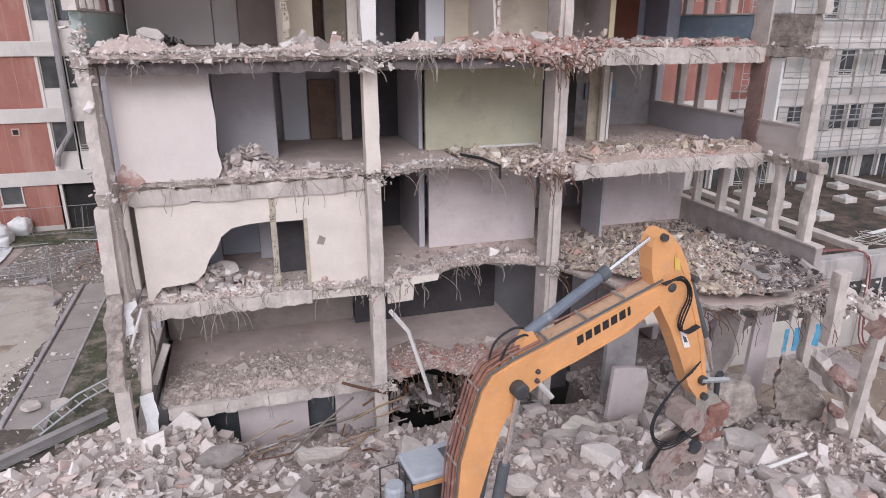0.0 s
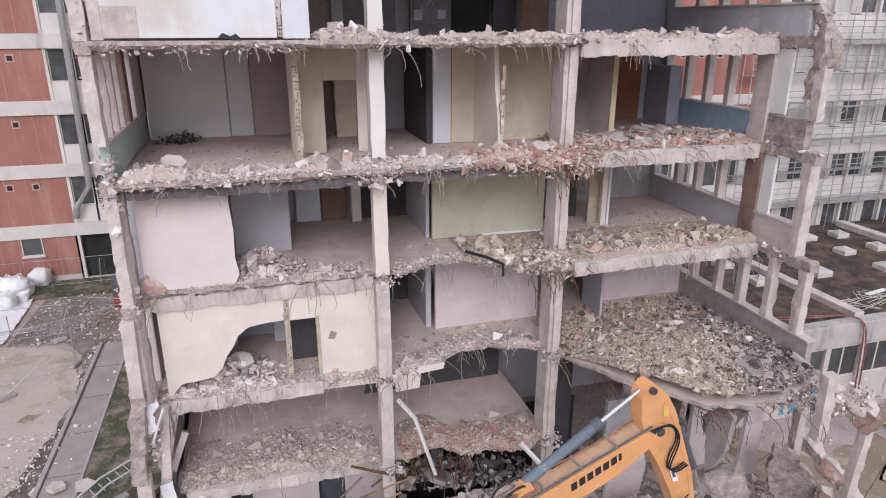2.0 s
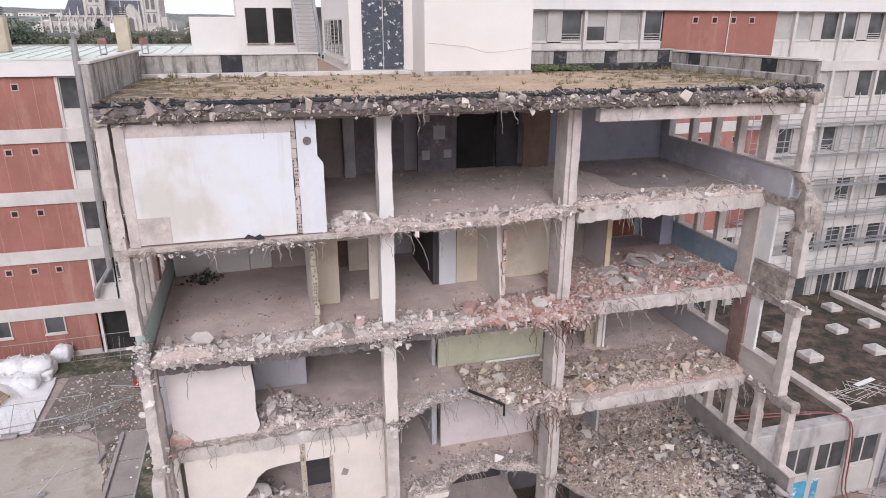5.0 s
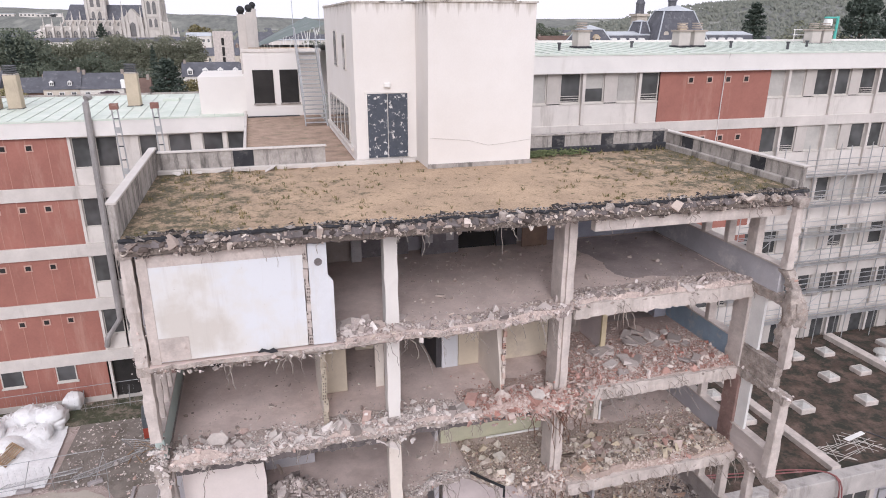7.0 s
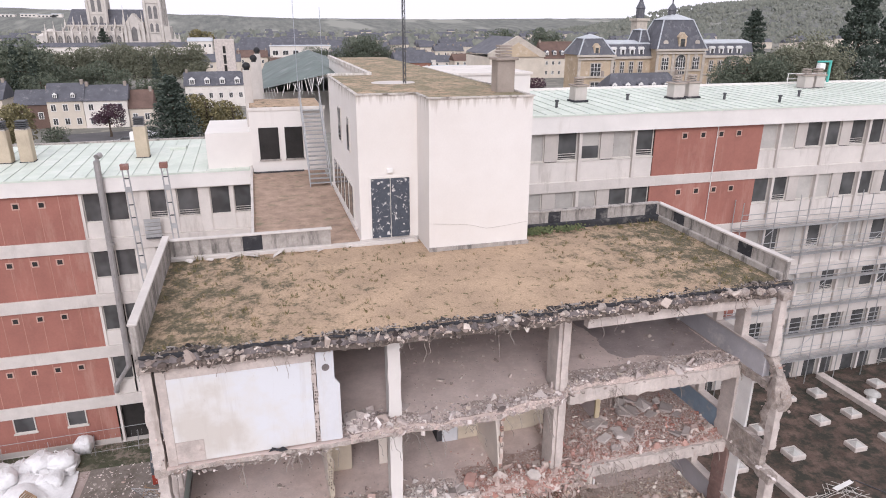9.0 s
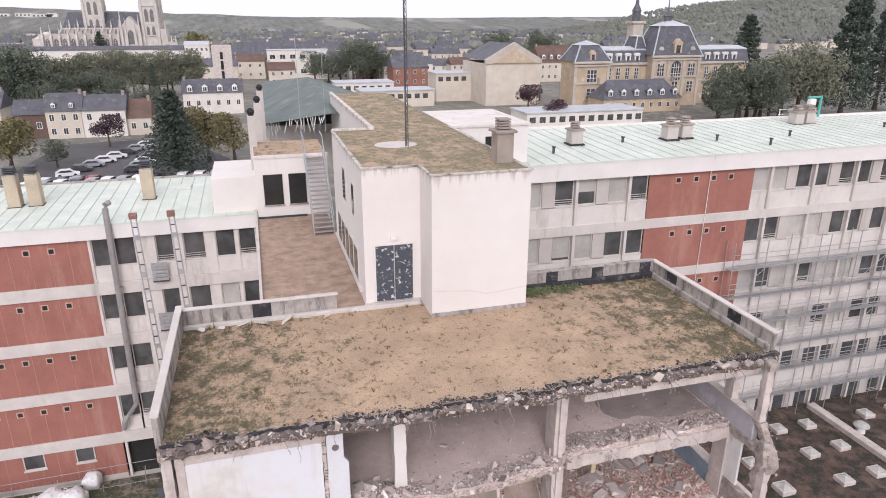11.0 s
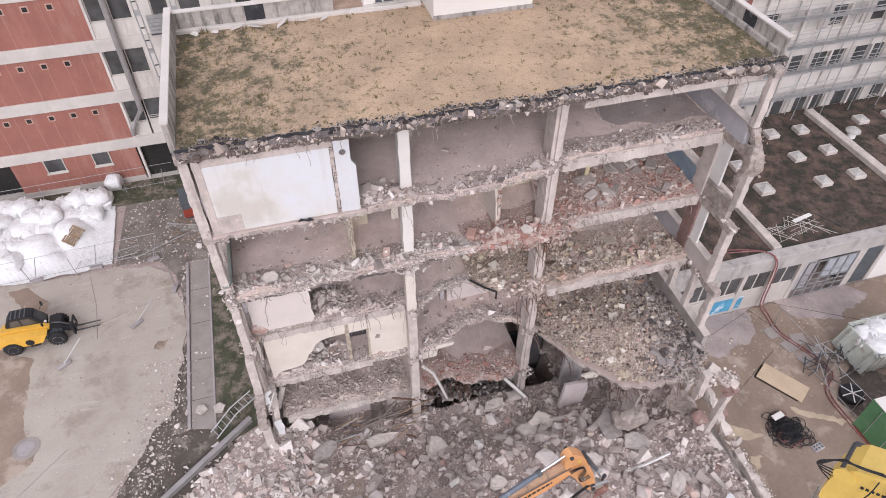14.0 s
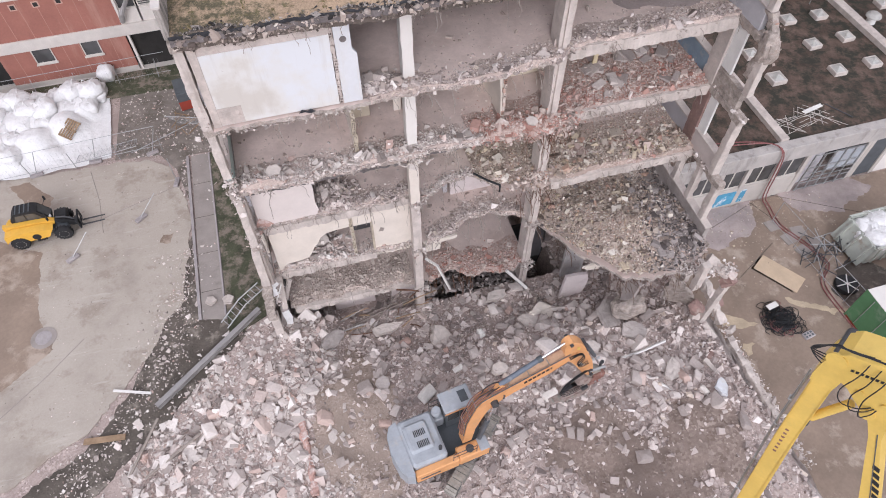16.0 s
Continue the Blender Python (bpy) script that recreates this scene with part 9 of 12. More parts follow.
for k in range(7):
    x0, z0 = 2.88 + 0.178 * k, 5.47 + 0.063 * k
    w_ = 0.13 if k != 6 else 0.06
    xz("letter_bar", [(x0, z0), (x0 + w_, z0 + w_ * 0.36), (x0 + w_ - 0.03, z0 + 0.17 + w_ * 0.36), (x0 - 0.03, z0 + 0.17)], N0 - 0.006, N0 - 0.001, "black", boom, "black maker's mark block")
for k in range(6):
    o = -0.19 + 0.075 * k
    lift_ = 0.05 + 0.035 * (k % 3)
    pth = []
    for q, (x, z) in enumerate(boom_top[1:9]):
        a, b = boom_top[q], boom_top[q + 2]
        nx, nz_ = -(b[1] - a[1]), b[0] - a[0]
        L_ = math.hypot(nx, nz_)
        pth.append((x + nx / L_ * lift_, BY + o, z + nz_ / L_ * lift_ + 0.01 * math.sin(q * 2 + k)))
    if k in (0, 5):
        pth += [(3.1, BY + o, 5.93), (3.91, BY + o, 6.18), (4.7, BY + o, 6.43)]
    part("hydraulic_pipe", Mesh().tube(pth, 0.03 if k in (1, 2, 4) else 0.02, 6), M["claw"] if k % 3 else M["machine_dark"], boom, "rusty hydraulic pipe along the boom")
for x, z, dx, dz in ((0.6, 3.66, -0.1, 0.02), (0.78, 4.3, -0.1, 0.04), (1.0, 5.0, -0.09, 0.06), (1.6, 5.43, -0.03, 0.1), (2.3, 5.63, -0.03, 0.08), (3.1, 5.88, -0.03, 0.08), (3.9, 6.14, -0.03, 0.08)):
    part("pipe_clamp", Mesh().box(x + dx - 0.012, BY - 0.2, z + dz - 0.04, x + dx + 0.015, BY + 0.2, z + dz), M["track"], boom)
for k in range(3):
    part("hose", Mesh().tube(smooth([(x, N0 - 0.06 - 0.05 * k, z) for x, z in ((4.6, 6.4), (4.95, 6.42 + 0.05 * k), (5.2, 6.3), (5.28, 6.0), (5.16, 5.7 - 0.05 * k), (5.14, 5.42), (5.32, 5.3), (5.6, 5.38))]), 0.018, 6), M["black"], boom, "black hose looping to the arm")
part("hose", Mesh().tube(smooth([(1.35, BY - 0.1, 5.35), (1.5, BY - 0.15, 5.75), (1.8, BY - 0.12, 5.85), (2.0, BY - 0.05, 5.75)]), 0.022, 6), M["black"], boom)
part("hose", Mesh().tube(smooth([(1.25, BY + 0.1, 5.35), (1.4, BY + 0.12, 5.7), (1.75, BY + 0.1, 5.9), (2.05, BY + 0.05, 5.82)]), 0.022, 6), M["black"], boom)
part("cylinder_bracket", Mesh().prism([(1.7, 5.42), (1.88, 5.86), (2.0, 5.88), (2.2, 5.56)], BY - 0.1, BY + 0.1, "y"), M["orange"], boom)
rod("arm_cylinder", (1.94, 5.8), (3.51, 6.68), 0.1, "cylinder", boom, "slate-blue hydraulic cylinder")
rod("cylinder_gland", (3.42, 6.63), (3.58, 6.72), 0.125, "machine_dark", boom)
rod("piston_rod", (3.51, 6.68), (4.55, 7.26), 0.045, "chrome", boom, "bright piston rod")
for y in (BY - 0.3, BY + 0.3):
    rod("lift_cylinder", (1.15, 1.9), (1.42, 3.46), 0.11, "machine_dark", boom, "dark lift cylinder", y)
    rod("piston_rod", (1.42, 3.46), (1.66, 4.92), 0.055, "chrome", boom, "bright piston rod", y)
for x, z, r, e in ((1.66, 4.92, 0.15, 0.4), (4.92, 6.25, 0.09, 0.24), (2.07, 5.14, 0.045, 0.25), (2.06, 4.96, 0.045, 0.25)):
    part("pin", Mesh().lathe([(r * 0.7, -e - 0.02), (r, -e), (r, e), (r * 0.7, e + 0.02)], 14, pose(x, BY, z, 90)), M["steel_dark"], boom)
arm = xz("dipper_arm", [(4.43, 6.64), (4.39, 7.08), (4.44, 7.27), (4.53, 7.37), (4.65, 7.39), (4.8, 7.28), (5.05, 7.03), (5.25, 6.7), (5.38, 6.42), (5.7, 5.6), (5.96, 4.95), (6.17, 4.13), (6.28, 3.66), (6.22, 3.52), (6.05, 3.54), (5.73, 3.93), (5.36, 4.74), (5.03, 5.38), (4.67, 5.96)], BY - 0.17, BY + 0.17, "orange", ex, "orange dipper arm")
for sy in (BY - 0.182, BY + 0.17):
    xz("edge_plate", [(5.0, 6.95), (5.34, 6.38), (5.66, 5.58), (5.91, 4.93), (6.12, 4.1), (6.06, 4.1), (5.85, 4.9), (5.6, 5.55), (5.28, 6.34), (4.94, 6.9)], sy, sy + 0.012, "orange", arm)
xz("sticker", [(5.27, 5.3), (5.43, 5.22), (5.61, 4.86), (5.45, 4.87)], BY - 0.19, BY - 0.184, "frame_white", arm, "white sticker with plain bars")
xz("sticker_bar", [(5.36, 5.16), (5.45, 5.11), (5.52, 4.98), (5.43, 5.0)], BY - 0.196, BY - 0.191, "machine_dark", arm)
xz("sticker", [(4.92, 6.86), (5.06, 6.78), (5.1, 6.55), (4.96, 6.6)], BY - 0.19, BY - 0.184, "yellow", arm, "yellow warning sticker")
for x, z, r in ((4.6, 7.27, 0.07), (5.47, 6.33, 0.07), (6.05, 4.02, 0.1), (6.15, 3.62, 0.08)):
    part("pin", Mesh().lathe([(r, -0.26), (r, 0.26)], 12, pose(x, BY, z, 90)), M["steel_dark"], arm)
rod("bucket_cylinder", (5.5, 6.3), (6.16, 4.91), 0.085, "machine_dark", arm, "dark bucket cylinder")
rod("piston_rod", (6.16, 4.91), (6.54, 3.96), 0.045, "chrome", arm)
for y in (BY - 0.22, BY + 0.22):
    rod("link_rod", (6.0, 4.03), (6.75, 3.88), 0.06, "steel_galv", arm, "worn steel link", y, 8)
rod("link_pin", (6.75, 3.88), (6.755, 3.875), 0.09, "steel_dark", arm)
rod("link_rod", (6.7, 3.88), (6.75, 3.3), 0.06, "steel_dark", arm)
pin = xz("pincer", [(5.98, 3.62), (6.3, 3.7), (6.6, 3.5), (6.95, 3.05), (6.98, 2.85), (6.8, 2.78), (6.3, 3.12), (6.05, 3.3)], BY - 0.16, BY + 0.16, "track", ex, "worn steel pincer bracket")
xz("turntable", [(5.65, 3.4), (5.95, 3.45), (6.35, 3.1), (6.2, 2.75), (5.95, 2.7), (5.6, 3.05)], BY - 0.24, BY + 0.24, "jaw", pin, "dusty turning gear")
part("motor", Mesh().cbox(6.22, BY - 0.26, 2.5, 6.85, BY + 0.05, 3.02, 0.07), M["claw"], pin, "reddish motor block")
xz("jaw_plate", [(5.05, 2.2), (5.3, 2.55), (5.62, 2.68), (5.98, 2.62), (6.4, 2.35), (6.45, 1.85), (6.3, 1.75), (6.2, 2.0), (5.85, 2.1), (5.6, 1.95), (5.35, 1.55), (5.15, 1.6), (5.0, 1.9)], BY - 0.2, BY - 0.12, "jaw", pin, "dusty rust-brown jaw plate")
xz("jaw_plate", [(5.15, 2.2), (5.4, 2.55), (5.72, 2.68), (6.08, 2.62), (6.5, 2.35), (6.55, 1.85), (6.3, 2.0), (5.95, 2.1), (5.7, 1.95), (5.45, 1.55), (5.25, 1.6), (5.1, 1.9)], BY + 0.12, BY + 0.2, "jaw", pin, "dusty rust-brown jaw plate")
part("motor", Mesh().cbox(6.35, BY - 0.3, 2.95, 6.9, BY + 0.1, 3.3, 0.06), M["claw"], pin, "reddish motor block")
part("bolt", Mesh().lathe([(0.05, 0), (0.05, 0.05)], 8, pose(6.5, BY - 0.26, 2.75, 90)), M["steel_galv"], pin)
part("bolt", Mesh().lathe([(0.05, 0), (0.05, 0.05)], 8, pose(6.68, BY - 0.26, 2.75, 90)), M["steel_galv"], pin)
part("jaw_pin", Mesh().lathe([(0.16, -0.3), (0.16, 0.3)], 14, pose(6.05, BY, 2.45, 90)), M["steel_dark"], pin)
xz("jaw_rib", [(5.15, 2.12), (5.4, 2.46), (5.68, 2.58), (5.98, 2.5), (5.98, 2.42), (5.7, 2.48), (5.45, 2.36), (5.22, 2.06)], BY - 0.25, BY - 0.2, "jaw", pin, "worn rib along the jaw")
for tx, tz in ((5.08, 1.9), (5.2, 1.68), (5.42, 1.62), (5.6, 1.86)):
    xz("tooth", [(tx - 0.1, tz), (tx + 0.06, tz + 0.06), (tx + 0.02, tz - 0.2)], BY - 0.22, BY + 0.02, "track", pin, "worn steel tooth")
for tx, tz in ((4.75, 1.75), (5.1, 1.72), (5.5, 1.68)):
    xz("tooth", [(tx - 0.07, tz - 0.05), (tx + 0.09, tz - 0.08), (tx + 0.0, tz + 0.14)], BY - 0.14, BY + 0.06, "track", pin, "worn steel tooth")
xz("jaw_cross", [(5.2, 2.1), (5.6, 2.45), (5.9, 2.3), (5.5, 1.9)], BY - 0.12, BY + 0.12, "steel_dark", pin)
xz("lower_jaw", [(4.6, 1.75), (5.0, 1.6), (5.4, 1.5), (6.0, 1.25), (6.35, 1.45), (6.4, 1.7), (6.1, 1.6), (5.7, 1.75), (5.2, 1.9)], BY - 0.14, BY + 0.14, "jaw", pin, "dusty lower jaw")
for k in range(4):
    part("hose", Mesh().tube(smooth([(x, BY - 0.22 - 0.05 * k, z) for x, z in ((5.75, 4.3 + 0.1 * k), (5.3 - 0.1 * k, 4.0), (4.9 - 0.08 * k, 3.4), (4.95, 2.95 - 0.05 * k), (5.4, 2.75), (5.9, 2.95))]), 0.016, 6), M["black"], pin, "sagging black hose")

# ---- yellow high-reach machine by the cut ----
hr = thing("high_reach_excavator", "yellow high-reach demolition excavator with a tall folded boom", "excavator", pose(9.3, -0.6, 1.75, 0, 0, 75))
track_unit(hr, -1.9, -1.2, 5.4, 1.1, 32)
track_unit(hr, 1.2, 1.9, 5.4, 1.1, 32)
part("deck", Mesh().cbox(-3.0, -1.6, 1.2, 2.2, 1.6, 1.45, 0.05), M["machine_dark"], hr)
part("engine_hood", Mesh().cbox(-3.0, -1.6, 1.45, -0.5, 1.6, 2.9, 0.12), M["yellow"], hr)
cb = part("cab", Mesh().cbox(0.6, 0.5, 1.45, 2.4, 1.6, 3.4, 0.08), M["machine_dark"], hr)
part("window_pane", Mesh().box(2.4, 0.6, 2.2, 2.42, 1.5, 3.2), M["glass"], cb)


inv = hr.matrix_basis.inverted()
L = lambda p: tuple(inv @ Vector(p))
KNEE, AX = Vector((8.78, 3.55, 18.5)), Vector((0.034, -0.148, -0.988)).normalized()
NRM = Vector((-0.862, -0.505, 0.046))
NRM = (NRM - AX * NRM.dot(AX)).normalized()
SID = AX.cross(NRM)
# local frame of the folded boom: x across, y away, z up along the boom
HM = inv @ Matrix(((-SID.x, -NRM.x, -AX.x, KNEE.x), (-SID.y, -NRM.y, -AX.y, KNEE.y), (-SID.z, -NRM.z, -AX.z, KNEE.z), (0, 0, 0, 1)))


def hp(name, outline, y0, y1, mat, parent, label=""):
    return part(name, Mesh().prism(outline, y0, y1, "y", HM), M[mat], parent, label)


def ht(name, pts, r, mat, parent, label="", n=8):
    return part(name, Mesh().tube([HM @ Vector(p) for p in pts], r, n), M[mat], parent, label)


hb = hp("lower_boom", [(-0.22, 0.1), (-0.27, -2.6), (-0.26, -6.2), (-0.28, -14.8), (0.24, -14.8), (0.2, -6.2), (0.15, -1.7), (0.2, 0.1)], 0.0, 0.5, "yellow", hr, "tall yellow boom section")
for x0, x1 in ((-0.25, -0.23), (0.12, 0.14)):
    hp("edge_plate", [(x0 + 0.06, 0.0), (x0, -2.6), (x0, -14.0), (x1, -14.0), (x1, -2.6), (x1 + 0.06, 0.0)], -0.02, 0.0, "yellow", hb)
for k in range(7):
    z = -3.25 + 0.17 * k
    hp("letter_bar", [(-0.14, z), (-0.06, z + 0.01), (-0.06, z + 0.07), (-0.14, z + 0.06)], -0.008, -0.001, "claw", hb, "dark red lettering bar")
for z in (-1.3, -2.4, -4.2, -6.0):
    ht("pipe_clamp", [(-0.33, 0.12, z), (-0.4, 0.12, z), (-0.4, 0.25, z)], 0.025, "steel_galv", hb)
for k in range(2):
    ht("side_pipe", [(-0.3 - 0.03 * k, 0.2 + 0.08 * k, -0.2), (-0.38 - 0.03 * k, 0.2, -2.6), (-0.38 - 0.03 * k, 0.2, -14)], 0.018, "steel_galv", hb, "thin hydraulic pipe")
hd = hp("boom_head", [(-0.25, -0.12), (-0.26, 0.1), (-0.2, 0.55), (-0.06, 0.95), (0.1, 1.1), (0.35, 1.17), (0.9, 1.28), (1.4, 1.36), (1.5, 0.2), (1.2, -0.12), (0.95, -0.32), (0.8, -0.2), (0.6, -0.02), (0.42, 0.18), (0.26, 0.26), (0.2, -0.12)], -0.04, 0.66, "yellow", hr, "yellow boom head")
hp("top_plate", [(0.0, 1.02), (0.12, 1.14), (0.36, 1.2), (1.4, 1.39), (1.4, 1.3), (0.36, 1.11)], -0.08, 0.7, "yellow", hd, "raised yellow top plate")
for k in range(7):
    x, z = 0.28 + 0.085 * k, 0.75 + 0.018 * k
    hp("letter_bar", [(x, z - 0.045), (x + 0.055, z - 0.035), (x + 0.055, z + 0.035), (x, z + 0.025)], -0.048, -0.041, "black", hd, "black maker's mark block")
for x, z, r in ((-0.02, 0.82, 0.13), (0.93, -0.2, 0.1), (0.62, 0.28, 0.05), (1.1, 0.25, 0.05)):
    part("pin", Mesh().lathe([(r, -0.12), (r, 0.75)], 14, HM @ pose(x, 0.7, z, 90)), M["steel_dark"], hd)
    part("pin_ring", Mesh().lathe([(r * 1.5, 0.0), (r * 1.5, 0.05)], 14, HM @ pose(x, -0.03, z, 90)), M["yellow"], hd)
armh = hp("upper_arm", [(0.93, -0.34), (1.05, -0.1), (1.32, -0.1), (1.42, -0.9), (2.3, -3.6), (3.6, -8.5), (3.2, -8.6), (1.95, -3.7), (1.2, -1.0)], 0.1, 0.52, "yellow", hr, "yellow upper arm folded down")
for k in range(7):
    x, z = 1.58 + 0.085 * k, -1.75 - 0.24 * k
    hp("letter_bar", [(x, z), (x + 0.16, z - 0.05), (x + 0.2, z - 0.2), (x + 0.04, z - 0.15)], 0.092, 0.099, "black", armh, "black maker's mark block")
hp("arm_seam", [(1.3, -0.8), (1.32, -0.8), (2.17, -3.6), (2.15, -3.6)], 0.085, 0.099, "machine_dark", armh)
ht("strut_cylinder", [(0.16, 0.2, -1.55), (0.62, 0.2, -0.45)], 0.1, "yellow", hr, "yellow strut cylinder", 12)
ht("strut_rod", [(0.12, 0.2, -1.66), (0.16, 0.2, -1.55)], 0.05, "steel_dark", hr, "", 10)
ht("strut_pin", [(0.1, 0.05, -1.72), (0.1, 0.4, -1.72)], 0.09, "steel_dark", hr, "", 10)
for k in range(4):
    o = 0.05 * k
    ht("hose", smooth([(-0.2 + o, 0.1 * k, 0.45), (-0.42 - o * 0.6, 0.05 + 0.08 * k, 0.55 - o), (-0.5 + o * 0.5, -0.05, 0.85), (-0.3 + o, -0.1 + 0.05 * k, 1.12), (-0.02 + o, -0.05, 1.22), (0.3 + o, 0.0, 1.25), (0.5 + 2 * o, 0.02, 1.3)]), 0.014, "black", hd, "black hydraulic hose", 6)
for k in range(3):
    o = 0.2 * k
    ht("hose", smooth([(0.5 + o, -0.06, 1.2), (0.44 + o, -0.16, 0.8 - 0.1 * (k % 2)), (0.3 + o * 1.1, -0.2, 0.25), (0.42 + o, -0.18, -0.12 - 0.06 * k), (0.72 + o * 0.6, -0.14, -0.1), (0.92 + 0.05 * k, -0.06, 0.05)]), 0.013, "black", hd, "black hydraulic hose", 6)

# ---- yellow telescopic loader in the yard ----
ld = thing("telehandler", "compact yellow telescopic loader with a black cab and pallet forks", "loader", pose(-15.4, 27.25, 2.54, 0, 0, 3) @ Matrix.Scale(0.82, 4))
part("chassis", Mesh().cbox(-1.85, -0.55, 0.42, 1.7, 0.6, 0.8, 0.04), M["machine_dark"], ld, "dark chassis")
ec = part("engine_cover", Mesh().prism([(-2.0, 0.75), (-1.7, 0.98), (-1.0, 1.0), (-0.68, 0.55), (0.5, 0.55), (0.72, 0.9), (0.9, 1.12), (0.45, 1.28), (-1.5, 1.42), (-1.95, 1.3)], -0.92, -0.34, "y"), M["loader_yellow"], ld, "yellow engine cover")
part("grille", Mesh().lathe([(0.02, 0), (0.24, 0.0), (0.26, 0.03)], 16, pose(-0.2, -0.9, 0.82, 90)), M["black"], ec, "round dark intake")
part("step", Mesh().cbox(-0.3, -0.98, 0.42, 0.3, -0.8, 0.5, 0.01), M["black"], ec)
part("boom", Mesh().prism([(-1.95, 1.3), (-1.95, 1.62), (0.75, 1.38), (1.05, 1.2), (0.95, 0.98), (-1.6, 1.25)], -0.3, 0.02, "y"), M["loader_yellow"], ld, "yellow telescopic boom")
nose = part("boom_nose", Mesh().prism([(0.8, 1.32), (1.35, 1.12), (1.95, 0.72), (1.95, 0.4), (1.6, 0.42), (1.2, 0.8), (0.85, 1.0)], -0.26, -0.02, "y"), M["black"], ld, "black boom nose")
nose.location.x = 0.3
nose = part("tilt_cylinder", Mesh().tube([(0.9, -0.14, 1.4), (1.4, -0.14, 1.25), (1.9, -0.14, 0.85)], 0.06, 8), M["steel_dark"], ld)
nose.location.x = 0.3
part("rear_fender", Mesh().cbox(-1.95, 0.35, 0.7, -0.95, 0.95, 1.15, 0.08), M["loader_yellow"], ld, "yellow rear fender")
part("counterweight", Mesh().cbox(-2.05, -0.5, 0.5, -1.75, 0.8, 1.15, 0.1), M["loader_yellow"], ld)
c = part("cab", Mesh().prism([(-1.45, 0.8), (0.75, 0.8), (0.85, 1.2), (0.3, 2.05), (0.05, 2.18), (-1.05, 2.2), (-1.4, 1.75)], 0.06, 0.92, "y"), M["black"], ld, "black cab")
for poly in ([(-1.22, 1.45), (-0.5, 1.45), (-0.5, 2.05), (-1.0, 2.05)], [(-0.42, 1.45), (0.5, 1.4), (0.1, 2.0), (-0.42, 2.05)]):
    part("window_pane", Mesh().prism(poly, 0.04, 0.055, "y"), M["glass"], c)
    part("window_pane", Mesh().prism(poly, 0.925, 0.94, "y"), M["glass"], c)
part("windscreen", Mesh().add([(0.84, 0.14, 1.28), (0.84, 0.84, 1.28), (0.36, 0.84, 2.02), (0.36, 0.14, 2.02)], [(0, 1, 2, 3)]), M["glass"], c)
for k in range(4):
    part("roof_bar", Mesh().cbox(-0.95 + 0.27 * k, 0.12, 2.2, -0.87 + 0.27 * k, 0.86, 2.23, 0.01), M["machine_dark"], c)
part("mirror", Mesh().tube([(0.55, 0.9, 1.75), (0.75, 1.15, 2.0)], 0.02, 5).cbox(0.7, 1.1, 1.9, 0.8, 1.25, 2.2, 0.02), M["black"], c)
part("mirror", Mesh().tube([(0.6, 0.06, 1.7), (0.8, -0.35, 1.7)], 0.02, 5).cbox(0.75, -0.5, 1.55, 0.84, -0.32, 1.8, 0.02), M["black"], c)
part("work_light", Mesh().cbox(0.72, 0.1, 1.24, 0.88, 0.26, 1.38, 0.02), M["frame_white"], c, "small white work light")
nose = part("bonnet_front", Mesh().cbox(0.75, 0.06, 0.75, 1.55, 0.85, 1.15, 0.06), M["black"], ld, "black front housing")
nose.location.x = 0.2
cg = part("carriage", Mesh().cbox(1.95, -0.62, 0.3, 2.06, 0.52, 0.42, 0.02).cbox(1.95, -0.62, 0.95, 2.06, 0.52, 1.05, 0.02).cbox(1.95, -0.62, 0.42, 2.06, -0.52, 0.95, 0.01).cbox(1.95, 0.42, 0.42, 2.06, 0.52, 0.95, 0.01).cbox(1.8, -0.3, 0.4, 1.96, 0.05, 0.95, 0.02), M["black"], ld, "black fork carriage")
cg.location.x = 0.35
for y in (-0.25, 0.19):
    part("fork", Mesh().box(2.06, y - 0.05, 0.2, 2.1, y + 0.05, 1.0).prism([(2.1, 0.2), (3.5, 0.22), (3.5, 0.23), (2.1, 0.26)], y - 0.05, y + 0.05, "y"), M["steel_dark"], cg, "long steel fork")
for x, y in ((-1.3, -1.0), (1.36, -1.0), (-1.3, 0.62), (1.36, 0.62)):
    wh = part("wheel", Mesh().lathe([(0.3, 0), (0.5, 0.03), (0.54, 0.1), (0.54, 0.26), (0.5, 0.33), (0.3, 0.36)], 22, pose(x, y + 0.36, 0.54, 90)), M["black"], ld)
    lug = Mesh()
    for q in range(16):
        a = q * math.pi / 8
        lug.box(-0.03, 0.03, 0.525, 0.03, 0.33, 0.56, pose(x, y, 0.54) @ Matrix.Rotation(a, 4, "Y"))
    part("tread", lug, M["black"], wh)
    part("rim", Mesh().lathe([(0.1, 0.02), (0.24, 0.05), (0.3, 0.0), (0.31, 0.02), (0.31, 0.34), (0.3, 0.365), (0.22, 0.33), (0.08, 0.34), (0.002, 0.342)], 16, pose(x, y + 0.362, 0.54, 90)), M["frame"], wh, "grey wheel rim")

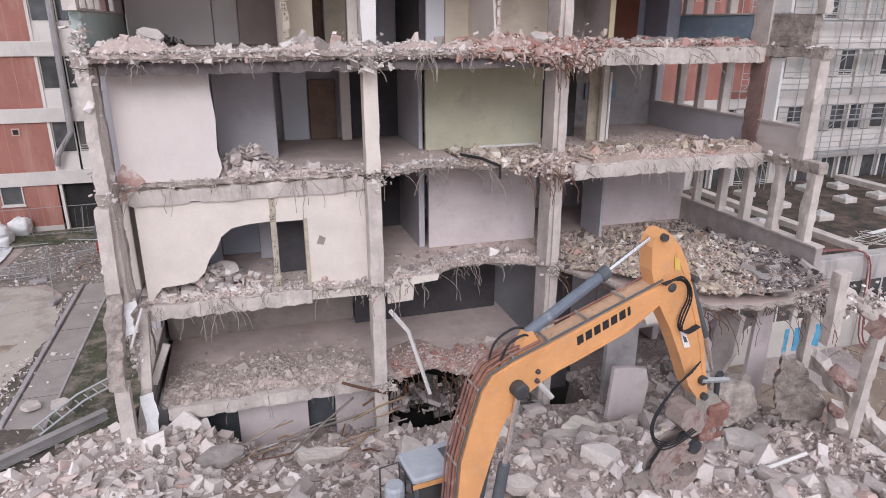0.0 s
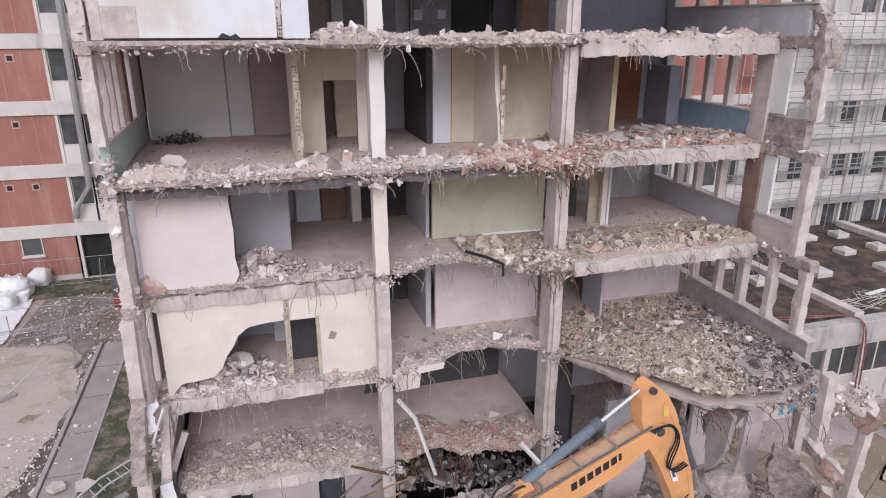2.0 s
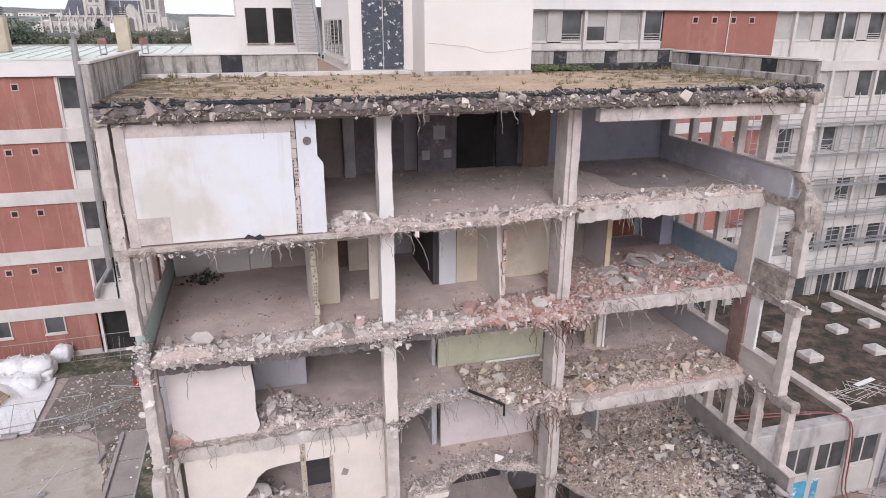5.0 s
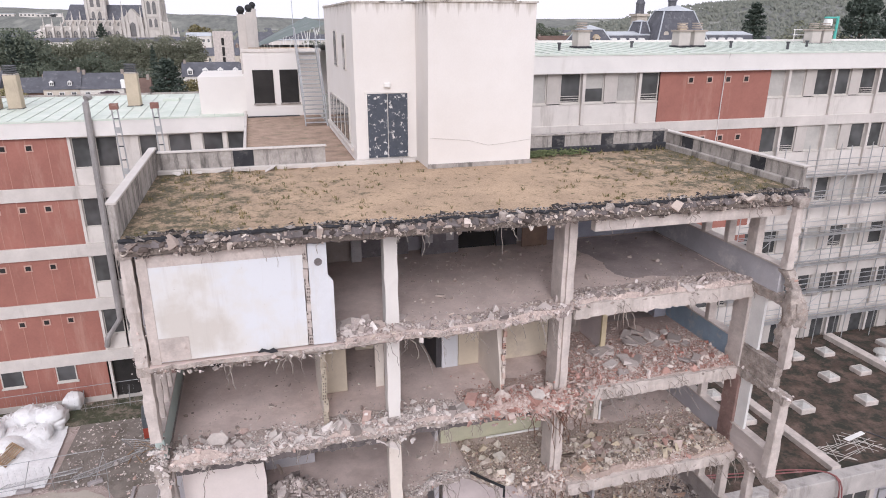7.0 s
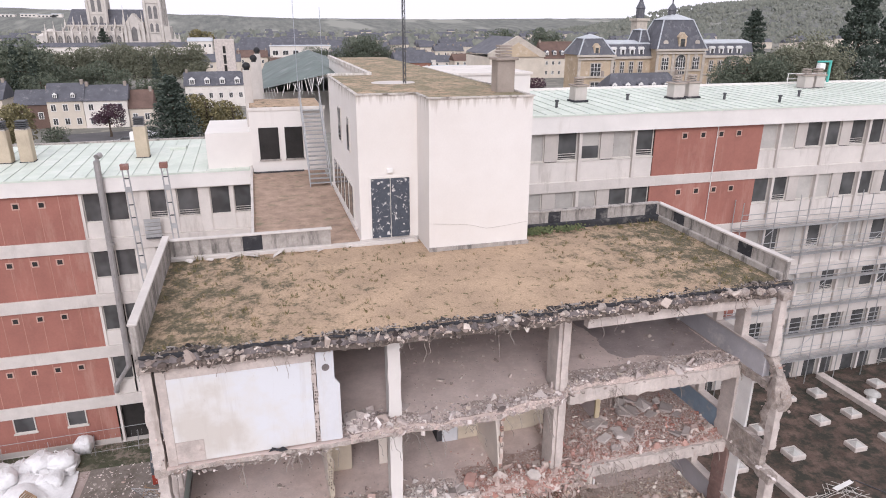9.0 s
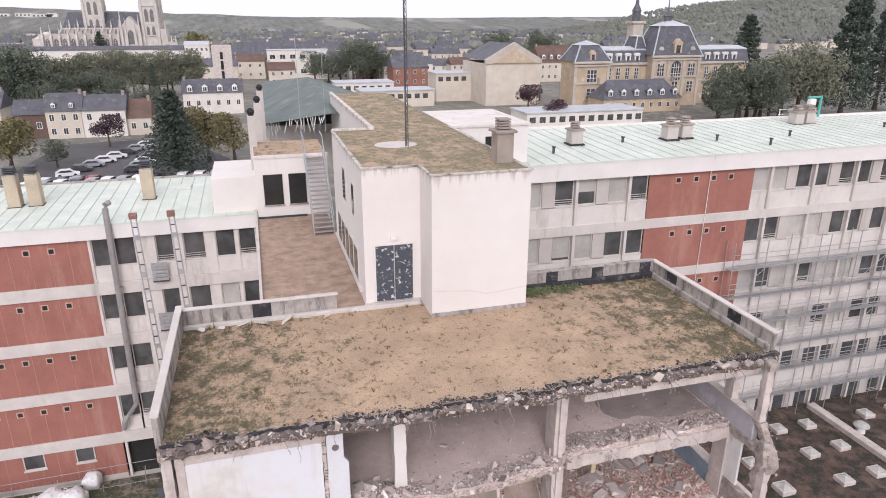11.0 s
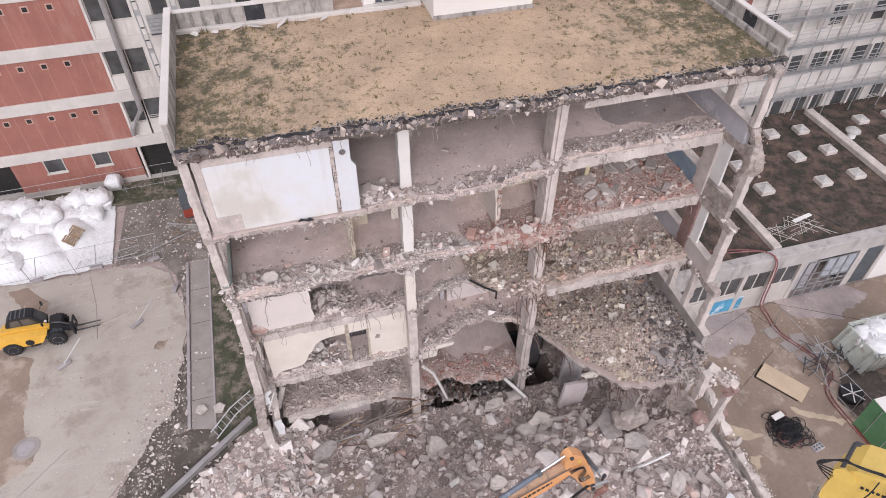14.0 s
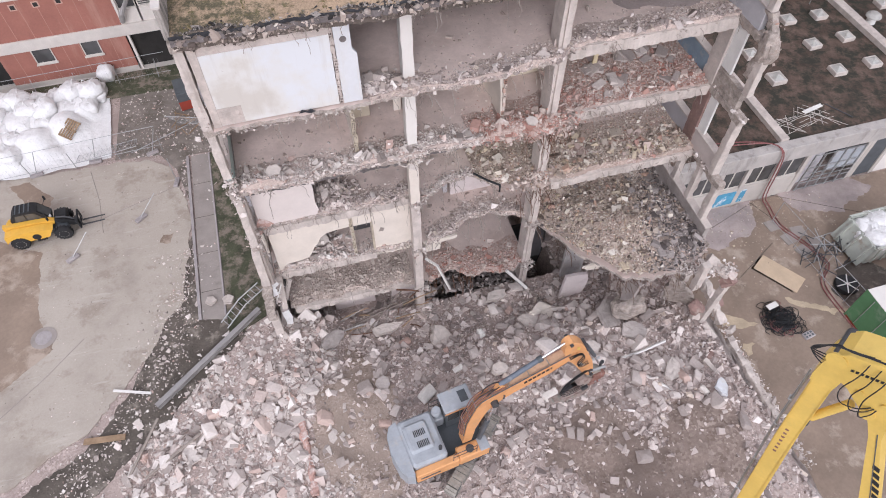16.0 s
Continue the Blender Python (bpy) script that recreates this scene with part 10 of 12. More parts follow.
# ---- white bulk bags on a sheet ----
def bag_mesh(seed):
    me = Mesh()
    n, rings = 24, 13
    for j in range(rings):
        t = j / (rings - 1)
        z = 0.9 * t
        r = 0.5 * (0.86 + 0.2 * math.sin(math.pi * t)) * (1 if t < 0.85 else 1 - (t - 0.85) * 2.6)
        for k in range(n):
            a = 2 * math.pi * k / n
            sq = 1 / (math.cos(a) ** 4 + math.sin(a) ** 4) ** 0.25 ** 0.9
            q = 1 + 0.2 * noise.noise(Vector((math.cos(a) * 1.6 + seed, math.sin(a) * 1.6, z * 2.4))) + 0.12 * noise.noise(Vector((math.cos(a) * 4.2, math.sin(a) * 4.2 + seed, z * 6.0)))
            me.v.append((r * sq * q * math.cos(a), r * sq * q * math.sin(a), z + 0.1 * t * noise.noise(Vector((math.cos(a) * r * 5, math.sin(a) * r * 5, seed)))))
    for j in range(rings - 1):
        me.f += [(j * n + k, j * n + (k + 1) % n, (j + 1) * n + (k + 1) % n, (j + 1) * n + k) for k in range(n)]
    me.f += [tuple(range(n - 1, -1, -1)), tuple((rings - 1) * n + k for k in range(n))]
    return me


protos = []
for i in range(4):
    b = thing("bulk_bag", "bulging white woven bulk bag", "bag", pose(-12.9 - 1.15 * i, 38.0, 2.55, 0, 0, 20 * i), "white bulk bags")
    part("body", bag_mesh(i * 3.1), M["sheet_white"], b, smooth=True)
    for k in range(4):
        a = math.pi / 4 + k * math.pi / 2
        c, s_ = math.cos(a), math.sin(a)
        part("loop", Mesh().tube([(0.4 * c, 0.4 * s_, 0.86), (0.34 * c, 0.34 * s_, 1.02), (0.16 * c, 0.16 * s_, 0.98), (0.1 * c, 0.1 * s_, 0.8)], 0.02, 5), M["sheet_white"], b)
    protos.append(b)
for b in protos:
    b.scale = (1.35, 1.25, 1.05)
for i in range(40):
    row = i // 8
    x, y = -13.2 - 1.05 * (i % 8) + random.uniform(-0.2, 0.2) - 0.35 * row, 37.9 - 1.05 * row + random.uniform(-0.2, 0.2)
    if x > -15.2 and row > 1 or x > -16.6 and row > 2:
        continue
    copy_thing(random.choice(protos), pose(x, y, 2.45 + (0.5 if random.random() < 0.3 else 0.0), random.uniform(-16, 16), random.uniform(-16, 16), random.uniform(0, 90)))
me = Mesh()
gxs, gys = np.linspace(-19.4, -12.0, 64), np.linspace(32.0, 39.0, 60)
mounds = [(-14.6, 35.6, 1.1, 0.95), (-16.4, 34.6, 1.2, 0.9), (-18.2, 34.0, 1.1, 0.8), (-15.6, 33.6, 0.7, 0.4), (-13.6, 36.6, 0.8, 0.7), (-17.2, 36.2, 1.3, 1.0)]


def sheet_z(x, y):
    top = max(h_ * math.exp(-(((x - a) ** 2 + (y - b) ** 2) / r_ ** 2) ** 1.6) for a, b, r_, h_ in mounds)
    return 2.57 + top + 0.07 * abs(nz(x, y, 1.7)) + 0.05 * abs(nz(x, y, 4.0, 2)) * (0.4 + top)


me.v = [(x - (y - 32) * 0.02 + 0.12 * nz(x, y, 1.0), y + 0.18 * nz(x, y, 0.8, 3) + (0.35 * nz(x, 0, 0.6, 6) if y < 32.3 else 0), sheet_z(x, y)) for y in gys for x in gxs]
me.f = [(j * 64 + i, j * 64 + i + 1, (j + 1) * 64 + i + 1, (j + 1) * 64 + i) for j in range(59) for i in range(63)]
link("plastic_sheet", me, M["sheet_white"], None, "rumpled white plastic sheet spread under the bulk bags", "sheet", smooth=True)
pal = thing("pallet", "weathered wooden pallet lying on the white sheet", "pallet", pose(-14.25, 34.75, 3.12, 16, -20, 50))
for k in range(6):
    part("board", Mesh().box(-0.6, -0.4 + 0.145 * k, 0.1, 0.6, -0.31 + 0.145 * k, 0.125), M["wood"], pal)
for k in range(3):
    part("bearer", Mesh().box(-0.6 + 0.55 * k, -0.4, 0, -0.5 + 0.55 * k, 0.42, 0.1), M["wood"], pal)

# ---- yard clutter ----
for x, y, rz, lean in ((-10.35, 26.85, 40, 65), (-13.9, 25.0, 35, 60), (-8.3, 29.05, 75, 12), (-16.2, 31.9, 10, 20), (-12.9, 32.1, 0, 18), (-9.6, 31.9, 20, 25)):
    b = thing("barrier_foot", "grey concrete fence foot with a bent steel post", "fence foot", pose(x, y, 2.54, 0, 0, rz), "fence feet in the yard")
    part("block", Mesh().cbox(-0.36, -0.13, 0, 0.36, 0.13, 0.15, 0.03), M["kerb"], b)
    part("post", Mesh().tube([(0, 0, 0.12), (1.5 * math.sin(radians(lean)), 0.1, 0.15 + 1.6 * math.cos(radians(lean)))], 0.02, 5), M["steel_galv"], b)
for y0, x0, x1, dz in ((31.9, -19.0, -9.0, 0.12), (38.9, -24.0, -8.2, 0.05)):
    f = thing("mesh_fence", "light steel mesh site fence, partly pushed over", "fence")
    n = int((x1 - x0) / 2.5)
    for k in range(n + 1):
        x = x0 + k * 2.5
        part("post", Mesh().tube([(x, y0, 2.5), (x + 0.2, y0 - dz * 5, 4.3)], 0.022, 5), M["steel_galv"], f)
    for z in (2.75, 4.25):
        part("rail", Mesh().tube([(x0, y0, z), (x1, y0 + 0.4, z)], 0.018, 4), M["steel_galv"], f)
    for k in range(int((x1 - x0) / 0.3)):
        x = x0 + k * 0.3
        part("wire", Mesh().tube([(x, y0, 2.75), (x + 0.1, y0 - dz * 3, 4.25)], 0.004, 3), M["steel_galv"], f)
for x, y, rz, lean in ((-9.3, 33.0, 25, 50), (-6.4, 33.6, -20, 35), (-12.2, 33.2, 8, 62)):
    f = thing("mesh_fence", "loose steel mesh fence panel leaning over in the debris", "fence", pose(x, y, 2.56, lean, 0, rz), "loose fence panels")
    part("frame", Mesh().tube([(-1.7, 0, 0), (-1.7, 0, 1.9), (1.7, 0, 1.9), (1.7, 0, 0), (-1.7, 0, 0)], 0.022, 5), M["steel_galv"], f)
    for k in range(16):
        part("wire", Mesh().tube([(-1.6 + 0.213 * k, 0, 0), (-1.6 + 0.213 * k, 0, 1.9)], 0.006, 3), M["steel_galv"], f)
    for k in range(5):
        part("wire", Mesh().tube([(-1.7, 0, 0.3 + 0.33 * k), (1.7, 0, 0.3 + 0.33 * k)], 0.006, 3), M["steel_galv"], f)
for k in range(14):
    x, y, a = random.gauss(-7.6, 0.9), random.gauss(34.0, 0.8), random.uniform(0, 3.14)
    o = thing("wooden_lath", "pale splintered lath on the debris", "scrap", pose(x, y, 2.6, 0, random.uniform(-8, 8), math.degrees(a)), "laths in the yard debris")
    part("body", Mesh().cbox(-0.55, -0.03, 0, 0.55, 0.03, 0.03, 0.005), M["wood"], o)
mh = thing("manhole_cover", "round dusty manhole cover in the yard", "manhole", pose(-15.1, 20.4, 2.5))
part("ring", Mesh().lathe([(0.62, 0), (0.62, 0.05), (0.42, 0.055)], 24), M["path"], mh)
part("lid", Mesh().lathe([(0.4, 0.0), (0.4, 0.06), (0.38, 0.065)], 24), M["kerb"], mh)
bm_ = thing("steel_beam", "long grey steel beam lying at the edge of the rubble", "beam", pose(-9.75, 15.05, 2.62, 0, 0, 37.5))
part("web", Mesh().box(0, -0.02, 0.03, 6.4, 0.02, 0.26), M["pipe"], bm_)
for z in (0.0, 0.26):
    part("flange", Mesh().box(0, -0.12, z, 6.4, 0.12, z + 0.03), M["pipe"], bm_)
tr = thing("scrap_ladder", "bent steel ladder and tubes beside the end pier", "scrap", pose(-6.3, 18.3, 2.75, 0, -8, 34))
for y in (0, 0.5):
    part("rail", Mesh().tube([(0, y, 0), (1.4, y + 0.1, 0.25), (2.6, y, 0.3)], 0.035, 6), M["steel_galv"], tr)
for k in range(9):
    part("rung", Mesh().tube([(0.15 + k * 0.28, 0, 0.05 + 0.03 * k), (0.15 + k * 0.28, 0.5, 0.05 + 0.03 * k)], 0.02, 5), M["steel_galv"], tr)
for x, y, L_, rz, mt, nm, lb in ((-10.9, 16.2, 0.9, -20, "pipe_white", "white_bar", "white plastic bar on the ground"), (-12.1, 14.2, 0.9, -8, "wood", "plank", "short weathered plank on the ground"), (-9.2, 12.6, 1.4, 30, "cable", "stick", "thin pale lath among the rubble"), (-10.4, 13.4, 1.3, 62, "cable", "stick", "thin pale lath among the rubble")):
    o = thing(nm, lb, "scrap", pose(x, y, 2.6, 0, 0, rz))
    part("body", Mesh().cbox(-L_, -0.06 if nm != "plank" else -0.14, 0, L_, 0.06 if nm != "plank" else 0.14, 0.06, 0.01), M[mt], o)
sw = thing("small_container", "small red and dark container beside the wall", "container", pose(-7.3, 36.0, 2.6, 0, 0, 8))
part("body", Mesh().cbox(-0.5, -0.8, 0, 0.5, 0.8, 1.3, 0.03), M["machine_dark"], sw)
part("front", Mesh().box(-0.5, -0.82, 0.05, 0.5, -0.8, 0.7), M["red_box"], sw, "red front panel")
ac = thing("wrapped_unit", "white plastic-wrapped unit against the red wing", "unit", pose(-12.2, 39.6, 2.76))
part("body", bag_mesh(9.0), M["sheet_white"], ac, smooth=True)

# ---- lower yard ----
gc = thing("container", "green steel container with a white roof and red long side", "container", pose(28.99, 10.48, YARD))
part("end_wall", Mesh().cbox(-3.0, -1.2, 0.12, -2.9, 1.2, 2.5, 0.02), M["green_box"], gc, "green end wall")
part("body", Mesh().cbox(-2.9, -1.2, 0.12, 3.0, 1.2, 2.5, 0.03), M["red_box"], gc, "red corrugated body")
for k in range(24):
    part("rib", Mesh().box(-2.8 + 0.24 * k, -1.23, 0.3, -2.7 + 0.24 * k, -1.2, 2.35), M["red_box"], gc)
for y in (-1.22, 1.12):
    part("corner_post", Mesh().box(-3.02, y, 0.0, -2.92, y + 0.1, 2.52), M["green_box"], gc)
for y in (-0.5, 0.5):
    part("lock_bar", Mesh().tube([(-3.03, y, 0.2), (-3.03, y, 2.4)], 0.02, 6), M["steel_galv"], gc)
part("roof", Mesh().cbox(-3.0, -1.2, 2.5, 3.0, 1.2, 2.54, 0.01), M["fascia"], gc, "white roof panel")
part("base_rail", Mesh().box(-3.0, -1.22, 0.0, 3.0, 1.2, 0.12), M["red_box"], gc, "red base")
sk = thing("skip", "pale grey-green steel skip filled with white sacks", "skip", pose(31.23, 15.39, YARD))
for a in ((-2.3, -1.2, 0.25, 2.4, -1.1, 1.6), (-2.3, 1.1, 0.25, 2.4, 1.2, 1.6), (2.3, -1.1, 0.25, 2.4, 1.1, 1.6), (-2.6, -1.1, 0.2, 2.4, 1.1, 0.3)):
    part("side", Mesh().box(*a), M["skip"], sk)
part("sloping_end", Mesh().prism([(-2.75, 0.2), (-2.65, 0.2), (-2.1, 1.6), (-2.2, 1.6)], -1.2, 1.2, "y"), M["skip"], sk, "sloping end plate")
for y in (-0.95, -0.1, 0.75):
    part("rib", Mesh().prism([(-2.84, 0.22), (-2.75, 0.22), (-2.2, 1.6), (-2.29, 1.6)], y, y + 0.12, "y"), M["skip"], sk)
for k in range(7):
    part("rib", Mesh().box(-1.9 + 0.68 * k, -1.28, 0.25, -1.8 + 0.68 * k, -1.2, 1.6), M["skip"], sk)
for y in (-1.3, 1.16):
    part("top_rail", Mesh().box(-2.2, y, 1.6, 2.45, y + 0.14, 1.7), M["skip"], sk)
part("runner", Mesh().box(-2.3, -0.6, 0.0, 2.3, -0.45, 0.2).box(-2.3, 0.45, 0.0, 2.3, 0.6, 0.2), M["steel_dark"], sk)
for k in range(12):
    copy_thing(protos[k % 4], pose(31.23, 15.39, YARD) @ pose(-1.5 + (k % 4) * 1.05 + random.uniform(-0.2, 0.2), -0.5 + (k // 4) * 0.5, 0.75 + random.uniform(0, 0.25), random.uniform(-30, 30), random.uniform(-30, 30), random.uniform(0, 90)))
cp = thing("cable_pile", "tangled pile of black cables on the yard", "cables", pose(22.37, 12.25, YARD))
for k in range(150):
    r, cx, cy = random.uniform(0.12, 0.42), random.gauss(0, 0.38), random.gauss(0, 0.42)
    z, a0, e = random.uniform(0.03, 0.45) * max(0.2, 1 - math.hypot(cx, cy)), random.uniform(0, 6.28), random.uniform(0.55, 1.0)
    part("cable", Mesh().tube([(cx + r * math.cos(a0 + t), cy + r * e * math.sin(a0 + t), z + 0.05 * math.sin(3 * t + k) + 0.03) for t in np.linspace(0, random.uniform(3.5, 7.0), 12)], 0.02, 4), M["black"] if k % 10 else M["hose_red"], cp)
o = thing("white_board", "small white board lying on the cable pile", "board", pose(22.26, 13.13, YARD + 0.28, 4, 6, 12))
part("body", Mesh().cbox(-0.38, -0.16, 0, 0.38, 0.16, 0.05, 0.02), M["fascia"], o)
fb = thing("rubber_block", "pale plastic fence foot with slots", "fence foot", pose(23.29, 11.07, YARD, 0, 0, 10))
part("block", Mesh().cbox(-0.33, -0.2, 0, 0.33, 0.2, 0.12, 0.03), M["kerb"], fb)
for k in range(6):
    part("slot", Mesh().box(-0.28 + 0.2 * (k % 3), -0.13 + 0.16 * (k // 3), 0.121, -0.15 + 0.2 * (k % 3), -0.03 + 0.16 * (k // 3), 0.124), M["machine_dark"], fb)
pw_ = thing("plywood_sheet", "pale plywood sheet lying on the yard", "board", pose(24.07, 15.03, YARD, 0, 0, -57))
part("sheet", Mesh().cbox(-1.3, -0.62, 0, 1.3, 0.62, 0.03, 0.004), M["plywood"], pw_)
part("sheet", Mesh().cbox(-1.4, -0.72, -0.005, 1.1, 0.5, 0.0, 0.001), M["wood"], pw_)
hs = thing("red_hose", "pair of dark red hoses hung over the annex edge", "hose")
for k in range(2):
    d = 0.22 * k
    part("hose", Mesh().tube(smooth([(17.6, 22.8, 4.05), (20.5, 22.2 - d, 4.05), (23.6, 21.7 - d, 4.05), (25.2, 20.9, 4.25), (25.55 + d * 0.4, 20.2, 4.1), (25.7 + d, 20.1, 2.6), (25.8 + d, 20.0, 0.4), (26.1 + d, 19.6, YARD + 0.06), (25.95 + d, 18.1, YARD + 0.06), (26.7 + d, 16.3, YARD + 0.06), (27.0 + d, 14.8, YARD + 0.06), (26.1 + d, 14.0, YARD + 0.06), (25.8 + d, 13.0, YARD + 0.06), (25.9 + d, 10.8, YARD + 0.06), (26.0 + d, 8.2, YARD + 0.06)], 3), 0.036, 8), M["hose_red"], hs)
fc = thing("site_fence", "light steel fence panels standing across the yard", "fence")
for k in range(6):
    x, y = 25.75 + 0.206 * k, 18.5 - 2.06 * k
    part("post", Mesh().tube([(x, y, YARD), (x, y, YARD + 1.9)], 0.022, 5), M["steel_galv"], fc)
for z in (YARD + 0.2, YARD + 1.9):
    part("rail", Mesh().tube([(25.75, 18.5, z), (26.78, 8.2, z)], 0.018, 4), M["steel_galv"], fc)
sp = thing("scrap_heap", "heap of bent steel frames beside the skip", "scrap", pose(27.42, 15.45, YARD))
for k in range(34):
    a = random.uniform(0, 3.14)
    x, y, z, L_ = random.gauss(0, 0.8), random.gauss(0, 0.8), random.uniform(0.05, 0.6), random.uniform(0.3, 0.9)
    part("bar", Mesh().tube([(x - L_ * math.cos(a), y - L_ * math.sin(a), z), (x + L_ * math.cos(a), y + L_ * math.sin(a), z + random.uniform(-0.05, 0.3))], 0.03, 4), M["steel_galv"] if k % 4 == 0 else M["steel_dark"], sp)
rl = thing("cable_reel", "black hose reel with white straps", "reel", pose(27.16, 13.23, YARD))
part("coil", Mesh().lathe([(0.35, 0.0), (0.62, 0.0), (0.66, 0.15), (0.62, 0.3), (0.35, 0.3)], 20), M["black"], rl)
for k in range(3):
    a = k * 1.05
    part("strap", Mesh().box(-0.66, -0.03, 0.3, 0.66, 0.03, 0.31, pose(0, 0, 0, 0, 0, math.degrees(a))), M["frame_white"], rl)
for x, y, rz in ((26.08, 17.09, 10), (26.9, 17.4, -5), (26.39, 16.06, 20), (27.31, 16.37, 0), (25.66, 18.23, 4)):
    o = thing("paving_slab", "loose square paving slab on the yard", "slab", pose(x, y, YARD + 0.005, 0, 0, rz), "loose paving slabs")
    part("body", Mesh().cbox(-0.42, -0.38, 0, 0.42, 0.38, 0.05, 0.01), M["path"], o)
pts = np.stack([rng.uniform(18.2, 30.0, 1100), 20.3 - np.abs(rng.normal(0, 2.6, 1100)), rng.uniform(YARD - 0.01, YARD + 0.03, 1100)], 1)
rubble("yard_debris", pts, crumb_sizes(1100, 0.012, 0.04, 0.12, 0.04), M["rubble_mixed"], None, "grit and crumbs strewn over the lower yard")
# foundation of the former end wall, with what fell on it
structure("foundation", plate([(16.9, 13.6, 1.5), (17.7, 13.5, 1.5), (17.75, 9.0, 1.45), (17.75, 3.0, 1.45), (17.0, 3.0, 1.45), (16.95, 9.0, 1.47)], (0, 0, -1), 1.2, 0.04), M["concrete"], "flat grey foundation strip of the demolished end wall", "foundation")
structure("wall_stump", bent_post([(17.95, 11.4, 1.5), (17.9, 9.0, 1.5), (17.9, 6.0, 1.45)], 0.36, 0.4, 0.07), M["concrete_pale"], "jagged pale wall stump lying along the foundation")
structure("wall_stump", bent_post([(17.6, 15.4, 3.2), (17.65, 13.8, 2.6), (17.9, 12.2, 1.7)], 0.4, 0.5, 0.1), M["concrete_pale"], "jagged stump of the demolished end wall")
rubble("wall_crumbs", np.stack([rng.normal(18.0, 0.14, 500), rng.uniform(4.5, 13.0, 500), rng.uniform(1.5, 1.75, 500)], 1), crumb_sizes(500, 0.02, 0.07, 0.2, 0.05), M["rubble_pale"], None, "crumbled masonry along the wall stump")
rubble("wall_crumbs", np.stack([rng.normal(18.5, 0.5, 900), rng.uniform(5.0, 14.0, 900), rng.uniform(YARD - 0.02, YARD + 0.06, 900)], 1), crumb_sizes(900, 0.015, 0.05, 0.14, 0.05), M["rubble_pale"], None, "masonry crumbs scattered on the yard edge")
for a, b, w_ in (((18.75, 12.1, 1.1), (18.05, 11.7, 1.6), 0.28), ((15.9, 10.55, 1.95), (16.45, 8.8, 1.75), 0.24), ((18.2, 8.5, 0.85), (18.05, 7.5, 0.85), 0.3), ((16.5, 12.7, 2.0), (16.9, 13.4, 2.5), 0.4), ((17.2, 11.6, 1.5), (17.0, 12.4, 1.7), 0.3)):
    c_ = (Vector(a) + Vector(b)) / 2
    link("concrete_post", bent_post([a, b], w_, w_ * 0.9, 0.03), M["concrete_pale"], None, "broken square concrete post lying on the wall foundation", "post", "broken posts")
for k, (x, y, z, s_, rr) in enumerate(((16.5, 10.7, 1.75, 0.42, (15, 20, 40)), (16.6, 8.95, 1.65, 0.36, (10, 25, 60)), (15.75, 12.4, 4.1, 0.5, (20, 40, 5)), (16.4, 12.9, 2.6, 0.36, (25, 35, 30)), (18.3, 13.3, 1.9, 0.34, (30, 30, 0)))):
    b = link("brick_block", boulder((0, 0, 0), (s_ * 1.15, s_ * 0.75, s_ * 0.5), 3.1 * k), M["red_post"], None, "broken block of oxide-red painted masonry", "block", "red masonry blocks")
    b.matrix_basis = pose(x, y, z, *rr)
link("concrete_boulder", boulder((13.2, 13.9, 3.0), (0.95, 0.6, 0.95), 2.0), M["fracture"], None, "large rounded lump of concrete under the broken floor", "rubble")
# bent white channel that hangs at the column, and planks in the rubble
bc = thing("bent_channel", "bent white metal channel hanging beside the column", "channel")
part("bar", Mesh().tube([(3.75, 17.75, 5.5), (4.3, 17.7, 4.75), (4.95, 17.6, 2.5)], 0.07, 4), M["pipe_white"], bc)
for a, b, r, mt, lb in (((12.4, 10.6, 2.3), (13.8, 9.0, 2.15), 0.09, "pipe_white", "white plastic gutter in the rubble"), ((11.6, 11.6, 2.3), (14.4, 11.9, 2.2), 0.07, "pipe_white", "white plastic gutter in the rubble"), ((13.1, 9.6, 2.3), (13.0, 8.2, 2.2), 0.04, "pipe_white", "thin white pipe in the rubble"), ((-0.5, 17.3, 1.7), (3.0, 17.9, 2.0), 0.045, "old_timber", "old timber lath in the rubble"), ((0.3, 16.8, 1.6), (2.6, 18.4, 2.3), 0.04, "old_timber", "old timber lath in the rubble"), ((2.2, 17.9, 3.2), (3.6, 17.7, 2.7), 0.05, "rust", "bent orange-brown steel rod"), ((7.9, 17.4, 3.3), (8.9, 16.8, 2.1), 0.09, "pipe_white", "pale broken beam propped in the opening")):
    o = thing("bar", lb, "scrap")
    part("body", Mesh().tube([a, tuple((p + q) / 2 + random.uniform(-0.06, 0.06) for p, q in zip(a, b)), b], r, 5), M[mt], o)
for k in range(22):
    x, y = random.uniform(-0.8, 4.6), random.uniform(16.6, 18.0)
    a, L_ = random.gauss(0.1, 0.8), random.uniform(0.25, 0.95)
    z = 1.5 + 0.5 * random.random() + (0.6 if x > 3 else 0)
    mt, lb = random.choice((("wood", "splintered old timber in the wreckage"), ("wood", "splintered old timber in the wreckage"), ("rust", "rusty bent rod in the wreckage"), ("pipe", "grey torn pipe in the wreckage"), ("cable", "dusty lath in the wreckage")))
    o = thing("broken_bar", lb, "scrap", group="bars in the wreckage")
    p0, p1 = Vector((x - L_ * math.cos(a), y, z - 0.25 * L_)), Vector((x + L_ * math.cos(a), y + random.uniform(-0.4, 0.4), z + random.uniform(0.0, 0.5) * L_))
    part("bar", Mesh().tube([p0, (p0 + p1) / 2 + Vector((0, 0, random.uniform(-0.08, 0.1))), p1], random.uniform(0.018, 0.04), 5), M[mt], o)
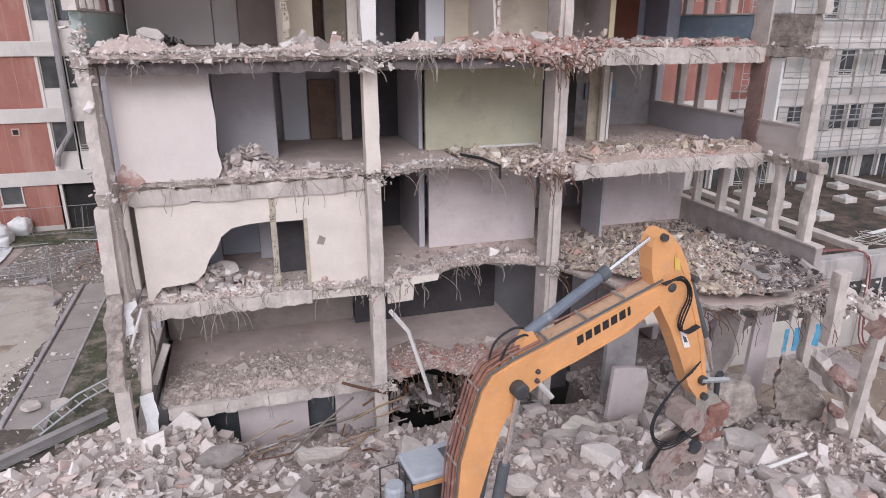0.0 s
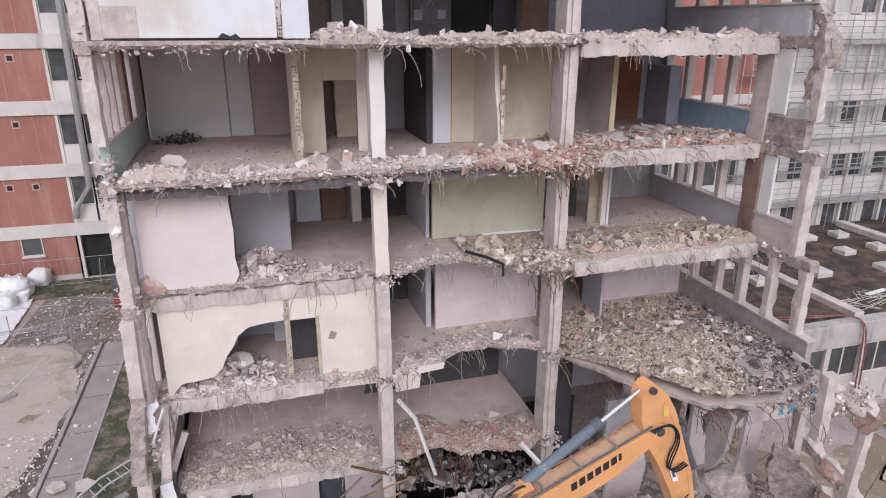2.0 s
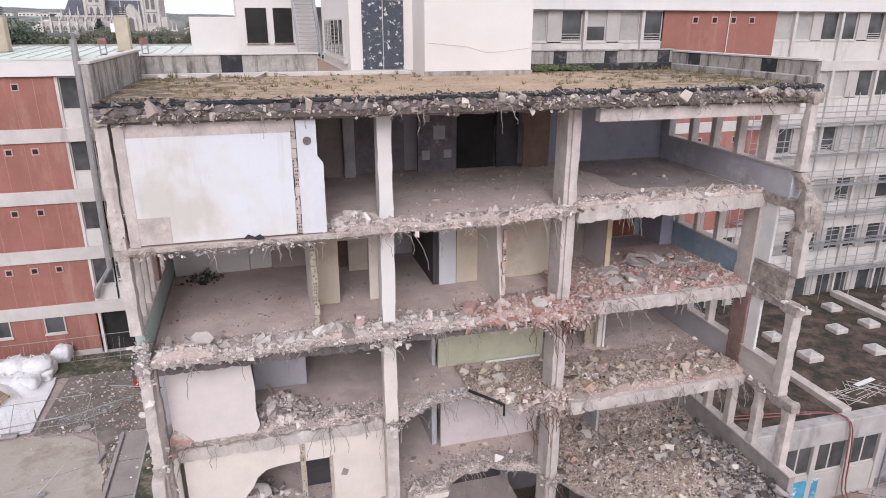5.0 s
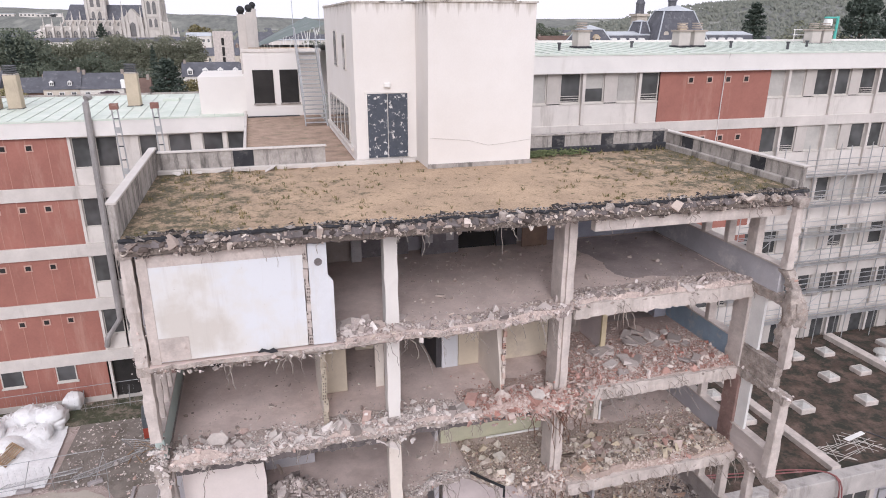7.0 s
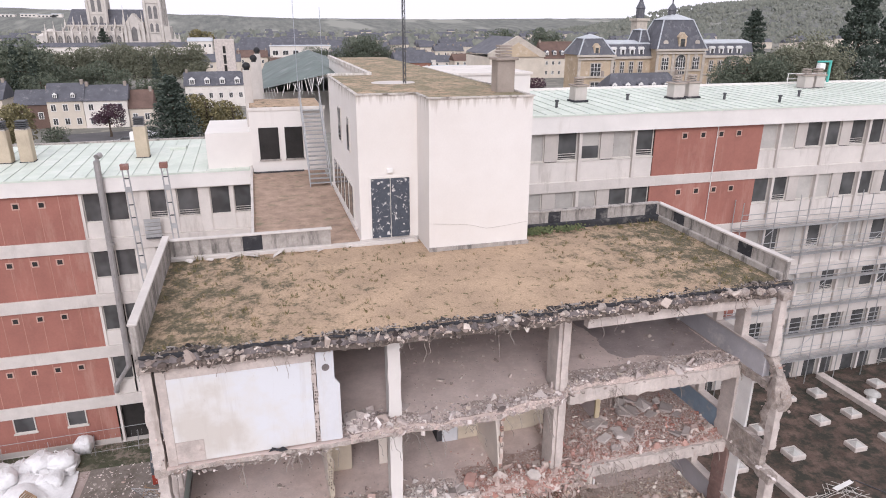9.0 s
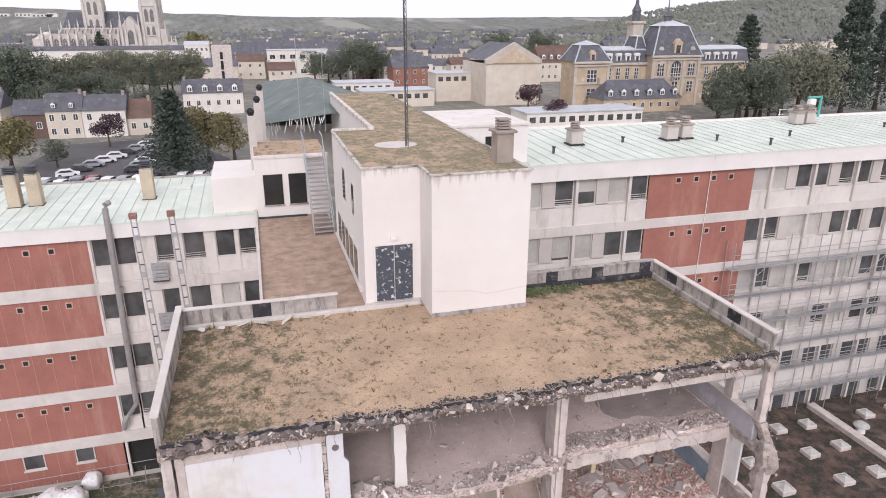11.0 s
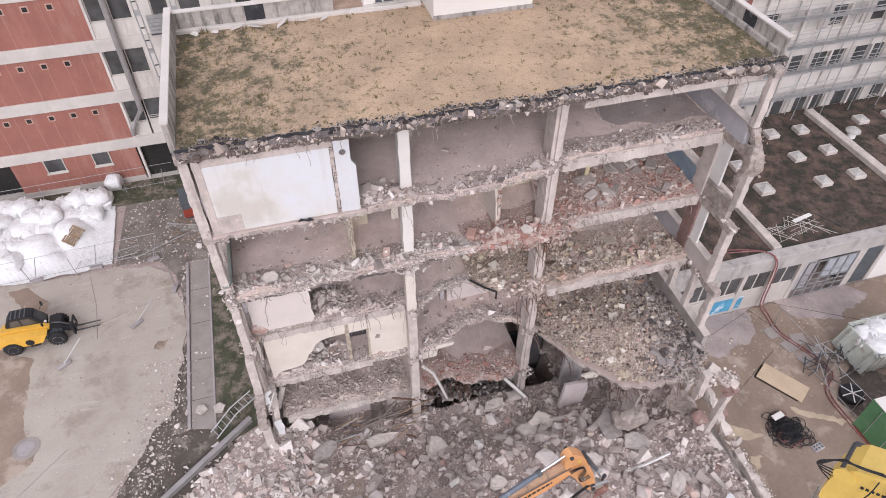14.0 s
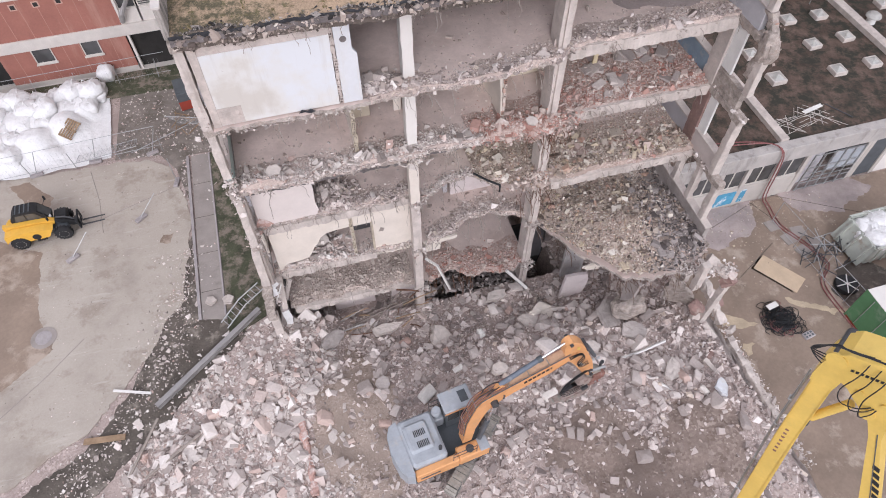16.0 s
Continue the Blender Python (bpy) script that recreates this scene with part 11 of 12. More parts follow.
# torn white insulation on the end pier
for x, y, z, h_ in ((-3.45, 17.78, 2.95, 1.7), (-3.55, 17.42, 6.3, 0.9)):
    o = thing("torn_sheet", "torn strip of white insulation hanging on the pier", "sheet", group="torn insulation strips")
    pts = [(x + 0.12 * nz(z + k, 1, 1.3), z - h_ / 2 + h_ * k / 7) for k in range(8)]
    poly = pts + [(px_ + 0.35 + 0.15 * nz(pz_, 5, 2.0), pz_ + 0.1) for px_, pz_ in reversed(pts)]
    part("strip", Mesh().prism(poly, y - 0.03, y, "y"), M["sheet_white"], o)


# ---- trees ----
def tree(name, label, h, r, trunk_h, mat, n, kind="round", seed=0, leaf=0.5):
    """Trunk with limbs, and a crown of many separate leaf clumps."""
    rs = random.Random(seed)
    t = thing(name, label, "tree", group=label)
    tk = Mesh().tube([(0, 0, 0), (0.1, 0, trunk_h * 0.6), (0, 0.1, trunk_h), (0.0, 0.0, h * 0.8)], 0.32 * r / 3, 8, 0.35)
    for k in range(7):
        a = k * 0.9 + rs.random()
        z = trunk_h + (h * 0.75 - trunk_h) * rs.random()
        (tk if kind == "round" else Mesh()).tube([(0, 0, z), (0.45 * r * math.cos(a), 0.45 * r * math.sin(a), z + 0.3), (0.8 * r * math.cos(a), 0.8 * r * math.sin(a), z + (0.6 if kind == "round" else -0.2))], 0.1 * r / 3, 5, 0.3)
    part("trunk", tk, M["bark"], t)
    cr = Mesh()
    lobes = [(rs.uniform(-0.55, 0.55) * r, rs.uniform(-0.55, 0.55) * r, trunk_h + (h - trunk_h) * rs.uniform(0.25, 0.8), r * rs.uniform(0.35, 0.62)) for _ in range(12)]
    for _ in range(n):
        if kind == "round":
            lx, ly, lz, lr = rs.choice(lobes)
            d = Vector((rs.gauss(0, 1), rs.gauss(0, 1), rs.gauss(0, 1))).normalized() * lr * rs.uniform(0.75, 1.08)
            p = Vector((lx, ly, lz)) + Vector((d.x, d.y, d.z * 0.85))
            p.z = max(trunk_h * 0.8, min(h, p.z))
        elif kind == "cedar":
            q = rs.randrange(13)
            z = (q + 0.5) / 13
            bough = rs.randrange(6)
            rad = r * (1.02 - z) ** 0.62 * (0.82 + 0.18 * math.sin(2.3 * bough + 1.7 * q))
            a = bough * 1.047 + 0.61 * q + rs.gauss(0, 0.27)
            d = rad * rs.uniform(0.03, 1.0) ** 0.7
            p = Vector((d * math.cos(a), d * math.sin(a), trunk_h + (h - trunk_h) * z + 0.14 * d - 0.03 * d * d + rs.gauss(0, 0.3)))
        else:
            z = rs.random() ** 0.8
            tier = 0.62 + 0.38 * abs(math.sin(z * 26))
            rad = r * (1 - z) ** (0.85 if kind == "cone" else 0.5) * tier * math.sqrt(rs.uniform(0.15, 1.0))
            a = rs.uniform(0, 2 * math.pi)
            p = Vector((rad * math.cos(a), rad * math.sin(a), trunk_h + (h - trunk_h) * z - 0.15 * rad))
        nrm = Vector((rs.gauss(0, 1), rs.gauss(0, 1), rs.gauss(1.6 if kind == "cedar" else 0.5, 1))).normalized()
        u = nrm.orthogonal().normalized()
        v = nrm.cross(u)
        s1, s2 = leaf * rs.uniform(0.5, 1.2), leaf * rs.uniform(0.35, 0.8)
        o = len(cr.v)
        cr.v += [tuple(p - u * s1), tuple(p - v * s2 + nrm * 0.1 * s1), tuple(p + u * s1 * 0.9), tuple(p + v * s2)]
        cr.f.append((o, o + 1, o + 2, o + 3))
    part("crown", cr, M[mat], t)
    return t


def at(ob, x, y, z=2.0, s=1.0, rz=None):
    m = pose(x, y, z, 0, 0, random.uniform(0, 360) if rz is None else rz)
    c = copy_thing(ob, m)
    c.scale = (s, s, s * random.uniform(0.92, 1.08))
    return c


T_plane = [tree("plane_tree", "tall leafy plane tree in a long row", 16, 5.2, 3.0, "leaf_green", 4300, "round", 11 + k, 0.30) for k in range(3)]
T_mid = [tree("broadleaf_tree", "dense green broadleaf park tree", 14, 6.0, 2.5, "leaf_mid", 4000, "round", 31 + k, 0.31) for k in range(2)]
T_olive = tree("yellowing_tree", "round tree with yellowing autumn leaves", 11, 4.6, 2.0, "leaf_olive", 3600, "round", 41, 0.28)
T_purple = tree("purple_tree", "small purple-leaved ornamental tree", 7.5, 3.4, 1.6, "leaf_purple", 2600, "round", 51, 0.24)
T_con = tree("conifer", "broad dark conifer with layered boughs", 19, 7.2, 1.5, "leaf_dark", 10000, "cedar", 61, 0.31)
T_seq = tree("giant_conifer", "huge dark columnar old conifer", 42, 9.0, 3.0, "leaf_dark", 9000, "column", 71, 0.55)
for k, (ob, x, y, s) in enumerate(((T_plane[0], -90, 268, 1.0), (T_plane[1], -82, 276, 1.1), (T_plane[2], -98, 255, 1.0), (T_mid[0], -74, 240, 1.05), (T_mid[1], 147.5, 172, 1.15), (T_olive, -10.3, 148, 1.15), (T_purple, -34, 172, 1.0), (T_con, -15.4, 136, 0.92), (T_seq, 184, 172, 1.0))):
    ob.matrix_basis = pose(x, y, 2.0)
    ob.scale = (s, s, s)
T_con.scale = (1.12, 1.12, 0.86)
for k in range(22):
    at(T_plane[k % 3], -82 + 2.9 * k + random.uniform(-1, 1), 279 + 0.35 * k + random.uniform(-3, 3), 2, random.uniform(0.95, 1.12))
for k in range(14):
    at(T_mid[k % 2], -110 + 5.0 * k + random.uniform(-2, 2), 245 + random.uniform(-8, 8), 2, random.uniform(1.2, 1.4) if k < 10 else random.uniform(0.75, 1.0))
for x, y, s in ((-5.0, 147, 0.95), (-47.6, 148, 1.1), (-30, 470, 2.0)):
    at(T_olive, x, y, 2, s)
for x, y, s in ((-40.1, 150, 0.45),):
    at(T_mid[0], x, y, 2, s)
for x, y, s in ((88, 205, 1.2), (84, 176, 0.9), (80, 172, 0.8)):
    at(T_purple, x, y, 2, s)
for x, y, s, w in ((203, 242, 1.62, 1.0), (-28.6, 222, 0.85, 0.45), (-84, 446, 1.15, 0.95), (-71, 238, 1.0, 0.7), (-65.5, 236, 0.9, 0.6)):
    c = at(T_con, x, y, 2, s)
    c.scale = (s * w, s * w, s)
for x, y, s in ((133.5, 168, 0.8), (136.5, 171, 1.0), (139.5, 167, 1.2), (143.0, 170, 1.3), (146.5, 167, 1.2), (149.5, 165, 1.05)):
    at(T_mid[int(x) % 2], x, y, 2, s)
for x, y, s in ((152.5, 172, 1.2), (156.0, 168, 1.25), (159.5, 171, 1.3), (163.0, 168, 1.35), (166.5, 172, 1.45), (169.5, 167, 1.3), (173.0, 170, 1.15)):
    at(T_plane[int(x) % 3], x, y, 2, s)
for x, y, s in ((-50, 214, 0.7), (-40, 210, 0.75), (-30, 214, 0.8), (-60, 220, 0.9)):
    at(T_mid[1], x, y, 2, s)
at(T_seq, 205, 178, 2, 0.95)
for k in range(7):
    at(T_mid[k % 2], (30, 36, 42, 48, 53, 58, 64)[k], 330 + random.uniform(-6, 6), 2, (1.0, 0.95, 1.1, 1.4, 1.45, 1.25, 1.0)[k])
for k in range(9):
    at(T_mid[k % 2], 150 + 6.0 * k + random.uniform(-2, 2), 420 + random.uniform(-30, 40), 2, random.uniform(1.0, 1.6))

# ---- houses ----
def house(name, label, x0, x1, y0, y1, zb, ze, zr, wall, roof_m, cols, rows, dormers=0, hip=0.0, white=True, wh=1.5, ww=1.0, group="town houses", dormer=1.0):
    h = thing(name, label, "house", group=group)
    part("wall", Mesh().box(x0, y0, zb, x1, y1, ze), M[wall], h)
    ym = (y0 + y1) / 2
    e = 0.35
    hx = hip * (x1 - x0)
    v = [(x0 - e, y0 - e, ze), (x1 + e, y0 - e, ze), (x1 + e, y1 + e, ze), (x0 - e, y1 + e, ze), (x0 - e + hx, ym, zr), (x1 + e - hx, ym, zr)]
    part("roof", Mesh().add(v, [(0, 1, 5, 4), (2, 3, 4, 5), (0, 4, 3), (1, 2, 5), (3, 2, 1, 0)]), M[roof_m], h)
    for r in range(rows):
        zc = zb + (ze - zb) * (r + 0.55) / rows
        for c in range(cols):
            xc = x0 + (x1 - x0) * (c + 0.5) / cols
            w = part("window", Mesh().box(xc - ww / 2 - 0.12, y0 - 0.06, zc - wh / 2 - 0.12, xc + ww / 2 + 0.12, y0 - 0.01, zc + wh / 2 + 0.12), M["frame_white" if white else "limestone"], h)
            part("pane", Mesh().box(xc - ww / 2, y0 - 0.08, zc - wh / 2, xc - 0.04, y0 - 0.06, zc + wh / 2).box(xc + 0.04, y0 - 0.08, zc - wh / 2, xc + ww / 2, y0 - 0.06, zc + wh / 2), M["glass"], w)
    for d in range(dormers):
        xc = x0 + (x1 - x0) * (d + 0.5) / dormers
        zc = ze + (zr - ze) * 0.3
        dw = dormer
        dm = part("dormer", Mesh().box(xc - 0.75 * dw, y0 + 0.34, zc - 0.7 * dw, xc + 0.75 * dw, ym, zc + 0.8 * dw).prism([(xc - 0.95 * dw, zc + 0.8 * dw), (xc + 0.95 * dw, zc + 0.8 * dw), (xc, zc + 1.5 * dw)], y0 + 0.3, ym, "y"), M["slate"], h)
        part("frame", Mesh().prism([(xc - 0.8 * dw, zc - 0.7 * dw), (xc + 0.8 * dw, zc - 0.7 * dw), (xc + 0.8 * dw, zc + 0.75 * dw), (xc + 1.0 * dw, zc + 0.75 * dw), (xc, zc + 1.55 * dw), (xc - 1.0 * dw, zc + 0.75 * dw), (xc - 0.8 * dw, zc + 0.75 * dw)], y0 + 0.22, y0 + 0.3, "y"), M["frame_white"], dm)
        part("pane", Mesh().box(xc - 0.52 * dw, y0 + 0.18, zc - 0.5 * dw, xc - 0.06, y0 + 0.21, zc + 0.6 * dw).box(xc + 0.06, y0 + 0.18, zc - 0.5 * dw, xc + 0.52 * dw, y0 + 0.21, zc + 0.6 * dw), M["glass"], dm)
    for cx in ((x0 + 0.6, x1 - 0.5) if x1 - x0 > 9 else (x1 - 0.4,)):
        part("chimney", Mesh().cbox(cx - 0.35, ym - 0.5, zr - 1.0, cx + 0.35, ym + 0.5, zr + 0.8, 0.05), M["chimney"], h)
    return h


house("town_house", "cream house with grey slate roof and two dormers", -50.8, -42.6, 188, 197, 2, 8.9, 13.1, "house_cream", "slate", 3, 2, 2, dormer=0.6)
house("town_house", "white house with dark slate roof", -42.5, -32.3, 188, 197, 2, 8.8, 12.5, "house_white", "slate", 3, 2)
house("town_house", "low house with brown tiled roof", -32.2, -26.5, 189, 197, 2, 6.5, 11.0, "house_cream", "tile_brown", 2, 1)
house("town_house", "dark timbered house with slate roof", -58.6, -51.2, 190, 198, 2, 8.0, 11.5, "tile_brown", "slate", 2, 1)
house("town_house", "grey-roofed house half hidden by trees", -78, -66, 205, 216, 2, 8, 12.5, "house_cream", "slate", 3, 2)
house("town_house", "long white house with dark mansard roof and four dormers", -21.3, -3.0, 226, 236, 2, 8.7, 12.8, "house_white", "slate", 6, 1, 4)
house("large_house", "large stone building with wide grey roof", -10.5, 40, 365, 385, 2, 10.8, 19.8, "limestone", "slate", 14, 2, 0, 0.12)
house("white_block", "white modern block with a strip of windows", 9.0, 39.0, 352, 360, 2, 16.4, 16.8, "house_white", "zinc", 6, 2, wh=2.0, ww=2.6)
house("timbered_row", "cream timbered row with brown tiled mansard roof", 137, 161, 306, 320, 2, 11.2, 19.0, "house_cream", "tile_brown", 7, 2, 6)
house("slate_house", "low stone building with slate hipped roof and white dormers", 110, 139, 194, 205, 2, 6.4, 12.2, "gold_stone", "slate", 9, 1, 6, 0.14)
house("brick_house", "red brick house with slate gable", 62, 78, 298, 312, 2, 10.5, 15.2, "brick_far", "slate", 4, 2)
for k in range(46):
    x = -140 + 13.0 * (k % 23) + random.uniform(-4, 4)
    y = (335 if k < 23 else 420) + random.uniform(-18, 26)
    if -125 < x < -45 or (k >= 23 and x < -40):
        continue
    w, hgt = random.uniform(9, 17), random.uniform(5, 9)
    house("town_house", "distant town house with pitched roof", x - w / 2, x + w / 2, y, y + 10, 2, 2 + hgt, 5.5 + hgt, random.choice(("house_white", "house_cream", "house_cream", "brick_far")), random.choice(("slate", "slate", "tile_brown")), 3, 2)
for x0, x1, y, z1, m1 in ((72, 108, 168, 6.6, "house_white"), (36, 62, 228, 7.5, "house_cream"), (30, 52, 250, 8.5, "house_white"), (66, 80, 240, 12.0, "house_cream"), (80, 90, 262, 9, "house_white")):
    h = thing("flat_building", "low flat-roofed building of the town", "building", group="flat town buildings")
    part("wall", Mesh().box(x0, y, 2, x1, y + 12, z1), M[m1], h)
    part("roof", Mesh().box(x0 - 0.3, y - 0.3, z1, x1 + 0.3, y + 12.3, z1 + 0.35), M["zinc"], h)
    for k in range(int((x1 - x0) / 3)):
        part("window", Mesh().box(x0 + 0.8 + 3 * k, y - 0.05, z1 - 2.6, x0 + 2.6 + 3 * k, y, z1 - 1.0), M["glass"], h)
ct = thing("concrete_tower", "slim bare concrete stair tower with slit windows", "tower")
part("wall", Mesh().box(-13.3, 270, 2, -6.2, 277, 21.7), M["concrete_pale"], ct)
for z, h_ in ((16.7, 2.6), (12.9, 3.2), (9.6, 2.8)):
    part("slit", Mesh().box(-10.4, 269.9, z, -9.4, 270, z + h_), M["void"], ct)
# theatre with a gabled front
th = thing("theatre", "large pale hall with an ornate stone gable", "theatre")
part("wall", Mesh().box(79.5, 223, 2, 100, 250, 16.4), M["house_cream"], th)
part("gable", Mesh().prism([(79.2, 16.4), (100.3, 16.4), (100.3, 17.8), (89.8, 23.6), (79.2, 17.8)], 222.6, 224.5, "y"), M["limestone"], th)
part("gable_field", Mesh().prism([(81.5, 16.6), (98.0, 16.6), (89.8, 21.4)], 222.4, 222.6, "y"), M["gold_stone"], th)
part("roof", Mesh().prism([(79.3, 17.5), (100.2, 17.5), (89.8, 23.2)], 224.5, 250, "y"), M["slate"], th)
# town hall
hl = thing("town_hall", "golden stone town hall with slate mansard pavilions", "town hall")
Y0 = 208


def stone_window(parent, xc, y, zc, w, h, arch=False, bars=2):
    """A tall window: pale stone surround, dark pane and white glazing bars."""
    def outline(a, b):
        if not arch:
            return [(xc - a, zc - b), (xc + a, zc - b), (xc + a, zc + b), (xc - a, zc + b)]
        return [(xc - a, zc - b), (xc + a, zc - b)] + [(xc + a * math.cos(q), zc + b - a + a * math.sin(q)) for q in np.linspace(0, math.pi, 9)]
    wn_ = part("window", Mesh().prism(outline(w / 2 + 0.35, h / 2 + 0.35), y - 0.25, y - 0.02, "y"), M["limestone"], parent)
    part("pane", Mesh().prism(outline(w / 2, h / 2), y - 0.3, y - 0.25, "y"), M["glass"], wn_)
    gl = Mesh()
    for i in range(1, bars):
        x = xc - w / 2 + w * i / bars
        gl.box(x - 0.08, y - 0.36, zc - h / 2, x + 0.08, y - 0.3, zc + h / 2 - (0.25 * w if arch else 0))
    for i in range(1, 3):
        z = zc - h / 2 + h * i / 3
        gl.box(xc - w / 2, y - 0.36, z - 0.07, xc + w / 2, y - 0.3, z + 0.07)
    part("glazing_bars", gl, M["frame_white"], wn_)
    return wn_


def hall_wing(x0, x1, xs):
    w = part("wing_wall", Mesh().box(x0, Y0 + 3, 2, x1, Y0 + 16, 16.9), M["gold_stone"], hl)
    part("wing_roof", Mesh().prism([(Y0 + 2.6, 16.9), (Y0 + 4.3, 20.9), (Y0 + 14.7, 20.9), (Y0 + 16.4, 16.9)], x0, x1, "x"), M["slate"], w)
    part("roof_top", Mesh().prism([(Y0 + 4.2, 20.9), (Y0 + 4.2, 21.2), (Y0 + 9.5, 22.2), (Y0 + 14.8, 21.2), (Y0 + 14.8, 20.9)], x0, x1, "x"), M["zinc"], w, "pale zinc upper roof")
    part("cornice", Mesh().box(x0, Y0 + 2.3, 16.1, x1, Y0 + 3, 16.9).box(x0, Y0 + 2.6, 10.0, x1, Y0 + 3, 10.5), M["limestone"], w)
    for x in xs:
        stone_window(w, x, Y0 + 3, 13.2, 1.3, 3.6)
        stone_window(w, x, Y0 + 3, 7.3, 1.3, 3.4)
        dm = part("dormer", Mesh().box(x - 0.95, Y0 + 2.9, 17.1, x + 0.95, Y0 + 5, 19.4).prism([(x - 1.2, 19.4), (x + 1.2, 19.4), (x + 0.7, 20.1), (x - 0.7, 20.1)], Y0 + 2.7, Y0 + 5, "y"), M["frame_white"], w, "white arched dormer")
        part("pane", Mesh().box(x - 0.5, Y0 + 2.85, 17.4, x + 0.5, Y0 + 2.9, 19.1), M["glass"], dm)


def pavilion(x0, x1, y0, d, ze, zr, inset, rows):
    """A square pavilion with pilasters, cornice and steep slate roof under a zinc cap."""
    p = part("pavilion", Mesh().box(x0, y0, 2, x1, y0 + d, ze), M["gold_stone"], hl)
    w, xm = x1 - x0, (x0 + x1) / 2
    rings = []
    for t, z in ((0.0, ze), (0.16, ze + (zr - ze) * 0.14), (0.62, ze + (zr - ze) * 0.6), (1.0, zr)):
        k = -0.7 + (inset + 0.7) * t
        rings += [(x0 + k, y0 + k, z), (x1 - k, y0 + k, z), (x1 - k, y0 + d - k, z), (x0 + k, y0 + d - k, z)]
    part("pavilion_roof", Mesh().add(rings, [(4 * j + i, 4 * j + (i + 1) % 4, 4 * j + 4 + (i + 1) % 4, 4 * j + 4 + i) for j in range(3) for i in range(4)] + [(12, 13, 14, 15)]), M["slate"], p)
    t4 = [(x, y, zr) for x, y, z in rings[12:]]
    part("roof_cap", Mesh().add([(x + (0.4 if x > xm else -0.4), y - 0.3 if y < y0 + d / 2 else y + 0.3, z) for x, y, z in t4] + [(xm, y0 + d / 2, zr + w * 0.12)], [(0, 1, 4), (1, 2, 4), (2, 3, 4), (3, 0, 4), (3, 2, 1, 0)]), M["zinc"], p, "pale zinc cap")
    hips = Mesh()
    for i in range(4):
        hips.tube([rings[i], rings[4 + i], rings[8 + i], rings[12 + i]], 0.25, 5)
    part("hip_roll", hips, M["zinc"], p, "pale hip rolls")
    part("cornice", Mesh().box(x0 - 1.0, y0 - 1.0, ze - 0.7, x1 + 1.0, y0 - 0.004, ze).box(x0 - 0.6, y0 - 0.6, ze - 1.7, x1 + 0.6, y0 - 0.004, ze - 1.1).box(x0 - 0.4, y0 - 0.4, ze - 7.6, x1 + 0.4, y0 - 0.004, ze - 7.0), M["limestone"], p)
    for k in range(rows + 1):
        xp = x0 + w * k / rows
        part("pilaster", Mesh().box(xp - 0.5, y0 - 0.35, 2, xp + 0.5, y0 - 0.002, ze - 1.7), M["limestone"], p)
    for i in range(rows):
        xc = x0 + w * (i + 0.5) / rows
        if rows == 3 and i == 1:
            stone_window(p, xc, y0, ze - 5.2, w * 0.2, 6.6, True, 4)
        else:
            stone_window(p, xc, y0, ze - 4.9, w / rows * (0.4 if rows == 3 else 0.28), 4.0, False, 3)
        stone_window(p, xc, y0, ze - 10.8, w / rows * (0.34 if rows == 3 else 0.24), 3.4)
        if rows == 3 and i != 1:
            part("oculus", Mesh().lathe([(0.95, 0), (0.7, 0.35)], 14, pose(xc, y0 - 0.002, ze - 2.4 - 0.15, 90)), M["limestone"], p)
    dm = part("dormer", Mesh().box(xm - w * 0.08, y0 - 0.3, ze, xm + w * 0.08, y0 + 3.4, ze + w * 0.21).prism([(xm - w * 0.1, ze + w * 0.21), (xm + w * 0.1, ze + w * 0.21), (xm, ze + w * 0.3)], y0 - 0.4, y0 + 3.6, "y"), M["gold_stone"], p, "stone dormer with a gable")
    part("pane", Mesh().box(xm - w * 0.045, y0 - 0.36, ze + 0.4, xm + w * 0.045, y0 - 0.3, ze + w * 0.18), M["glass"], dm)
    if rows == 3:
        for sx in (-0.34, 0.34):
            part("round_dormer", Mesh().lathe([(0.95, 0), (0.95, 1.6)], 14, pose(xm + w * sx, y0 + 1.7, ze + 2.0, 90)), M["limestone"], p)
    return p


hall_wing(118.6, 135.4, (120.6, 124.2, 127.8, 131.4))
hall_wing(154.0, 178.0, (156.6, 160.4, 164.2, 168.0, 171.8))
pavilion(135.4, 154.0, Y0 - 1, 13, 19.4, 29.0, 3.4, 3)
pavilion(106.2, 118.6, Y0, 11, 17.7, 22.9, 2.6, 1)
pavilion(131.4, 136.6, Y0 + 5, 9, 18.0, 25.5, 1.6, 1)
part("lantern", Mesh().lathe([(1.4, 30.5), (1.4, 32.2), (1.8, 32.3), (0.9, 33.6), (0.25, 34.4), (0.12, 38)], 8, pose(144, Y0 + 6, 0)), M["slate"], hl)
bf = thing("belfry", "tall white stone belfry with a slate spire", "belfry")
part("shaft", Mesh().box(229, 375, 2, 236, 382, 29), M["limestone"], bf)
part("gallery", Mesh().box(228, 374, 29, 237, 383, 30.4), M["limestone"], bf)
part("spire", Mesh().lathe([(2.6, 30), (2.6, 36), (3.0, 36.2), (1.2, 40), (0.5, 46), (0.1, 52)], 8, pose(232.5, 378.5, 0)), M["slate"], bf)

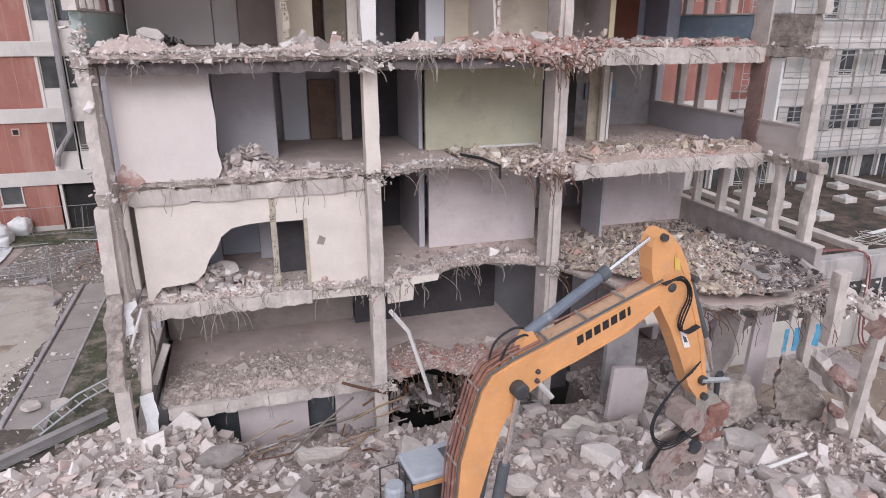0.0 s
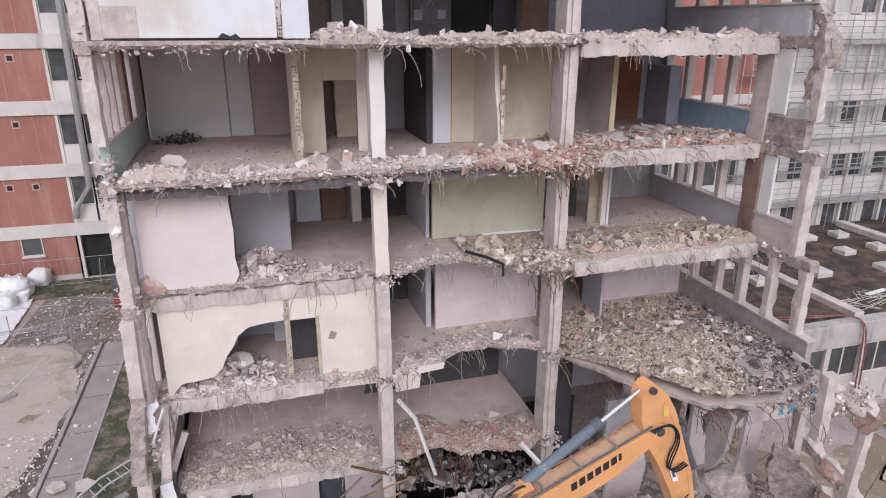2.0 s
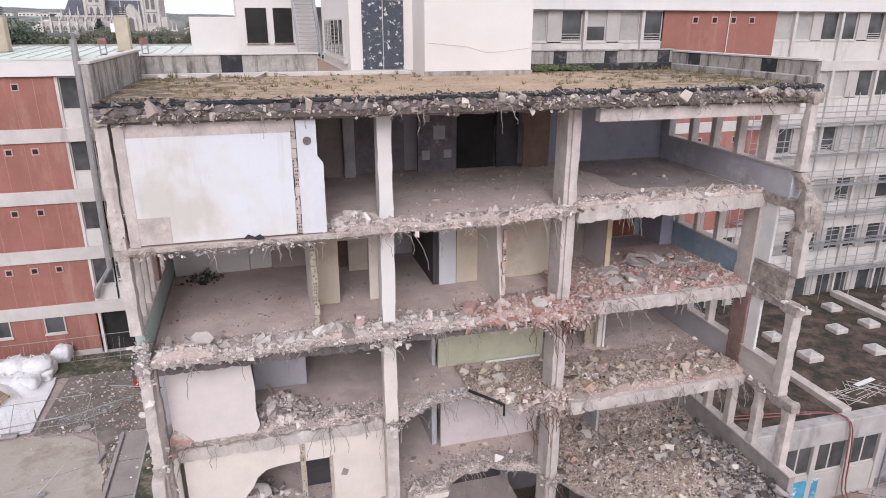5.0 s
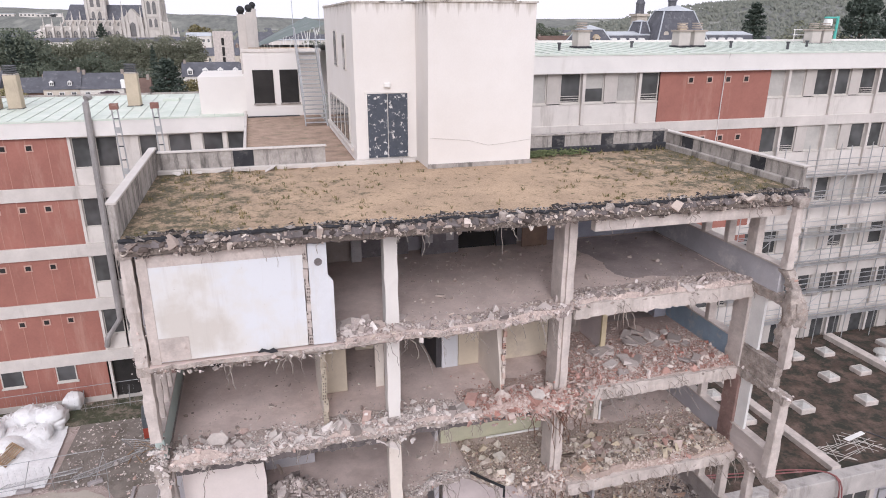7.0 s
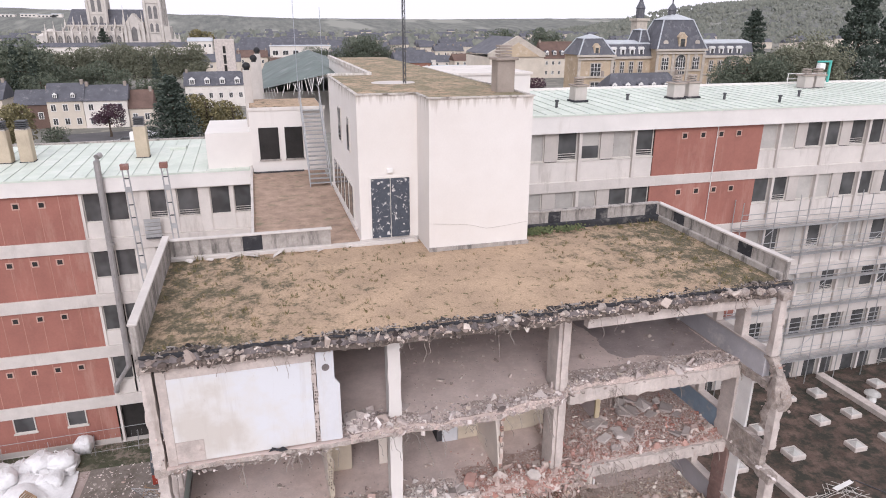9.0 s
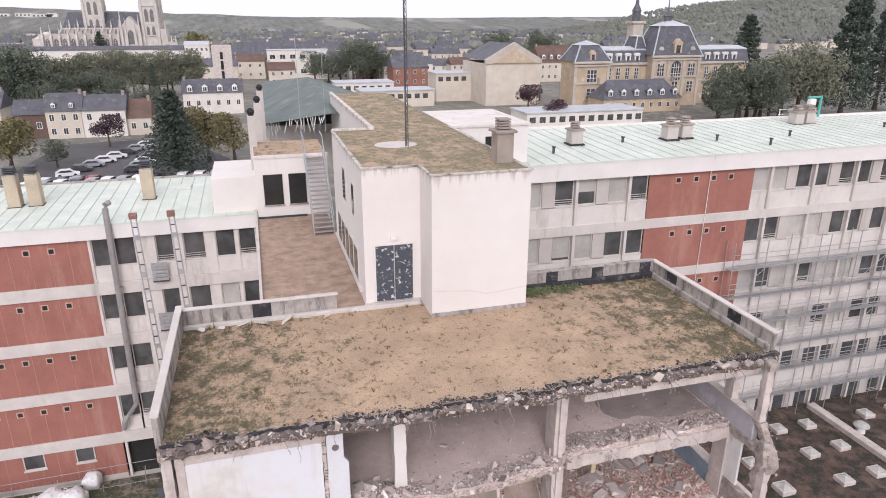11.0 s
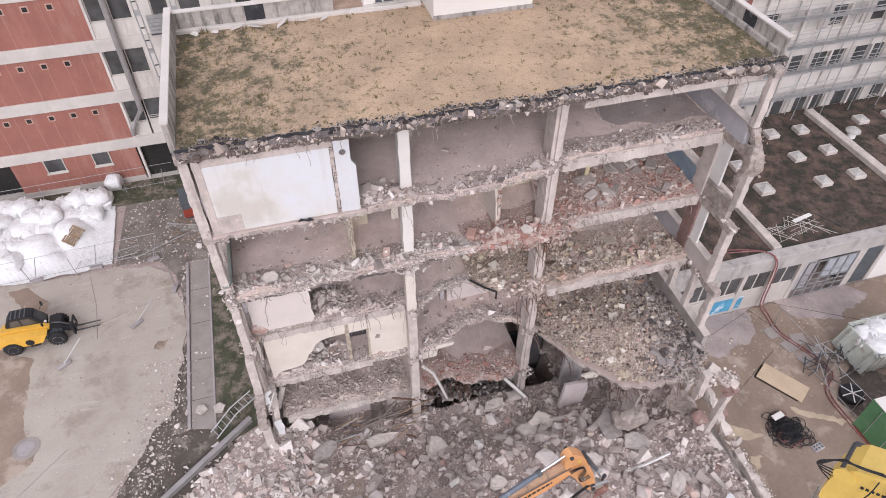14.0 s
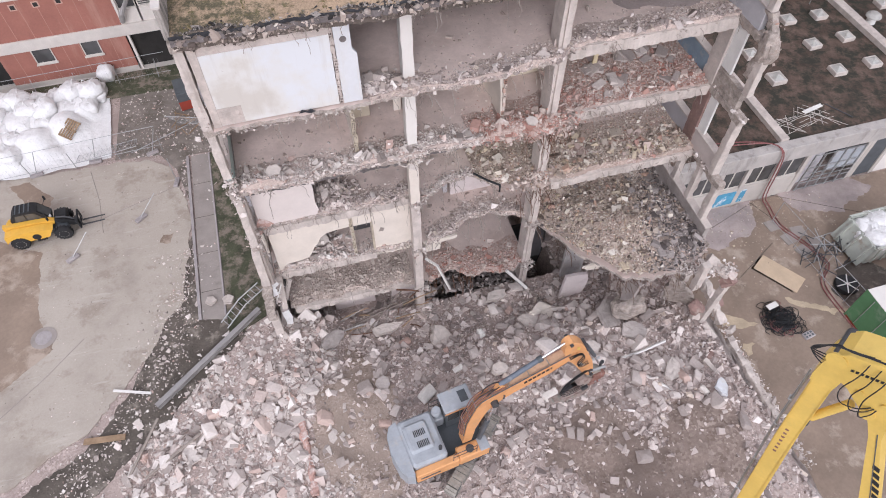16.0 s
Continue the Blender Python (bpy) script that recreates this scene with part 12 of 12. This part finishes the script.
# cathedral
ca = thing("cathedral", "large gothic cathedral of pale stone with flying buttresses and towers", "cathedral")
C0 = 455
CS = M["cathedral_stone"]
part("aisle", Mesh().box(-118, C0, 2, -58, C0 + 34, 21.6), CS, ca)
part("balustrade", Mesh().box(-118.3, C0 - 0.4, 21.6, -58, C0, 22.5), CS, ca)
part("clerestory", Mesh().box(-106, C0 + 8, 21.6, -60, C0 + 26, 25.2), CS, ca)
part("cornice", Mesh().box(-106.4, C0 + 7.4, 25.0, -60, C0 + 8, 25.9), CS, ca)
part("nave_roof", Mesh().add([(-106.5, C0 + 7.6, 25.4), (-60, C0 + 7.6, 25.4), (-60, C0 + 26.4, 25.4), (-106.5, C0 + 26.4, 25.4), (-104.0, C0 + 17, 34.9), (-60, C0 + 17, 34.9)], [(0, 1, 5, 4), (2, 3, 4, 5), (0, 4, 3), (1, 2, 5)]), M["slate"], ca)
part("chapel", Mesh().lathe([(8.5, 2), (8.5, 19.5), (7.4, 19.6), (1.0, 23.5)], 10, pose(-117.5, C0 + 16, 0)), CS, ca, "rounded end chapel")


def spirelet(x, y, z0, z1, w):
    """A square shaft with a gablet and a slim crocketed point."""
    zm = z0 + (z1 - z0) * 0.5
    return Mesh().box(x - w, y - w, z0, x + w, y + w, zm).box(x - w * 1.25, y - w * 1.25, zm - 0.25, x + w * 1.25, y + w * 1.25, zm).lathe([(w * 1.0, zm), (w * 0.45, zm + (z1 - zm) * 0.5), (w * 0.55, zm + (z1 - zm) * 0.53), (0.06, z1)], 4, pose(x, y, 0, 0, 0, 45))


def lancet(x, y, z0, z1, w):
    return Mesh().prism([(x - w, z0), (x + w, z0), (x + w, z1 - w * 1.5), (x + w * 0.6, z1 - w * 0.6), (x, z1), (x - w * 0.6, z1 - w * 0.6), (x - w, z1 - w * 1.5)], y - 0.12, y - 0.02, "y")


for k in range(13):
    x = -116.0 + 4.6 * k
    tall = 0.8 * math.sin(k * 2.1)
    b = part("buttress", Mesh().box(x - 0.55, C0 - 2.2, 2, x + 0.55, C0 - 0.002, 20.5).prism([(C0 - 2.2, 20.5), (C0 - 0.5, 20.5), (C0 - 0.5, 22.4)], x - 0.55, x + 0.55, "x"), CS, ca)
    part("pinnacle", spirelet(x, C0 - 0.9, 20.5, 27.2 + tall, 0.4), CS, b)
    if k > 1:
        part("flyer", Mesh().prism([(C0 - 0.5, 22.0), (C0 - 0.5, 22.8), (C0 + 8, 26.0), (C0 + 8, 24.8)], x - 0.25, x + 0.25, "x"), CS, b)
        part("pinnacle", spirelet(x, C0 + 7.2, 24.5, 30.8 + tall, 0.42), CS, b)
    if k < 12:
        w = part("window", lancet(x + 2.3, C0, 13.5, 20.0, 1.15), M["lead_glass"], ca)
        part("mullion", Mesh().box(x + 2.22, C0 - 0.2, 13.5, x + 2.38, C0 - 0.12, 19.2).box(x + 1.2, C0 - 0.2, 17.2, x + 3.4, C0 - 0.12, 17.4), CS, w)
        if k > 1:
            part("window", lancet(x + 2.3, C0 + 8, 22.0, 24.8, 0.8), M["lead_glass"], ca)
for x0, x1, y0, y1, z1, sp, zw in ((-93.6, -83.6, C0 + 9, C0 + 19, 47, 26, 41), (-60.2, -51.6, C0 - 1, C0 + 8, 47, 22, 37.0), (-60, -52, C0 + 22, C0 + 30, 44, 16, 37)):
    t = part("tower", Mesh().box(x0, y0, 2, x1, y1, z1), CS, ca, "stone tower with belfry openings")
    w = x1 - x0
    for q in ((x0, y0), (x1, y0), (x1, y1), (x0, y1)):
        part("pinnacle", Mesh().lathe([(1.3, 2), (1.3, z1 - 22), (1.0, z1 - 21.5), (1.0, z1 - 8), (0.8, z1 - 7.5), (0.8, z1 + 1), (0.05, z1 + 7)], 6, pose(q[0], q[1], 0)), CS, t)
    for zc in (zw - 9.2, zw - 16, zw + 1.2):
        part("string_course", Mesh().box(x0 - 0.5, y0 - 0.5, zc, x1 + 0.5, y0 - 0.002, zc + 0.5), CS, t)
    part("spire", Mesh().lathe([(w * 0.42, z1), (w * 0.2, z1 + sp * 0.5), (0.2, z1 + sp)], 8, pose((x0 + x1) / 2, (y0 + y1) / 2, 0)), M["slate"], t)
    for i in (0.32, 0.68):
        part("window", lancet(x0 + w * i, y0, zw - 7.6, zw, 1.0), M["lead_glass"], t)
        part("window", lancet(x0 + w * i, y0, zw - 15.2, zw - 10.0, 0.9), M["lead_glass"], t)
# transept front between the nave and the west tower
tp = part("transept", Mesh().box(-72.0, C0 - 3, 2, -62.6, C0 + 8, 27).prism([(-72.0, 27), (-62.6, 27), (-67.3, 32.5)], C0 - 3, C0 + 8, "y"), CS, ca, "gabled transept front")
part("window", lancet(-67.3, C0 - 3, 16.5, 25.0, 2.2), M["lead_glass"], tp)
for x, z1 in ((-72.2, 37.0), (-69.8, 32.0), (-64.8, 32.0), (-62.2, 34.0)):
    part("pinnacle", spirelet(x, C0 - 3.4, 14, z1, 0.8), CS, tp)
part("porch", Mesh().box(-50.4, C0 - 3, 2, -47.0, C0 + 12, 25).box(-47, C0 - 4, 2, -42.5, C0 + 2, 17.5), CS, ca)
for x, z1 in ((-47.4, 29.5), (-44.6, 22.0), (-42.2, 21.5)):
    part("pinnacle", spirelet(x, C0 - 3.6, 14, z1, 0.7), CS, ca)
house("cloister", "long pale building in front of the cathedral", -116, -44, 425, 436, 2, 14.2, 16.4, "house_white", "slate", 16, 1)
house("pale_house", "pale stone house beside the cathedral", -33.5, -20.8, 400, 412, 2, 17.6, 19.5, "house_white", "zinc", 5, 3)
house("pale_house", "small pale house beside the cathedral", -44, -34.5, 404, 414, 2, 14.6, 17.2, "house_white", "slate", 4, 2)

# car park with parked cars
sheet("car_park", [(-48, 128), (-6, 128), (-6, 150), (-20, 182), (-46, 178)], 2.06, 0.1, "asphalt", "small asphalt car park between trees", "car park")


def car(colour, label):
    c = thing("parked_car", label, "car", group="parked cars")
    m = surface("car_paint_" + label.split()[0], colour, rough=0.3, vary=0.03, bump=0, spec=0.6)
    part("body", Mesh().prism([(-2.1, 0.3), (2.1, 0.3), (2.15, 0.7), (1.2, 0.9), (0.6, 1.42), (-1.1, 1.45), (-2.0, 0.95)], -0.85, 0.85, "y"), m, c)
    part("glasshouse", Mesh().prism([(1.05, 0.93), (0.55, 1.36), (-1.0, 1.38), (-1.7, 0.98)], -0.87, 0.87, "y"), M["glass"], c)
    for x in (-1.3, 1.35):
        for y in (-0.88, 0.7):
            part("wheel", Mesh().lathe([(0.32, 0), (0.32, 0.18)], 14, pose(x, y + 0.18, 0.32, 90)), M["black"], c)
    return c


cars = [car((0.75, 0.75, 0.76), "white parked car in the car park"), car((0.06, 0.065, 0.07), "black parked car in the car park"), car((0.32, 0.33, 0.35), "silver parked car in the car park"), car((0.28, 0.03, 0.03), "red parked car in the car park")]
for i, c in enumerate(cars):
    c.matrix_basis = pose(-38 + 2.7 * i, 133, 2.07, 0, 0, 70)
for k in range(9):
    copy_thing(cars[(0, 2, 0, 1, 2)[k % 5]], pose(-40 + 2.6 * k, 131 + random.uniform(-0.4, 0.4), 2.07, 0, 0, 72 + random.uniform(-4, 4)))
for k in range(8):
    copy_thing(cars[(0, 1, 2, 0)[k % 4]], pose(-36 + 1.5 * k, 140 + 4.2 * k, 2.07, 0, 0, 10 + random.uniform(-4, 4)))
for k in range(5):
    copy_thing(cars[(1, 2, 0, 1)[k % 4]], pose(-24 + 0.4 * k, 141 + 4.0 * k, 2.07, 0, 0, 8))
for k in range(4):
    copy_thing(cars[(0, 0, 2, 3)[k % 4]], pose(-14 + 3 * k, 132, 2.07, 0, 0, 75))

# ---- hills ----
def ridge(name, pts, y0, y1, depth, label, k):
    """A long wooded ridge: crest heights along x."""
    xs = np.linspace(pts[0][0], pts[-1][0], 90)
    crest = np.interp(xs, [p[0] for p in pts], [p[1] for p in pts])
    me = Mesh()
    fy = np.linspace(0, 1, 12)
    for j, t in enumerate(fy):
        for x, c in zip(xs, crest):
            yy = y0 + (y1 - y0) * (x - xs[0]) / (xs[-1] - xs[0]) + depth * t
            prof = math.sin(min(1, t * 1.35) * math.pi / 2) ** 1.2 if t < 0.75 else math.cos((t - 0.75) * 2 * math.pi / 2.2)
            me.v.append((float(x), float(yy), 1.0 + (c * prof) * (1 + 0.06 * nz(x / 60, t * 3, 1.0, k)) + (2.5 * nz(x, yy, 0.02, k) if 0 < t < 1 else 0)))
    n = len(xs)
    me.f = [(j * n + i, j * n + i + 1, (j + 1) * n + i + 1, (j + 1) * n + i) for j in range(11) for i in range(n - 1)]
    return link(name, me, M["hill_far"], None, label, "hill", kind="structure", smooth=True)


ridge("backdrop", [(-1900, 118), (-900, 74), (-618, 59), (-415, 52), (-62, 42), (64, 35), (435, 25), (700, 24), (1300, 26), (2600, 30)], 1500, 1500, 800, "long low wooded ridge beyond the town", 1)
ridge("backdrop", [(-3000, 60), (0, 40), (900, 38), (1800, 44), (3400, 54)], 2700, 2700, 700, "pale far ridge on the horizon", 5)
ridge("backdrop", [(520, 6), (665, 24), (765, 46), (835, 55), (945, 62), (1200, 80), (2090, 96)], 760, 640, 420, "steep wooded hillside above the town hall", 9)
for x, w, z in ((-560, 44, 33.5), (-505, 34, 34.5), (-470, 40, 33.0), (-440, 22, 35.0)):
    h = thing("flat_building", "pale apartment block far off on the wooded slope", "building", group="far apartment blocks")
    part("wall", Mesh().box(x, 1795, z - 14, x + w, 1810, z + 8), M["house_white"], h)
    part("roof", Mesh().box(x - 0.5, 1794.5, z + 8, x + w + 0.5, 1810.5, z + 9), M["zinc"], h)
    for q in range(int(w / 8)):
        part("window", Mesh().box(x + 2 + 8 * q, 1794.8, z + 3, x + 6 + 8 * q, 1795, z + 6), M["glass"], h)
# tree clumps on the near hillside
cl = Mesh()
for k in range(3700):
    x = random.uniform(530, 1250)
    t = random.random()
    yy = 760 + (640 - 760) * (x - 520) / 1570 + 420 * t
    c = float(np.interp(x, [520, 665, 765, 835, 945, 1200], [6, 24, 46, 55, 62, 80]))
    z = 1 + c * math.sin(min(1, t * 1.35) * math.pi / 2) ** 1.2 + 1.5
    r = random.uniform(2.0, 5.0)
    for q in range(9):
        d = Vector((random.gauss(0, 1), random.gauss(0, 1), abs(random.gauss(0, 1)))).normalized() * r
        v = Vector((1, random.gauss(0, 0.3), random.gauss(0, 0.25))).normalized()
        w = Vector((random.gauss(0, 0.2), random.gauss(0.35, 0.25), 1)).normalized()
        s_ = r * random.uniform(0.35, 0.6)
        p = Vector((x, yy, z)) + d
        o = len(cl.v)
        cl.v += [tuple(p - v * s_), tuple(p - w * s_), tuple(p + v * s_), tuple(p + w * s_)]
        cl.f.append((o, o + 1, o + 2, o + 3))
link("hillside_trees", cl, M["leaf_hill"], None, "crowns of the trees on the hillside", "trees", kind="stuff")

# the far quarters of the town, and woods between them
walls, roofs, woods = Mesh(), Mesh(), Mesh()
for k in range(330):
    y = random.uniform(480, 1350)
    x = random.uniform(-0.55, 0.75) * y
    if y < 560 and -130 < x < -40:
        continue
    w, d, h = random.uniform(8, 22), random.uniform(8, 12), random.uniform(5, 9)
    walls.box(x, y, 1.5, x + w, y + d, 2 + h)
    roofs.prism([(y - 0.4, 2 + h), (y + d + 0.4, 2 + h), (y + d / 2, 2 + h + random.uniform(2.5, 4.5))], x - 0.3, x + w + 0.3, "x")
for k in range(26):
    x = random.uniform(470, 1000)
    y = random.uniform(560, 735)
    w, h = random.uniform(8, 17), random.uniform(3, 9)
    walls.box(x, y, 1.5, x + w, y + 9, 4 + h)
    roofs.prism([(y - 0.4, 4 + h), (y + 9.4, 4 + h), (y + 4.5, 7.5 + h)], x - 0.3, x + w + 0.3, "x")
for k in range(900):
    y = random.uniform(470, 1400)
    x = random.uniform(-0.55, 0.75) * y
    if y < 560 and -130 < x < -40:
        continue
    r = random.uniform(3, 7)
    for q in range(9):
        p = Vector((x + random.gauss(0, r * 0.7), y + random.gauss(0, r * 0.5), 2 + r * random.uniform(0.3, 1.7)))
        s_ = r * random.uniform(0.35, 0.6)
        v = Vector((1, random.gauss(0, 0.3), random.gauss(0, 0.25))).normalized() * s_
        u = Vector((random.gauss(0, 0.2), random.gauss(0.35, 0.25), 1)).normalized() * s_
        o = len(woods.v)
        woods.v += [tuple(p - v), tuple(p - u), tuple(p + v), tuple(p + u)]
        woods.f.append((o, o + 1, o + 2, o + 3))
link("far_house_walls", walls, M["house_cream"], None, "pale walls of the far town houses", "houses", kind="stuff")
link("far_house_roofs", roofs, M["slate"], None, "grey slate roofs of the far town", "roofs", kind="stuff")
link("far_trees", woods, M["leaf_hill"], None, "tree crowns between the far houses", "trees", kind="stuff")
